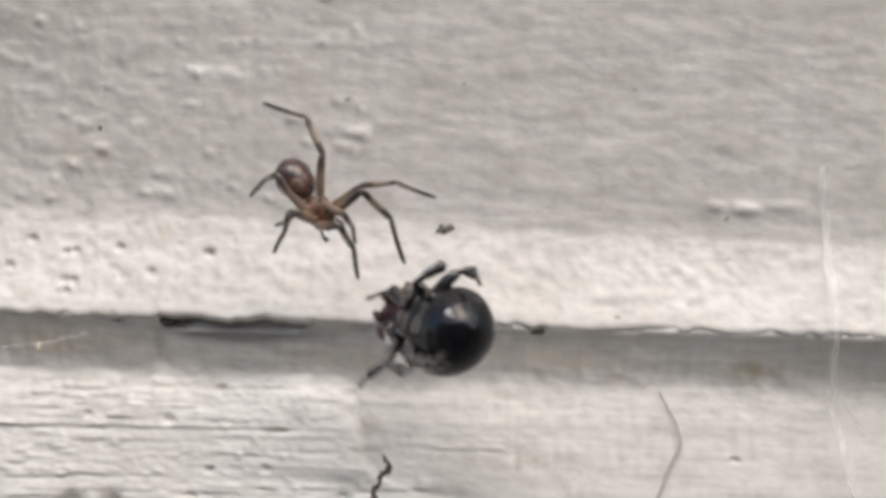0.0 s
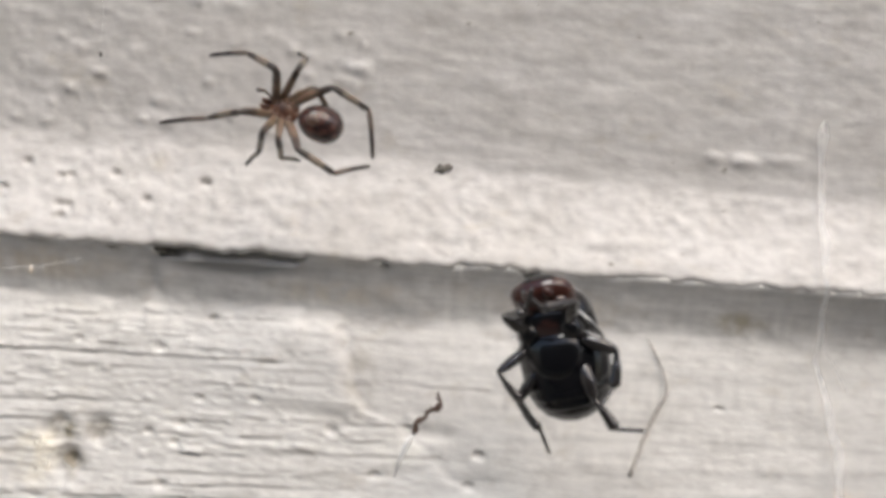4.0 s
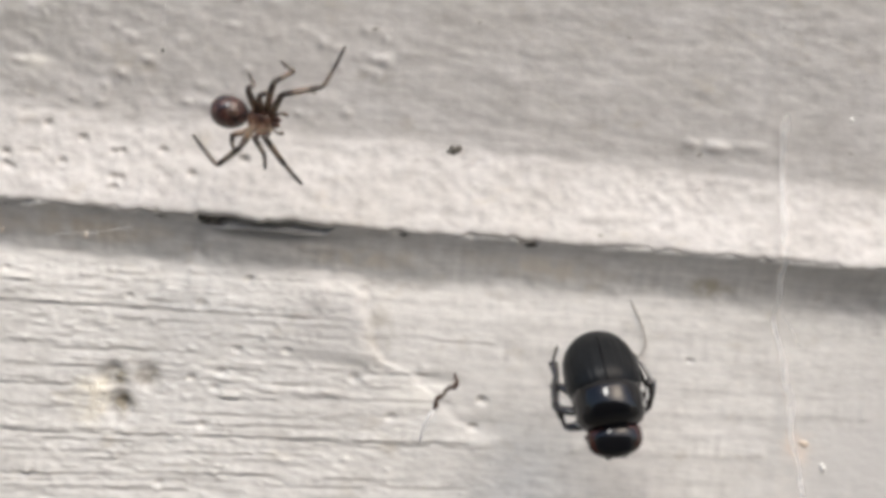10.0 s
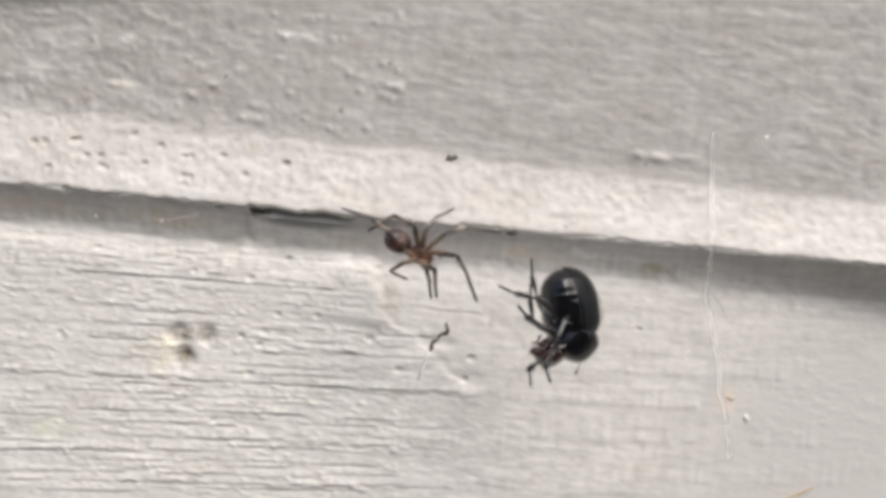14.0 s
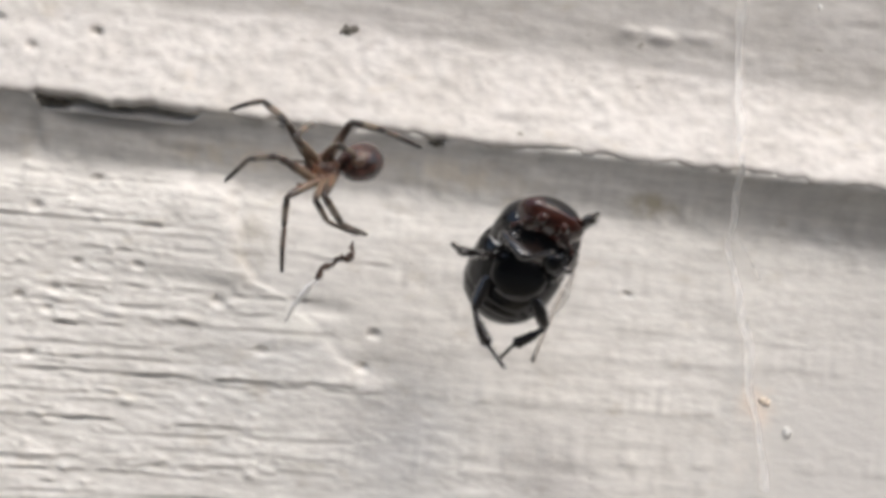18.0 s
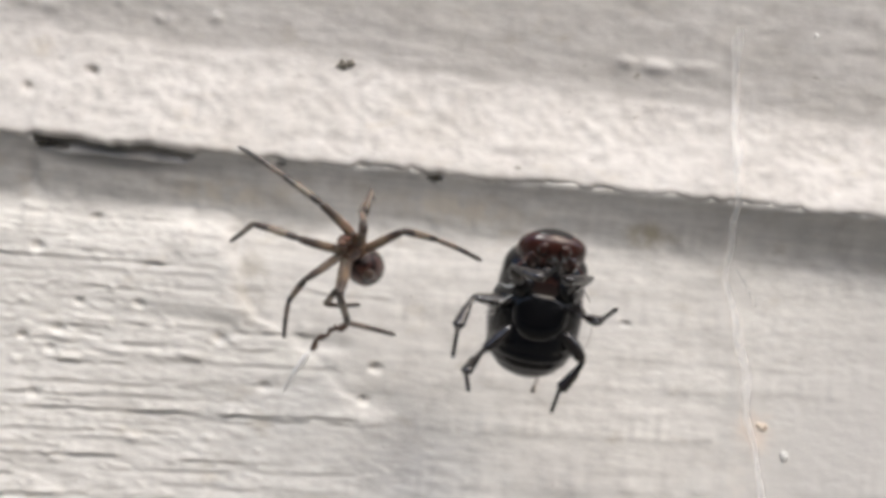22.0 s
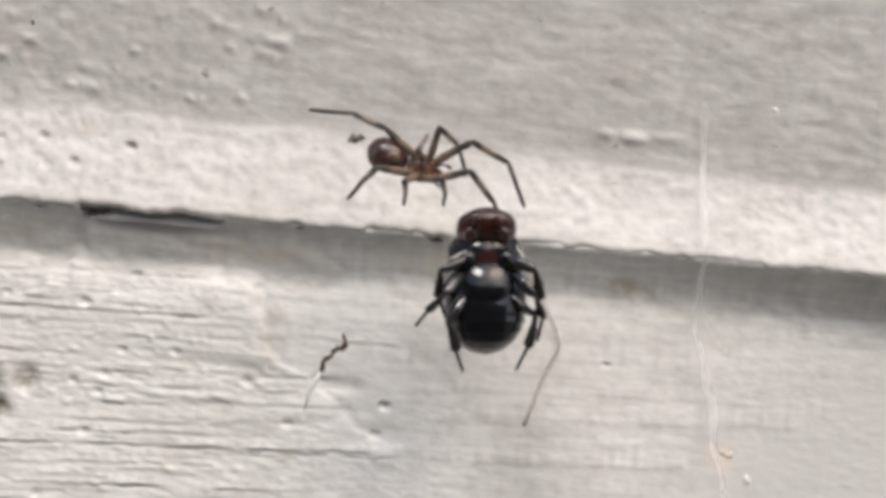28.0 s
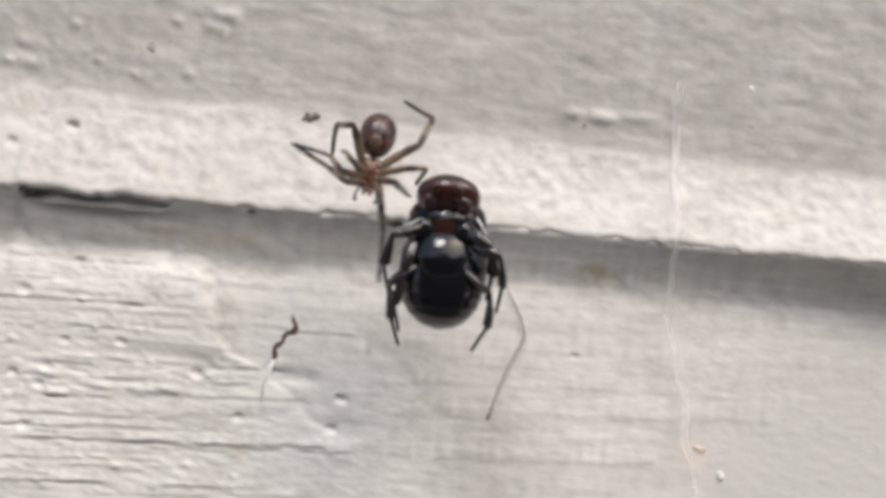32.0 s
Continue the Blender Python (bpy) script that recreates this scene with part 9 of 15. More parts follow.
    bends = ((0, 17), (4, 17), (7, 20), (7.5, 25), (8, 38), (8.5, 42), (9, 20), (10, 15), (11, 45), (12, 35), (13, 60), (14, 50), (14.5, 40), (16.5, 40), (17, 10), (18, 5),
             (19, 5), (20, 20), (21, 17), (22, 10), (24, 14), (25, 8), (26, 5), (26.5, 12), (28.5, 17), (32, 17))
    walk(shield, [(t, bent(a)) for t, a in bends])
    walk(head, [(t, bent(a) @ pose(0, 0.45 * MM, 0.22 * MM, 16)) for t, a in bends])
    walk(beetle, keyed([
        (0, 17.24, -10, 0.57, -89, -62, 26), (0.5, 19.96, -10, -1.37, 146, -68, -174), (1, 18.62, -10, -0.65, -136, -82, 124), (1.5, 19.9, -10, -0.94, -46, -56, 16),
        (2, 17.57, -10, 0.28, -78, -53, 15), (2.5, 20.22, -10, -2.43, -67, -56, 27), (3, 16.88, -10, 1.24, 116, -72, -176), (3.27, 22.05, -10, -1.36, -49, -63, 15),
        (3.5, 27.23, -10, -3.96, -33, -19, 32), (4, 24.27, -10, -2.87, 11, -16, -16), (4.5, 24.86, -10, -3.38, -43, -50, 28), (5.17, 24.78, -10, -3.1, -19, -36, 11),
        (5.83, 24.71, -10, -2.82, -3, -17, 4), (6.5, 24.64, -10, -2.54, 10, 2, 2), (6.6, 24.8, -10, -2.98, 40, 13, -1), (6.73, 24.95, -10, -3.42, 72, 24, 3),
        (6.87, 25.1, -10, -3.86, 108, 31, 13), (7, 24.96, -10, -4.26, 139, 10, -15), (7.5, 23.83, -10, -3.21, 166, -5, 6), (7.73, 23.96, -10, -2.41, 150, -4, 51),
        (8, 24.1, -10, -1.61, 139, 8, 95), (8.5, 24.09, -10, -1.2, 146, 9, 98), (8.67, 23.8, -10, -1.42, 151, 35, 66), (8.83, 23.51, -10, -1.65, 132, 58, 16),
        (9, 23.22, -10, -1.87, 83, 56, -60), (9.27, 24.75, -10, -4.29, 142, 38, 12), (9.5, 26.29, -10, -6.71, 155, -3, 43), (10, 27.51, -10, -7.91, 129, -13, 0),
        (10.5, 26.56, -10, -6.98, 175, -13, 2), (10.67, 26.99, -10, -6.8, -175, -59, 2), (10.83, 27.42, -10, -6.62, -14, -74, -152), (11, 27.93, -10, -5.85, 10, -29, -165),
        (11.17, 27.61, -10, -5.78, -34, -5, -160), (11.33, 27.3, -10, -5.72, -78, 15, -174), (11.5, 26.99, -10, -5.65, -128, 19, 161), (11.73, 27.06, -13.5, -5.51, -159, 27, 139),
        (12, 27.12, -17, -5.37, 168, 23, 116), (12.5, 26.53, -9.21, -6.94, 160, 14, 107), (13, 28.21, -17, -6.06, 154, 5, 100), (13.5, 28.02, -9.85, -6.55, 160, 4, 101),
        (14, 27.42, -17, -5.56, 166, 3, 101), (14.5, 27.67, -17, -6.02, 173, 8, 107), (16.5, 28.06, -17, -7.09, 175, 14, 106), (16.73, 27.71, -13.5, -6.72, 174, 14, 50),
        (17, 27.37, -10, -6.35, 173, 14, -6), (17.17, 27.24, -10, -6.28, -135, 9, 4), (17.33, 27.12, -10, -6.2, -86, -2, 6), (17.5, 26.99, -10, -6.13, -35, -11, -1),
        (17.73, 27.43, -10, -6.04, 6, 6, -4), (18, 27.87, -10, -5.97, 42, 20, 4), (18.27, 27.73, -10, -5.86, 14, 8, -2), (18.5, 27.59, -10, -5.77, -19, -6, -2),
        (19, 28.41, -10, -6.11, 33, 2, 2), (19.27, 28.04, -10, -6.27, 7, 6, 2), (19.5, 27.68, -10, -6.43, -28, 9, -1), (20, 28.06, -10, -5.27, 7, 11, -30),
        (20.5, 26.64, -10, -5.8, -2, 6, -22), (21, 27.78, -10, -5.83, 10, 16, -18), (21.5, 27.6, -10, -6.96, -31, -6, -2), (22, 28.6, -10, -5.8, 21, 3, 1),
        (22.5, 27.51, -10, -6.05, -29, 10, -2), (23, 27.16, -10, -4.96, -2, -13, 0), (23.5, 26.99, -10, -5.72, -5, -13, -2), (24, 28.27, -10, -5.7, -10, 3, 3),
        (24.5, 26.03, -10, -3.3, -2, 0, 8), (25, 26.38, -10, -3.88, 30, 0, 0), (25.5, 25.62, -10, -3.47, -22, -25, -1), (25.73, 25.87, -10, -3.41, 18, -21, -14),
        (26, 25.49, -17, -3.08, 50, -13, -24), (26.27, 26.04, -10, -2.67, 21, -17, -4), (26.5, 25.96, -10, -1.99, -14, -12, 14), (27.17, 25.82, -10, -1.74, -11, -9, 8),
        (27.83, 25.67, -10, -1.49, -7, -6, 3), (28.5, 25.53, -10, -1.24, -4, -3, -2), (29, 25.79, -10, -0.64, -3, -3, -2), (29.5, 25.58, -10, -1.06, -1, -3, -2),
        (30, 25.33, -10, -0.52, -4, -11, 7), (30.5, 25.66, -10, -1.27, -8, -14, 11), (31, 25.27, -10, -0.58, -5, -3, -3), (31.5, 24.97, -10, -1.28, -10, -4, -3),
        (32, 25.66, -10, -0.58, -4, 0, -8)]))
    walk(paddles["right", "fore", "femur"], keyed([
        (0, 1.1, -1.55, 1.3, 143, 28, -19), (0.27, 1.1, -1.55, 1.3, 148, 10, -6), (0.5, 1.1, -1.55, 1.3, 148, -9, 5), (0.67, 1.1, -1.55, 1.3, 135, -8, 12),
        (0.83, 1.1, -1.55, 1.3, 121, -6, 18), (1, 1.1, -1.55, 1.3, 109, -2, 23), (1.17, 1.1, -1.55, 1.3, 115, -16, 28), (1.33, 1.1, -1.55, 1.3, 121, -30, 32),
        (1.5, 1.1, -1.55, 1.3, 127, -44, 35), (2, 1.1, -1.55, 1.3, 118, -44, 35), (2.5, 1.1, -1.55, 1.3, 120, -46, 39), (3, 1.1, -1.55, 1.3, 122, -48, 43),
        (3.27, 1.1, -1.55, 1.3, 83, -48, 58), (3.5, 1.1, -1.55, 1.3, 48, -42, 69), (3.67, 1.1, -1.55, 1.3, 50, -23, 54), (3.83, 1.1, -1.55, 1.3, 47, -5, 41),
        (4, 1.1, -1.55, 1.3, 40, 13, 27), (4.17, 1.1, -1.55, 1.3, 35, -3, 39), (4.33, 1.1, -1.55, 1.3, 26, -18, 53), (4.5, 1.1, -1.55, 1.3, 12, -29, 70),
        (5, 1.1, -1.55, 1.3, 33, -32, 68), (5.5, 1.1, -1.55, 1.3, 55, -34, 66), (6, 1.1, -1.55, 1.3, 77, -34, 63), (6.5, 1.1, -1.55, 1.3, 99, -34, 60),
        (6.67, 1.1, -1.55, 1.3, 49, -40, 58), (6.83, 1.1, -1.55, 1.3, -6, -46, 63), (7, 1.1, -1.55, 1.3, -64, -46, 72), (7.17, 1.1, -1.55, 1.3, -91, -59, 58),
        (7.33, 1.1, -1.55, 1.3, -129, -76, 58), (7.5, 1.1, -1.55, 1.3, 110, -80, 142), (7.67, 1.1, -1.55, 1.3, 109, -36, 103), (7.83, 1.1, -1.55, 1.3, 82, 0, 72),
        (8, 1.1, -1.55, 1.3, 40, 13, 27), (8.5, 1.1, -1.55, 1.3, 40, 13, 27), (8.67, 1.1, -1.55, 1.3, -8, 56, -16), (8.83, 1.1, -1.55, 1.3, -90, 36, -94),
        (9, 1.1, -1.55, 1.3, -115, -16, -112), (9.5, 1.1, -1.55, 1.3, -116, -13, -107), (10, 1.1, -1.55, 1.3, -116, -11, -101), (10.5, 1.1, -1.55, 1.3, -112, -14, -109),
        (10.67, 1.1, -1.55, 1.3, -89, 12, -70), (10.83, 1.1, -1.55, 1.3, -54, 15, -21), (11, 1.1, -1.55, 1.3, -28, -7, 21), (11.17, 1.1, -1.55, 1.3, -50, 6, -15),
        (11.33, 1.1, -1.55, 1.3, -76, 3, -52), (11.5, 1.1, -1.55, 1.3, -95, -14, -86), (11.67, 1.1, -1.55, 1.3, -95, -8, -46), (11.83, 1.1, -1.55, 1.3, -91, -3, -5),
        (12, 1.1, -1.55, 1.3, -85, -2, 35), (12.33, 1.1, -1.55, 1.3, -43, 1, 29), (12.67, 1.1, -1.55, 1.3, -2, 6, 26), (13, 1.1, -1.55, 1.3, 40, 13, 27),
        (14, 1.1, -1.55, 1.3, 40, 13, 27), (14.5, 1.1, -1.55, 1.3, 40, 13, 27), (14.67, 1.1, -1.55, 1.3, 63, -38, 37), (14.83, 1.1, -1.55, 1.3, 167, -79, -47),
        (15, 1.1, -1.55, 1.3, -116, -33, -103), (15.5, 1.1, -1.55, 1.3, -118, -32, -100), (16, 1.1, -1.55, 1.3, -120, -31, -98), (16.17, 1.1, -1.55, 1.3, 166, -75, -45),
        (16.33, 1.1, -1.55, 1.3, 66, -38, 34), (16.5, 1.1, -1.55, 1.3, 40, 13, 27), (17, 1.1, -1.55, 1.3, 40, 13, 27), (17.17, 1.1, -1.55, 1.3, 53, -35, 35),
        (17.33, 1.1, -1.55, 1.3, 92, -82, 9), (17.5, 1.1, -1.55, 1.3, -124, -47, -122), (17.67, 1.1, -1.55, 1.3, -112, -6, -87), (17.83, 1.1, -1.55, 1.3, -78, 20, -42),
        (18, 1.1, -1.55, 1.3, -34, 10, 10), (18.17, 1.1, -1.55, 1.3, -15, -23, 46), (18.33, 1.1, -1.55, 1.3, -24, -60, 91), (18.5, 1.1, -1.55, 1.3, -106, -61, -156),
        (18.67, 1.1, -1.55, 1.3, 28, -72, 62), (18.83, 1.1, -1.55, 1.3, 43, -30, 38), (19, 1.1, -1.55, 1.3, 40, 13, 27), (19.17, 1.1, -1.55, 1.3, 55, -31, 39),
        (19.33, 1.1, -1.55, 1.3, 75, -77, 37), (19.5, 1.1, -1.55, 1.3, -116, -56, -117), (19.67, 1.1, -1.55, 1.3, 75, -77, 37), (19.83, 1.1, -1.55, 1.3, 55, -31, 39),
        (20, 1.1, -1.55, 1.3, 40, 13, 27), (20.17, 1.1, -1.55, 1.3, 66, -32, 39), (20.33, 1.1, -1.55, 1.3, 125, -75, 3), (20.5, 1.1, -1.55, 1.3, -120, -47, -90),
        (20.67, 1.1, -1.55, 1.3, 125, -75, 3), (20.83, 1.1, -1.55, 1.3, 66, -32, 39), (21, 1.1, -1.55, 1.3, 40, 13, 27), (21.17, 1.1, -1.55, 1.3, 69, -31, 38),
        (21.33, 1.1, -1.55, 1.3, 133, -72, 0), (21.5, 1.1, -1.55, 1.3, -121, -45, -83), (21.67, 1.1, -1.55, 1.3, 133, -72, 0), (21.83, 1.1, -1.55, 1.3, 69, -31, 38),
        (22, 1.1, -1.55, 1.3, 40, 13, 27), (22.17, 1.1, -1.55, 1.3, 59, -31, 40), (22.33, 1.1, -1.55, 1.3, 88, -77, 31), (22.5, 1.1, -1.55, 1.3, -116, -55, -108),
        (23, 1.1, -1.55, 1.3, -98, -63, -146), (23.5, 1.1, -1.55, 1.3, -118, -61, -138), (24, 1.1, -1.55, 1.3, -136, -58, -133), (24.5, 1.1, -1.55, 1.3, -53, -55, 152),
        (24.67, 1.1, -1.55, 1.3, -8, -52, 86), (24.83, 1.1, -1.55, 1.3, 9, -29, 45), (25, 1.1, -1.55, 1.3, 7, -2, 16), (25.17, 1.1, -1.55, 1.3, 23, -20, 48),
        (25.33, 1.1, -1.55, 1.3, 28, -43, 80), (25.5, 1.1, -1.55, 1.3, 8, -63, 131), (25.67, 1.1, -1.55, 1.3, 44, -43, 78), (25.83, 1.1, -1.55, 1.3, 48, -15, 51),
        (26, 1.1, -1.55, 1.3, 40, 13, 27), (26.17, 1.1, -1.55, 1.3, 68, -13, 43), (26.33, 1.1, -1.55, 1.3, 94, -43, 45), (26.5, 1.1, -1.55, 1.3, 148, -68, 14),
        (27, 1.1, -1.55, 1.3, 149, -66, 11), (27.5, 1.1, -1.55, 1.3, 149, -65, 9), (28, 1.1, -1.55, 1.3, 150, -63, 6), (28.5, 1.1, -1.55, 1.3, 150, -61, 4),
        (29, 1.1, -1.55, 1.3, 150, -60, 2), (29.5, 1.1, -1.55, 1.3, 110, -66, 21), (30, 1.1, -1.55, 1.3, 66, -64, 45), (30.5, 1.1, -1.55, 1.3, 99, -64, 31),
        (31, 1.1, -1.55, 1.3, 129, -61, 20), (31.5, 1.1, -1.55, 1.3, 139, -60, 18), (32, 1.1, -1.55, 1.3, 148, -58, 17)]))
    walk(paddles["right", "fore", "foot"], keyed([
        (0, 0.77, -2.8, 1.67, 50, -31, -31), (0.27, 2.16, -2.23, 0.92, 84, -39, -63), (0.5, 3.11, -1.67, -0.07, 117, -31, -95), (0.67, 3.1, -3.05, 1.06, 102, -27, -68),
        (0.83, 2.48, -4.42, 1.38, 90, -18, -44), (1, 1.7, -5.08, 0.89, 84, -5, -24), (1.17, 1.21, -4.32, -0.46, 110, -16, -57), (1.33, 1.68, -2.76, -1.32, 138, -10, -91),
        (1.5, 2.94, -1.37, -1.11, 158, 9, -120), (2, 2.77, -1.62, -0.96, 155, 6, -119), (2.5, 2.79, -1.51, -1.02, 156, 5, -118), (3, 2.8, -1.38, -1.07, 158, 3, -118),
        (3.27, 3.55, -1.49, 0.31, 143, 24, -132), (3.5, 3.57, -1.63, 2.06, 119, 39, -156), (3.67, 2.22, -1.81, 0.81, 33, 66, 101), (3.83, 0.71, -2.89, 1.16, -6, 19, 44),
        (4, 0.47, -3.67, 2.91, 4, -34, 14), (4.17, 1, -3.47, 4.3, 1, 5, 51), (4.33, 1.91, -2.72, 4.76, 26, 37, 96), (4.5, 2.54, -1.89, 4.04, 75, 35, 162),
        (5, 3.22, -1.63, 3.18, 97, 34, 179), (5.5, 3.59, -1.38, 2.07, 117, 29, -167), (6, 3.62, -1.19, 0.86, 134, 20, -156), (6.5, 3.3, -1.07, -0.28, 149, 9, -149),
        (6.67, 1.4, -2.22, 0.58, 137, -19, -97), (6.83, -0.84, -2.81, 1.11, 105, -23, -34), (7, -1.93, -2.73, 0.97, 86, 0, 22), (7.17, -1.29, -1.54, -0.11, 75, -39, 11),
        (7.33, 0.3, -0.81, -0.58, 65, -79, 6), (7.5, 2.15, -0.88, -0.26, -118, -60, 175), (7.67, 2.36, -2.17, -0.43, -58, -76, 103), (7.83, 1.78, -3.53, 0.92, -2, -59, 34),
        (8, 0.47, -3.67, 2.91, 4, -34, 14), (8.5, 0.47, -3.67, 2.91, 4, -34, 14), (8.67, 1.84, -3.03, 1.25, -49, -61, 37), (8.83, 3.02, -2.08, -0.57, -135, -55, 95),
        (9, 3.14, -1.46, -1.03, -178, -25, 106), (9.5, 3.14, -1.21, -1.05, -173, -20, 107), (10, 3.13, -0.96, -1.05, -169, -15, 108), (10.5, 3.03, -1.19, -0.9, -171, -23, 106),
        (10.67, 2.68, 1, 1.25, 155, 4, 90), (10.83, 1.34, 0.89, 3.81, 113, 16, 60), (11, 0.1, -1.39, 4.71, 71, 5, 30), (11.17, 1.38, 0.89, 4.08, 94, 10, 50),
        (11.33, 3.35, 1.25, 2.1, 117, 7, 70), (11.5, 4.56, -0.76, 0.35, 138, -3, 88), (11.67, 3.24, 1.36, 0.47, -175, -21, 74), (11.83, 1.06, 2.23, 1.2, -123, -21, 50),
        (12, -0.99, 1.44, 2.19, -76, -5, 35), (12.33, -0.65, 0.12, 4.11, -52, -17, 33), (12.67, -0.08, -2.01, 4.39, -26, -27, 27), (13, 0.47, -3.67, 2.91, 4, -34, 14),
        (14, 0.47, -3.67, 2.91, 4, -34, 14), (14.5, 0.47, -3.67, 2.91, 4, -34, 14), (14.67, 0.65, -4.38, 0.88, -53, -44, 35), (14.83, 1.65, -3.39, -0.88, -110, -35, 57),
        (15, 2.73, -1.34, -1.01, -156, -17, 61), (15.5, 2.7, -1.31, -1.08, -159, -16, 62), (16, 2.67, -1.27, -1.14, -161, -14, 62), (16.17, 1.61, -3.38, -1, -115, -34, 59),
        (16.33, 0.64, -4.41, 0.83, -55, -44, 37), (16.5, 0.47, -3.67, 2.91, 4, -34, 14), (17, 0.47, -3.67, 2.91, 4, -34, 14), (17.17, 0.39, -3.4, 3.79, -35, -48, 4),
        (17.33, 1.35, -2.19, 2.74, -87, -63, 13), (17.5, 2.47, -1.2, 0.56, -166, -65, 49), (17.67, 3.2, 0.03, 1.6, -53, -61, -18), (17.83, 2.78, 0.46, 3.41, 0, -32, -18),
        (18, 1.62, -0.81, 4.66, 44, -12, 5), (18.17, 0.59, -1.4, 4.83, 18, -18, -34), (18.33, 0.71, -2.11, 3.77, 0, -39, -73), (18.5, 1.9, -1.95, 2.2, 5, -64, -123),
        (18.67, 0.88, -2.93, 3.63, -11, -54, -65), (18.83, 0.29, -3.65, 3.93, -8, -42, -23), (19, 0.47, -3.67, 2.91, 4, -34, 14), (19.17, 0.68, -3.96, 0.82, -27, -58, 6),
        (19.33, 1.76, -2.77, -0.41, -109, -78, 53), (19.5, 2.76, -1.22, 0.16, 161, -60, 109), (19.67, 1.76, -2.77, -0.41, -109, -78, 53), (19.83, 0.68, -3.96, 0.82, -27, -58, 6),
        (20, 0.47, -3.67, 2.91, 4, -34, 14), (20.17, 0.79, -4.29, 0.87, -52, -60, 44), (20.33, 1.84, -3.31, -0.83, -134, -50, 100), (20.5, 2.92, -1.31, -1, -173, -18, 109),
        (20.67, 1.84, -3.31, -0.83, -134, -50, 100), (20.83, 0.79, -4.29, 0.87, -52, -60, 44), (21, 0.47, -3.67, 2.91, 4, -34, 14), (21.17, 0.84, -4.31, 0.82, -47, -60, 38),
        (21.33, 1.9, -3.27, -0.92, -130, -54, 96), (21.5, 2.97, -1.19, -1.08, -172, -25, 108), (21.67, 1.9, -3.27, -0.92, -130, -54, 96), (21.83, 0.84, -4.31, 0.82, -47, -60, 38),
        (22, 0.47, -3.67, 2.91, 4, -34, 14), (22.17, 0.86, -4.05, 0.75, -31, -65, 5), (22.33, 2.12, -2.84, -0.54, -177, -75, 112), (22.5, 3.19, -1.12, 0.07, 136, -43, 116),
        (23, 2.65, -1.52, 1.66, 76, -43, 132), (23.5, 2.31, -1.84, 1.87, 50, -37, 144), (24, 1.88, -2.18, 2.01, 28, -28, 150), (24.5, 1.98, -1.6, 2.14, 67, -26, 156),
        (24.67, 0.92, -1.37, 3.42, 63, -19, 100), (24.83, 0.32, -1.3, 4.46, 56, -18, 46), (25, 0.36, -1.53, 4.92, 50, -24, -9), (25.17, 0.86, -1.01, 4.09, 64, -57, -60),
        (25.33, 1.86, -0.93, 2.43, 129, -56, -158), (25.5, 2.84, -1.36, 0.83, 140, -22, 153), (25.67, 1.97, -2.68, 0.42, 154, -63, 170), (25.83, 0.97, -3.69, 1.29, -8, -75, -2),
        (26, 0.47, -3.67, 2.91, 4, -34, 14), (26.17, 1.1, -4.02, 0.85, -34, -75, 34), (26.33, 2.2, -2.94, -0.67, -169, -57, 152), (26.5, 3.13, -1.08, -0.83, 170, -15, 151),
        (27, 3.1, -1.2, -0.91, 171, -15, 151), (27.5, 3.07, -1.32, -0.99, 171, -15, 151), (28, 3.03, -1.44, -1.07, 172, -15, 151), (28.5, 2.99, -1.56, -1.14, 172, -16, 151),
        (29, 2.94, -1.68, -1.21, 173, -16, 151), (29.5, 3.11, -1.53, 0.13, 128, -12, 148), (30, 2.78, -1.63, 1.83, 83, -12, 144), (30.5, 2.88, -1.44, 0.29, 123, -17, 151),
        (31, 2.61, -1.61, -0.93, 164, -23, 153), (31.5, 2.72, -1.28, -0.99, 168, -19, 152), (32, 2.79, -0.95, -1.03, 172, -14, 151)]))
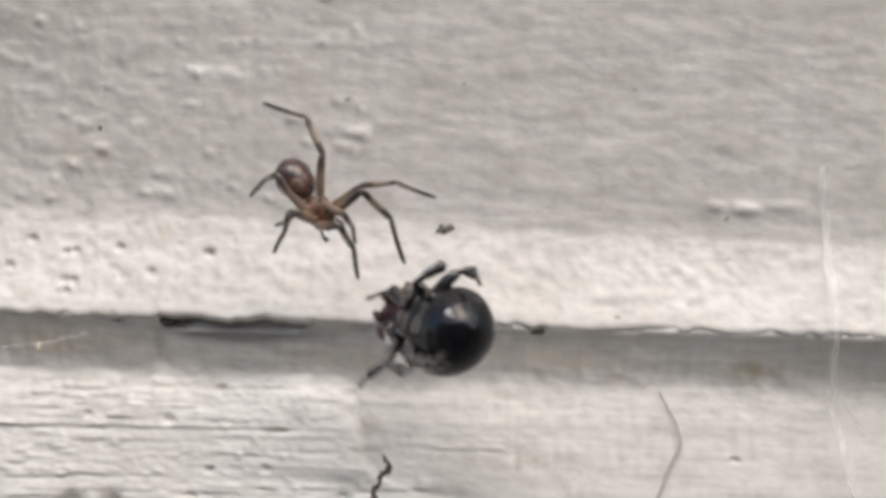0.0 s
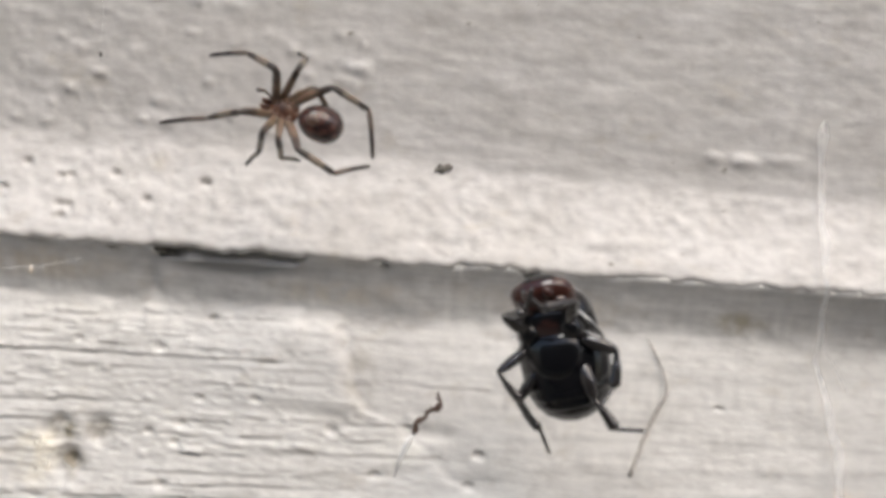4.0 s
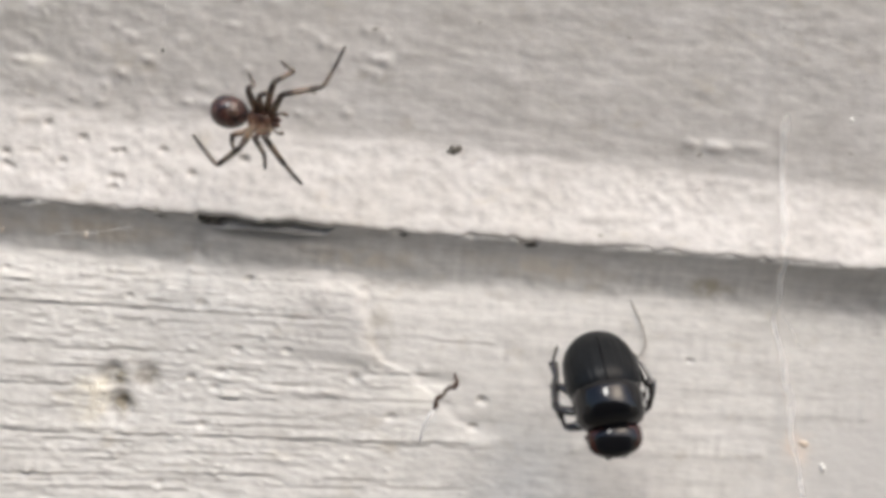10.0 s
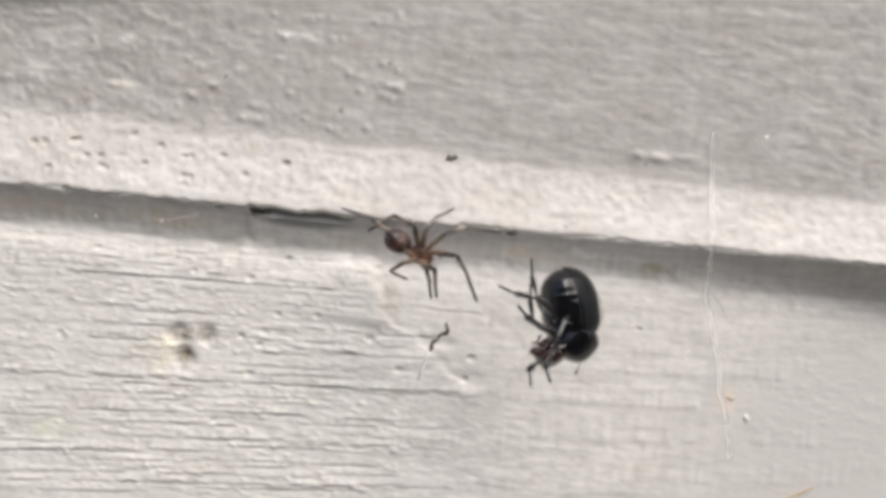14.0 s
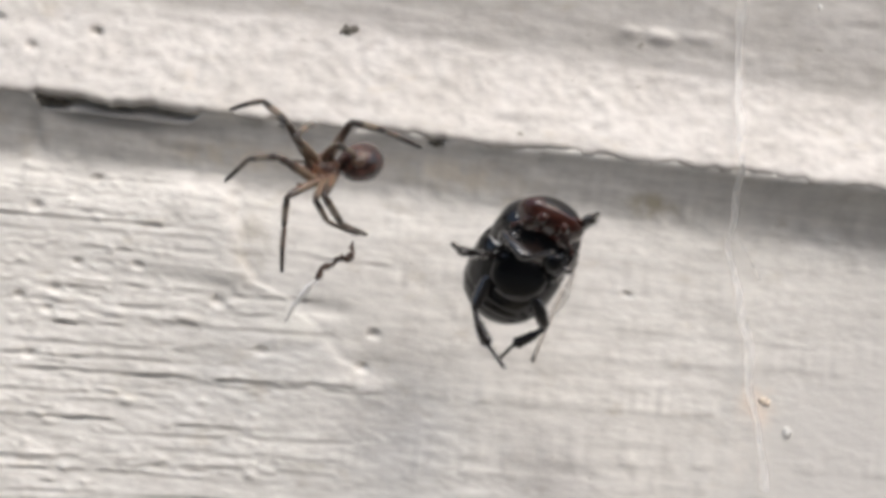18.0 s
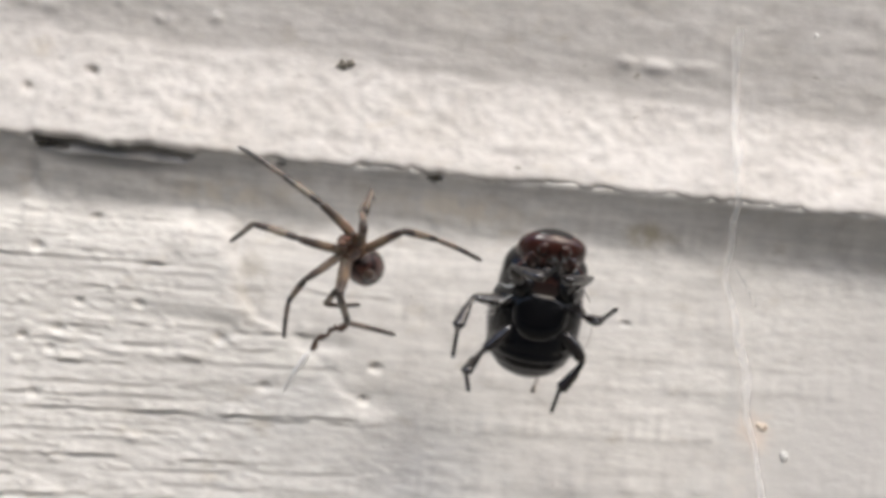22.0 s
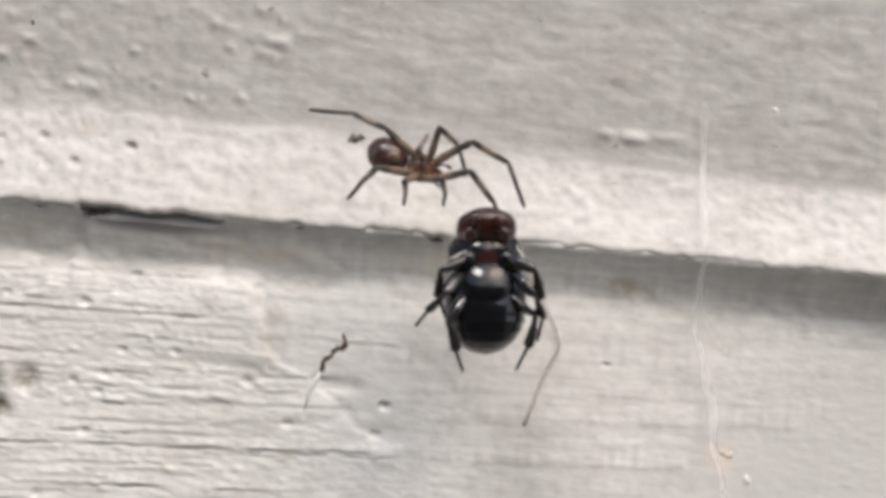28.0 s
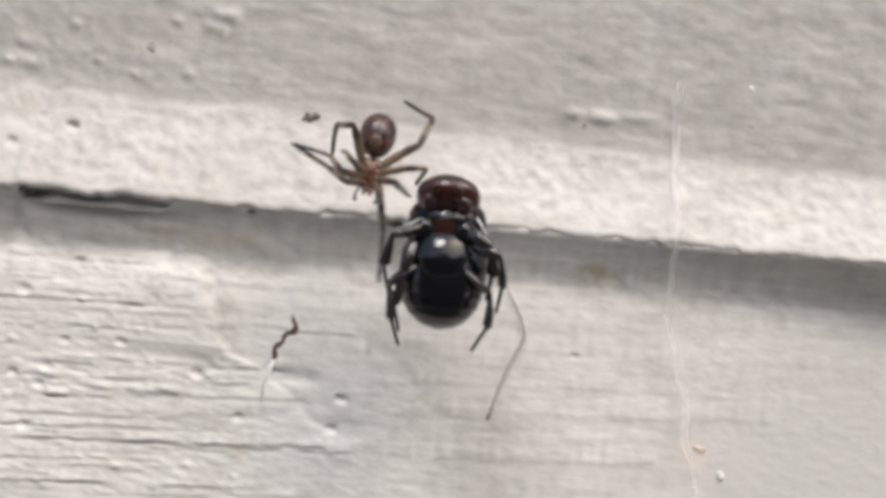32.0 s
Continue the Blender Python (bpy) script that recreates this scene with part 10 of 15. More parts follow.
    walk(paddles["right", "fore", "tibia"], keyed([
        (0, 0.05, -2.39, -0.04, 15, 22, 5), (0.27, 0.72, -2.53, -0.28, -8, 50, 1), (0.5, 1.43, -2.52, -0.3, -68, 71, -42), (0.67, 1.56, -2.84, -0.02, 18, 53, 15),
        (0.83, 1.69, -3.06, 0.31, 52, 23, 14), (1, 1.83, -3.2, 0.69, 84, -2, -4), (1.17, 2.11, -2.96, 0.52, 122, -13, -41), (1.33, 2.38, -2.66, 0.44, 158, 2, -77),
        (1.5, 2.62, -2.35, 0.49, -177, 33, -102), (2, 2.57, -2.57, 0.67, 180, 31, -102), (2.5, 2.66, -2.41, 0.64, 178, 29, -102), (3, 2.74, -2.24, 0.63, 177, 27, -102),
        (3.27, 2.61, -2.69, 1.45, -151, 47, -90), (3.5, 2.12, -2.85, 2.24, -100, 56, -58), (3.67, 2, -2.79, 2.42, -174, 31, -91), (3.83, 1.94, -2.67, 2.59, 139, -1, -81),
        (4, 1.95, -2.49, 2.71, 84, -14, -50), (4.17, 1.71, -2.44, 2.86, 41, -4, -30), (4.33, 1.44, -2.46, 2.93, 2, 16, -22), (4.5, 1.15, -2.54, 2.92, -42, 37, -31),
        (5, 1.75, -2.72, 2.65, -69, 40, -39), (5.5, 2.27, -2.74, 2.21, -96, 40, -48), (6, 2.64, -2.61, 1.65, -121, 37, -55), (6.5, 2.81, -2.34, 1.05, -145, 32, -59),
        (6.67, 1.88, -3, 2.25, -174, 28, -46), (6.83, 0.31, -2.67, 2.62, 157, 30, -33), (7, -0.71, -1.6, 1.88, 128, 38, -22), (7.17, -0.5, -0.52, 1.29, 138, 9, -27),
        (7.33, 0.46, 0.22, 1.01, 152, -18, -38), (7.5, 1.69, 0.25, 1.19, 175, -40, -60), (7.67, 2.77, -0.79, 0.8, 141, -33, -51), (7.83, 2.89, -2.13, 1.55, 111, -24, -48),
        (8, 1.95, -2.49, 2.71, 84, -14, -50), (8.5, 1.95, -2.49, 2.71, 84, -14, -50), (8.67, 2.67, -1.73, 2.35, 126, -2, -34), (8.83, 3, -1.68, 1.29, 169, -4, -15),
        (9, 2.61, -2.4, 0.53, -150, -18, -1), (9.5, 2.68, -2.22, 0.5, -148, -16, 0), (10, 2.74, -2.04, 0.47, -146, -15, 1), (10.5, 2.7, -2.3, 0.61, -145, -14, 2),
        (10.67, 2.88, -0.89, 1.32, -92, -12, 7), (10.83, 1.93, -0.23, 2.38, -39, -14, 11), (11, 0.59, -0.81, 2.97, 14, -19, 12), (11.17, 1.59, -0.18, 2.52, -32, -15, -11),
        (11.33, 2.57, -0.45, 1.77, -79, -27, -30), (11.5, 2.99, -1.46, 1.16, -130, -49, -33), (11.67, 2.47, -0.24, 1.13, -113, -28, -15), (11.83, 1.28, 0.34, 1.26, -92, -13, 7),
        (12, 0.02, 0, 1.47, -68, -7, 32), (12.33, 0.49, -0.4, 2.68, -25, -34, 15), (12.67, 1.27, -1.41, 3.19, 36, -39, -26), (13, 1.95, -2.49, 2.71, 84, -14, -50),
        (14, 1.95, -2.49, 2.71, 84, -14, -50), (14.5, 1.95, -2.49, 2.71, 84, -14, -50), (14.67, 1.7, -3.22, 1.97, 125, 3, -40), (14.83, 2.04, -3.17, 0.96, 169, 9, -22),
        (15, 2.66, -2.37, 0.59, -147, 0, -4), (15.5, 2.66, -2.32, 0.53, -148, 1, -4), (16, 2.65, -2.27, 0.48, -148, 1, -3), (16.17, 2.03, -3.14, 0.84, 169, 10, -21),
        (16.33, 1.69, -3.25, 1.91, 125, 3, -40), (16.5, 1.95, -2.49, 2.71, 84, -14, -50), (17, 1.95, -2.49, 2.71, 84, -14, -50), (17.17, 1.45, -3.17, 2.23, 25, -25, -35),
        (17.33, 1.48, -3.41, 1.29, -36, -19, -17), (17.5, 2.02, -3.04, 0.58, -91, -1, -14), (17.67, 2.86, -1.53, 0.58, -57, 9, -6), (17.83, 2.45, -0.27, 1.69, -21, 13, 7),
        (18, 1.18, -0.45, 2.84, 15, 9, 19), (18.17, 0.25, -1.72, 2.99, -8, 12, 7), (18.33, 0.36, -3.07, 2.17, -31, 9, -6), (18.5, 1.45, -3.4, 1.05, -53, 2, -16),
        (18.67, 1.14, -3.38, 1.81, -10, -13, -21), (18.83, 1.36, -3.01, 2.49, 37, -19, -35), (19, 1.95, -2.49, 2.71, 84, -14, -50), (19.17, 1.65, -3.12, 2.22, 138, 3, -46),
        (19.33, 1.81, -3.31, 1.41, -166, 10, -30), (19.5, 2.31, -2.94, 0.84, -111, 0, -15), (19.67, 1.81, -3.31, 1.41, -166, 10, -30), (19.83, 1.65, -3.12, 2.22, 138, 3, -46),
        (20, 1.95, -2.49, 2.71, 84, -14, -50), (20.17, 1.87, -3.16, 1.95, 125, 0, -43), (20.33, 2.23, -3.05, 1.01, 167, 7, -29), (20.5, 2.75, -2.23, 0.65, -150, 2, -14),
        (20.67, 2.23, -3.05, 1.01, 167, 7, -29), (20.83, 1.87, -3.16, 1.95, 125, 0, -43), (21, 1.95, -2.49, 2.71, 84, -14, -50), (21.17, 1.93, -3.16, 1.88, 124, 0, -44),
        (21.33, 2.32, -2.95, 0.9, 165, 6, -30), (21.5, 2.81, -2.03, 0.61, -153, 2, -15), (21.67, 2.32, -2.95, 0.9, 165, 6, -30), (21.83, 1.93, -3.16, 1.88, 124, 0, -44),
        (22, 1.95, -2.49, 2.71, 84, -14, -50), (22.17, 1.75, -3.12, 2.15, 137, -1, -45), (22.33, 2, -3.22, 1.32, -168, 3, -31), (22.5, 2.52, -2.73, 0.83, -114, -6, -20),
        (23, 1.97, -3.23, 1.18, -75, -5, -23), (23.5, 1.65, -3.32, 0.87, -58, -4, -26), (24, 1.3, -3.3, 0.59, -42, -1, -28), (24.5, 1.21, -3.33, 1.96, -84, -1, -24),
        (24.67, 0.73, -3, 2.47, -60, 0, -7), (24.83, 0.68, -2.4, 2.95, -37, -7, 9), (25, 1.09, -1.78, 3.19, -15, -19, 22), (25.17, 1.26, -2.48, 2.95, -53, -2, 14),
        (25.33, 1.78, -2.82, 2.54, -93, 7, -3), (25.5, 2.39, -2.64, 2.16, -134, 2, -21), (25.67, 2.18, -2.75, 2.3, 178, 6, -34), (25.83, 2.01, -2.69, 2.52, 130, -1, -47),
        (26, 1.95, -2.49, 2.71, 84, -14, -50), (26.17, 2.17, -2.95, 2, 127, -1, -46), (26.33, 2.51, -2.82, 1.2, 172, 6, -33), (26.5, 2.79, -2.16, 0.7, -143, 2, -20),
        (27, 2.75, -2.22, 0.65, -145, 1, -21), (27.5, 2.71, -2.29, 0.6, -147, 1, -21), (28, 2.66, -2.34, 0.56, -149, 0, -22), (28.5, 2.61, -2.4, 0.52, -151, -1, -22),
        (29, 2.55, -2.46, 0.47, -153, -2, -23), (29.5, 2.3, -3, 1.03, -119, -5, -26), (30, 1.84, -3.27, 1.64, -84, -5, -31), (30.5, 2.3, -3.02, 1.17, -118, 0, -20),
        (31, 2.6, -2.56, 0.71, -151, 9, -16), (31.5, 2.67, -2.35, 0.58, -147, 9, -16), (32, 2.71, -2.12, 0.46, -143, 9, -16)]))
    walk(paddles["right", "middle", "femur"], keyed([
        (0, 1.55, -1.4, 0.45, 134, 6, -6), (0.5, 1.55, -1.4, 0.45, 151, -4, 1), (0.67, 1.55, -1.4, 0.45, 149, -6, 8), (0.83, 1.55, -1.4, 0.45, 146, -8, 16),
        (1, 1.55, -1.4, 0.45, 143, -9, 23), (1.17, 1.55, -1.4, 0.45, 145, -9, 16), (1.33, 1.55, -1.4, 0.45, 147, -9, 8), (1.5, 1.55, -1.4, 0.45, 149, -8, 0),
        (2, 1.55, -1.4, 0.45, 131, -3, -6), (2.5, 1.55, -1.4, 0.45, 148, -4, -5), (3, 1.55, -1.4, 0.45, 165, -6, -5), (3.5, 1.55, -1.4, 0.45, 163, 12, -10),
        (3.67, 1.55, -1.4, 0.45, 164, -10, 5), (3.83, 1.55, -1.4, 0.45, 158, -31, 22), (4, 1.55, -1.4, 0.45, 141, -48, 48), (4.17, 1.55, -1.4, 0.45, 159, -30, 21),
        (4.33, 1.55, -1.4, 0.45, 165, -8, 3), (4.5, 1.55, -1.4, 0.45, 164, 14, -12), (5, 1.55, -1.4, 0.45, 166, -1, -8), (5.5, 1.55, -1.4, 0.45, 168, -16, -5),
        (6, 1.55, -1.4, 0.45, 170, -31, -2), (6.5, 1.55, -1.4, 0.45, 170, -46, 1), (6.67, 1.55, -1.4, 0.45, 147, -43, 23), (6.83, 1.55, -1.4, 0.45, 129, -34, 41),
        (7, 1.55, -1.4, 0.45, 116, -21, 53), (7.17, 1.55, -1.4, 0.45, 124, -39, 48), (7.33, 1.55, -1.4, 0.45, 137, -55, 36), (7.5, 1.55, -1.4, 0.45, 166, -67, 8),
        (7.67, 1.55, -1.4, 0.45, 137, -55, 36), (7.83, 1.55, -1.4, 0.45, 124, -39, 48), (8, 1.55, -1.4, 0.45, 116, -21, 53), (8.5, 1.55, -1.4, 0.45, 116, -21, 53),
        (8.67, 1.55, -1.4, 0.45, 122, -38, 47), (8.83, 1.55, -1.4, 0.45, 135, -55, 35), (9, 1.55, -1.4, 0.45, 162, -67, 7), (9.5, 1.55, -1.4, 0.45, 165, -62, 4),
        (10, 1.55, -1.4, 0.45, 167, -56, 1), (10.27, 1.55, -1.4, 0.45, 168, -43, -4), (10.5, 1.55, -1.4, 0.45, 168, -29, -8), (10.67, 1.55, -1.4, 0.45, 164, -22, 2),
        (10.83, 1.55, -1.4, 0.45, 161, -15, 11), (11, 1.55, -1.4, 0.45, 159, -7, 19), (11.17, 1.55, -1.4, 0.45, 175, -16, 7), (11.33, 1.55, -1.4, 0.45, -166, -21, -7),
        (11.5, 1.55, -1.4, 0.45, -147, -22, -23), (11.67, 1.55, -1.4, 0.45, -121, -8, -8), (11.83, 1.55, -1.4, 0.45, -94, -3, 11), (12, 1.55, -1.4, 0.45, -66, -6, 31),
        (12.33, 1.55, -1.4, 0.45, -122, -19, 30), (12.67, 1.55, -1.4, 0.45, 177, -27, 41), (13, 1.55, -1.4, 0.45, 116, -21, 53), (14, 1.55, -1.4, 0.45, 116, -21, 53),
        (14.5, 1.55, -1.4, 0.45, 116, -21, 53), (14.73, 1.55, -1.4, 0.45, 147, -58, 32), (15, 1.55, -1.4, 0.45, -121, -61, -51), (15.5, 1.55, -1.4, 0.45, -112, -61, -51),
        (16, 1.55, -1.4, 0.45, -103, -61, -52), (16.27, 1.55, -1.4, 0.45, 152, -60, 37), (16.5, 1.55, -1.4, 0.45, 116, -21, 53), (16.67, 1.55, -1.4, 0.45, 165, -2, 53),
        (16.83, 1.55, -1.4, 0.45, -145, 11, 68), (17, 1.55, -1.4, 0.45, -93, 7, 87), (17.17, 1.55, -1.4, 0.45, -120, -4, 43), (17.33, 1.55, -1.4, 0.45, -135, -31, 4),
        (17.5, 1.55, -1.4, 0.45, -120, -60, -50), (17.67, 1.55, -1.4, 0.45, -89, -24, -46), (17.83, 1.55, -1.4, 0.45, -59, 6, -24), (18, 1.55, -1.4, 0.45, -17, 18, 11),
        (18.17, 1.55, -1.4, 0.45, 26, -14, 39), (18.33, 1.55, -1.4, 0.45, 68, -56, 38), (18.5, 1.55, -1.4, 0.45, -170, -63, -50), (18.67, 1.55, -1.4, 0.45, 106, -60, 6),
        (18.83, 1.55, -1.4, 0.45, 62, -35, 19), (19, 1.55, -1.4, 0.45, 32, -9, 11), (19.17, 1.55, -1.4, 0.45, 64, -34, 20), (19.33, 1.55, -1.4, 0.45, 109, -58, 8),
        (19.5, 1.55, -1.4, 0.45, -169, -62, -45), (19.73, 1.55, -1.4, 0.45, 132, -51, 24), (20, 1.55, -1.4, 0.45, 116, -21, 53), (20.27, 1.55, -1.4, 0.45, 143, -54, 28),
        (20.5, 1.55, -1.4, 0.45, -144, -60, -43), (20.73, 1.55, -1.4, 0.45, 143, -54, 28), (21, 1.55, -1.4, 0.45, 116, -21, 53), (21.27, 1.55, -1.4, 0.45, 140, -50, 23),
        (21.5, 1.55, -1.4, 0.45, -163, -55, -40), (21.67, 1.55, -1.4, 0.45, 139, -48, -3), (21.83, 1.55, -1.4, 0.45, 102, -26, 10), (22, 1.55, -1.4, 0.45, 74, -3, 7),
        (22.17, 1.55, -1.4, 0.45, 103, -25, 7), (22.33, 1.55, -1.4, 0.45, 140, -44, -8), (22.5, 1.55, -1.4, 0.45, -167, -49, -40), (23, 1.55, -1.4, 0.45, -149, -51, -42),
        (23.5, 1.55, -1.4, 0.45, -170, -53, -43), (24, 1.55, -1.4, 0.45, 168, -55, -42), (24.5, 1.55, -1.4, 0.45, 150, -67, -31), (24.67, 1.55, -1.4, 0.45, 97, -50, 14),
        (24.83, 1.55, -1.4, 0.45, 76, -23, 25), (25, 1.55, -1.4, 0.45, 62, 5, 25), (25.17, 1.55, -1.4, 0.45, 88, -21, 23), (25.33, 1.55, -1.4, 0.45, 124, -41, 5),
        (25.5, 1.55, -1.4, 0.45, 174, -46, -30), (25.73, 1.55, -1.4, 0.45, 136, -42, 19), (26, 1.55, -1.4, 0.45, 116, -21, 53), (26.27, 1.55, -1.4, 0.45, 155, -36, 17),
        (26.5, 1.55, -1.4, 0.45, -164, -25, -22), (27, 1.55, -1.4, 0.45, -171, -31, -23), (27.5, 1.55, -1.4, 0.45, -179, -38, -23), (28, 1.55, -1.4, 0.45, 172, -44, -22),
        (28.5, 1.55, -1.4, 0.45, 162, -51, -19), (29, 1.55, -1.4, 0.45, 149, -56, -14), (29.5, 1.55, -1.4, 0.45, 133, -74, 15), (30, 1.55, -1.4, 0.45, 48, -78, 111),
        (30.5, 1.55, -1.4, 0.45, 76, -80, 88), (31, 1.55, -1.4, 0.45, 108, -79, 60), (31.5, 1.55, -1.4, 0.45, 129, -77, 33), (32, 1.55, -1.4, 0.45, 140, -73, 16)]))
    walk(paddles["right", "middle", "foot"], keyed([
        (0, 2.92, -1.81, -1.18, -7, 0, 0), (0.5, 3.33, -1.48, -1.63, -52, 15, -12), (0.67, 3.37, -1.66, -2.09, 6, 19, -5), (0.83, 3.44, -2.06, -2.36, 63, 15, 3),
        (1, 3.58, -2.56, -2.37, 119, 7, 4), (1.17, 3.63, -1.99, -2.12, 172, 11, 4), (1.33, 3.65, -1.7, -1.55, -133, 13, 8), (1.5, 3.57, -1.82, -0.9, -79, 11, 11),
        (2, 3.06, -2.59, 0.23, -61, -7, 46), (2.5, 3.26, -1.67, -0.7, -44, 13, 27), (3, 3.2, -0.77, -1.55, -30, 36, 14), (3.5, 2.95, -1.76, -1.68, -23, 50, 7),
        (3.67, 3.23, -1.5, -2.64, 28, 34, 9), (3.83, 3.04, -1.61, -2.92, 73, 23, -4), (4, 2.71, -2.01, -2.27, 117, 23, -21), (4.17, 2.95, -2.02, -2.93, 82, 37, 5),
        (4.33, 2.95, -2.28, -2.86, 47, 61, 20), (4.5, 2.44, -2.71, -2.19, -60, 81, -42), (5, 2.69, -2.59, -2.68, -152, 72, -134), (5.5, 2.87, -2.38, -2.95, -167, 53, -148),
        (6, 2.95, -2.1, -2.97, -172, 33, -153), (6.5, 2.93, -1.78, -2.75, -175, 13, -155), (6.67, 2.67, -1.81, -2.6, -174, 16, -97), (6.83, 2.4, -2.02, -2.34, -171, 17, -39),
        (7, 2.26, -2.36, -2.02, -169, 15, 20), (7.17, 2.43, -1.91, -2.13, 178, 14, -40), (7.33, 2.76, -1.58, -2.18, 173, 3, -98), (7.5, 3.1, -1.48, -2.16, 179, -8, -155),
        (7.67, 2.76, -1.58, -2.18, 173, 3, -98), (7.83, 2.43, -1.91, -2.13, 178, 14, -40), (8, 2.26, -2.36, -2.02, -169, 15, 20), (8.5, 2.26, -2.36, -2.02, -169, 15, 20),
        (8.67, 2.44, -1.99, -2.11, 177, 13, -40), (8.83, 2.76, -1.76, -2.16, 170, 0, -98), (9, 3.08, -1.74, -2.15, 178, -12, -155), (9.5, 2.96, -1.65, -2.3, 180, -8, -155),
        (10, 2.84, -1.55, -2.44, -179, -5, -155), (10.27, 2.52, -2.39, -2.73, -146, 13, -144), (10.5, 2.19, -3.14, -2.62, -107, 21, -124), (10.67, 1.97, -3.58, -2.1, -72, 59, -88),
        (10.83, 2.17, -3.81, -1.51, 13, 51, -1), (11, 2.63, -3.73, -1.11, 37, 10, 24), (11.17, 2.75, -3.25, -1.64, 1, 27, -13), (11.33, 3.12, -2.61, -1.93, -40, 18, -53),
        (11.5, 3.66, -1.94, -1.86, -66, -10, -80), (11.67, 2.06, -1.68, -0.17, -48, 6, -50), (11.83, 0.6, -0.47, 1.87, -25, 10, -16), (12, 0.17, 0.77, 2.93, -3, 1, 17),
        (12.33, 0.16, 1.77, 0, -58, 3, 23), (12.67, 1.18, 0.3, -2.25, -113, 10, 24), (13, 2.26, -2.36, -2.02, -169, 15, 20), (14, 2.26, -2.36, -2.02, -169, 15, 20),
        (14.5, 2.26, -2.36, -2.02, -169, 15, 20), (14.73, 2.96, -1.35, -2.27, -180, 7, -24), (15, 3.77, -0.81, -1.86, 177, -6, -65), (15.5, 3.98, -0.55, -1.66, 180, -10, -65),
        (16, 4.13, -0.31, -1.41, -178, -14, -65), (16.27, 3.21, -0.96, -2.27, -179, 2, -23), (16.5, 2.26, -2.36, -2.02, -169, 15, 20), (16.67, 0.67, -1.54, -2.76, 178, 22, 14),
        (16.83, -1.25, -1.05, -1.94, 163, 27, 7), (17, -2.22, -1.2, 0.09, 147, 31, -2), (17.17, -0.86, 0.76, -1.5, 151, 14, -22), (17.33, 1.81, 0.91, -2.32, 161, 0, -43),
        (17.5, 3.87, -0.86, -1.84, 175, -10, -67), (17.67, 2.8, -0.89, -1.23, 141, -22, -52), (17.83, 1.85, -1.55, 0.5, 104, -24, -31), (18, 1.58, -2.6, 2.35, 69, -14, -14),
        (18.17, 0.92, -3.67, 1.07, 108, -19, -38), (18.33, 1.41, -3.32, -0.88, 146, -9, -59), (18.5, 2.63, -1.37, -1.92, 179, 11, -70), (18.67, 1.67, -3.18, -1.64, 147, -10, -51),
        (18.83, 1.34, -4.26, -0.34, 109, -17, -22), (19, 1.8, -4.14, 1.3, 72, -4, 4), (19.17, 1.52, -4.19, -0.44, 110, -17, -22), (19.33, 2.01, -2.99, -1.74, 151, -11, -50),
        (19.5, 3, -1.1, -1.88, -176, 11, -68), (19.73, 2.41, -1.61, -2.01, -173, 14, -24), (20, 2.26, -2.36, -2.02, -169, 15, 20), (20.27, 2.62, -1.77, -2.26, 179, 11, -24),
        (20.5, 3.13, -1.39, -2.2, 173, 1, -66), (20.73, 2.62, -1.77, -2.26, 179, 11, -24), (21, 2.26, -2.36, -2.02, -169, 15, 20), (21.27, 2.46, -1.32, -2.12, -153, 10, -19),
        (21.5, 3.2, -0.54, -1.9, -137, 17, -57), (21.67, 2.35, -2.89, -2.39, -84, 45, -35), (21.83, 2.04, -4.82, -0.89, -10, 40, 10), (22, 2.29, -4.93, 1.6, 38, 9, 24),
        (22.17, 2.06, -4.81, -0.95, -13, 41, 6), (22.33, 2.33, -2.88, -2.49, -88, 41, -41), (22.5, 3.1, -0.54, -2.01, -139, 9, -58), (23, 2.85, -1.43, -2.44, 169, -6, -59),
        (23.5, 2.94, -1.12, -2.26, 173, 9, -61), (24, 2.83, -1.03, -1.41, 178, 25, -61), (24.5, 2.79, -1.46, -1.25, -177, 22, -61), (24.67, 2.25, -3.05, -1.59, 162, 13, -45),
        (24.83, 2.12, -4.55, -0.41, 139, 11, -28), (25, 2.5, -4.76, 1.63, 117, 15, -11), (25.17, 2.17, -4.65, -0.67, 141, 13, -29), (25.33, 2.31, -3.06, -2.23, 166, 18, -46),
        (25.5, 2.86, -1, -2.24, -171, 29, -60), (25.73, 2.37, -1.62, -2.27, -167, 22, -19), (26, 2.26, -2.36, -2.02, -169, 15, 20), (26.27, 2.26, -1.21, -2.66, -166, 25, -18),
        (26.5, 2.66, 0.04, -2.64, -172, 35, -59), (27, 2.91, -0.28, -2.55, -174, 31, -59), (27.5, 3.12, -0.59, -2.4, -176, 27, -59), (28, 3.29, -0.9, -2.19, -178, 23, -60),
        (28.5, 3.42, -1.19, -1.93, 180, 19, -60), (29, 3.51, -1.46, -1.63, 178, 15, -59), (29.5, 3.58, -1.57, -1.52, -172, 37, -56), (30, 3.33, -1.64, -1.14, -154, 57, -45),
        (30.5, 3.59, -1.53, -1.31, -154, 45, -56), (31, 3.82, -1.42, -1.47, -151, 33, -65), (31.5, 3.64, -1.33, -1.58, -168, 23, -68), (32, 3.42, -1.24, -1.63, 176, 13, -67)]))
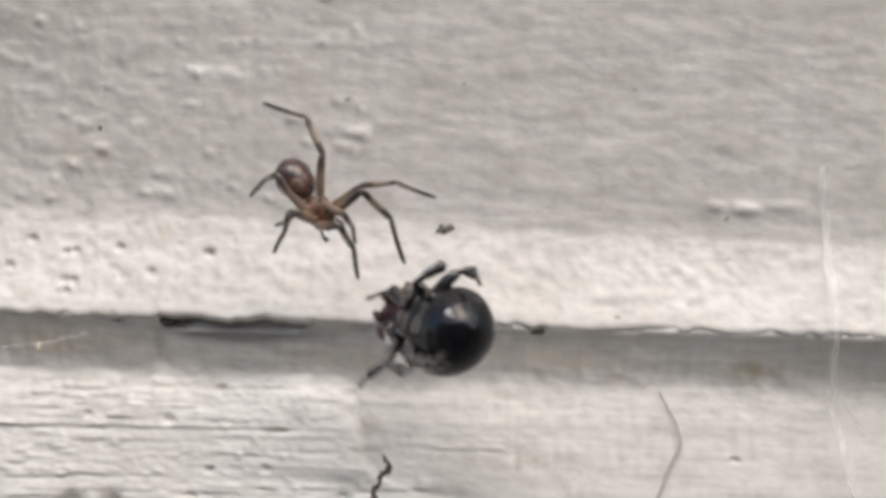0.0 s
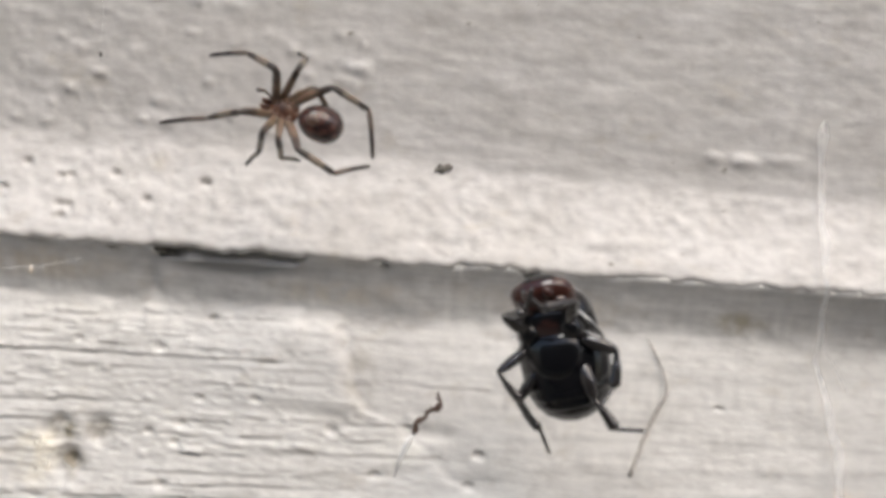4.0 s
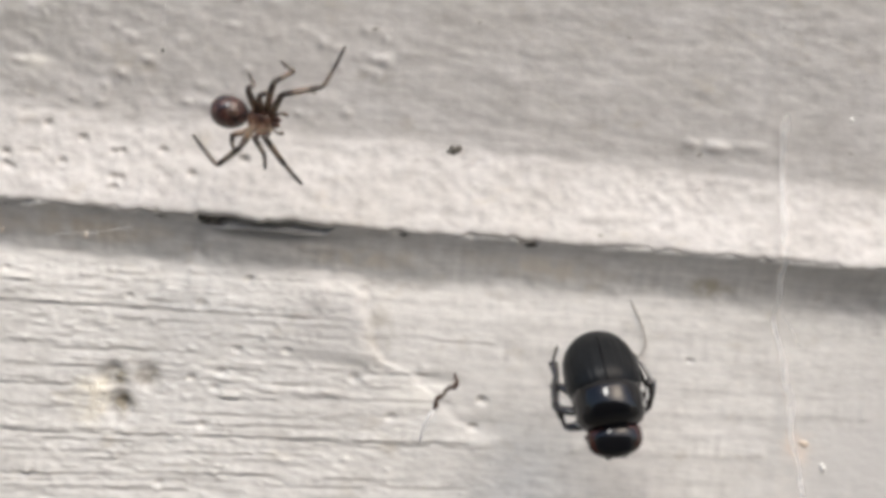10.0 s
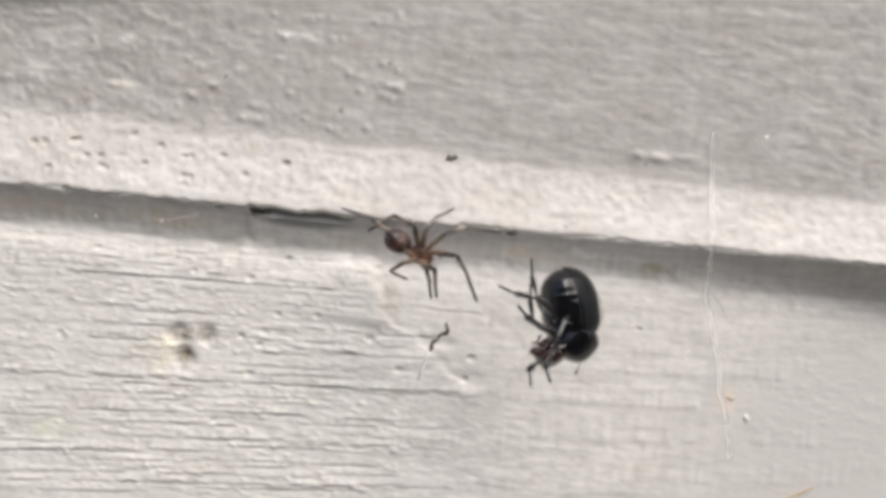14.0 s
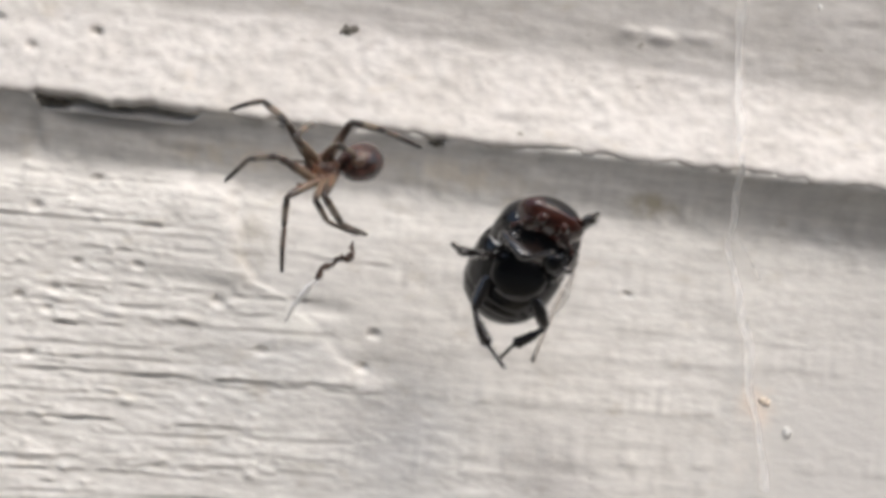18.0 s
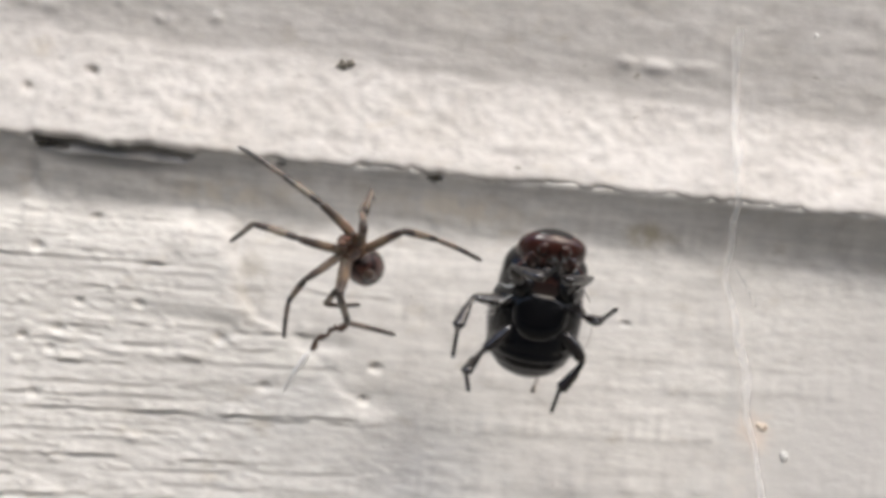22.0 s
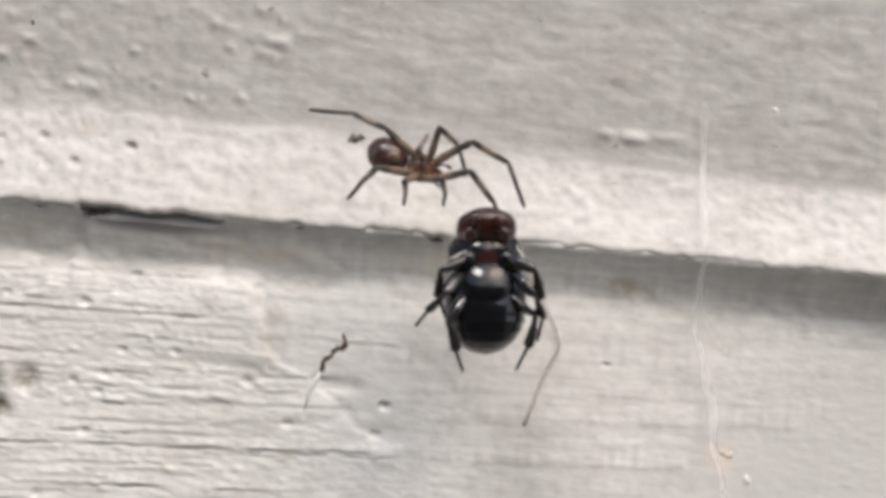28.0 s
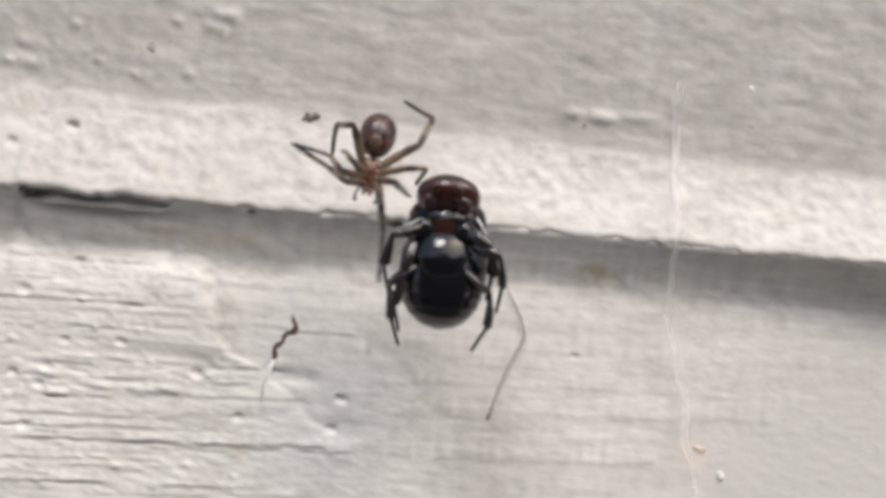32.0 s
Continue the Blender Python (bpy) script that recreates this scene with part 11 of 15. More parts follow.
    walk(paddles["right", "middle", "tibia"], keyed([
        (0, 1.29, -2.74, -0.88, -100, -16, -58), (0.5, 1.68, -2.33, -1.2, -104, -16, -59), (0.67, 1.86, -2.35, -1.17, -129, -39, -39), (0.83, 2.04, -2.36, -1.11, -171, -48, 0),
        (1, 2.22, -2.34, -1.06, 149, -36, 36), (1.17, 2.08, -2.37, -1.09, -164, -56, -5), (1.33, 1.93, -2.39, -1.13, -108, -44, -55), (1.5, 1.78, -2.39, -1.16, -82, -15, -75),
        (2, 1.47, -2.84, -0.78, -57, -8, -86), (2.5, 1.58, -2.42, -1.15, -76, -12, -69), (3, 1.69, -1.9, -1.38, -95, -11, -52), (3.5, 1.09, -1.87, -1.33, -101, -20, -83),
        (3.67, 1.9, -1.91, -1.35, -140, -27, -44), (3.83, 2.65, -1.73, -1.06, -175, -11, -10), (4, 3.18, -1.38, -0.53, 164, 18, 12), (4.17, 2.63, -1.73, -1.08, 174, -12, -18),
        (4.33, 1.85, -1.88, -1.36, -158, -32, -58), (4.5, 1, -1.84, -1.32, -121, -27, -106), (5, 1.51, -1.85, -1.4, -137, -22, -100), (5.5, 2.01, -1.83, -1.34, -151, -16, -97),
        (6, 2.49, -1.77, -1.16, -165, -9, -95), (6.5, 2.9, -1.69, -0.86, -179, -2, -95), (6.67, 2.95, -1.92, -0.72, 174, 7, -59), (6.83, 3.02, -2.08, -0.54, 175, 18, -22),
        (7, 3.1, -2.18, -0.33, -178, 27, 18), (7.17, 3.16, -1.99, -0.37, 174, 22, -22), (7.33, 3.23, -1.79, -0.35, 171, 13, -60), (7.5, 3.29, -1.63, -0.27, 174, 4, -96),
        (7.67, 3.23, -1.79, -0.35, 171, 13, -60), (7.83, 3.16, -1.99, -0.37, 174, 22, -22), (8, 3.1, -2.18, -0.33, -178, 27, 18), (8.5, 3.1, -2.18, -0.33, -178, 27, 18),
        (8.67, 3.15, -2.04, -0.35, 173, 21, -23), (8.83, 3.21, -1.9, -0.32, 170, 11, -60), (9, 3.27, -1.78, -0.26, 174, 1, -96), (9.5, 3.19, -1.8, -0.42, 173, 4, -96),
        (10, 3.1, -1.81, -0.57, 171, 7, -97), (10.27, 2.78, -1.87, -0.92, 173, -16, -94), (10.5, 2.4, -1.93, -1.17, 175, -40, -92), (10.67, 2.25, -1.91, -1.24, 132, -47, -42),
        (10.83, 2.12, -1.92, -1.29, 98, -29, -2), (11, 1.98, -1.96, -1.31, 84, 0, 20), (11.17, 2.09, -1.49, -1.37, 99, -29, 16), (11.33, 2.28, -1.04, -1.27, 128, -55, -4),
        (11.5, 2.52, -0.68, -1.02, -166, -63, -63), (11.67, 1.92, 0.19, -0.53, 57, -70, 36), (11.83, 1.19, 0.46, 0.33, 9, -34, 41), (12, 0.59, 0.05, 1.22, -26, -5, 19),
        (12.33, 1.04, 0.16, -0.5, -75, 4, 30), (12.67, 2.25, -0.91, -1.25, -124, 18, 30), (13, 3.1, -2.18, -0.33, -178, 27, 18), (14, 3.1, -2.18, -0.33, -178, 27, 18),
        (14.5, 3.1, -2.18, -0.33, -178, 27, 18), (14.73, 3.24, -1.55, -0.4, -176, 10, -15), (15, 3.35, -1.03, -0.02, -166, -4, -47), (15.5, 3.31, -0.78, 0.11, -160, -8, -49),
        (16, 3.23, -0.55, 0.25, -154, -13, -51), (16.27, 3.25, -1.25, -0.39, -172, 3, -15), (16.5, 3.1, -2.18, -0.33, -178, 27, 18), (16.67, 1.98, -1.64, -1.39, -151, 35, 40),
        (16.83, 0.42, -1.25, -1.07, -123, 32, 64), (17, -0.35, -1.32, 0.37, -99, 22, 83), (17.17, 0.48, -0.15, -0.51, -128, 33, 33), (17.33, 2.15, 0, -0.69, -156, 19, -16),
        (17.5, 3.34, -0.97, -0.02, -165, -7, -54), (17.67, 2.9, -0.06, 0.48, 158, -15, -40), (17.83, 2.31, 0.04, 1.44, 121, -14, -24), (18, 1.98, -0.75, 2.18, 85, -3, -12),
        (18.17, 1.75, -2.31, 2.11, 123, 0, -31), (18.33, 2.18, -3.15, 0.84, 159, 14, -45), (18.5, 2.89, -2.46, -0.39, -164, 33, -48), (18.67, 2.2, -3.17, 0.19, 171, 13, -33),
        (18.83, 1.63, -3.15, 1.18, 143, 2, -12), (19, 1.48, -2.43, 2.05, 113, 2, 12), (19.17, 1.7, -3.16, 1.15, 147, 0, -10), (19.33, 2.31, -3.11, 0.13, 179, 10, -29),
        (19.5, 2.98, -2.31, -0.41, -151, 28, -41), (19.73, 3.04, -2.27, -0.35, -164, 24, -12), (20, 3.1, -2.18, -0.33, -178, 27, 18), (20.27, 3.17, -1.83, -0.45, 178, 17, -14),
        (20.5, 3.29, -1.5, -0.31, 179, 6, -44), (20.73, 3.17, -1.83, -0.45, 178, 17, -14), (21, 3.1, -2.18, -0.33, -178, 27, 18), (21.27, 3.05, -2.1, -0.49, -159, 23, -8),
        (21.5, 3.04, -1.93, -0.6, -140, 27, -34), (21.67, 2.55, -2.7, -0.51, 172, 2, -28), (21.83, 2.05, -3.2, 0.09, 122, -10, -6), (22, 1.76, -3.21, 0.97, 71, 0, 17),
        (22.17, 1.97, -3.21, 0.07, 123, -10, -3), (22.33, 2.4, -2.74, -0.6, 175, 0, -23), (22.5, 2.89, -1.97, -0.77, -135, 22, -28), (23, 3.15, -1.51, -0.57, 178, 9, -31),
        (23.5, 2.87, -2.17, -0.68, -150, 15, -27), (24, 2.41, -2.71, -0.62, -116, 17, -22), (24.5, 2.38, -2.98, -0.19, -125, 15, -26), (24.67, 2.17, -3.19, 0.3, -175, -1, -23),
        (24.83, 2.16, -3.15, 0.87, 133, -8, -9), (25, 2.33, -2.89, 1.34, 81, -2, 6), (25.17, 2.26, -3.16, 0.5, 128, -7, -9), (25.33, 2.37, -2.92, -0.34, 175, 0, -23),
        (25.5, 2.63, -2.27, -0.85, -139, 15, -27), (25.73, 2.86, -2.33, -0.57, -159, 17, -4), (26, 3.1, -2.18, -0.33, -178, 27, 18), (26.27, 2.74, -1.88, -0.95, -160, 17, -4),
        (26.5, 2.45, -1.2, -1.21, -141, 14, -27), (27, 2.56, -1.52, -1.16, -139, 12, -29), (27.5, 2.63, -1.84, -1.05, -136, 10, -31), (28, 2.67, -2.14, -0.89, -134, 8, -34),
        (28.5, 2.67, -2.42, -0.69, -131, 5, -36), (29, 2.63, -2.67, -0.46, -128, 3, -39), (29.5, 3.1, -2.44, 0.1, -149, 5, -37), (30, 3.32, -2.03, 0.72, -170, 7, -37),
        (30.5, 3.38, -1.92, 0.53, -167, 2, -38), (31, 3.4, -1.8, 0.34, -163, -2, -40), (31.5, 3.33, -2, 0.17, -158, 5, -37), (32, 3.22, -2.19, 0.01, -152, 12, -33)]))
    walk(paddles["right", "rear", "femur"], keyed([
        (0, 1.3, -1.5, -0.9, -155, -53, -20), (0.5, 1.3, -1.5, -0.9, -161, -53, -20), (1, 1.3, -1.5, -0.9, 151, -36, 35), (1.5, 1.3, -1.5, -0.9, -162, -54, -21),
        (2, 1.3, -1.5, -0.9, -156, -56, -23), (2.5, 1.3, -1.5, -0.9, -159, -57, -23), (3, 1.3, -1.5, -0.9, -162, -57, -23), (3.5, 1.3, -1.5, -0.9, -167, -18, -8),
        (3.73, 1.3, -1.5, -0.9, 177, -11, 6), (4, 1.3, -1.5, -0.9, 162, -2, 17), (4.5, 1.3, -1.5, -0.9, -162, 8, 0), (5, 1.3, -1.5, -0.9, -161, -4, -4),
        (5.5, 1.3, -1.5, -0.9, -160, -16, -8), (6, 1.3, -1.5, -0.9, -158, -28, -13), (6.5, 1.3, -1.5, -0.9, -154, -39, -19), (7, 1.3, -1.5, -0.9, 151, -36, 35),
        (7.27, 1.3, -1.5, -0.9, 132, -48, 11), (7.5, 1.3, -1.5, -0.9, 118, -64, -13), (7.73, 1.3, -1.5, -0.9, 132, -48, 11), (8, 1.3, -1.5, -0.9, 151, -36, 35),
        (8.5, 1.3, -1.5, -0.9, 151, -36, 35), (8.73, 1.3, -1.5, -0.9, -175, -45, -6), (9, 1.3, -1.5, -0.9, -142, -34, -45), (9.5, 1.3, -1.5, -0.9, -144, -38, -48),
        (10, 1.3, -1.5, -0.9, -147, -41, -51), (10.5, 1.3, -1.5, -0.9, -142, -38, -47), (10.73, 1.3, -1.5, -0.9, -176, -47, -5), (11, 1.3, -1.5, -0.9, 151, -36, 35),
        (11.27, 1.3, -1.5, -0.9, -175, -46, -5), (11.5, 1.3, -1.5, -0.9, -142, -36, -45), (11.73, 1.3, -1.5, -0.9, -175, -46, -5), (12, 1.3, -1.5, -0.9, 151, -36, 35),
        (13, 1.3, -1.5, -0.9, 151, -36, 35), (14, 1.3, -1.5, -0.9, 151, -36, 35), (14.5, 1.3, -1.5, -0.9, 151, -36, 35), (14.73, 1.3, -1.5, -0.9, -172, -50, -5),
        (15, 1.3, -1.5, -0.9, -131, -41, -49), (15.5, 1.3, -1.5, -0.9, -132, -40, -48), (16, 1.3, -1.5, -0.9, -133, -40, -48), (16.27, 1.3, -1.5, -0.9, -173, -49, -5),
        (16.5, 1.3, -1.5, -0.9, 151, -36, 35), (16.73, 1.3, -1.5, -0.9, -167, 7, 37), (17, 1.3, -1.5, -0.9, -110, 35, 74), (17.17, 1.3, -1.5, -0.9, -140, 17, 25),
        (17.33, 1.3, -1.5, -0.9, -149, -13, -10), (17.5, 1.3, -1.5, -0.9, -135, -43, -52), (17.73, 1.3, -1.5, -0.9, -175, -50, -6), (18, 1.3, -1.5, -0.9, 151, -36, 35),
        (18.27, 1.3, -1.5, -0.9, -178, -46, -6), (18.5, 1.3, -1.5, -0.9, -146, -37, -47), (18.67, 1.3, -1.5, -0.9, 155, -48, -2), (18.83, 1.3, -1.5, -0.9, 105, -27, 32),
        (19, 1.3, -1.5, -0.9, 76, 7, 41), (19.17, 1.3, -1.5, -0.9, 106, -26, 31), (19.33, 1.3, -1.5, -0.9, 156, -45, -4), (19.5, 1.3, -1.5, -0.9, -148, -33, -45),
        (19.73, 1.3, -1.5, -0.9, -177, -44, -6), (20, 1.3, -1.5, -0.9, 151, -36, 35), (20.27, 1.3, -1.5, -0.9, 177, -44, -7), (20.5, 1.3, -1.5, -0.9, -157, -35, -49),
        (20.73, 1.3, -1.5, -0.9, 178, -40, -8), (21, 1.3, -1.5, -0.9, 155, -30, 30), (21.27, 1.3, -1.5, -0.9, 179, -41, -9), (21.5, 1.3, -1.5, -0.9, -153, -37, -51),
        (21.73, 1.3, -1.5, -0.9, 179, -45, -8), (22, 1.3, -1.5, -0.9, 151, -36, 35), (22.27, 1.3, -1.5, -0.9, -177, -55, -9), (22.5, 1.3, -1.5, -0.9, -131, -49, -68),
        (23, 1.3, -1.5, -0.9, -127, -57, -83), (23.5, 1.3, -1.5, -0.9, -157, -33, -64), (24, 1.3, -1.5, -0.9, -176, -7, -62), (24.5, 1.3, -1.5, -0.9, -156, -14, -65),
        (24.67, 1.3, -1.5, -0.9, 159, -34, -38), (24.83, 1.3, -1.5, -0.9, 106, -27, -1), (25, 1.3, -1.5, -0.9, 68, 0, 16), (25.17, 1.3, -1.5, -0.9, 110, -32, 3),
        (25.33, 1.3, -1.5, -0.9, 174, -41, -39), (25.5, 1.3, -1.5, -0.9, -133, -17, -67), (25.67, 1.3, -1.5, -0.9, -120, 29, -79), (25.83, 1.3, -1.5, -0.9, -110, 77, -83),
        (26, 1.3, -1.5, -0.9, 72, 55, 85), (26.17, 1.3, -1.5, -0.9, -102, 78, -75), (26.33, 1.3, -1.5, -0.9, -117, 31, -76), (26.5, 1.3, -1.5, -0.9, -130, -15, -65),
        (27, 1.3, -1.5, -0.9, -130, -16, -67), (27.5, 1.3, -1.5, -0.9, -130, -17, -68), (28, 1.3, -1.5, -0.9, -129, -18, -69), (28.5, 1.3, -1.5, -0.9, -129, -19, -71),
        (29, 1.3, -1.5, -0.9, -129, -20, -72), (29.5, 1.3, -1.5, -0.9, -129, -27, -80), (30, 1.3, -1.5, -0.9, -127, -33, -89), (30.5, 1.3, -1.5, -0.9, -126, -32, -87),
        (31, 1.3, -1.5, -0.9, -124, -30, -84), (31.5, 1.3, -1.5, -0.9, -127, -25, -76), (32, 1.3, -1.5, -0.9, -129, -19, -68)]))
    walk(paddles["right", "rear", "foot"], keyed([
        (0, 2.83, -1.2, -3.84, -180, 26, 0), (0.5, 2.69, -1.45, -3.88, 177, 22, 0), (1, 1.69, -2.07, -3.84, -173, 4, 17), (1.5, 2.7, -1.42, -3.84, 175, 26, 0),
        (2, 2.86, -1.14, -3.75, 177, 34, 0), (2.5, 2.87, -1.36, -3.77, 177, 32, 0), (3, 2.88, -1.59, -3.78, 177, 30, 0), (3.5, 2.21, -0.98, -4.53, 167, -6, 9),
        (3.73, 2.22, -1.71, -4.58, 151, -34, 33), (4, 2.36, -2.43, -4.37, 113, -49, 78), (4.5, 1.48, -0.58, -4.5, 151, -29, 24), (5, 1.76, -0.64, -4.55, 157, -19, 19),
        (5.5, 2.02, -0.73, -4.5, 162, -10, 16), (6, 2.26, -0.85, -4.35, 166, 0, 13), (6.5, 2.45, -1, -4.11, 171, 10, 12), (7, 1.69, -2.07, -3.84, -173, 4, 17),
        (7.27, 1.96, -2.94, -3.56, -178, 5, 15), (7.5, 1.6, -3.49, -3.17, 176, 6, 12), (7.73, 1.96, -2.94, -3.56, -178, 5, 15), (8, 1.69, -2.07, -3.84, -173, 4, 17),
        (8.5, 1.69, -2.07, -3.84, -173, 4, 17), (8.73, 1.95, -1.63, -4, -173, 14, 16), (9, 2.32, -1.27, -3.98, -173, 24, 15), (9.5, 2.26, -1.54, -3.95, -173, 21, 14),
        (10, 2.19, -1.81, -3.9, -174, 18, 14), (10.5, 2.46, -1.32, -3.96, -175, 21, 14), (10.73, 2.02, -1.63, -3.97, -174, 12, 16), (11, 1.69, -2.07, -3.84, -173, 4, 17),
        (11.27, 1.98, -1.5, -3.99, -173, 16, 16), (11.5, 2.42, -1.01, -3.95, -173, 28, 15), (11.73, 1.98, -1.5, -3.99, -173, 16, 16), (12, 1.69, -2.07, -3.84, -173, 4, 17),
        (13, 1.69, -2.07, -3.84, -173, 4, 17), (14, 1.69, -2.07, -3.84, -173, 4, 17), (14.5, 1.69, -2.07, -3.84, -173, 4, 17), (14.73, 2.04, -1.45, -3.87, -175, 12, 16),
        (15, 2.49, -1.01, -3.69, -178, 21, 15), (15.5, 2.51, -1.09, -3.73, -180, 21, 15), (16, 2.53, -1.18, -3.76, 179, 21, 15), (16.27, 2.06, -1.55, -3.9, -177, 12, 16),
        (16.5, 1.69, -2.07, -3.84, -173, 4, 17), (16.73, -0.18, -1.36, -4.33, -175, -7, 16), (17, -1.64, -1.12, -2.95, -177, -17, 16), (17.17, -0.46, -0.34, -3.98, -177, -5, 16),
        (17.33, 1.28, -0.4, -4.29, -178, 8, 15), (17.5, 2.67, -1.27, -3.77, -179, 20, 15), (17.73, 2.13, -1.59, -3.89, -176, 12, 16), (18, 1.69, -2.07, -3.84, -173, 4, 17),
        (18.27, 2.14, -1.3, -4.03, -168, 7, 14), (18.5, 2.79, -0.66, -3.89, -163, 11, 12), (18.67, 2.56, -2.87, -3.88, 157, 12, -1), (18.83, 2.45, -4.51, -2.39, 118, 6, -11),
        (19, 2.5, -4.75, -0.2, 80, -6, -15), (19.17, 2.37, -4.53, -2.43, 116, 5, -12), (19.33, 2.42, -2.88, -3.95, 153, 13, -2), (19.5, 2.6, -0.64, -3.99, -168, 13, 10),
        (19.73, 2.05, -1.3, -4.07, -170, 8, 14), (20, 1.69, -2.07, -3.84, -173, 4, 17), (20.27, 1.89, -1.28, -3.98, -175, 13, 14), (20.5, 2.32, -0.59, -3.79, -177, 22, 10),
        (20.73, 2.08, -2.32, -4.13, 137, 12, 4), (21, 2.12, -3.57, -2.86, 94, 1, 8), (21.27, 2.14, -2.34, -4.08, 138, 12, 4), (21.5, 2.43, -0.65, -3.8, -175, 23, 10),
        (21.73, 1.96, -1.29, -3.96, -174, 13, 14), (22, 1.69, -2.07, -3.84, -173, 4, 17), (22.27, 2.15, -1.72, -3.75, -171, 17, 14), (22.5, 2.59, -1.61, -3.57, -170, 30, 11),
        (23, 2.49, -1.88, -3.34, -159, 36, 14), (23.5, 2.57, -1.54, -4.19, -155, 35, 14), (24, 2.3, -1.09, -4.42, -151, 35, 13), (24.5, 2.37, -1.11, -4.42, -167, 28, 11),
        (24.67, 1.83, -3.2, -4.18, 161, 30, -4), (24.83, 1.75, -4.73, -2.62, 131, 24, -18), (25, 2.2, -5.01, -0.53, 104, 14, -26), (25.17, 1.84, -4.74, -2.65, 129, 22, -16),
        (25.33, 2, -3.15, -4.07, 155, 25, -2), (25.5, 2.44, -1.07, -4, -178, 22, 12), (25.67, 2.72, -1.49, -3.47, 153, 16, 6), (25.83, 3.22, -2.18, -2.18, 126, 9, 4),
        (26, 3.71, -2.98, -0.79, 99, 2, 6), (26.17, 3.24, -2.18, -2.1, 127, 9, 4), (26.33, 2.78, -1.45, -3.37, 156, 17, 6), (26.5, 2.53, -1.01, -3.96, -174, 23, 12),
        (27, 2.49, -1.04, -3.94, -174, 24, 12), (27.5, 2.44, -1.07, -3.91, -175, 26, 12), (28, 2.39, -1.1, -3.88, -175, 27, 12), (28.5, 2.34, -1.14, -3.85, -175, 28, 12),
        (29, 2.29, -1.17, -3.81, -176, 29, 13), (29.5, 2.74, -1.1, -3.73, -161, 38, 16), (30, 3.16, -1.08, -3.43, -144, 46, 23), (30.5, 3.55, -1.27, -3.47, -156, 33, 15),
        (31, 3.9, -1.5, -3.4, -165, 20, 10), (31.5, 3.38, -1.38, -3.76, -170, 24, 11), (32, 2.79, -1.27, -3.93, -176, 28, 11)]))
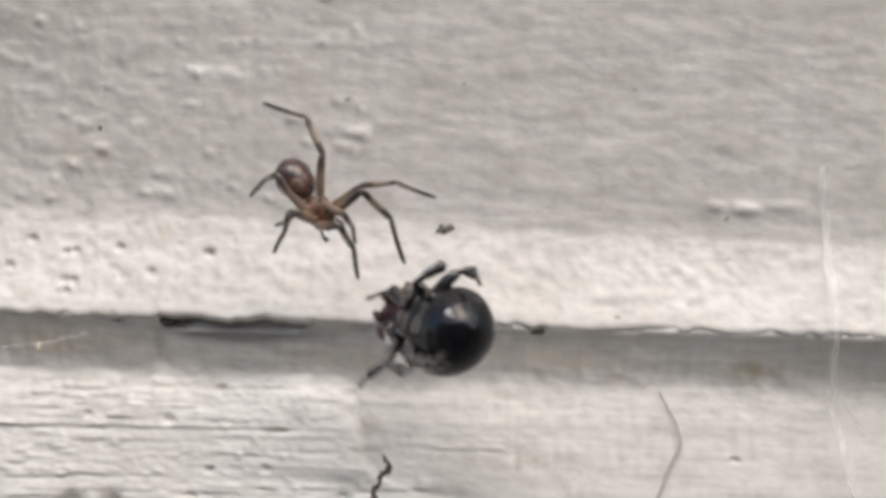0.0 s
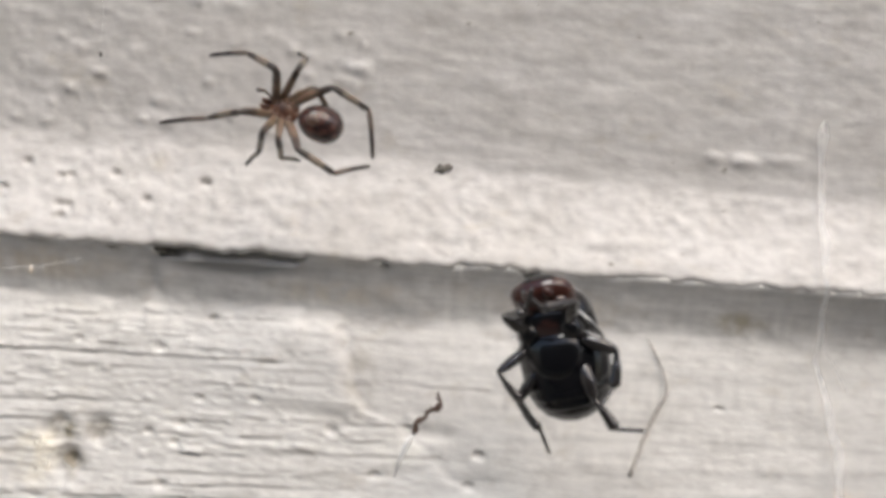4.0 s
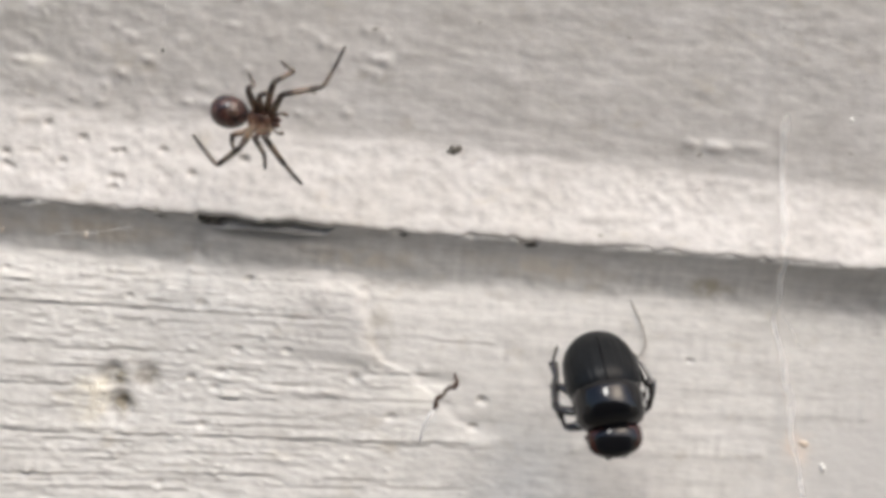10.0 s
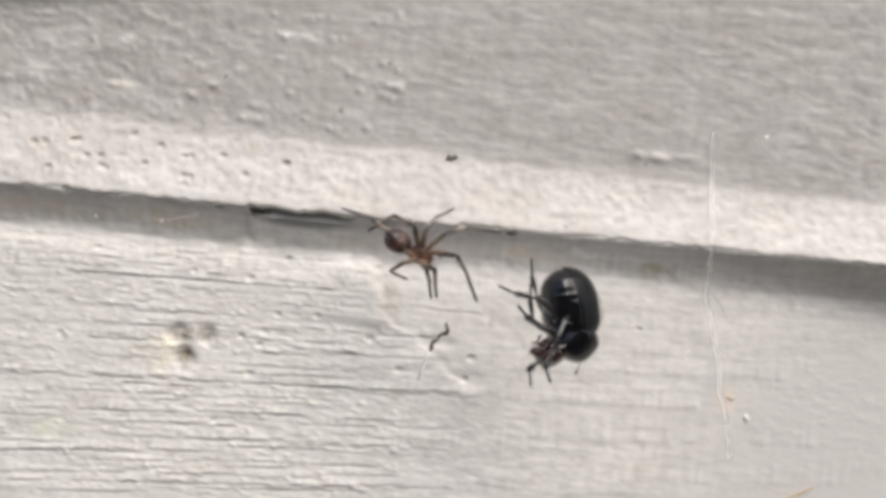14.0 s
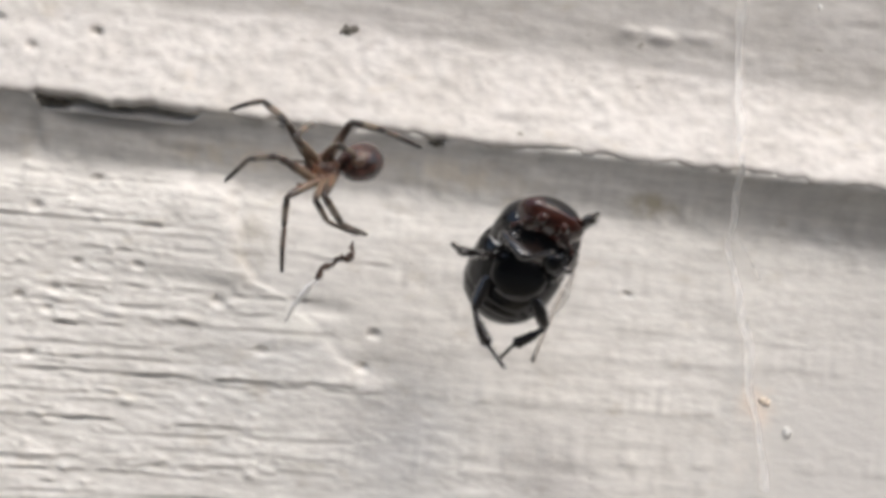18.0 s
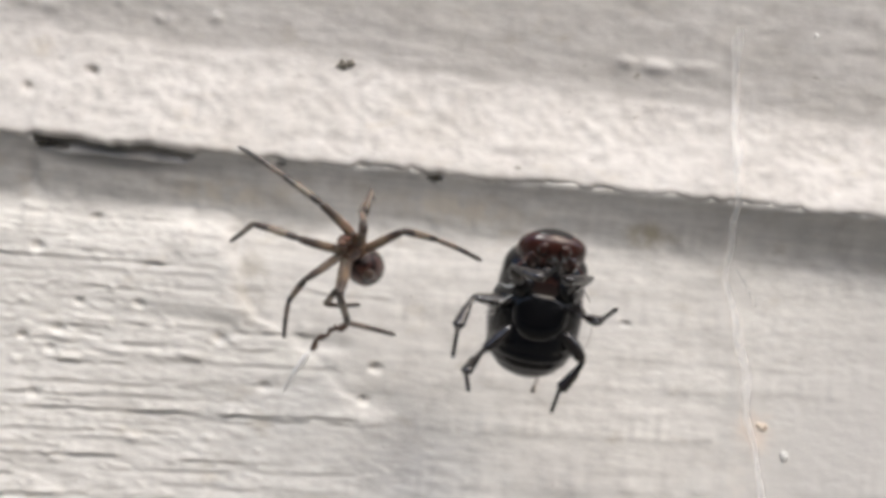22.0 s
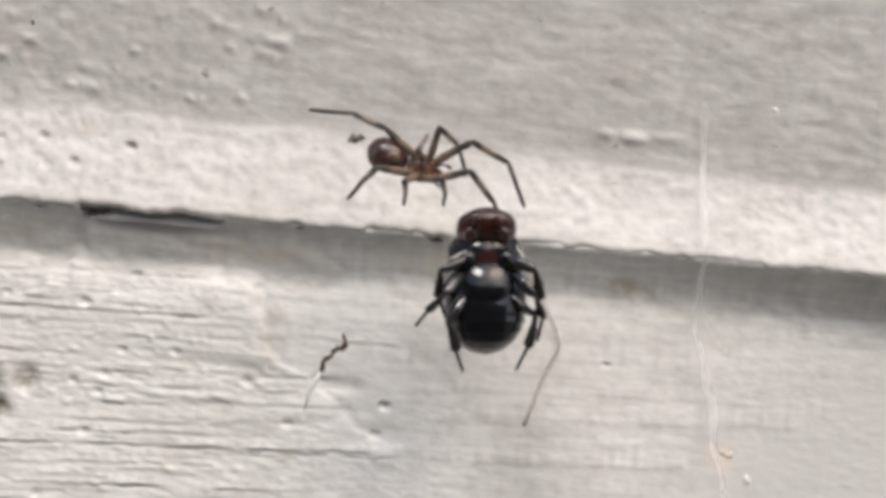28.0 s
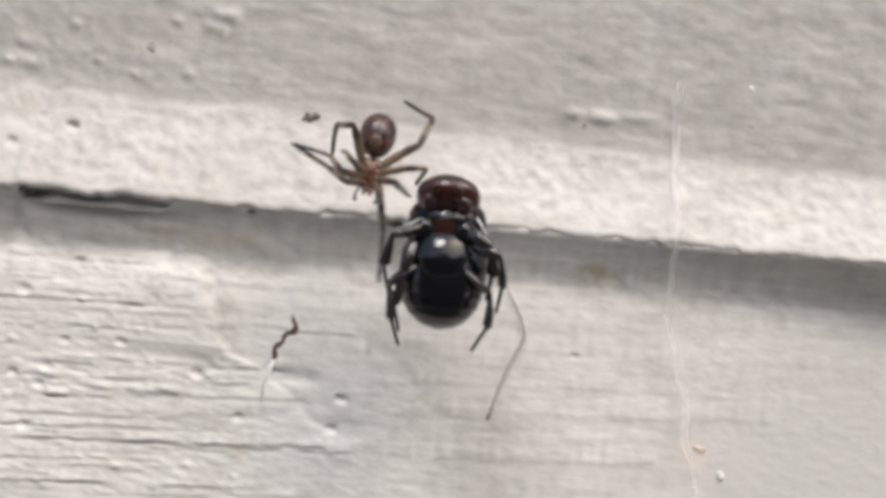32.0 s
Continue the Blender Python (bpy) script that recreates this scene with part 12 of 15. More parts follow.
    walk(paddles["right", "rear", "tibia"], keyed([
        (0, 2.87, -1.23, -1.94, -179, 1, 0), (0.5, 2.86, -1.41, -1.99, 179, 5, 0), (1, 2.64, -1.69, -2.24, 176, 32, 15), (1.5, 2.88, -1.47, -1.95, -178, 6, 0),
        (2, 2.93, -1.34, -1.87, -174, 2, -1), (2.5, 2.93, -1.45, -1.87, -177, 2, -1), (3, 2.93, -1.55, -1.88, 179, 1, -1), (3.5, 1.93, -1.17, -2.66, -174, -8, -2),
        (3.73, 1.69, -1.58, -2.76, 173, -16, 10), (4, 1.52, -2.04, -2.71, 158, -20, 24), (4.5, 1.03, -0.91, -2.69, -169, -13, -3), (5, 1.45, -0.9, -2.7, -172, -9, -2),
        (5.5, 1.87, -0.93, -2.62, -174, -4, -2), (6, 2.26, -0.98, -2.46, -176, 0, -2), (6.5, 2.6, -1.06, -2.22, -178, 5, -1), (7, 2.64, -1.69, -2.24, 176, 32, 15),
        (7.27, 2.51, -2.69, -1.76, 175, 18, 6), (7.5, 1.72, -3.31, -1.28, 175, 3, -1), (7.73, 2.51, -2.69, -1.76, 175, 18, 6), (8, 2.64, -1.69, -2.24, 176, 32, 15),
        (8.5, 2.64, -1.69, -2.24, 176, 32, 15), (8.73, 2.64, -1.46, -2.24, 177, 22, 7), (9, 2.73, -1.27, -2.13, 180, 12, -1), (9.5, 2.76, -1.46, -2.12, 177, 15, -1),
        (10, 2.77, -1.64, -2.1, 174, 18, -2), (10.5, 2.78, -1.39, -2.09, -178, 10, -2), (10.73, 2.69, -1.5, -2.2, 178, 21, 6), (11, 2.64, -1.69, -2.24, 176, 32, 15),
        (11.27, 2.66, -1.47, -2.22, -179, 21, 7), (11.5, 2.76, -1.3, -2.1, -172, 11, -2), (11.73, 2.66, -1.47, -2.22, -179, 21, 7), (12, 2.64, -1.69, -2.24, 176, 32, 15),
        (13, 2.64, -1.69, -2.24, 176, 32, 15), (14, 2.64, -1.69, -2.24, 176, 32, 15), (14.5, 2.64, -1.69, -2.24, 176, 32, 15), (14.73, 2.76, -1.36, -2.11, -180, 22, 7),
        (15, 2.91, -1.17, -1.85, -175, 13, -1), (15.5, 2.9, -1.18, -1.87, -178, 12, -1), (16, 2.89, -1.2, -1.9, -180, 11, -1), (16.27, 2.74, -1.38, -2.14, 177, 21, 7),
        (16.5, 2.64, -1.69, -2.24, 176, 32, 15), (16.73, 0.86, -1.3, -2.74, -170, 32, 22), (17, -0.52, -1.37, -1.44, -157, 30, 29), (17.17, 0.39, -0.59, -2.3, -165, 24, 17),
        (17.33, 1.84, -0.6, -2.48, -172, 16, 8), (17.5, 2.92, -1.38, -1.89, -177, 8, -1), (17.73, 2.77, -1.48, -2.1, 179, 20, 7), (18, 2.64, -1.69, -2.24, 176, 32, 15),
        (18.27, 2.66, -1.56, -2.22, -170, 15, 7), (18.5, 2.72, -1.47, -2.16, -155, 0, -4), (18.67, 2.55, -2.36, -2.05, 164, -1, -4), (18.83, 2.47, -2.93, -1.34, 124, -2, -2),
        (19, 2.54, -2.86, -0.43, 83, -2, -1), (19.17, 2.44, -2.94, -1.38, 123, -2, -4), (19.33, 2.48, -2.35, -2.13, 164, 0, -5), (19.5, 2.63, -1.41, -2.25, -156, 3, -5),
        (19.73, 2.61, -1.55, -2.28, -171, 16, 6), (20, 2.64, -1.69, -2.24, 176, 32, 15), (20.27, 2.59, -1.75, -2.28, -163, 20, 6), (20.5, 2.52, -1.78, -2.33, -142, 12, -5),
        (20.73, 2.49, -1.76, -2.36, 161, 10, -8), (21, 2.46, -1.76, -2.38, 105, 7, -9), (21.27, 2.54, -1.73, -2.32, 160, 10, -8), (21.5, 2.6, -1.75, -2.26, -145, 11, -6),
        (21.73, 2.63, -1.72, -2.24, -165, 20, 6), (22, 2.64, -1.69, -2.24, 176, 32, 15), (22.27, 2.85, -1.67, -1.98, -180, 22, 4), (22.5, 2.98, -1.84, -1.72, -174, 12, -6),
        (23, 2.92, -2.27, -1.53, -169, 14, -6), (23.5, 2.38, -2.03, -2.37, -164, -3, -11), (24, 1.52, -1.64, -2.78, -156, -20, -18), (24.5, 2.17, -1.56, -2.59, -165, -3, -13),
        (24.67, 1.65, -2.65, -2.37, 164, -7, -4), (24.83, 1.49, -3.33, -1.36, 132, -6, 6), (25, 1.78, -3.19, -0.17, 101, 1, 13), (25.17, 1.73, -3.27, -1.45, 129, -1, 4),
        (25.33, 2.15, -2.43, -2.32, 157, 3, -6), (25.5, 2.73, -1.3, -2.14, -175, 10, -12), (25.67, 2.82, -0.73, -1.73, 156, 1, -4), (25.83, 3, -0.67, -1.04, 127, -2, 6),
        (26, 3.14, -1.18, -0.56, 97, 0, 18), (26.17, 3, -0.67, -0.98, 126, -3, 7), (26.33, 2.84, -0.66, -1.64, 155, 0, -4), (26.5, 2.75, -1.18, -2.08, -176, 8, -12),
        (27, 2.77, -1.24, -2.07, -176, 10, -12), (27.5, 2.79, -1.29, -2.06, -176, 12, -11), (28, 2.81, -1.34, -2.05, -176, 14, -11), (28.5, 2.82, -1.39, -2.03, -175, 16, -11),
        (29, 2.84, -1.44, -2.02, -175, 18, -11), (29.5, 2.86, -1.77, -1.96, -161, 9, -14), (30, 2.82, -2.1, -1.86, -146, 1, -20), (30.5, 2.88, -1.99, -1.84, -150, -10, -26),
        (31, 2.92, -1.88, -1.81, -154, -22, -32), (31.5, 2.89, -1.6, -1.93, -167, -10, -29), (32, 2.82, -1.31, -2.03, -179, 1, -29)]))
    walk(paddles["left", "fore", "femur"], keyed([
        (0, -1.1, -1.55, 1.3, -142, 62, 34), (0.27, -1.1, -1.55, 1.3, -148, 62, 35), (0.5, -1.1, -1.55, 1.3, -155, 63, 36), (0.67, -1.1, -1.55, 1.3, -83, 65, 109),
        (0.83, -1.1, -1.55, 1.3, -51, 41, 142), (1, -1.1, -1.55, 1.3, -40, 13, 153), (1.17, -1.1, -1.55, 1.3, -52, 42, 146), (1.33, -1.1, -1.55, 1.3, -83, 67, 120),
        (1.5, -1.1, -1.55, 1.3, -168, 67, 38), (2, -1.1, -1.55, 1.3, -167, 70, 40), (2.5, -1.1, -1.55, 1.3, -165, 68, 38), (3, -1.1, -1.55, 1.3, -164, 67, 37),
        (3.5, -1.1, -1.55, 1.3, -164, 71, 40), (3.67, -1.1, -1.55, 1.3, -75, 67, 126), (3.83, -1.1, -1.55, 1.3, -50, 41, 148), (4, -1.1, -1.55, 1.3, -40, 13, 153),
        (4.17, -1.1, -1.55, 1.3, -50, 41, 149), (4.33, -1.1, -1.55, 1.3, -73, 67, 130), (4.5, -1.1, -1.55, 1.3, -165, 73, 42), (5, -1.1, -1.55, 1.3, -165, 72, 41),
        (5.5, -1.1, -1.55, 1.3, -165, 71, 40), (6, -1.1, -1.55, 1.3, -165, 69, 38), (6.5, -1.1, -1.55, 1.3, -165, 68, 37), (6.67, -1.1, -1.55, 1.3, -79, 67, 120),
        (6.83, -1.1, -1.55, 1.3, -50, 42, 146), (7, -1.1, -1.55, 1.3, -40, 13, 153), (7.17, -1.1, -1.55, 1.3, -51, 42, 147), (7.33, -1.1, -1.55, 1.3, -83, 68, 119),
        (7.5, -1.1, -1.55, 1.3, -170, 67, 36), (7.73, -1.1, -1.55, 1.3, -97, 44, 119), (8, -1.1, -1.55, 1.3, -88, 1, 142), (8.27, -1.1, -1.55, 1.3, -72, 16, 130),
        (8.5, -1.1, -1.55, 1.3, -58, 33, 122), (8.67, -1.1, -1.55, 1.3, -77, 52, 114), (8.83, -1.1, -1.55, 1.3, -116, 67, 86), (9, -1.1, -1.55, 1.3, -176, 65, 36),
        (9.5, -1.1, -1.55, 1.3, -171, 69, 38), (10, -1.1, -1.55, 1.3, -164, 73, 41), (10.27, -1.1, -1.55, 1.3, -25, 70, 167), (10.5, -1.1, -1.55, 1.3, -4, 38, 175),
        (10.67, -1.1, -1.55, 1.3, 3, 28, 173), (10.83, -1.1, -1.55, 1.3, 9, 17, 170), (11, -1.1, -1.55, 1.3, 16, 8, 165), (11.17, -1.1, -1.55, 1.3, 14, 3, 162),
        (11.33, -1.1, -1.55, 1.3, 12, -1, 159), (11.5, -1.1, -1.55, 1.3, 10, -5, 156), (11.67, -1.1, -1.55, 1.3, -34, -9, 177), (11.83, -1.1, -1.55, 1.3, -76, 2, -166),
        (12, -1.1, -1.55, 1.3, -116, 22, -159), (12.5, -1.1, -1.55, 1.3, -79, 9, 178), (13, -1.1, -1.55, 1.3, -40, 13, 153), (13.5, -1.1, -1.55, 1.3, -59, 13, 140),
        (14, -1.1, -1.55, 1.3, -77, 9, 128), (14.27, -1.1, -1.55, 1.3, -59, 13, 140), (14.5, -1.1, -1.55, 1.3, -40, 13, 153), (14.67, -1.1, -1.55, 1.3, -43, 15, 141),
        (14.83, -1.1, -1.55, 1.3, -46, 16, 130), (15, -1.1, -1.55, 1.3, -49, 17, 118), (15.5, -1.1, -1.55, 1.3, -64, 18, 116), (16, -1.1, -1.55, 1.3, -80, 19, 114),
        (16.17, -1.1, -1.55, 1.3, -79, 18, 115), (16.33, -1.1, -1.55, 1.3, -77, 16, 117), (16.5, -1.1, -1.55, 1.3, -76, 15, 118), (16.73, -1.1, -1.55, 1.3, -58, 17, 135),
        (17, -1.1, -1.55, 1.3, -40, 13, 153), (17.17, -1.1, -1.55, 1.3, -71, 21, 131), (17.33, -1.1, -1.55, 1.3, -103, 16, 109), (17.5, -1.1, -1.55, 1.3, -131, 2, 92),
        (17.67, -1.1, -1.55, 1.3, -103, 16, 109), (17.83, -1.1, -1.55, 1.3, -71, 21, 131), (18, -1.1, -1.55, 1.3, -40, 13, 153), (18.17, -1.1, -1.55, 1.3, -74, 20, 131),
        (18.33, -1.1, -1.55, 1.3, -107, 14, 110), (18.5, -1.1, -1.55, 1.3, -136, -2, 95), (18.67, -1.1, -1.55, 1.3, -107, 14, 110), (18.83, -1.1, -1.55, 1.3, -74, 20, 131),
        (19, -1.1, -1.55, 1.3, -40, 13, 153), (19.17, -1.1, -1.55, 1.3, -66, 18, 140), (19.33, -1.1, -1.55, 1.3, -92, 17, 127), (19.5, -1.1, -1.55, 1.3, -117, 11, 115),
        (19.67, -1.1, -1.55, 1.3, -92, 17, 127), (19.83, -1.1, -1.55, 1.3, -66, 18, 140), (20, -1.1, -1.55, 1.3, -40, 13, 153), (20.17, -1.1, -1.55, 1.3, -65, 18, 139),
        (20.33, -1.1, -1.55, 1.3, -91, 16, 124), (20.5, -1.1, -1.55, 1.3, -115, 9, 111), (20.67, -1.1, -1.55, 1.3, -91, 16, 124), (20.83, -1.1, -1.55, 1.3, -65, 18, 139),
        (21, -1.1, -1.55, 1.3, -40, 13, 153), (21.17, -1.1, -1.55, 1.3, -66, 18, 137), (21.33, -1.1, -1.55, 1.3, -92, 15, 120), (21.5, -1.1, -1.55, 1.3, -116, 6, 106),
        (21.67, -1.1, -1.55, 1.3, -92, 15, 120), (21.83, -1.1, -1.55, 1.3, -66, 18, 137), (22, -1.1, -1.55, 1.3, -40, 13, 153), (22.17, -1.1, -1.55, 1.3, -64, 17, 138),
        (22.33, -1.1, -1.55, 1.3, -88, 15, 123), (22.5, -1.1, -1.55, 1.3, -111, 8, 110), (23, -1.1, -1.55, 1.3, -107, 9, 115), (23.5, -1.1, -1.55, 1.3, -108, 9, 112),
        (24, -1.1, -1.55, 1.3, -109, 8, 110), (24.5, -1.1, -1.55, 1.3, -114, 7, 107), (24.67, -1.1, -1.55, 1.3, -91, 15, 121), (24.83, -1.1, -1.55, 1.3, -65, 18, 137),
        (25, -1.1, -1.55, 1.3, -40, 13, 153), (25.17, -1.1, -1.55, 1.3, -65, 17, 137), (25.33, -1.1, -1.55, 1.3, -91, 15, 121), (25.5, -1.1, -1.55, 1.3, -114, 6, 107),
        (25.67, -1.1, -1.55, 1.3, -91, 15, 121), (25.83, -1.1, -1.55, 1.3, -65, 17, 137), (26, -1.1, -1.55, 1.3, -40, 13, 153), (26.17, -1.1, -1.55, 1.3, -64, 17, 138),
        (26.33, -1.1, -1.55, 1.3, -88, 15, 122), (26.5, -1.1, -1.55, 1.3, -110, 7, 109), (27, -1.1, -1.55, 1.3, -111, 7, 108), (27.5, -1.1, -1.55, 1.3, -112, 7, 108),
        (28, -1.1, -1.55, 1.3, -113, 6, 107), (28.5, -1.1, -1.55, 1.3, -113, 6, 107), (29, -1.1, -1.55, 1.3, -114, 6, 106), (29.5, -1.1, -1.55, 1.3, -113, 6, 106),
        (30, -1.1, -1.55, 1.3, -112, 6, 106), (30.5, -1.1, -1.55, 1.3, -111, 7, 110), (31, -1.1, -1.55, 1.3, -110, 9, 115), (31.5, -1.1, -1.55, 1.3, -111, 8, 113),
        (32, -1.1, -1.55, 1.3, -111, 8, 111)]))
    walk(paddles["left", "fore", "foot"], keyed([
        (0, -3.77, -1.42, 2.25, -15, -30, 8), (0.27, -4.3, -0.96, 1.63, -57, -38, 21), (0.5, -4.4, -0.79, 0.68, -103, -37, 38), (0.67, -4.63, -2.68, 0.89, -106, -71, -4),
        (0.83, -2.79, -4.04, 1.72, 4, -67, -156), (1, -0.47, -3.67, 2.91, -4, -34, 166), (1.17, -2.32, -4.08, 1.42, 36, -68, 148), (1.33, -3.46, -2.95, -0.28, 153, -63, 53),
        (1.5, -2.96, -1.37, -1.05, -175, -27, 45), (2, -2.73, -1.5, -1.06, -171, -33, 44), (2.5, -2.74, -1.39, -1.09, -170, -28, 45), (3, -2.74, -1.28, -1.12, -169, -23, 46),
        (3.5, -2.98, -1.35, -0.95, -171, -23, 46), (3.67, -3.43, -2.93, -0.18, 158, -60, 51), (3.83, -2.29, -4.06, 1.47, 40, -69, 146), (4, -0.47, -3.67, 2.91, -4, -34, 166),
        (4.17, -2.35, -4.12, 1.5, 41, -69, 144), (4.33, -3.6, -2.98, -0.08, 155, -59, 52), (4.5, -3.19, -1.35, -0.77, -174, -22, 46), (5, -3.17, -1.26, -0.78, -175, -22, 46),
        (5.5, -3.16, -1.17, -0.79, -176, -22, 46), (6, -3.14, -1.08, -0.8, -177, -21, 46), (6.5, -3.13, -0.99, -0.81, -179, -21, 46), (6.67, -1.97, -0.6, 0.99, 150, -58, 53),
        (6.83, -0.77, -1.87, 2.55, 42, -68, 141), (7, -0.47, -3.67, 2.91, -4, -34, 166), (7.17, -0.75, -1.96, 2.48, 42, -69, 143), (7.33, -1.84, -0.76, 0.87, 154, -58, 52),
        (7.5, -2.92, -1.16, -0.95, -175, -21, 46), (7.73, -4.19, -2.71, -0.01, -133, 24, 60), (8, -3.78, -4.12, 1.79, -62, 38, 113), (8.27, -4.23, -3.51, 1.63, -26, 31, 144),
        (8.5, -4.44, -2.42, 1.4, 0, 12, 163), (8.67, -4.44, -1.82, 0.42, 30, -38, 162), (8.83, -3.9, -1.42, -0.41, 122, -65, 88), (9, -2.94, -1.27, -0.95, -174, -24, 45),
        (9.5, -3.06, -1.36, -0.94, -171, -23, 46), (10, -3.16, -1.46, -0.9, -169, -23, 46), (10.27, -3.6, -0.52, 0.93, 159, -32, 50), (10.5, -3.09, 0.12, 2.82, 123, -38, 59),
        (10.67, -3.75, -0.72, 2.89, 161, 1, 76), (10.83, -3.28, -1.79, 3.69, -149, 18, 115), (11, -1.8, -1.98, 4.61, -100, -2, 153), (11.17, -1.38, -2.54, 4.32, -63, -32, 147),
        (11.33, -0.64, -2.7, 4.28, -4, -49, 113), (11.5, -0.11, -2.44, 4.55, 56, -34, 76), (11.67, -0.18, -4.29, 3.39, 30, -41, 109), (11.83, -0.74, -5.24, 1.7, 3, -35, 143),
        (12, -1.25, -4.62, 0.65, -15, -19, 168), (12.5, -0.93, -5.27, 1.92, -10, -27, 167), (13, -0.47, -3.67, 2.91, -4, -34, 166), (13.5, -2.4, -4.47, 2.82, -12, 4, 159),
        (14, -4.18, -3.58, 2.2, -28, 41, 144), (14.27, -2.4, -4.47, 2.82, -12, 4, 159), (14.5, -0.47, -3.67, 2.91, -4, -34, 166), (14.67, -0.44, -3.06, 2.83, 23, -37, 143),
        (14.83, -0.54, -2.53, 2.35, 48, -32, 122), (15, -0.83, -2.27, 1.75, 69, -20, 106), (15.5, -1.27, -2.04, 0.89, 90, -20, 106), (16, -1.78, -1.77, 0.11, 111, -20, 106),
        (16.17, -3.43, -2.3, -0.14, 51, -27, 130), (16.33, -4.54, -2.84, 1.15, -6, -12, 149), (16.5, -4.15, -2.92, 2.92, -56, 11, 147), (16.73, -2.39, -4.07, 3.32, -29, -9, 161),
        (17, -0.47, -3.67, 2.91, -4, -34, 166), (17.17, -0.75, -2.21, 2.15, 35, -43, 162), (17.33, -1.8, -0.68, 0.57, 80, -49, 149), (17.5, -2.91, -0.13, -1.03, 127, -46, 135),
        (17.67, -1.8, -0.68, 0.57, 80, -49, 149), (17.83, -0.75, -2.21, 2.15, 35, -43, 162), (18, -0.47, -3.67, 2.91, -4, -34, 166), (18.17, -0.75, -2.23, 2.07, 36, -41, 160),
        (18.33, -1.82, -0.67, 0.45, 80, -44, 149), (18.5, -2.89, -0.11, -1.11, 123, -40, 138), (18.67, -1.82, -0.67, 0.45, 80, -44, 149), (18.83, -0.75, -2.23, 2.07, 36, -41, 160),
        (19, -0.47, -3.67, 2.91, -4, -34, 166), (19.17, -0.52, -2.43, 2.12, 52, -43, 144), (19.33, -1.5, -1.33, 0.53, 109, -34, 121), (19.5, -2.74, -1.27, -1.05, 154, -15, 117),
        (19.67, -1.5, -1.33, 0.53, 109, -34, 121), (19.83, -0.52, -2.43, 2.12, 52, -43, 144), (20, -0.47, -3.67, 2.91, -4, -34, 166), (20.17, -0.54, -2.42, 2.13, 53, -44, 143),
        (20.33, -1.51, -1.29, 0.55, 110, -34, 120), (20.5, -2.72, -1.17, -1.02, 155, -14, 116), (20.67, -1.51, -1.29, 0.55, 110, -34, 120), (20.83, -0.54, -2.42, 2.13, 53, -44, 143),
        (21, -0.47, -3.67, 2.91, -4, -34, 166), (21.17, -0.58, -2.37, 2.06, 55, -44, 140), (21.33, -1.62, -1.2, 0.42, 113, -32, 116), (21.5, -2.9, -1.08, -1.12, 157, -10, 113),
        (21.67, -1.62, -1.2, 0.42, 113, -32, 116), (21.83, -0.58, -2.37, 2.06, 55, -44, 140), (22, -0.47, -3.67, 2.91, -4, -34, 166), (22.17, -0.55, -2.36, 2.1, 57, -45, 139),
        (22.33, -1.63, -1.25, 0.5, 117, -31, 114), (22.5, -2.96, -1.26, -1, 162, -8, 112), (23, -2.85, -1.36, -0.85, 161, -5, 111), (23.5, -2.88, -1.41, -0.96, 154, -12, 114),
        (24, -2.92, -1.47, -1.05, 147, -18, 119), (24.5, -2.88, -1.26, -1.14, 156, -14, 117), (24.67, -1.62, -1.28, 0.38, 111, -34, 121), (24.83, -0.57, -2.38, 2.04, 53, -43, 143),
        (25, -0.47, -3.67, 2.91, -4, -34, 166), (25.17, -0.57, -2.37, 2.08, 58, -44, 139), (25.33, -1.61, -1.22, 0.47, 118, -31, 116), (25.5, -2.9, -1.12, -1.06, 164, -8, 115),
        (25.67, -1.61, -1.22, 0.47, 118, -31, 116), (25.83, -0.57, -2.37, 2.08, 58, -44, 139), (26, -0.47, -3.67, 2.91, -4, -34, 166), (26.17, -0.55, -2.36, 2.16, 58, -43, 138),
        (26.33, -1.6, -1.21, 0.61, 116, -29, 115), (26.5, -2.92, -1.13, -0.91, 161, -6, 114), (27, -2.88, -1.08, -0.91, 160, -5, 114), (27.5, -2.84, -1.03, -0.92, 158, -4, 114),
        (28, -2.8, -0.98, -0.92, 157, -4, 114), (28.5, -2.76, -0.93, -0.92, 155, -3, 113), (29, -2.72, -0.88, -0.91, 154, -2, 113), (29.5, -2.94, -0.94, -0.94, 149, -7, 116),
        (30, -3.15, -1.02, -0.94, 144, -12, 119), (30.5, -3.04, -1.11, -0.87, 155, -10, 119), (31, -2.91, -1.19, -0.79, 165, -9, 118), (31.5, -3.03, -1.31, -0.93, 162, -12, 119),
        (32, -3.14, -1.46, -1.05, 159, -15, 120)]))
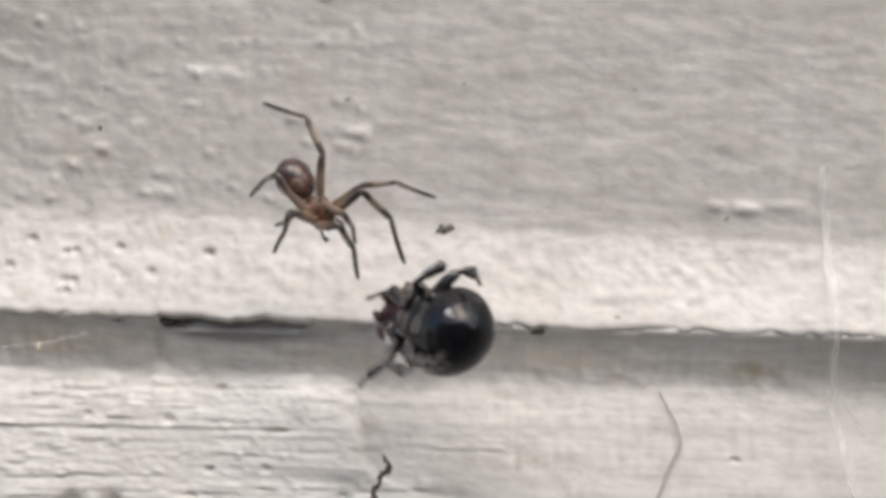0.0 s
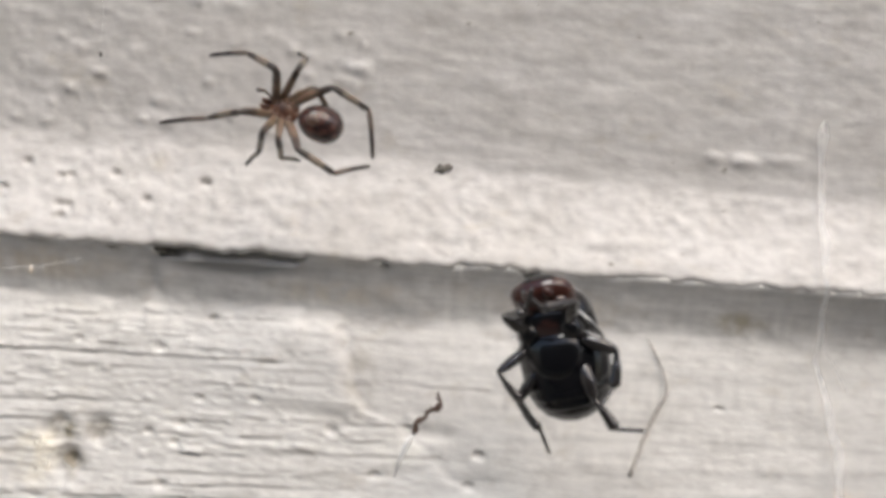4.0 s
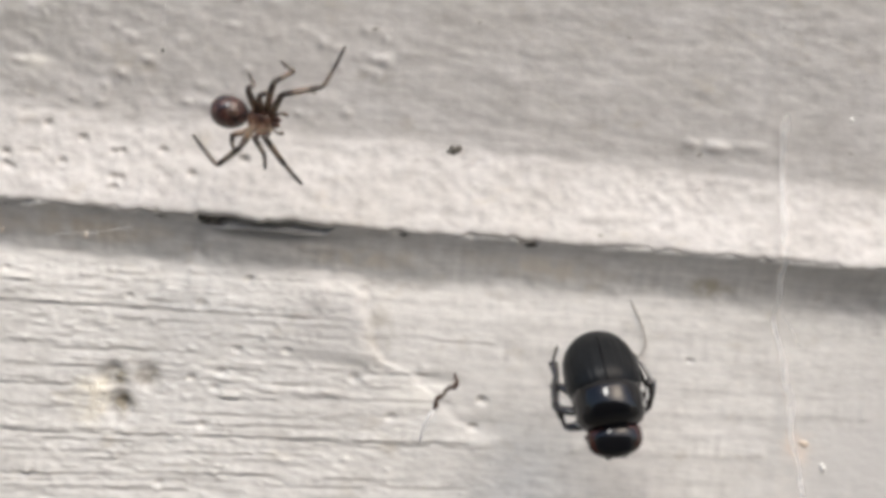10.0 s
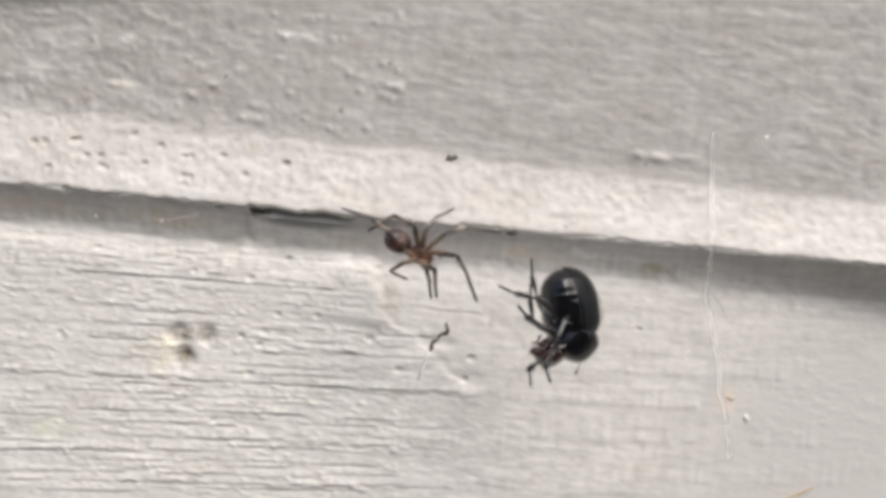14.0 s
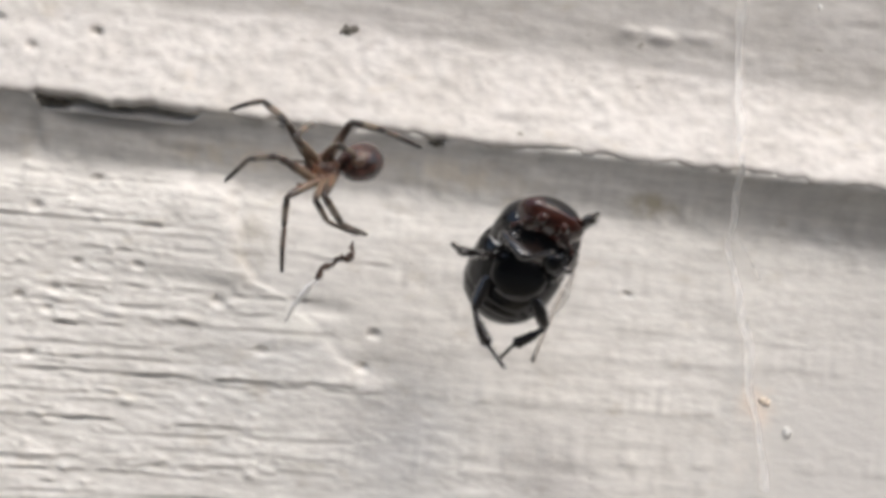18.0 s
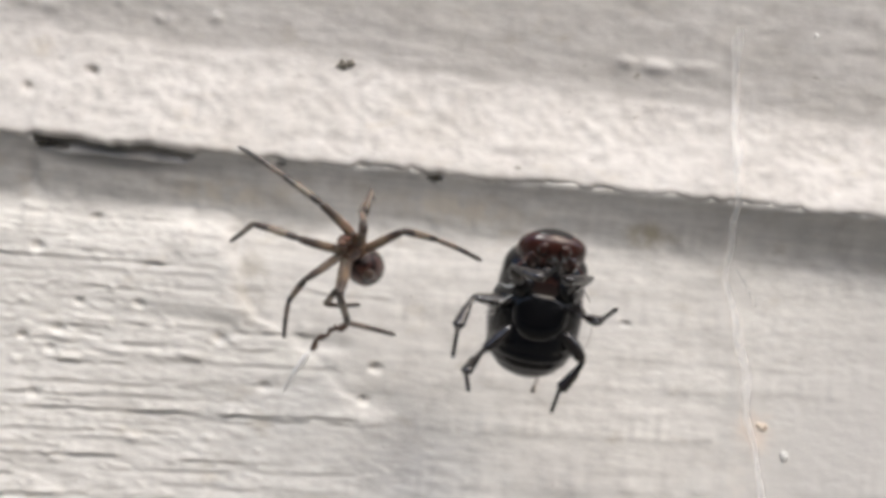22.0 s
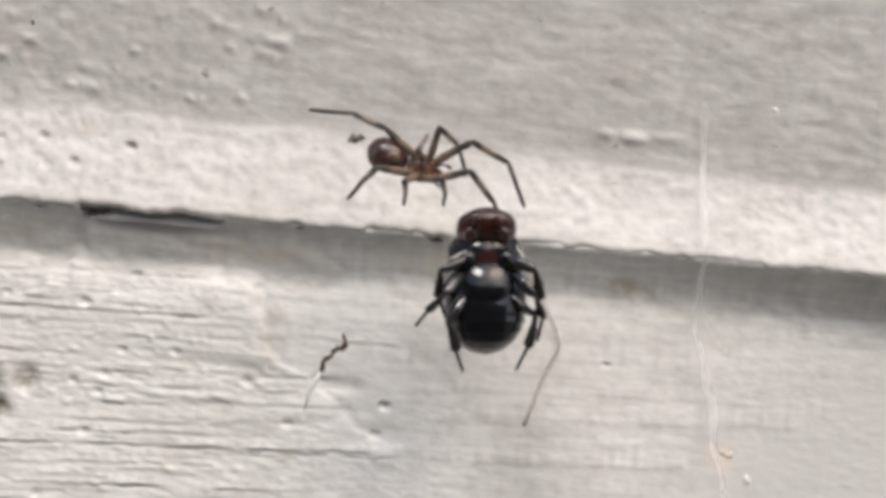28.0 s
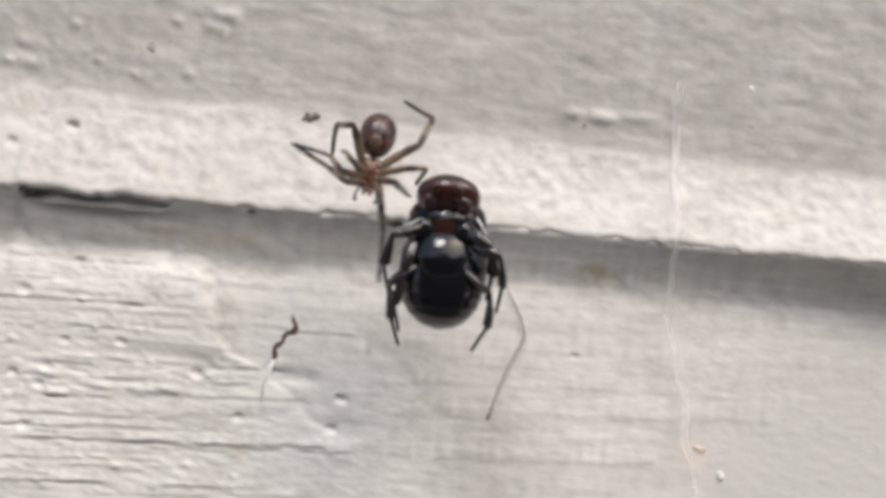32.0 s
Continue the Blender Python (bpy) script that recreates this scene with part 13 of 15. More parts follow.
    walk(paddles["left", "fore", "tibia"], keyed([
        (0, -2.85, -1.34, 0.59, 3, -29, -2), (0.27, -2.85, -1.56, 0.55, -25, -51, 9), (0.5, -2.81, -1.82, 0.53, -80, -63, 48), (0.67, -2.95, -1.95, 1.4, -114, -48, 131),
        (0.83, -2.64, -2.21, 2.2, -106, -25, -178), (1, -1.95, -2.49, 2.71, -84, -14, -130), (1.17, -2.58, -2.36, 2.18, -114, 10, -176), (1.33, -2.85, -2.28, 1.39, -152, 3, 133),
        (1.5, -2.69, -2.3, 0.58, -173, -30, 91), (2, -2.71, -2.32, 0.66, 180, -26, 91), (2.5, -2.74, -2.23, 0.62, 179, -26, 91), (3, -2.75, -2.14, 0.58, 179, -27, 91),
        (3.5, -2.75, -2.27, 0.7, -174, -29, 91), (3.67, -2.85, -2.26, 1.49, -152, 4, 133), (3.83, -2.56, -2.34, 2.23, -114, 11, -176), (4, -1.95, -2.49, 2.71, -84, -14, -130),
        (4.17, -2.53, -2.37, 2.23, -113, 7, -177), (4.33, -2.82, -2.33, 1.52, -148, -2, 133), (4.5, -2.74, -2.36, 0.78, -166, -33, 90), (5, -2.74, -2.32, 0.74, -167, -35, 90),
        (5.5, -2.75, -2.28, 0.69, -167, -36, 89), (6, -2.75, -2.23, 0.65, -167, -38, 89), (6.5, -2.75, -2.19, 0.61, -167, -40, 88), (6.67, -2.88, -2.2, 1.44, -132, -70, 11),
        (6.83, -2.58, -2.32, 2.21, -74, -48, -88), (7, -1.95, -2.49, 2.71, -84, -14, -130), (7.17, -2.58, -2.36, 2.18, -76, -50, -89), (7.33, -2.85, -2.28, 1.39, -143, -70, 17),
        (7.5, -2.68, -2.3, 0.55, -172, -37, 88), (7.73, -2.67, -2.61, 1.13, -127, -5, 98), (8, -2.27, -3.05, 1.37, -77, 9, 127), (8.27, -2.58, -2.6, 1.86, -97, -9, 120),
        (8.5, -2.76, -1.94, 2.14, -116, -29, 119), (8.67, -2.93, -2.01, 1.55, -133, -29, 108), (8.83, -2.86, -2.19, 0.97, -150, -33, 97), (9, -2.57, -2.45, 0.49, -167, -39, 87),
        (9.5, -2.67, -2.38, 0.62, -168, -33, 89), (10, -2.76, -2.3, 0.76, -168, -27, 91), (10.27, -2.86, -1.99, 1.88, -143, -51, 72), (10.5, -2.28, -1.59, 2.79, -88, -61, 24),
        (10.67, -1.96, -1.35, 2.98, -93, -27, 72), (10.83, -1.59, -1.15, 3.09, -72, 1, 111), (11, -1.2, -0.98, 3.11, -38, 7, 158), (11.17, -1.07, -1.08, 3.14, -38, 38, -155),
        (11.33, -0.94, -1.19, 3.16, 0, 54, -78), (11.5, -0.81, -1.33, 3.16, 31, 32, -9), (11.67, -0.91, -2.62, 2.86, -5, 74, -71), (11.83, -0.66, -3.34, 1.76, -93, 46, 176),
        (12, -0.21, -3.04, 0.53, -87, 1, 147), (12.5, -1.22, -3.41, 1.67, -82, -6, -172), (13, -1.95, -2.49, 2.71, -84, -14, -130), (13.5, -2.31, -2.66, 2.26, -73, -3, 176),
        (14, -2.6, -2.64, 1.72, -75, 13, 124), (14.27, -2.31, -2.66, 2.26, -73, -3, 176), (14.5, -1.95, -2.49, 2.71, -84, -14, -130), (14.67, -2.18, -2.34, 2.65, -79, -61, -122),
        (14.83, -2.38, -2.14, 2.57, 111, -71, 58), (15, -2.54, -1.88, 2.5, 115, -24, 66), (15.5, -2.75, -2.07, 2.09, 134, -26, 68), (16, -2.85, -2.22, 1.62, 154, -28, 70),
        (16.17, -2.83, -2.24, 1.66, -164, 9, 68), (16.33, -2.81, -2.27, 1.7, -111, 36, 95), (16.5, -2.79, -2.3, 1.75, -46, 27, 138), (16.73, -2.43, -2.49, 2.27, -56, -1, -179),
        (17, -1.95, -2.49, 2.71, -84, -14, -130), (17.17, -2.59, -2.58, 1.87, -79, -40, -86), (17.33, -2.81, -2.26, 0.88, -108, -58, -17), (17.5, -2.54, -1.64, 0.07, -145, -45, 59),
        (17.67, -2.81, -2.26, 0.88, -108, -58, -17), (17.83, -2.59, -2.58, 1.87, -79, -40, -86), (18, -1.95, -2.49, 2.71, -84, -14, -130), (18.17, -2.59, -2.62, 1.81, -80, -38, -84),
        (18.33, -2.76, -2.29, 0.76, -106, -55, -17), (18.5, -2.42, -1.62, -0.07, -139, -43, 56), (18.67, -2.76, -2.29, 0.76, -106, -55, -17), (18.83, -2.59, -2.62, 1.81, -80, -38, -84),
        (19, -1.95, -2.49, 2.71, -84, -14, -130), (19.17, -2.39, -2.73, 2.04, -87, -45, -83), (19.33, -2.61, -2.7, 1.24, -133, -57, -1), (19.5, -2.56, -2.41, 0.45, -159, -32, 63),
        (19.67, -2.61, -2.7, 1.24, -133, -57, -1), (19.83, -2.39, -2.73, 2.04, -87, -45, -83), (20, -1.95, -2.49, 2.71, -84, -14, -130), (20.17, -2.42, -2.69, 2.06, -87, -46, -84),
        (20.33, -2.68, -2.61, 1.27, -135, -58, -1), (20.5, -2.66, -2.3, 0.51, -162, -32, 63), (20.67, -2.68, -2.61, 1.27, -135, -58, -1), (20.83, -2.42, -2.69, 2.06, -87, -46, -84),
        (21, -1.95, -2.49, 2.71, -84, -14, -130), (21.17, -2.46, -2.65, 2.04, -89, -46, -82), (21.33, -2.74, -2.51, 1.23, -139, -56, 3), (21.5, -2.72, -2.1, 0.48, -162, -28, 64),
        (21.67, -2.74, -2.51, 1.23, -139, -56, 3), (21.83, -2.46, -2.65, 2.04, -89, -46, -82), (22, -1.95, -2.49, 2.71, -84, -14, -130), (22.17, -2.42, -2.66, 2.09, -90, -46, -81),
        (22.33, -2.7, -2.57, 1.35, -140, -54, 5), (22.5, -2.73, -2.24, 0.62, -161, -26, 65), (23, -2.71, -2.39, 0.74, -163, -28, 64), (23.5, -2.73, -2.32, 0.71, -164, -25, 66),
        (24, -2.75, -2.25, 0.67, -166, -21, 67), (24.5, -2.73, -2.15, 0.54, -165, -24, 66), (24.67, -2.73, -2.52, 1.28, -145, -55, 8), (24.83, -2.45, -2.65, 2.06, -91, -48, -81),
        (25, -1.95, -2.49, 2.71, -84, -14, -130), (25.17, -2.45, -2.65, 2.06, -89, -46, -82), (25.33, -2.73, -2.52, 1.28, -139, -56, 3), (25.5, -2.74, -2.13, 0.54, -162, -28, 64),
        (25.67, -2.73, -2.52, 1.28, -139, -56, 3), (25.83, -2.45, -2.65, 2.06, -89, -46, -82), (26, -1.95, -2.49, 2.71, -84, -14, -130), (26.17, -2.43, -2.65, 2.1, -88, -46, -83),
        (26.33, -2.72, -2.54, 1.37, -136, -56, 1), (26.5, -2.76, -2.2, 0.65, -161, -30, 64), (27, -2.76, -2.19, 0.63, -161, -31, 63), (27.5, -2.75, -2.17, 0.6, -161, -33, 63),
        (28, -2.75, -2.15, 0.57, -162, -34, 62), (28.5, -2.74, -2.14, 0.55, -162, -36, 61), (29, -2.74, -2.12, 0.52, -162, -37, 61), (29.5, -2.76, -2.1, 0.56, -159, -33, 63),
        (30, -2.78, -2.09, 0.59, -156, -28, 65), (30.5, -2.73, -2.25, 0.62, -156, -31, 64), (31, -2.67, -2.4, 0.65, -156, -34, 62), (31.5, -2.7, -2.34, 0.63, -158, -27, 66),
        (32, -2.72, -2.27, 0.62, -159, -20, 69)]))
    walk(paddles["left", "middle", "femur"], keyed([
        (0, -1.55, -1.4, 0.45, 134, 50, -39), (0.5, -1.55, -1.4, 0.45, 138, 40, -24), (0.67, -1.55, -1.4, 0.45, -166, 66, 54), (0.83, -1.55, -1.4, 0.45, -116, 37, 127),
        (1, -1.55, -1.4, 0.45, -117, -3, 157), (1.17, -1.55, -1.4, 0.45, -114, 27, 116), (1.33, -1.55, -1.4, 0.45, -140, 49, 57), (1.5, -1.55, -1.4, 0.45, -180, 39, -14),
        (2, -1.55, -1.4, 0.45, -134, 45, -9), (2.5, -1.55, -1.4, 0.45, -160, 40, -11), (3, -1.55, -1.4, 0.45, 176, 34, -11), (3.5, -1.55, -1.4, 0.45, 168, 49, -14),
        (3.67, -1.55, -1.4, 0.45, -136, 47, 58), (3.83, -1.55, -1.4, 0.45, -114, 15, 98), (4, -1.55, -1.4, 0.45, -116, -21, 127), (4.17, -1.55, -1.4, 0.45, -109, 18, 104),
        (4.33, -1.55, -1.4, 0.45, -123, 56, 73), (4.5, -1.55, -1.4, 0.45, 154, 64, -24), (5, -1.55, -1.4, 0.45, 155, 64, -24), (5.5, -1.55, -1.4, 0.45, 155, 64, -24),
        (6, -1.55, -1.4, 0.45, 156, 64, -24), (6.5, -1.55, -1.4, 0.45, 156, 64, -24), (6.67, -1.55, -1.4, 0.45, 161, 47, 35), (6.83, -1.55, -1.4, 0.45, 145, 34, 80),
        (7, -1.55, -1.4, 0.45, 124, 33, 124), (7.17, -1.55, -1.4, 0.45, 142, 34, 80), (7.33, -1.55, -1.4, 0.45, 156, 45, 36), (7.5, -1.55, -1.4, 0.45, 153, 61, -21),
        (7.67, -1.55, -1.4, 0.45, -153, 61, 74), (7.83, -1.55, -1.4, 0.45, -143, 36, 128), (8, -1.55, -1.4, 0.45, -158, 14, 169), (8.27, -1.55, -1.4, 0.45, -141, -7, 151),
        (8.5, -1.55, -1.4, 0.45, -116, -21, 127), (8.67, -1.55, -1.4, 0.45, -111, 20, 109), (8.83, -1.55, -1.4, 0.45, -124, 60, 82), (9, -1.55, -1.4, 0.45, 134, 66, -31),
        (9.5, -1.55, -1.4, 0.45, 144, 64, -28), (10, -1.55, -1.4, 0.45, 153, 62, -25), (10.5, -1.55, -1.4, 0.45, 151, 60, -23), (10.67, -1.55, -1.4, 0.45, -130, 56, 70),
        (10.83, -1.55, -1.4, 0.45, -111, 18, 104), (11, -1.55, -1.4, 0.45, -116, -21, 127), (11.17, -1.55, -1.4, 0.45, -87, 12, 114), (11.33, -1.55, -1.4, 0.45, -57, 47, 120),
        (11.5, -1.55, -1.4, 0.45, 20, 65, 177), (11.67, -1.55, -1.4, 0.45, -42, 46, 154), (11.83, -1.55, -1.4, 0.45, -80, 23, 161), (12, -1.55, -1.4, 0.45, -117, 9, -180),
        (13, -1.55, -1.4, 0.45, -159, 18, 170), (14, -1.55, -1.4, 0.45, -117, 0, 163), (14.5, -1.55, -1.4, 0.45, -126, 19, -173), (14.67, -1.55, -1.4, 0.45, -95, 27, 164),
        (14.83, -1.55, -1.4, 0.45, -64, 44, 146), (15, -1.55, -1.4, 0.45, -26, 67, 142), (15.5, -1.55, -1.4, 0.45, -11, 57, 147), (16, -1.55, -1.4, 0.45, 0, 47, 147),
        (16.17, -1.55, -1.4, 0.45, -40, 27, 152), (16.33, -1.55, -1.4, 0.45, -77, 14, 169), (16.5, -1.55, -1.4, 0.45, -116, 14, -170), (16.67, -1.55, -1.4, 0.45, -153, 42, 171),
        (16.83, -1.55, -1.4, 0.45, 146, 48, 126), (17, -1.55, -1.4, 0.45, 100, 25, 97), (17.17, -1.55, -1.4, 0.45, 62, 30, 118), (17.33, -1.55, -1.4, 0.45, 23, 47, 132),
        (17.5, -1.55, -1.4, 0.45, -32, 66, 125), (17.67, -1.55, -1.4, 0.45, -43, 44, 131), (17.83, -1.55, -1.4, 0.45, -54, 23, 140), (18, -1.55, -1.4, 0.45, -67, 5, 152),
        (18.17, -1.55, -1.4, 0.45, -76, 33, 138), (18.33, -1.55, -1.4, 0.45, -103, 57, 107), (18.5, -1.55, -1.4, 0.45, -161, 59, 45), (18.67, -1.55, -1.4, 0.45, -117, 59, 81),
        (18.83, -1.55, -1.4, 0.45, -85, 47, 105), (19, -1.55, -1.4, 0.45, -66, 30, 115), (19.17, -1.55, -1.4, 0.45, -92, 51, 115), (19.33, -1.55, -1.4, 0.45, -140, 68, 92),
        (19.5, -1.55, -1.4, 0.45, 145, 65, 39), (19.67, -1.55, -1.4, 0.45, -143, 53, 104), (19.83, -1.55, -1.4, 0.45, -117, 22, 121), (20, -1.55, -1.4, 0.45, -103, -11, 123),
        (20.17, -1.55, -1.4, 0.45, -122, 25, 128), (20.33, -1.55, -1.4, 0.45, -153, 60, 113), (20.5, -1.55, -1.4, 0.45, 107, 66, 27), (20.67, -1.55, -1.4, 0.45, -157, 56, 109),
        (20.83, -1.55, -1.4, 0.45, -127, 19, 122), (21, -1.55, -1.4, 0.45, -106, -19, 115), (21.17, -1.55, -1.4, 0.45, -119, 19, 116), (21.33, -1.55, -1.4, 0.45, -141, 56, 102),
        (21.5, -1.55, -1.4, 0.45, 124, 70, 14), (21.67, -1.55, -1.4, 0.45, -144, 53, 91), (21.83, -1.55, -1.4, 0.45, -118, 16, 98), (22, -1.55, -1.4, 0.45, -96, -20, 89),
        (22.17, -1.55, -1.4, 0.45, -106, 17, 90), (22.33, -1.55, -1.4, 0.45, -123, 53, 80), (22.5, -1.55, -1.4, 0.45, 155, 74, 3), (23, -1.55, -1.4, 0.45, 174, 74, 3),
        (23.5, -1.55, -1.4, 0.45, 175, 57, 9), (24, -1.55, -1.4, 0.45, 173, 40, 13), (24.5, -1.55, -1.4, 0.45, 163, 37, 14), (24.67, -1.55, -1.4, 0.45, -152, 42, 66),
        (24.83, -1.55, -1.4, 0.45, -119, 20, 105), (25, -1.55, -1.4, 0.45, -107, -12, 128), (25.17, -1.55, -1.4, 0.45, -120, 21, 106), (25.33, -1.55, -1.4, 0.45, -154, 44, 67),
        (25.5, -1.55, -1.4, 0.45, 158, 38, 14), (25.67, -1.55, -1.4, 0.45, -131, 77, 81), (25.83, -1.55, -1.4, 0.45, -46, 41, 162), (26, -1.55, -1.4, 0.45, -34, -7, 168),
        (26.17, -1.55, -1.4, 0.45, -45, 40, 162), (26.33, -1.55, -1.4, 0.45, -121, 77, 89), (26.5, -1.55, -1.4, 0.45, 160, 41, 13), (27, -1.55, -1.4, 0.45, 157, 42, 12),
        (27.5, -1.55, -1.4, 0.45, 153, 42, 12), (28, -1.55, -1.4, 0.45, 150, 43, 12), (28.5, -1.55, -1.4, 0.45, 146, 43, 11), (29, -1.55, -1.4, 0.45, 142, 44, 11),
        (29.5, -1.55, -1.4, 0.45, 127, 47, 5), (30, -1.55, -1.4, 0.45, 110, 49, -2), (30.5, -1.55, -1.4, 0.45, 140, 39, 13), (31, -1.55, -1.4, 0.45, 163, 25, 18),
        (31.5, -1.55, -1.4, 0.45, 168, 22, 19), (32, -1.55, -1.4, 0.45, 173, 18, 19)]))
    walk(paddles["left", "middle", "foot"], keyed([
        (0, -3.17, -1.47, -2.25, 173, -16, 2), (0.5, -3.29, -0.68, -1.75, -156, 11, 14), (0.67, -4.33, -1.63, -1.22, -140, 13, 60), (0.83, -4.31, -3.14, -1.03, -128, 4, 105),
        (1, -3.28, -4.27, -1.29, -126, -11, 148), (1.17, -4.79, -2.65, -0.73, -100, -15, 102), (1.33, -4.66, -0.48, -0.66, -80, 0, 59), (1.5, -2.93, 0.79, -1.1, -74, 24, 20),
        (2, -2.13, 1.95, -0.86, -31, 34, 11), (2.5, -2.86, 1.34, -0.95, -55, 33, 12), (3, -3.38, 0.39, -0.78, -79, 32, 14), (3.5, -3.51, -0.03, -1.95, -139, 16, -16),
        (3.67, -3.9, -0.96, -2.15, -151, 37, -74), (3.83, -3.34, -1.98, -2.19, 180, 36, -143), (4, -2.26, -2.36, -2.02, 169, 15, 160), (4.17, -2.69, -2.39, -1.93, 159, 6, 100),
        (4.33, -3.1, -2.02, -2, 162, -7, 42), (4.5, -3.19, -1.45, -2.2, 174, -11, -18), (5, -3.21, -1.48, -2.21, 176, -12, -18), (5.5, -3.23, -1.5, -2.21, 179, -13, -18),
        (6, -3.25, -1.53, -2.22, -179, -14, -18), (6.5, -3.28, -1.56, -2.22, -176, -15, -18), (6.67, -1.5, -3.22, -2.43, 165, -40, 2), (6.83, 0.86, -2.87, -1.96, 124, -54, 43),
        (7, 1.89, -0.79, -1, 80, -44, 88), (7.17, 0.94, -2.81, -1.92, 124, -53, 42), (7.33, -1.3, -3.22, -2.42, 164, -39, 2), (7.5, -3.13, -1.69, -2.26, -178, -13, -18),
        (7.67, -2.74, -2.72, -2.27, -170, -9, 40), (7.83, -1.8, -3.06, -2.66, -162, -13, 97), (8, -1.06, -2.48, -3.13, -161, -22, 156), (8.27, -1.76, -2.61, -2.82, -177, -4, 161),
        (8.5, -2.26, -2.36, -2.02, 169, 15, 160), (8.67, -2.59, -2.66, -1.93, 158, 7, 100), (8.83, -3.06, -2.54, -1.92, 160, -7, 42), (9, -3.35, -2.07, -1.97, 172, -12, -18),
        (9.5, -3.13, -1.74, -2.1, 175, -11, -18), (10, -2.89, -1.41, -2.19, 178, -10, -18), (10.5, -2.88, -1.54, -2.23, 176, -14, -18), (10.67, -2.87, -1.94, -2.09, 162, -10, 43),
        (10.83, -2.61, -2.29, -1.99, 158, 4, 101), (11, -2.26, -2.36, -2.02, 169, 15, 160), (11.17, -2.83, -2.98, -1.11, 169, 15, -141), (11.33, -3.58, -2.5, -0.44, 169, 15, -82),
        (11.5, -4, -1.18, -0.42, 169, 15, -23), (11.67, -3.65, -3.08, -0.06, -161, 24, 38), (11.83, -2.39, -4.28, -0.76, -139, 4, 94), (12, -1.06, -3.98, -2.05, -141, -25, 144),
        (13, -0.69, -3.02, -2.88, -177, 10, 164), (14, -3.13, -4.11, -1.53, -133, -17, 145), (14.5, -2.06, -4.2, -1.46, -143, -17, 151), (14.67, -2.53, -4.37, -1.12, -143, -40, -157),
        (14.83, -2.67, -3.65, -0.42, -171, -50, -85), (15, -2.4, -2.46, 0.17, 166, -35, -17), (15.5, -2.36, -2.17, 0.29, 168, -29, -19), (16, -2.25, -1.88, 0.37, 170, -24, -20),
        (16.17, -2.74, -3.28, 0.2, -170, -48, -82), (16.33, -2.56, -4.38, -0.53, -130, -41, -161), (16.5, -1.87, -4.48, -1.3, -125, -12, 146), (16.67, -0.56, -3.45, -2.41, -151, 1, 155),
        (16.83, 0.96, -2.14, -2.19, -175, 17, 156), (17, 1.99, -1.18, -0.76, 157, 32, 151), (17.17, 1.11, -0.62, -0.01, 143, 12, 91), (17.33, -1.03, -0.61, 0.07, 152, -9, 37),
        (17.5, -3.02, -1.29, -0.72, 175, -14, -22), (17.67, -4.13, -2.25, -0.01, -157, -65, -65), (17.83, -4.37, -3.39, 1.08, -55, -46, 179), (18, -3.48, -4.31, 1.93, -49, 8, 154),
        (18.17, -4.71, -3.33, 0.61, -66, 54, 120), (18.33, -4.71, -2.09, -0.95, -155, 56, 18), (18.5, -3.53, -1.18, -2.08, -177, 12, -20), (18.67, -4.71, -1.75, -1.31, -153, 20, 38),
        (18.83, -4.94, -2.7, -0.08, -134, 5, 93), (19, -4.12, -3.48, 1.17, -134, -19, 144), (19.17, -4.86, -3.24, 0.2, -127, 3, 93), (19.33, -4.6, -2.7, -0.51, -140, 22, 39),
        (19.5, -3.44, -2.03, -0.73, -165, 21, -21), (19.67, -3.68, -2.56, -1.8, -172, 14, -81), (19.83, -3.21, -2.75, -2.21, -170, 5, -139), (20, -2.38, -2.45, -1.69, -161, 2, 164),
        (20.17, -3.01, -3.01, -2.29, -158, 2, -141), (20.33, -3.21, -2.93, -1.62, -156, 0, -85), (20.5, -2.82, -2.31, -0.07, -157, -3, -30), (20.67, -3.38, -3.71, -1.29, -141, -18, -81),
        (20.83, -2.84, -4.2, -1.47, -119, -14, -135), (21, -1.88, -3.22, -0.49, -108, 4, 177), (21.17, -1.08, -1.93, -0.29, -122, -13, -133), (21.33, -1.88, -1.06, -0.12, -144, -13, -78),
        (21.5, -3.3, -1.68, -0.11, -157, 5, -27), (21.67, -4.4, -2.14, -1.01, -156, 4, -83), (21.83, -4.73, -2.51, -1.31, -154, 4, -138), (22, -4.08, -2.69, -0.87, -153, 6, 166),
        (22.17, -4.67, -2.06, -1.35, -157, 0, -137), (22.33, -4.43, -1.36, -1.57, -165, 1, -81), (22.5, -3.47, -1.07, -1.44, -168, 7, -24), (23, -3.04, -1.68, -1.94, -177, -4, -25),
        (23.5, -3.55, -0.66, -2.02, -165, 10, -21), (24, -3.65, -0.26, -1.18, -150, 23, -14), (24.5, -3.55, -0.69, -1.34, -154, 12, -19), (24.67, -4.58, -1.69, -1.45, -139, -11, -59),
        (24.83, -4.42, -3.07, -1.37, -111, -18, -106), (25, -3.21, -4, -1.13, -88, -2, -151), (25.17, -4.25, -3.34, -1.34, -122, -14, -101), (25.33, -4.56, -2.33, -1.43, -153, 4, -54),
        (25.5, -4.01, -1.39, -1.35, -164, 39, -14), (25.67, -5.04, -2.43, -0.07, -125, 46, 46), (25.83, -4.38, -3.48, 1.39, -99, 25, 95), (26, -2.38, -4.22, 2.12, -95, -4, 129),
        (26.17, -4.32, -3.54, 1.39, -88, 27, 107), (26.33, -5.05, -2.57, -0.07, -97, 58, 78), (26.5, -4.27, -1.61, -1.38, -170, 70, -14), (27, -4.04, -1.47, -1.55, -166, 63, -19),
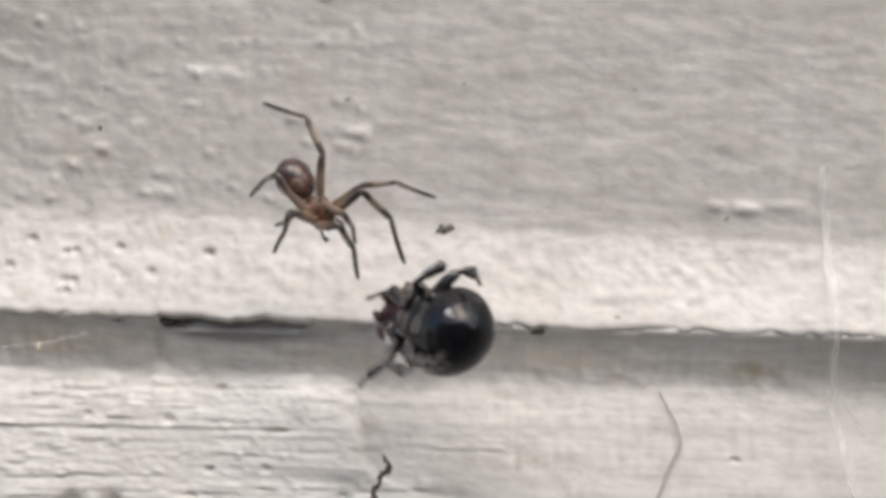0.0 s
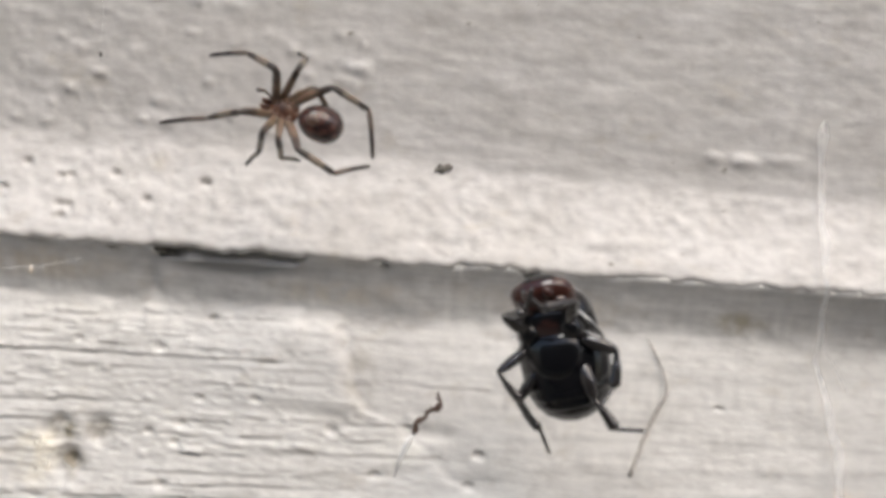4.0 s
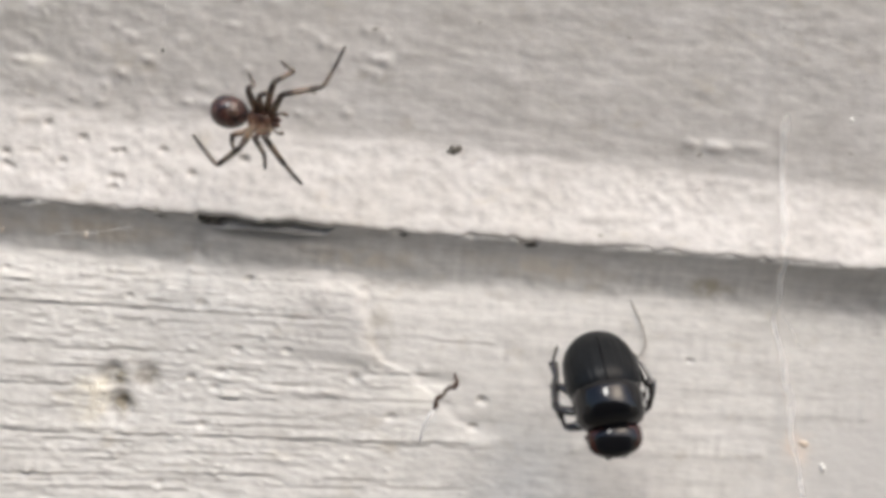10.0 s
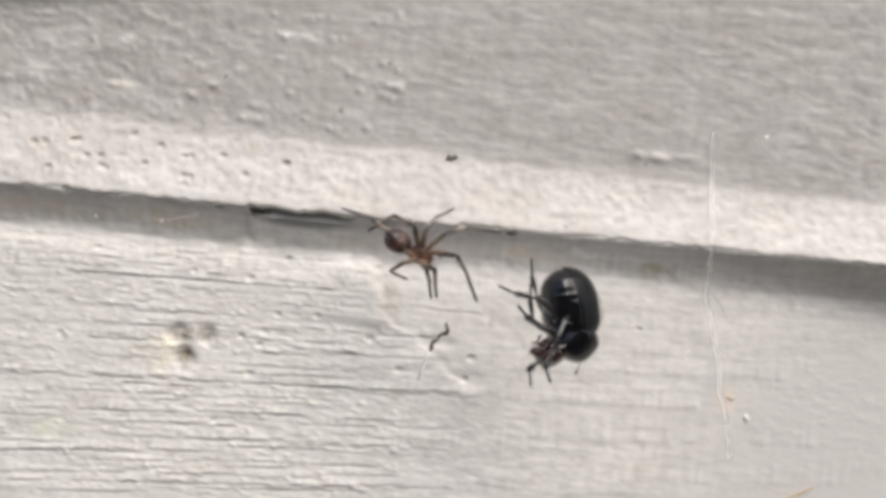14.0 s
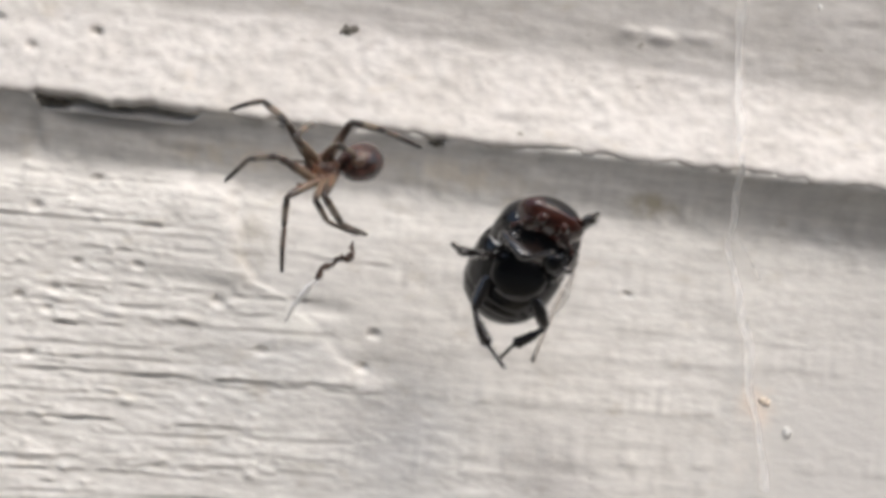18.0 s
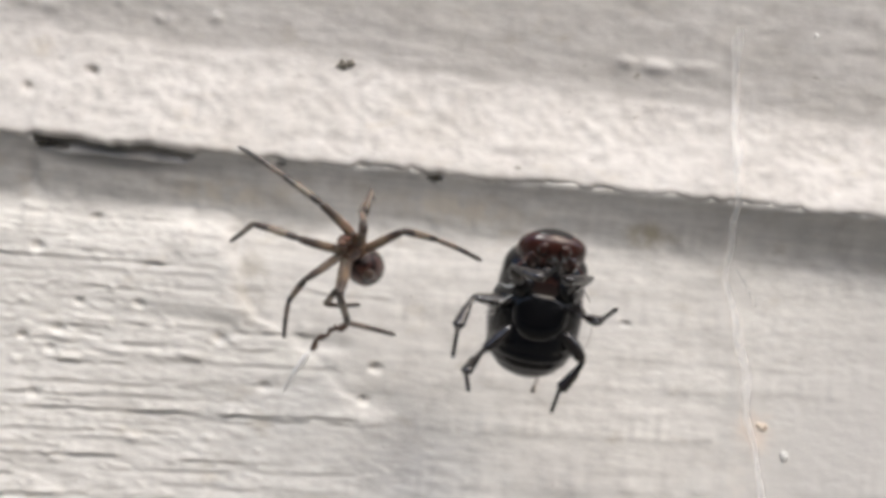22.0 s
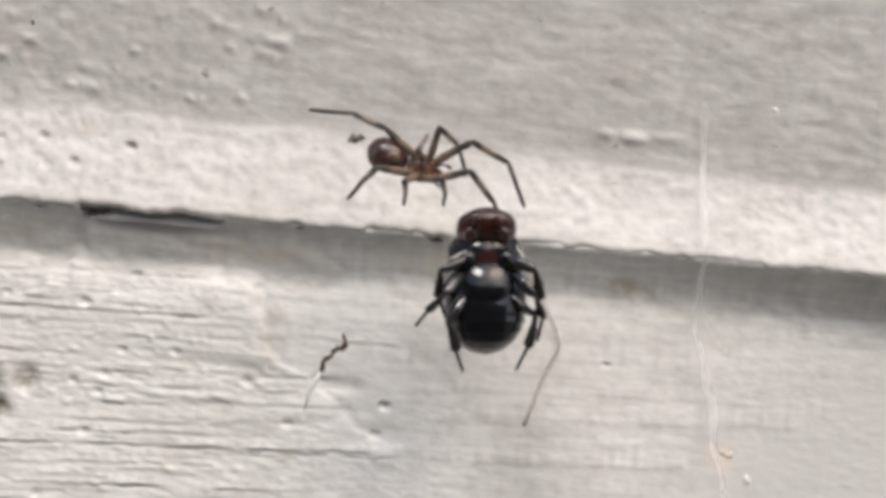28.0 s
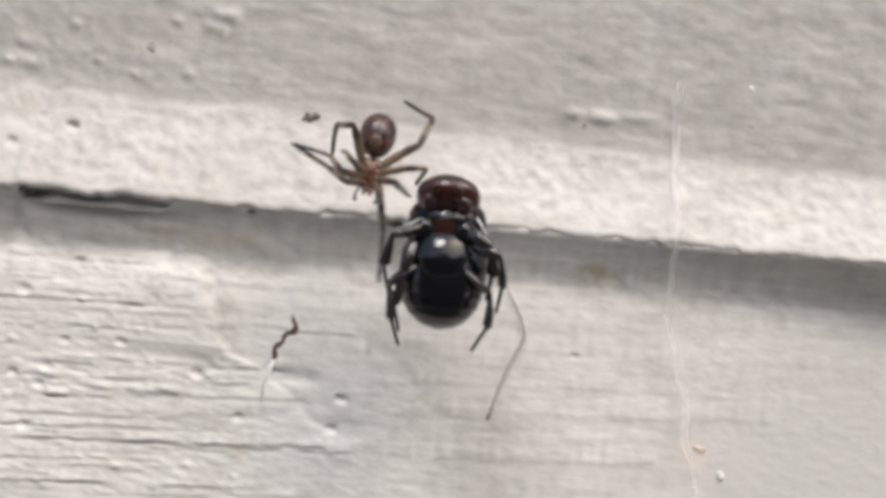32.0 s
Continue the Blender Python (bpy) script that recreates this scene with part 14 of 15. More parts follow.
        (27.5, -3.75, -1.36, -1.69, -162, 56, -23), (28, -3.41, -1.29, -1.78, -158, 50, -28), (28.5, -3.03, -1.27, -1.84, -153, 44, -33), (29, -2.62, -1.29, -1.84, -148, 38, -38),
        (29.5, -2.39, -1.52, -1.51, -127, 48, -23), (30, -2.14, -1.67, -1.14, -100, 52, -3), (30.5, -2.34, -1.6, -2.16, -129, 43, -28), (31, -2.42, -1.35, -2.89, -147, 27, -42),
        (31.5, -2.4, -1.41, -3.06, -155, 15, -49), (32, -2.36, -1.47, -3.18, -161, 2, -53)]))
    walk(paddles["left", "middle", "tibia"], keyed([
        (0, -3.19, -1.84, -0.39, -169, -1, 0), (0.5, -2.9, -2.17, -0.64, -126, 7, 10), (0.67, -2.91, -2.49, -0.3, -119, 5, 56), (0.83, -2.63, -2.82, -0.21, -116, -2, 101),
        (1, -2.25, -2.94, -0.41, -118, -9, 147), (1.17, -2.97, -2.46, -0.23, -106, -13, 99), (1.33, -3.18, -1.65, -0.5, -95, -6, 52), (1.5, -2.7, -1.1, -1.03, -92, 6, 7),
        (2, -2.28, 0.09, -0.48, -102, 4, -5), (2.5, -2.54, -0.53, -0.92, -91, 4, 10), (3, -2.62, -1.31, -1.12, -80, 1, 24), (3.5, -3.01, -1.43, -0.76, -129, -1, 20),
        (3.67, -3.2, -1.54, -0.48, -153, -10, 69), (3.83, -3.24, -1.84, -0.29, -176, 2, 117), (4, -3.1, -2.18, -0.33, 178, 27, 162), (4.17, -3.24, -2.02, -0.15, 169, 17, 112),
        (4.33, -3.32, -1.76, -0.13, 171, 4, 66), (4.5, -3.29, -1.52, -0.31, -179, -3, 19), (5, -3.29, -1.51, -0.31, -180, -2, 19), (5.5, -3.29, -1.5, -0.31, 179, -1, 19),
        (6, -3.29, -1.48, -0.32, 178, 0, 19), (6.5, -3.29, -1.47, -0.32, 177, 1, 19), (6.67, -2.25, -2.67, -0.78, 151, -1, 52), (6.83, -0.62, -2.44, -0.84, 127, 11, 82),
        (7, 0.09, -1, -0.43, 111, 33, 108), (7.17, -0.55, -2.42, -0.8, 127, 10, 83), (7.33, -2.12, -2.74, -0.77, 150, -4, 52), (7.5, -3.25, -1.66, -0.36, 178, -3, 19),
        (7.67, -2.79, -2.58, -0.38, 177, 3, 67), (7.83, -1.89, -2.8, -0.78, -179, 8, 115), (8, -1.26, -2.17, -1.26, -173, 9, 164), (8.27, -2.29, -2.36, -1.01, -177, 18, 164),
        (8.5, -3.1, -2.18, -0.33, 178, 27, 162), (8.67, -3.16, -2.19, -0.18, 169, 20, 112), (8.83, -3.24, -2.1, -0.08, 169, 10, 65), (9, -3.29, -1.95, -0.08, 177, 3, 19),
        (9.5, -3.29, -1.76, -0.21, 179, -5, 19), (10, -3.27, -1.56, -0.34, -179, -12, 19), (10.5, -3.24, -1.69, -0.37, -179, -12, 19), (10.67, -3.27, -1.83, -0.23, 168, -2, 66),
        (10.83, -3.21, -2.04, -0.21, 166, 15, 112), (11, -3.1, -2.18, -0.33, 178, 27, 162), (11.17, -3.29, -2.16, 0.54, 178, 30, 114), (11.33, -3.3, -1.54, 1.17, 175, 31, 65),
        (11.5, -3.14, -0.69, 1.2, 172, 31, 15), (11.67, -3.02, -2.09, 1.44, -172, 37, 70), (11.83, -2.28, -3.13, 0.75, -157, 30, 124), (12, -1.4, -3.09, -0.41, -154, 16, 171),
        (13, -1.11, -2.17, -1.23, -156, 18, 171), (14, -2.05, -3.02, -0.41, -127, -14, 146), (14.5, -0.99, -2.87, -0.62, -117, -9, 146), (14.67, -2.01, -3.24, 0.32, -146, 24, 125),
        (14.83, -2.99, -2.49, 1.05, 166, 37, 82), (15, -3.3, -1.08, 1.1, 121, 18, 44), (15.5, -3.06, -0.84, 1.45, 130, 19, 43), (16, -2.72, -0.64, 1.74, 140, 20, 43),
        (16.17, -2.71, -2.18, 1.74, 178, 35, 84), (16.33, -2, -3.2, 0.85, -142, 24, 127), (16.5, -1.06, -3.05, -0.35, -120, -6, 153), (16.67, -0.57, -2.43, -0.81, -151, 14, 157),
        (16.83, -0.01, -1.73, -0.61, 175, 33, 148), (17, 0.32, -1.32, 0.14, 130, 42, 124), (17.17, -0.28, -0.21, 1.22, 136, 26, 98), (17.33, -1.87, 0.04, 1.65, 149, 13, 73),
        (17.5, -3.22, -0.78, 1.1, 165, 7, 46), (17.67, -3.16, -1.52, 1.45, -158, 34, 73), (17.83, -2.87, -2.29, 1.48, -105, 34, 118), (18, -2.42, -2.92, 1.19, -67, 8, 146),
        (18.17, -2.97, -2.6, 0.83, -97, 19, 110), (18.33, -3.22, -2.28, 0.21, -129, 11, 74), (18.5, -3.07, -2.07, -0.47, -150, -12, 46), (18.67, -3.34, -1.86, 0, -134, 6, 80),
        (18.83, -3.41, -1.77, 0.56, -110, 11, 118), (19, -3.29, -1.77, 1.12, -88, 0, 154), (19.17, -3.24, -2.26, 0.4, -96, 1, 121), (19.33, -2.74, -2.77, -0.1, -103, -3, 89),
        (19.5, -1.98, -3.13, -0.22, -106, -10, 56), (19.67, -2.37, -2.86, -0.45, -138, -18, 96), (19.83, -2.83, -2.55, -0.36, -167, -4, 133), (20, -3.15, -2.35, 0.04, 176, 24, 162),
        (20.17, -2.56, -2.73, -0.47, -164, -4, 135), (20.33, -1.77, -3.09, -0.4, -132, -17, 99), (20.5, -1.2, -3.25, 0.22, -99, -8, 61), (20.67, -1.78, -3.01, -0.53, -114, -1, 114),
        (20.83, -2.64, -2.5, -0.64, -117, 15, 166), (21, -3.28, -2.02, -0.05, -105, 27, -138), (21.17, -2.92, -2.39, -0.42, -86, 21, -74), (21.33, -2.46, -2.85, -0.37, -82, 2, -18),
        (21.5, -2.13, -3.17, 0.08, -96, -11, 39), (21.67, -2.65, -2.65, -0.47, -107, -17, 79), (21.83, -3.18, -1.89, -0.39, -120, -14, 120), (22, -3.44, -1.32, 0.28, -127, -4, 158),
        (22.17, -3.38, -1.54, -0.06, -133, -3, 114), (22.33, -3.27, -1.92, -0.17, -138, -6, 70), (22.5, -3.15, -2.3, -0.02, -139, -11, 26), (23, -3.35, -1.71, -0.07, 177, -9, 26),
        (23.5, -3.09, -1.82, -0.58, -140, -6, 29), (24, -2.68, -1.89, -0.99, -96, -6, 31), (24.5, -2.48, -2.22, -0.99, -101, -5, 36), (24.67, -2.83, -2.05, -0.79, -111, -9, 81),
        (24.83, -3.06, -2.14, -0.43, -120, -4, 127), (25, -3.06, -2.42, -0.09, -123, 5, 171), (25.17, -3.03, -2.19, -0.44, -118, -1, 134), (25.33, -2.78, -2.17, -0.78, -110, -3, 96),
        (25.5, -2.42, -2.35, -0.94, -102, 0, 59), (25.67, -3.16, -2.38, 0.17, -97, 3, 91), (25.83, -2.8, -2.43, 1.44, -92, 3, 123), (26, -1.6, -2.49, 2.01, -87, 0, 156),
        (26.17, -2.79, -2.41, 1.48, -93, 4, 126), (26.33, -3.2, -2.32, 0.24, -99, 3, 97), (26.5, -2.56, -2.28, -0.9, -105, 0, 68), (27, -2.53, -2.38, -0.85, -112, -3, 60),
        (27.5, -2.49, -2.48, -0.8, -118, -7, 52), (28, -2.45, -2.57, -0.75, -124, -12, 45), (28.5, -2.41, -2.65, -0.69, -129, -18, 38), (29, -2.36, -2.74, -0.63, -134, -24, 31),
        (29.5, -2.24, -2.99, -0.32, -134, -26, 29), (30, -2.09, -3.17, 0.03, -134, -28, 26), (30.5, -2.17, -2.79, -0.69, -145, -19, 34), (31, -2.13, -2.16, -1.19, -155, -9, 39),
        (31.5, -2.07, -1.99, -1.28, -160, -4, 41), (32, -2.02, -1.82, -1.34, -165, 1, 42)]))
    walk(paddles["left", "rear", "femur"], keyed([
        (0, -1.3, -1.5, -0.9, -169, 46, 8), (0.5, -1.3, -1.5, -0.9, -166, 53, 10), (0.67, -1.3, -1.5, -0.9, -130, 29, 68), (0.83, -1.3, -1.5, -0.9, -129, -7, 102),
        (1, -1.3, -1.5, -0.9, -151, -36, 145), (1.17, -1.3, -1.5, -0.9, -128, -7, 104), (1.33, -1.3, -1.5, -0.9, -129, 30, 71), (1.5, -1.3, -1.5, -0.9, -165, 56, 12),
        (2, -1.3, -1.5, -0.9, -167, 54, 11), (2.5, -1.3, -1.5, -0.9, -171, 53, 11), (3, -1.3, -1.5, -0.9, -174, 51, 11), (3.5, -1.3, -1.5, -0.9, -167, 53, 12),
        (3.67, -1.3, -1.5, -0.9, -132, 29, 70), (3.83, -1.3, -1.5, -0.9, -130, -7, 103), (4, -1.3, -1.5, -0.9, -151, -36, 145), (4.17, -1.3, -1.5, -0.9, -127, -8, 102),
        (4.33, -1.3, -1.5, -0.9, -127, 28, 69), (4.5, -1.3, -1.5, -0.9, -161, 55, 12), (5, -1.3, -1.5, -0.9, -163, 54, 12), (5.5, -1.3, -1.5, -0.9, -165, 53, 12),
        (6, -1.3, -1.5, -0.9, -167, 52, 11), (6.5, -1.3, -1.5, -0.9, -168, 51, 11), (6.67, -1.3, -1.5, -0.9, -133, 28, 68), (6.83, -1.3, -1.5, -0.9, -130, -7, 103),
        (7, -1.3, -1.5, -0.9, -151, -36, 145), (7.17, -1.3, -1.5, -0.9, -131, -7, 102), (7.33, -1.3, -1.5, -0.9, -134, 27, 67), (7.5, -1.3, -1.5, -0.9, -168, 49, 10),
        (7.67, -1.3, -1.5, -0.9, -155, 29, 68), (7.83, -1.3, -1.5, -0.9, -166, 9, 115), (8, -1.3, -1.5, -0.9, 173, 3, 163), (8.27, -1.3, -1.5, -0.9, -172, -18, 158),
        (8.5, -1.3, -1.5, -0.9, -151, -36, 145), (8.67, -1.3, -1.5, -0.9, -129, -7, 104), (8.83, -1.3, -1.5, -0.9, -131, 29, 70), (9, -1.3, -1.5, -0.9, -167, 54, 12),
        (9.5, -1.3, -1.5, -0.9, -169, 52, 11), (10, -1.3, -1.5, -0.9, -170, 50, 11), (10.5, -1.3, -1.5, -0.9, -172, 51, 11), (10.67, -1.3, -1.5, -0.9, -135, 29, 69),
        (10.83, -1.3, -1.5, -0.9, -131, -6, 104), (11, -1.3, -1.5, -0.9, -151, -36, 145), (11.17, -1.3, -1.5, -0.9, -131, -5, 105), (11.33, -1.3, -1.5, -0.9, -134, 31, 71),
        (11.5, -1.3, -1.5, -0.9, -173, 54, 11), (11.67, -1.3, -1.5, -0.9, -134, 31, 71), (11.83, -1.3, -1.5, -0.9, -131, -5, 105), (12, -1.3, -1.5, -0.9, -151, -36, 145),
        (13, -1.3, -1.5, -0.9, -154, 20, 173), (14, -1.3, -1.5, -0.9, -143, 0, 163), (14.5, -1.3, -1.5, -0.9, -134, -6, 157), (14.67, -1.3, -1.5, -0.9, -119, 20, 126),
        (14.83, -1.3, -1.5, -0.9, -121, 50, 92), (15, -1.3, -1.5, -0.9, -172, 67, 14), (15.5, -1.3, -1.5, -0.9, -171, 63, 13), (16, -1.3, -1.5, -0.9, -170, 59, 11),
        (16.17, -1.3, -1.5, -0.9, -129, 33, 73), (16.33, -1.3, -1.5, -0.9, -128, -5, 105), (16.5, -1.3, -1.5, -0.9, -151, -36, 145), (17, -1.3, -1.5, -0.9, -151, -36, 145),
        (17.17, -1.3, -1.5, -0.9, -137, -15, 93), (17.33, -1.3, -1.5, -0.9, -144, 8, 48), (17.5, -1.3, -1.5, -0.9, -167, 19, -3), (17.67, -1.3, -1.5, -0.9, -156, 28, 56),
        (17.83, -1.3, -1.5, -0.9, -142, 24, 117), (18, -1.3, -1.5, -0.9, -138, 11, 173), (18.17, -1.3, -1.5, -0.9, -139, -5, -131), (18.33, -1.3, -1.5, -0.9, -153, -14, -73),
        (18.5, -1.3, -1.5, -0.9, -168, -6, -14), (18.67, -1.3, -1.5, -0.9, -149, -27, -70), (18.83, -1.3, -1.5, -0.9, -119, -22, -133), (19, -1.3, -1.5, -0.9, -108, 4, 175),
        (19.17, -1.3, -1.5, -0.9, -119, -34, -140), (19.33, -1.3, -1.5, -0.9, -168, -45, -66), (19.5, -1.3, -1.5, -0.9, 164, -14, -9), (19.67, -1.3, -1.5, -0.9, 165, 4, 47),
        (19.83, -1.3, -1.5, -0.9, -179, 13, 106), (20, -1.3, -1.5, -0.9, -163, 4, 164), (20.17, -1.3, -1.5, -0.9, 180, 17, 106), (20.33, -1.3, -1.5, -0.9, 159, 10, 47),
        (20.5, -1.3, -1.5, -0.9, 154, -12, -8), (20.67, -1.3, -1.5, -0.9, 157, 10, 47), (20.83, -1.3, -1.5, -0.9, 177, 19, 106), (21, -1.3, -1.5, -0.9, -164, 7, 165),
        (21.17, -1.3, -1.5, -0.9, -163, 22, 109), (21.33, -1.3, -1.5, -0.9, -177, 30, 47), (21.5, -1.3, -1.5, -0.9, 168, 23, -16), (21.67, -1.3, -1.5, -0.9, -158, 27, 45),
        (21.83, -1.3, -1.5, -0.9, -137, 4, 97), (22, -1.3, -1.5, -0.9, -142, -27, 144), (22.17, -1.3, -1.5, -0.9, -130, 14, 108), (22.33, -1.3, -1.5, -0.9, -150, 52, 63),
        (22.5, -1.3, -1.5, -0.9, 141, 50, -27), (23, -1.3, -1.5, -0.9, 110, 53, -37), (23.5, -1.3, -1.5, -0.9, 119, 52, -36), (24, -1.3, -1.5, -0.9, 128, 52, -36),
        (24.5, -1.3, -1.5, -0.9, 136, 54, -38), (24.67, -1.3, -1.5, -0.9, -121, 78, 88), (24.83, -1.3, -1.5, -0.9, -93, 39, 142), (25, -1.3, -1.5, -0.9, -105, 1, 165),
        (25.17, -1.3, -1.5, -0.9, -92, 38, 138), (25.33, -1.3, -1.5, -0.9, -121, 75, 81), (25.5, -1.3, -1.5, -0.9, 147, 54, -38), (25.67, -1.3, -1.5, -0.9, -139, 47, 59),
        (25.83, -1.3, -1.5, -0.9, -128, 3, 101), (26, -1.3, -1.5, -0.9, -151, -36, 145), (26.17, -1.3, -1.5, -0.9, -132, 2, 99), (26.33, -1.3, -1.5, -0.9, -147, 42, 53),
        (26.5, -1.3, -1.5, -0.9, 153, 46, -31), (27, -1.3, -1.5, -0.9, 156, 40, -28), (27.5, -1.3, -1.5, -0.9, 159, 34, -25), (28, -1.3, -1.5, -0.9, 160, 28, -22),
        (28.5, -1.3, -1.5, -0.9, 162, 21, -20), (29, -1.3, -1.5, -0.9, 163, 15, -18), (29.5, -1.3, -1.5, -0.9, 167, 1, -14), (30, -1.3, -1.5, -0.9, 169, -13, -11),
        (30.5, -1.3, -1.5, -0.9, 150, -7, -15), (31, -1.3, -1.5, -0.9, 129, -3, -21), (31.5, -1.3, -1.5, -0.9, 138, 16, -37), (32, -1.3, -1.5, -0.9, 142, 36, -52)]))
    walk(paddles["left", "rear", "foot"], keyed([
        (0, -2.37, -1.17, -4.05, 172, -28, 4), (0.5, -2.45, -1.18, -3.88, 172, -28, 4), (0.67, -2.53, -1.76, -3.84, 160, -19, 60), (0.83, -2.17, -2.17, -3.81, 161, -4, 111),
        (1, -1.69, -2.07, -3.84, 173, 4, 163), (1.17, -2.11, -2.21, -3.77, 163, -6, 112), (1.33, -2.45, -1.88, -3.75, 165, -19, 60), (1.5, -2.45, -1.35, -3.77, 178, -26, 4),
        (2, -2.37, -1.51, -3.83, -177, -24, 4), (2.5, -2.38, -1.54, -3.89, 179, -21, 4), (3, -2.39, -1.58, -3.94, 176, -18, 3), (3.5, -2.51, -1.2, -3.87, 175, -18, 3),
        (3.67, -2.55, -1.81, -3.87, 166, -13, 58), (3.83, -2.18, -2.2, -3.84, 166, -3, 110), (4, -1.69, -2.07, -3.84, 173, 4, 163), (4.17, -2.29, -2.15, -3.8, 164, -3, 111),
        (4.33, -2.69, -1.62, -3.78, 164, -14, 59), (4.5, -2.57, -0.91, -3.79, 174, -21, 4), (5, -2.52, -0.98, -3.82, 174, -23, 4), (5.5, -2.47, -1.06, -3.85, 174, -26, 4),
        (6, -2.42, -1.14, -3.88, 174, -29, 5), (6.5, -2.36, -1.21, -3.9, 174, -31, 5), (6.67, -2.46, -1.73, -3.9, 160, -21, 62), (6.83, -2.15, -2.13, -3.86, 161, -6, 112),
        (7, -1.69, -2.07, -3.84, 173, 4, 163), (7.17, -2.09, -2.14, -3.84, 161, -5, 112), (7.33, -2.38, -1.81, -3.9, 160, -20, 61), (7.5, -2.31, -1.34, -3.97, 173, -29, 5),
        (7.67, -2.42, -1.4, -4.21, -172, -7, 49), (7.83, -2.41, -1.44, -4.35, -146, -2, 95), (8, -2.32, -1.42, -4.27, -124, -17, 140), (8.27, -2.09, -1.84, -4.56, -157, -10, 154),
        (8.5, -1.69, -2.07, -3.84, 173, 4, 163), (8.67, -2.1, -2.31, -3.77, 160, -3, 111), (8.83, -2.51, -2.07, -3.79, 158, -18, 60), (9, -2.6, -1.55, -3.86, 169, -28, 4),
        (9.5, -2.67, -1.47, -3.93, 171, -25, 4), (10, -2.74, -1.38, -4, 173, -21, 3), (10.5, -2.77, -1.54, -3.98, 174, -25, 4), (10.67, -2.65, -2.11, -3.92, 163, -17, 60),
        (10.83, -2.16, -2.36, -3.85, 163, -4, 111), (11, -1.69, -2.07, -3.84, 173, 4, 163), (11.17, -2.13, -2.35, -3.84, 163, -6, 112), (11.33, -2.58, -2.12, -3.88, 165, -20, 60),
        (11.5, -2.65, -1.59, -3.91, 178, -27, 4), (11.67, -2.58, -2.12, -3.88, 165, -20, 60), (11.83, -2.13, -2.35, -3.84, 163, -6, 112), (12, -1.69, -2.07, -3.84, 173, 4, 163),
        (13, -0.52, -2.69, -4.36, -178, 9, 164), (14, -1.65, -4.35, -3.15, -123, 2, 166), (14.5, -2.95, -3.76, -3.44, -121, -23, 131), (14.67, -2.93, -3.37, -3.49, -141, 4, 89),
        (14.83, -2.56, -3.04, -3.25, -174, 10, 41), (15, -2.33, -2.96, -2.85, 160, -10, -4), (15.5, -2.37, -2.51, -3.29, 166, -14, -3), (16, -2.43, -2.01, -3.63, 172, -17, -2),
        (16.17, -2.24, -2.34, -3.58, 164, -11, 54), (16.33, -1.91, -2.36, -3.67, 165, -1, 108), (16.5, -1.69, -2.07, -3.84, 173, 4, 163), (17, -1.69, -2.07, -3.84, 173, 4, 163),
        (17.17, -2.32, -1.54, -4.08, 161, -16, 114), (17.33, -2.37, -0.69, -4.3, 169, -37, 60), (17.5, -1.77, -0.16, -4.34, -162, -41, -8), (17.67, -1.25, -0.75, -3.56, -123, -42, -61),
        (17.83, -0.3, -2.51, -2.95, -99, -22, -101), (18, 0.2, -3.84, -3.07, -93, 7, -129), (18.17, 1.37, -2.35, -2.9, -96, -19, -98), (18.33, 0.89, -0.55, -3.48, -117, -38, -57),
        (18.5, -0.82, -0.05, -4.28, -150, -38, -6), (18.67, 1.5, -1.44, -3.23, -114, -48, -70), (18.83, 1.3, -3.89, -1.68, -87, -30, -127), (19, -1.24, -5.14, -1.06, -86, -2, -167),
        (19.17, -1.85, -4.55, -1.52, -100, 18, 138), (19.33, -2.12, -2.86, -2.94, -126, 18, 76), (19.5, -1.89, -1.44, -4.18, -138, -4, 21), (19.67, -1.93, -2.67, -4.24, -124, -18, -23),
        (19.83, -0.97, -3.41, -3.91, -103, -17, -70), (20, 0.14, -2.98, -3.48, -90, -3, -113), (20.17, -1, -3.66, -3.7, -103, -22, -68), (20.33, -2.24, -3.11, -3.74, -128, -24, -17),
        (20.5, -2.56, -1.76, -3.58, -145, -8, 30), (20.67, -2.52, -2.33, -3.71, -152, 12, 83), (20.83, -2.21, -2.72, -4.04, -139, 29, 142), (21, -1.77, -2.79, -4.38, -115, 26, -154),
        (21.17, -2.87, -2.61, -3.96, -150, 34, 139), (21.33, -3.44, -1.57, -3.67, -173, 11, 80), (21.5, -2.97, -0.4, -3.7, -166, -20, 30), (21.67, -4.06, -1.13, -3.22, -156, 11, 76),
        (21.83, -4.23, -2.5, -2.82, -124, 22, 132), (22, -3.35, -3.69, -2.77, -97, 3, -175), (22.17, -4.18, -2.86, -2.91, -125, 23, 133), (22.33, -4.03, -1.66, -3.19, -159, 11, 76),
        (22.5, -2.97, -0.97, -3.41, -170, -21, 31), (23, -2.33, -2.24, -3.1, 178, -25, 31), (23.5, -2.76, -1.88, -3.29, -172, -18, 32), (24, -3.16, -1.52, -3.4, -163, -10, 34),
        (24.5, -2.83, -1.4, -3.56, 178, -20, 34), (24.67, -1.47, -2.37, -2.3, -174, -65, -4), (24.83, -0.76, -3.95, -0.98, -65, -59, -138), (25, -1.21, -4.94, -0.65, -63, -14, -171),
        (25.17, -0.94, -3.97, -0.89, -59, -61, -148), (25.33, -1.52, -2.41, -2.24, 164, -68, 10), (25.5, -2.54, -1.42, -3.69, 163, -21, 36), (25.67, -2.51, -2.01, -3.72, 159, -11, 79),
        (25.83, -2.12, -2.31, -3.8, 163, -1, 121), (26, -1.69, -2.07, -3.84, 173, 4, 163), (26.17, -2.11, -2.2, -3.92, 167, -3, 120), (26.33, -2.45, -1.88, -3.96, 167, -12, 78),
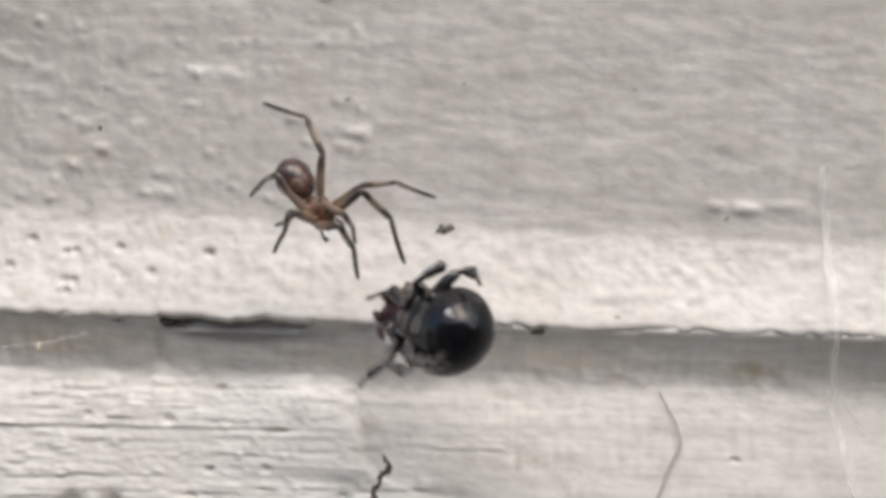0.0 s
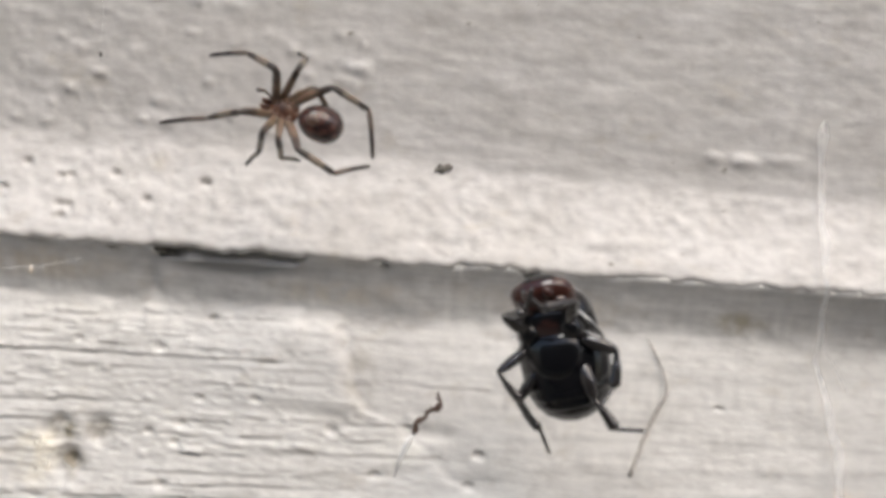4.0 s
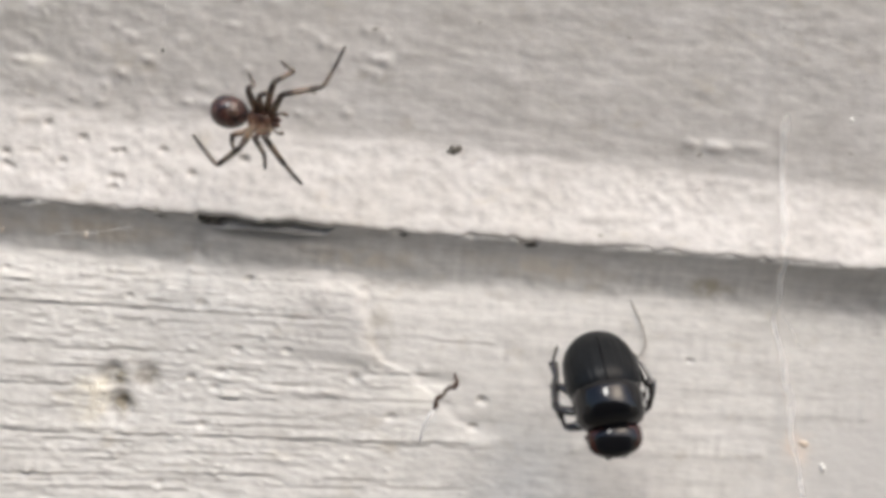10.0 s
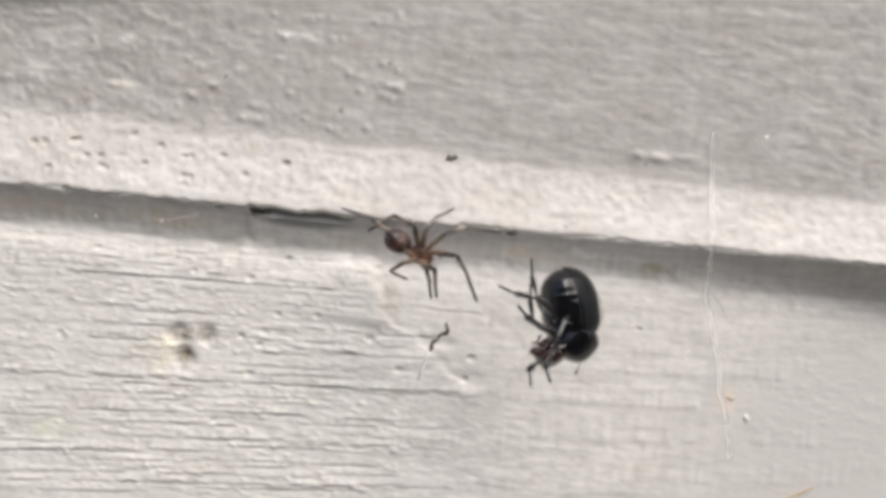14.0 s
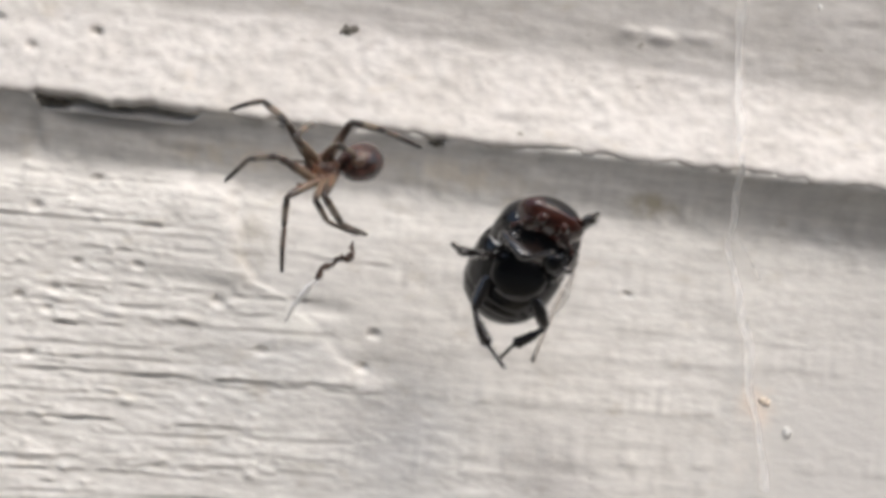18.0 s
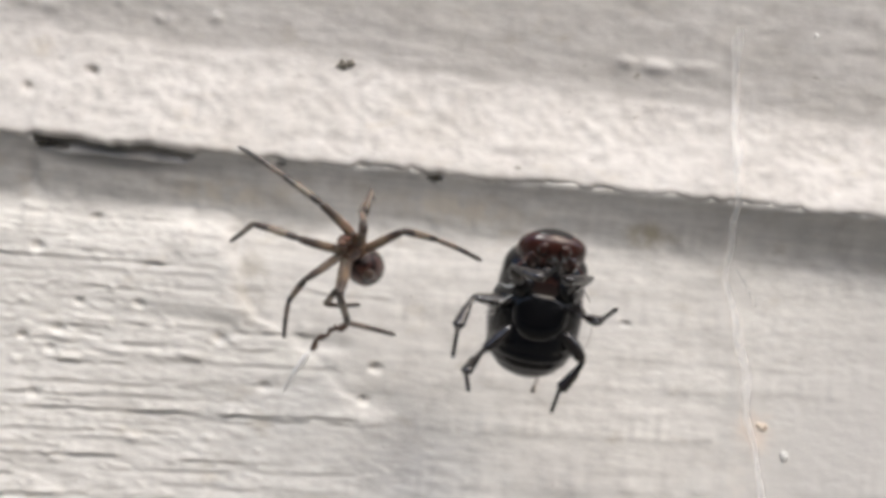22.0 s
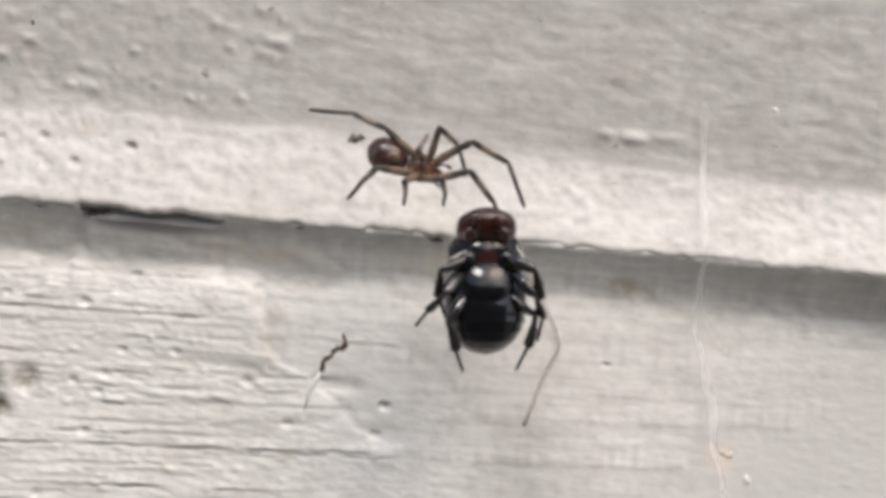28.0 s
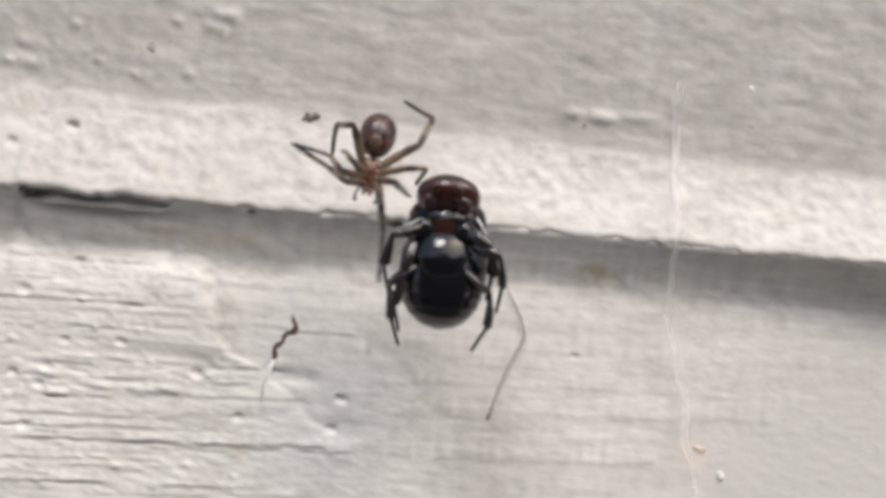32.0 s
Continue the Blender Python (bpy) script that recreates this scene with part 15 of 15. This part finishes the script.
        (26.5, -2.42, -1.38, -3.93, 173, -18, 34), (27, -2.22, -1.23, -4.03, 179, -23, 34), (27.5, -2, -1.08, -4.09, -174, -28, 34), (28, -1.78, -0.94, -4.1, -167, -32, 33),
        (28.5, -1.54, -0.81, -4.07, -160, -36, 31), (29, -1.31, -0.68, -4, -152, -40, 29), (29.5, -1.08, -1.1, -4.42, -176, -50, 28), (30, -0.87, -1.56, -4.58, 156, -58, 33),
        (30.5, -1.11, -1.69, -4.24, 167, -46, 28), (31, -1.35, -1.74, -3.56, 176, -35, 27), (31.5, -1.98, -1.67, -4, 170, -26, 25), (32, -2.43, -1.5, -3.98, 163, -18, 23)]))
    walk(paddles["left", "rear", "tibia"], keyed([
        (0, -2.69, -1.33, -2.19, -175, -10, -1), (0.5, -2.82, -1.31, -2.02, -176, -11, -1), (0.67, -2.86, -1.51, -1.98, 167, 0, 53), (0.83, -2.78, -1.68, -2.08, 166, 20, 105),
        (1, -2.64, -1.69, -2.24, -176, 32, 165), (1.17, -2.79, -1.72, -2.06, 164, 21, 105), (1.33, -2.9, -1.57, -1.93, 163, -1, 53), (1.5, -2.9, -1.35, -1.92, -180, -14, -1),
        (2, -2.85, -1.39, -1.99, 177, -15, -1), (2.5, -2.82, -1.49, -2.04, 179, -13, -1), (3, -2.78, -1.59, -2.08, -179, -12, -1), (3.5, -2.84, -1.38, -2, -175, -10, -1),
        (3.67, -2.84, -1.57, -2.01, 168, 0, 53), (3.83, -2.76, -1.7, -2.1, 167, 20, 105), (4, -2.64, -1.69, -2.24, -176, 32, 165), (4.17, -2.81, -1.68, -2.04, 168, 19, 106),
        (4.33, -2.91, -1.46, -1.9, 172, 0, 53), (4.5, -2.86, -1.21, -1.94, -171, -9, -1), (5, -2.85, -1.25, -1.97, -172, -10, -1), (5.5, -2.83, -1.3, -2, -172, -11, -1),
        (6, -2.82, -1.35, -2.03, -173, -12, -1), (6.5, -2.8, -1.4, -2.06, -174, -13, -1), (6.67, -2.82, -1.55, -2.05, 168, -2, 54), (6.83, -2.75, -1.68, -2.12, 166, 19, 105),
        (7, -2.64, -1.69, -2.24, -176, 32, 165), (7.17, -2.74, -1.65, -2.13, 164, 21, 105), (7.33, -2.79, -1.5, -2.07, 164, 0, 53), (7.5, -2.75, -1.36, -2.13, -179, -13, -1),
        (7.67, -2.35, -1.99, -2.41, -166, -12, 49), (7.83, -1.6, -1.97, -2.72, -158, -21, 98), (8, -1.14, -1.31, -2.78, -160, -34, 152), (8.27, -1.94, -1.54, -2.69, -170, -1, 161),
        (8.5, -2.64, -1.69, -2.24, -176, 32, 165), (8.67, -2.76, -1.71, -2.09, 165, 24, 104), (8.83, -2.86, -1.58, -1.99, 162, 5, 51), (9, -2.86, -1.4, -1.98, 176, -8, -2),
        (9.5, -2.82, -1.42, -2.04, 179, -4, -2), (10, -2.77, -1.44, -2.1, -178, -1, -2), (10.5, -2.79, -1.53, -2.08, 180, -1, -2), (10.67, -2.78, -1.64, -2.09, 168, 9, 51),
        (10.83, -2.71, -1.71, -2.15, 169, 24, 105), (11, -2.64, -1.69, -2.24, -176, 32, 165), (11.17, -2.72, -1.75, -2.14, 167, 23, 104), (11.33, -2.81, -1.7, -2.04, 167, 6, 51),
        (11.5, -2.83, -1.57, -2.02, 180, -5, -2), (11.67, -2.81, -1.7, -2.04, 167, 6, 51), (11.83, -2.72, -1.75, -2.14, 167, 23, 104), (12, -2.64, -1.69, -2.24, -176, 32, 165),
        (13, -0.84, -2.4, -2.51, -174, 12, 164), (14, -1.63, -2.59, -2.42, -113, 6, 177), (14.5, -1.96, -2.71, -2.21, -132, -14, 149), (14.67, -2.45, -2.74, -1.77, -160, 15, 107),
        (14.83, -2.9, -2.3, -1.53, 158, 13, 55), (15, -3.05, -1.69, -1.63, 132, -17, 15), (15.5, -3, -1.59, -1.75, 147, -15, 13), (16, -2.93, -1.48, -1.87, 161, -12, 12),
        (16.17, -2.89, -1.7, -1.92, 152, 7, 59), (16.33, -2.76, -1.79, -2.08, 160, 27, 107), (16.5, -2.64, -1.69, -2.24, -176, 32, 165), (17, -2.64, -1.69, -2.24, -176, 32, 165),
        (17.17, -2.62, -1.21, -2.23, 175, 13, 112), (17.33, -2.28, -0.92, -2.42, -175, -5, 63), (17.5, -1.87, -1.03, -2.65, -154, -9, 11), (17.67, -2.4, -1.76, -2.43, -127, -6, -44),
        (17.83, -2.06, -2.59, -2.26, -112, 17, -94), (18, -1.18, -2.79, -2.29, -124, 43, -152), (18.17, -0.44, -2.42, -2.32, -109, 19, -94), (18.33, -0.36, -1.63, -2.55, -120, -6, -46),
        (18.5, -1.02, -1.15, -2.75, -146, -13, 8), (18.67, -0.12, -1.87, -2.35, -127, -40, -49), (18.83, -0.32, -2.89, -1.74, -88, -35, -123), (19, -1.43, -3.3, -1.49, -77, -5, -176),
        (19.17, -0.62, -3.11, -1.65, -86, 24, 142), (19.33, -0.4, -2.53, -2.22, -118, 37, 83), (19.5, -0.94, -2.09, -2.67, -147, 19, 28), (19.67, -1.03, -1.93, -2.73, -158, 31, 77),
        (19.83, -1.23, -1.92, -2.75, -153, 47, 135), (20, -1.34, -2.07, -2.71, -129, 50, -153), (20.17, -1.13, -2.04, -2.71, -138, 46, 146), (20.33, -0.99, -2.19, -2.64, -137, 38, 93),
        (20.5, -1.07, -2.37, -2.57, -130, 34, 43), (20.67, -0.96, -2.23, -2.62, -126, 16, 83), (20.83, -1.04, -2.08, -2.69, -135, -1, 119), (21, -1.22, -2.07, -2.71, -153, -9, 159),
        (21.17, -1.59, -2.33, -2.58, -137, -9, 112), (21.33, -2.03, -2.14, -2.54, -127, 3, 66), (21.5, -2.1, -1.69, -2.61, -127, 18, 21), (21.67, -2.37, -1.57, -2.47, -115, 18, 67),
        (21.83, -2.57, -1.74, -2.29, -106, 9, 112), (22, -2.54, -2.06, -2.23, -107, -3, 154), (22.17, -2.58, -2.23, -2.09, -116, 11, 106), (22.33, -2.73, -2.23, -1.92, -133, 13, 55),
        (22.5, -2.84, -2.06, -1.86, -145, 1, 6), (23, -2.79, -2.61, -1.29, -170, -15, 3), (23.5, -2.87, -2.4, -1.47, -165, -5, 6), (24, -2.92, -2.17, -1.63, -159, 4, 9),
        (24.5, -2.98, -1.85, -1.72, -167, -6, 7), (24.67, -2.95, -2.42, -1.11, -151, -44, -36), (24.83, -2.42, -3.03, -0.97, -91, -50, -118), (25, -1.76, -3.28, -1.38, -66, -14, -168),
        (25.17, -2.54, -2.94, -0.95, -87, -53, -125), (25.33, -3.06, -2.17, -1.15, -158, -52, -36), (25.5, -2.95, -1.53, -1.84, -178, -13, 6), (25.67, -2.91, -1.77, -1.88, 166, 0, 58),
        (25.83, -2.75, -1.85, -2.07, 166, 20, 108), (26, -2.64, -1.69, -2.24, -176, 32, 165), (26.17, -2.69, -1.76, -2.17, 167, 19, 108), (26.33, -2.77, -1.72, -2.09, 169, -1, 58),
        (26.5, -2.79, -1.61, -2.08, -174, -12, 6), (27, -2.64, -1.67, -2.23, -168, -14, 5), (27.5, -2.48, -1.72, -2.37, -161, -17, 4), (28, -2.31, -1.78, -2.49, -155, -20, 3),
        (28.5, -2.12, -1.83, -2.58, -148, -22, 1), (29, -1.92, -1.88, -2.65, -141, -24, -1), (29.5, -1.44, -1.92, -2.75, -155, -14, 4), (30, -0.96, -1.93, -2.72, -169, -4, 6),
        (30.5, -1.36, -2.48, -2.53, -156, -10, 4), (31, -1.77, -2.89, -2.11, -142, -16, 0), (31.5, -2.38, -2.29, -2.25, -161, -13, 0), (32, -2.76, -1.51, -2.11, -180, -10, 1)]))
    walk(twig, keyed([
        (0, 14.04, -6, -8.33, 0, -30, 0), (2, 14.11, -6, -9.03, 0, -27, 0), (4, 17.28, -6, -7.99, 0, -12, 0),
        (4.5, 16.96, -6, -7.97, 0, -12, 0), (7, 17.62, -6, -9.52, 0, -13, 0), (8, 15.61, -6, -6.53, 0, -13, 0),
        (8.5, 15.87, -6, -7.02, 0, -14, 0), (9, 16.36, -6, -8.42, 0, -14, 0), (9.5, 16.5, -6, -8.95, 0, -14, 0),
        (10, 17.63, -6, -9.75, 0, -14, 0), (11, 17.38, -6, -8.33, 0, -14, 0), (12, 17.21, -6, -8.68, 0, -15, 0),
        (13, 17.78, -6, -9.04, 0, -15, 0), (14, 17.47, -6, -9.04, 0, -15, 0), (14.5, 17.56, -6, -8.66, 0, -16, 0),
        (17, 17.8, -6, -7.89, 0, 0, 0), (18, 18.13, -6, -7.39, 0, -1, 0), (19, 18.18, -6, -8.52, 0, -1, 0),
        (20, 17.61, -6, -8.27, 0, -2, 0), (21, 17.35, -6, -8.65, 0, -2, 0), (22, 17.91, -6, -8.93, 0, -3, 0),
        (23, 17.5, -6, -8.74, 0, -3, 0), (24, 18.4, -6, -9.23, 0, -4, 0), (25, 17.36, -6, -9.16, 0, -22, 0),
        (26, 17.09, -6, -9.26, 0, -22, 0), (26.5, 17.07, -6, -7.77, 0, -22, 0), (28.5, 17, -6, -7.2, 0, -12, 0),
        (29, 17.06, -6, -7.38, 0, -12, 0), (30, 17.14, -6, -6.69, 0, -14, 0), (31, 16.65, -6, -7.03, 0, -16, 0),
        (32, 16.98, -6, -6.89, 0, -20, 0)]))

motions()
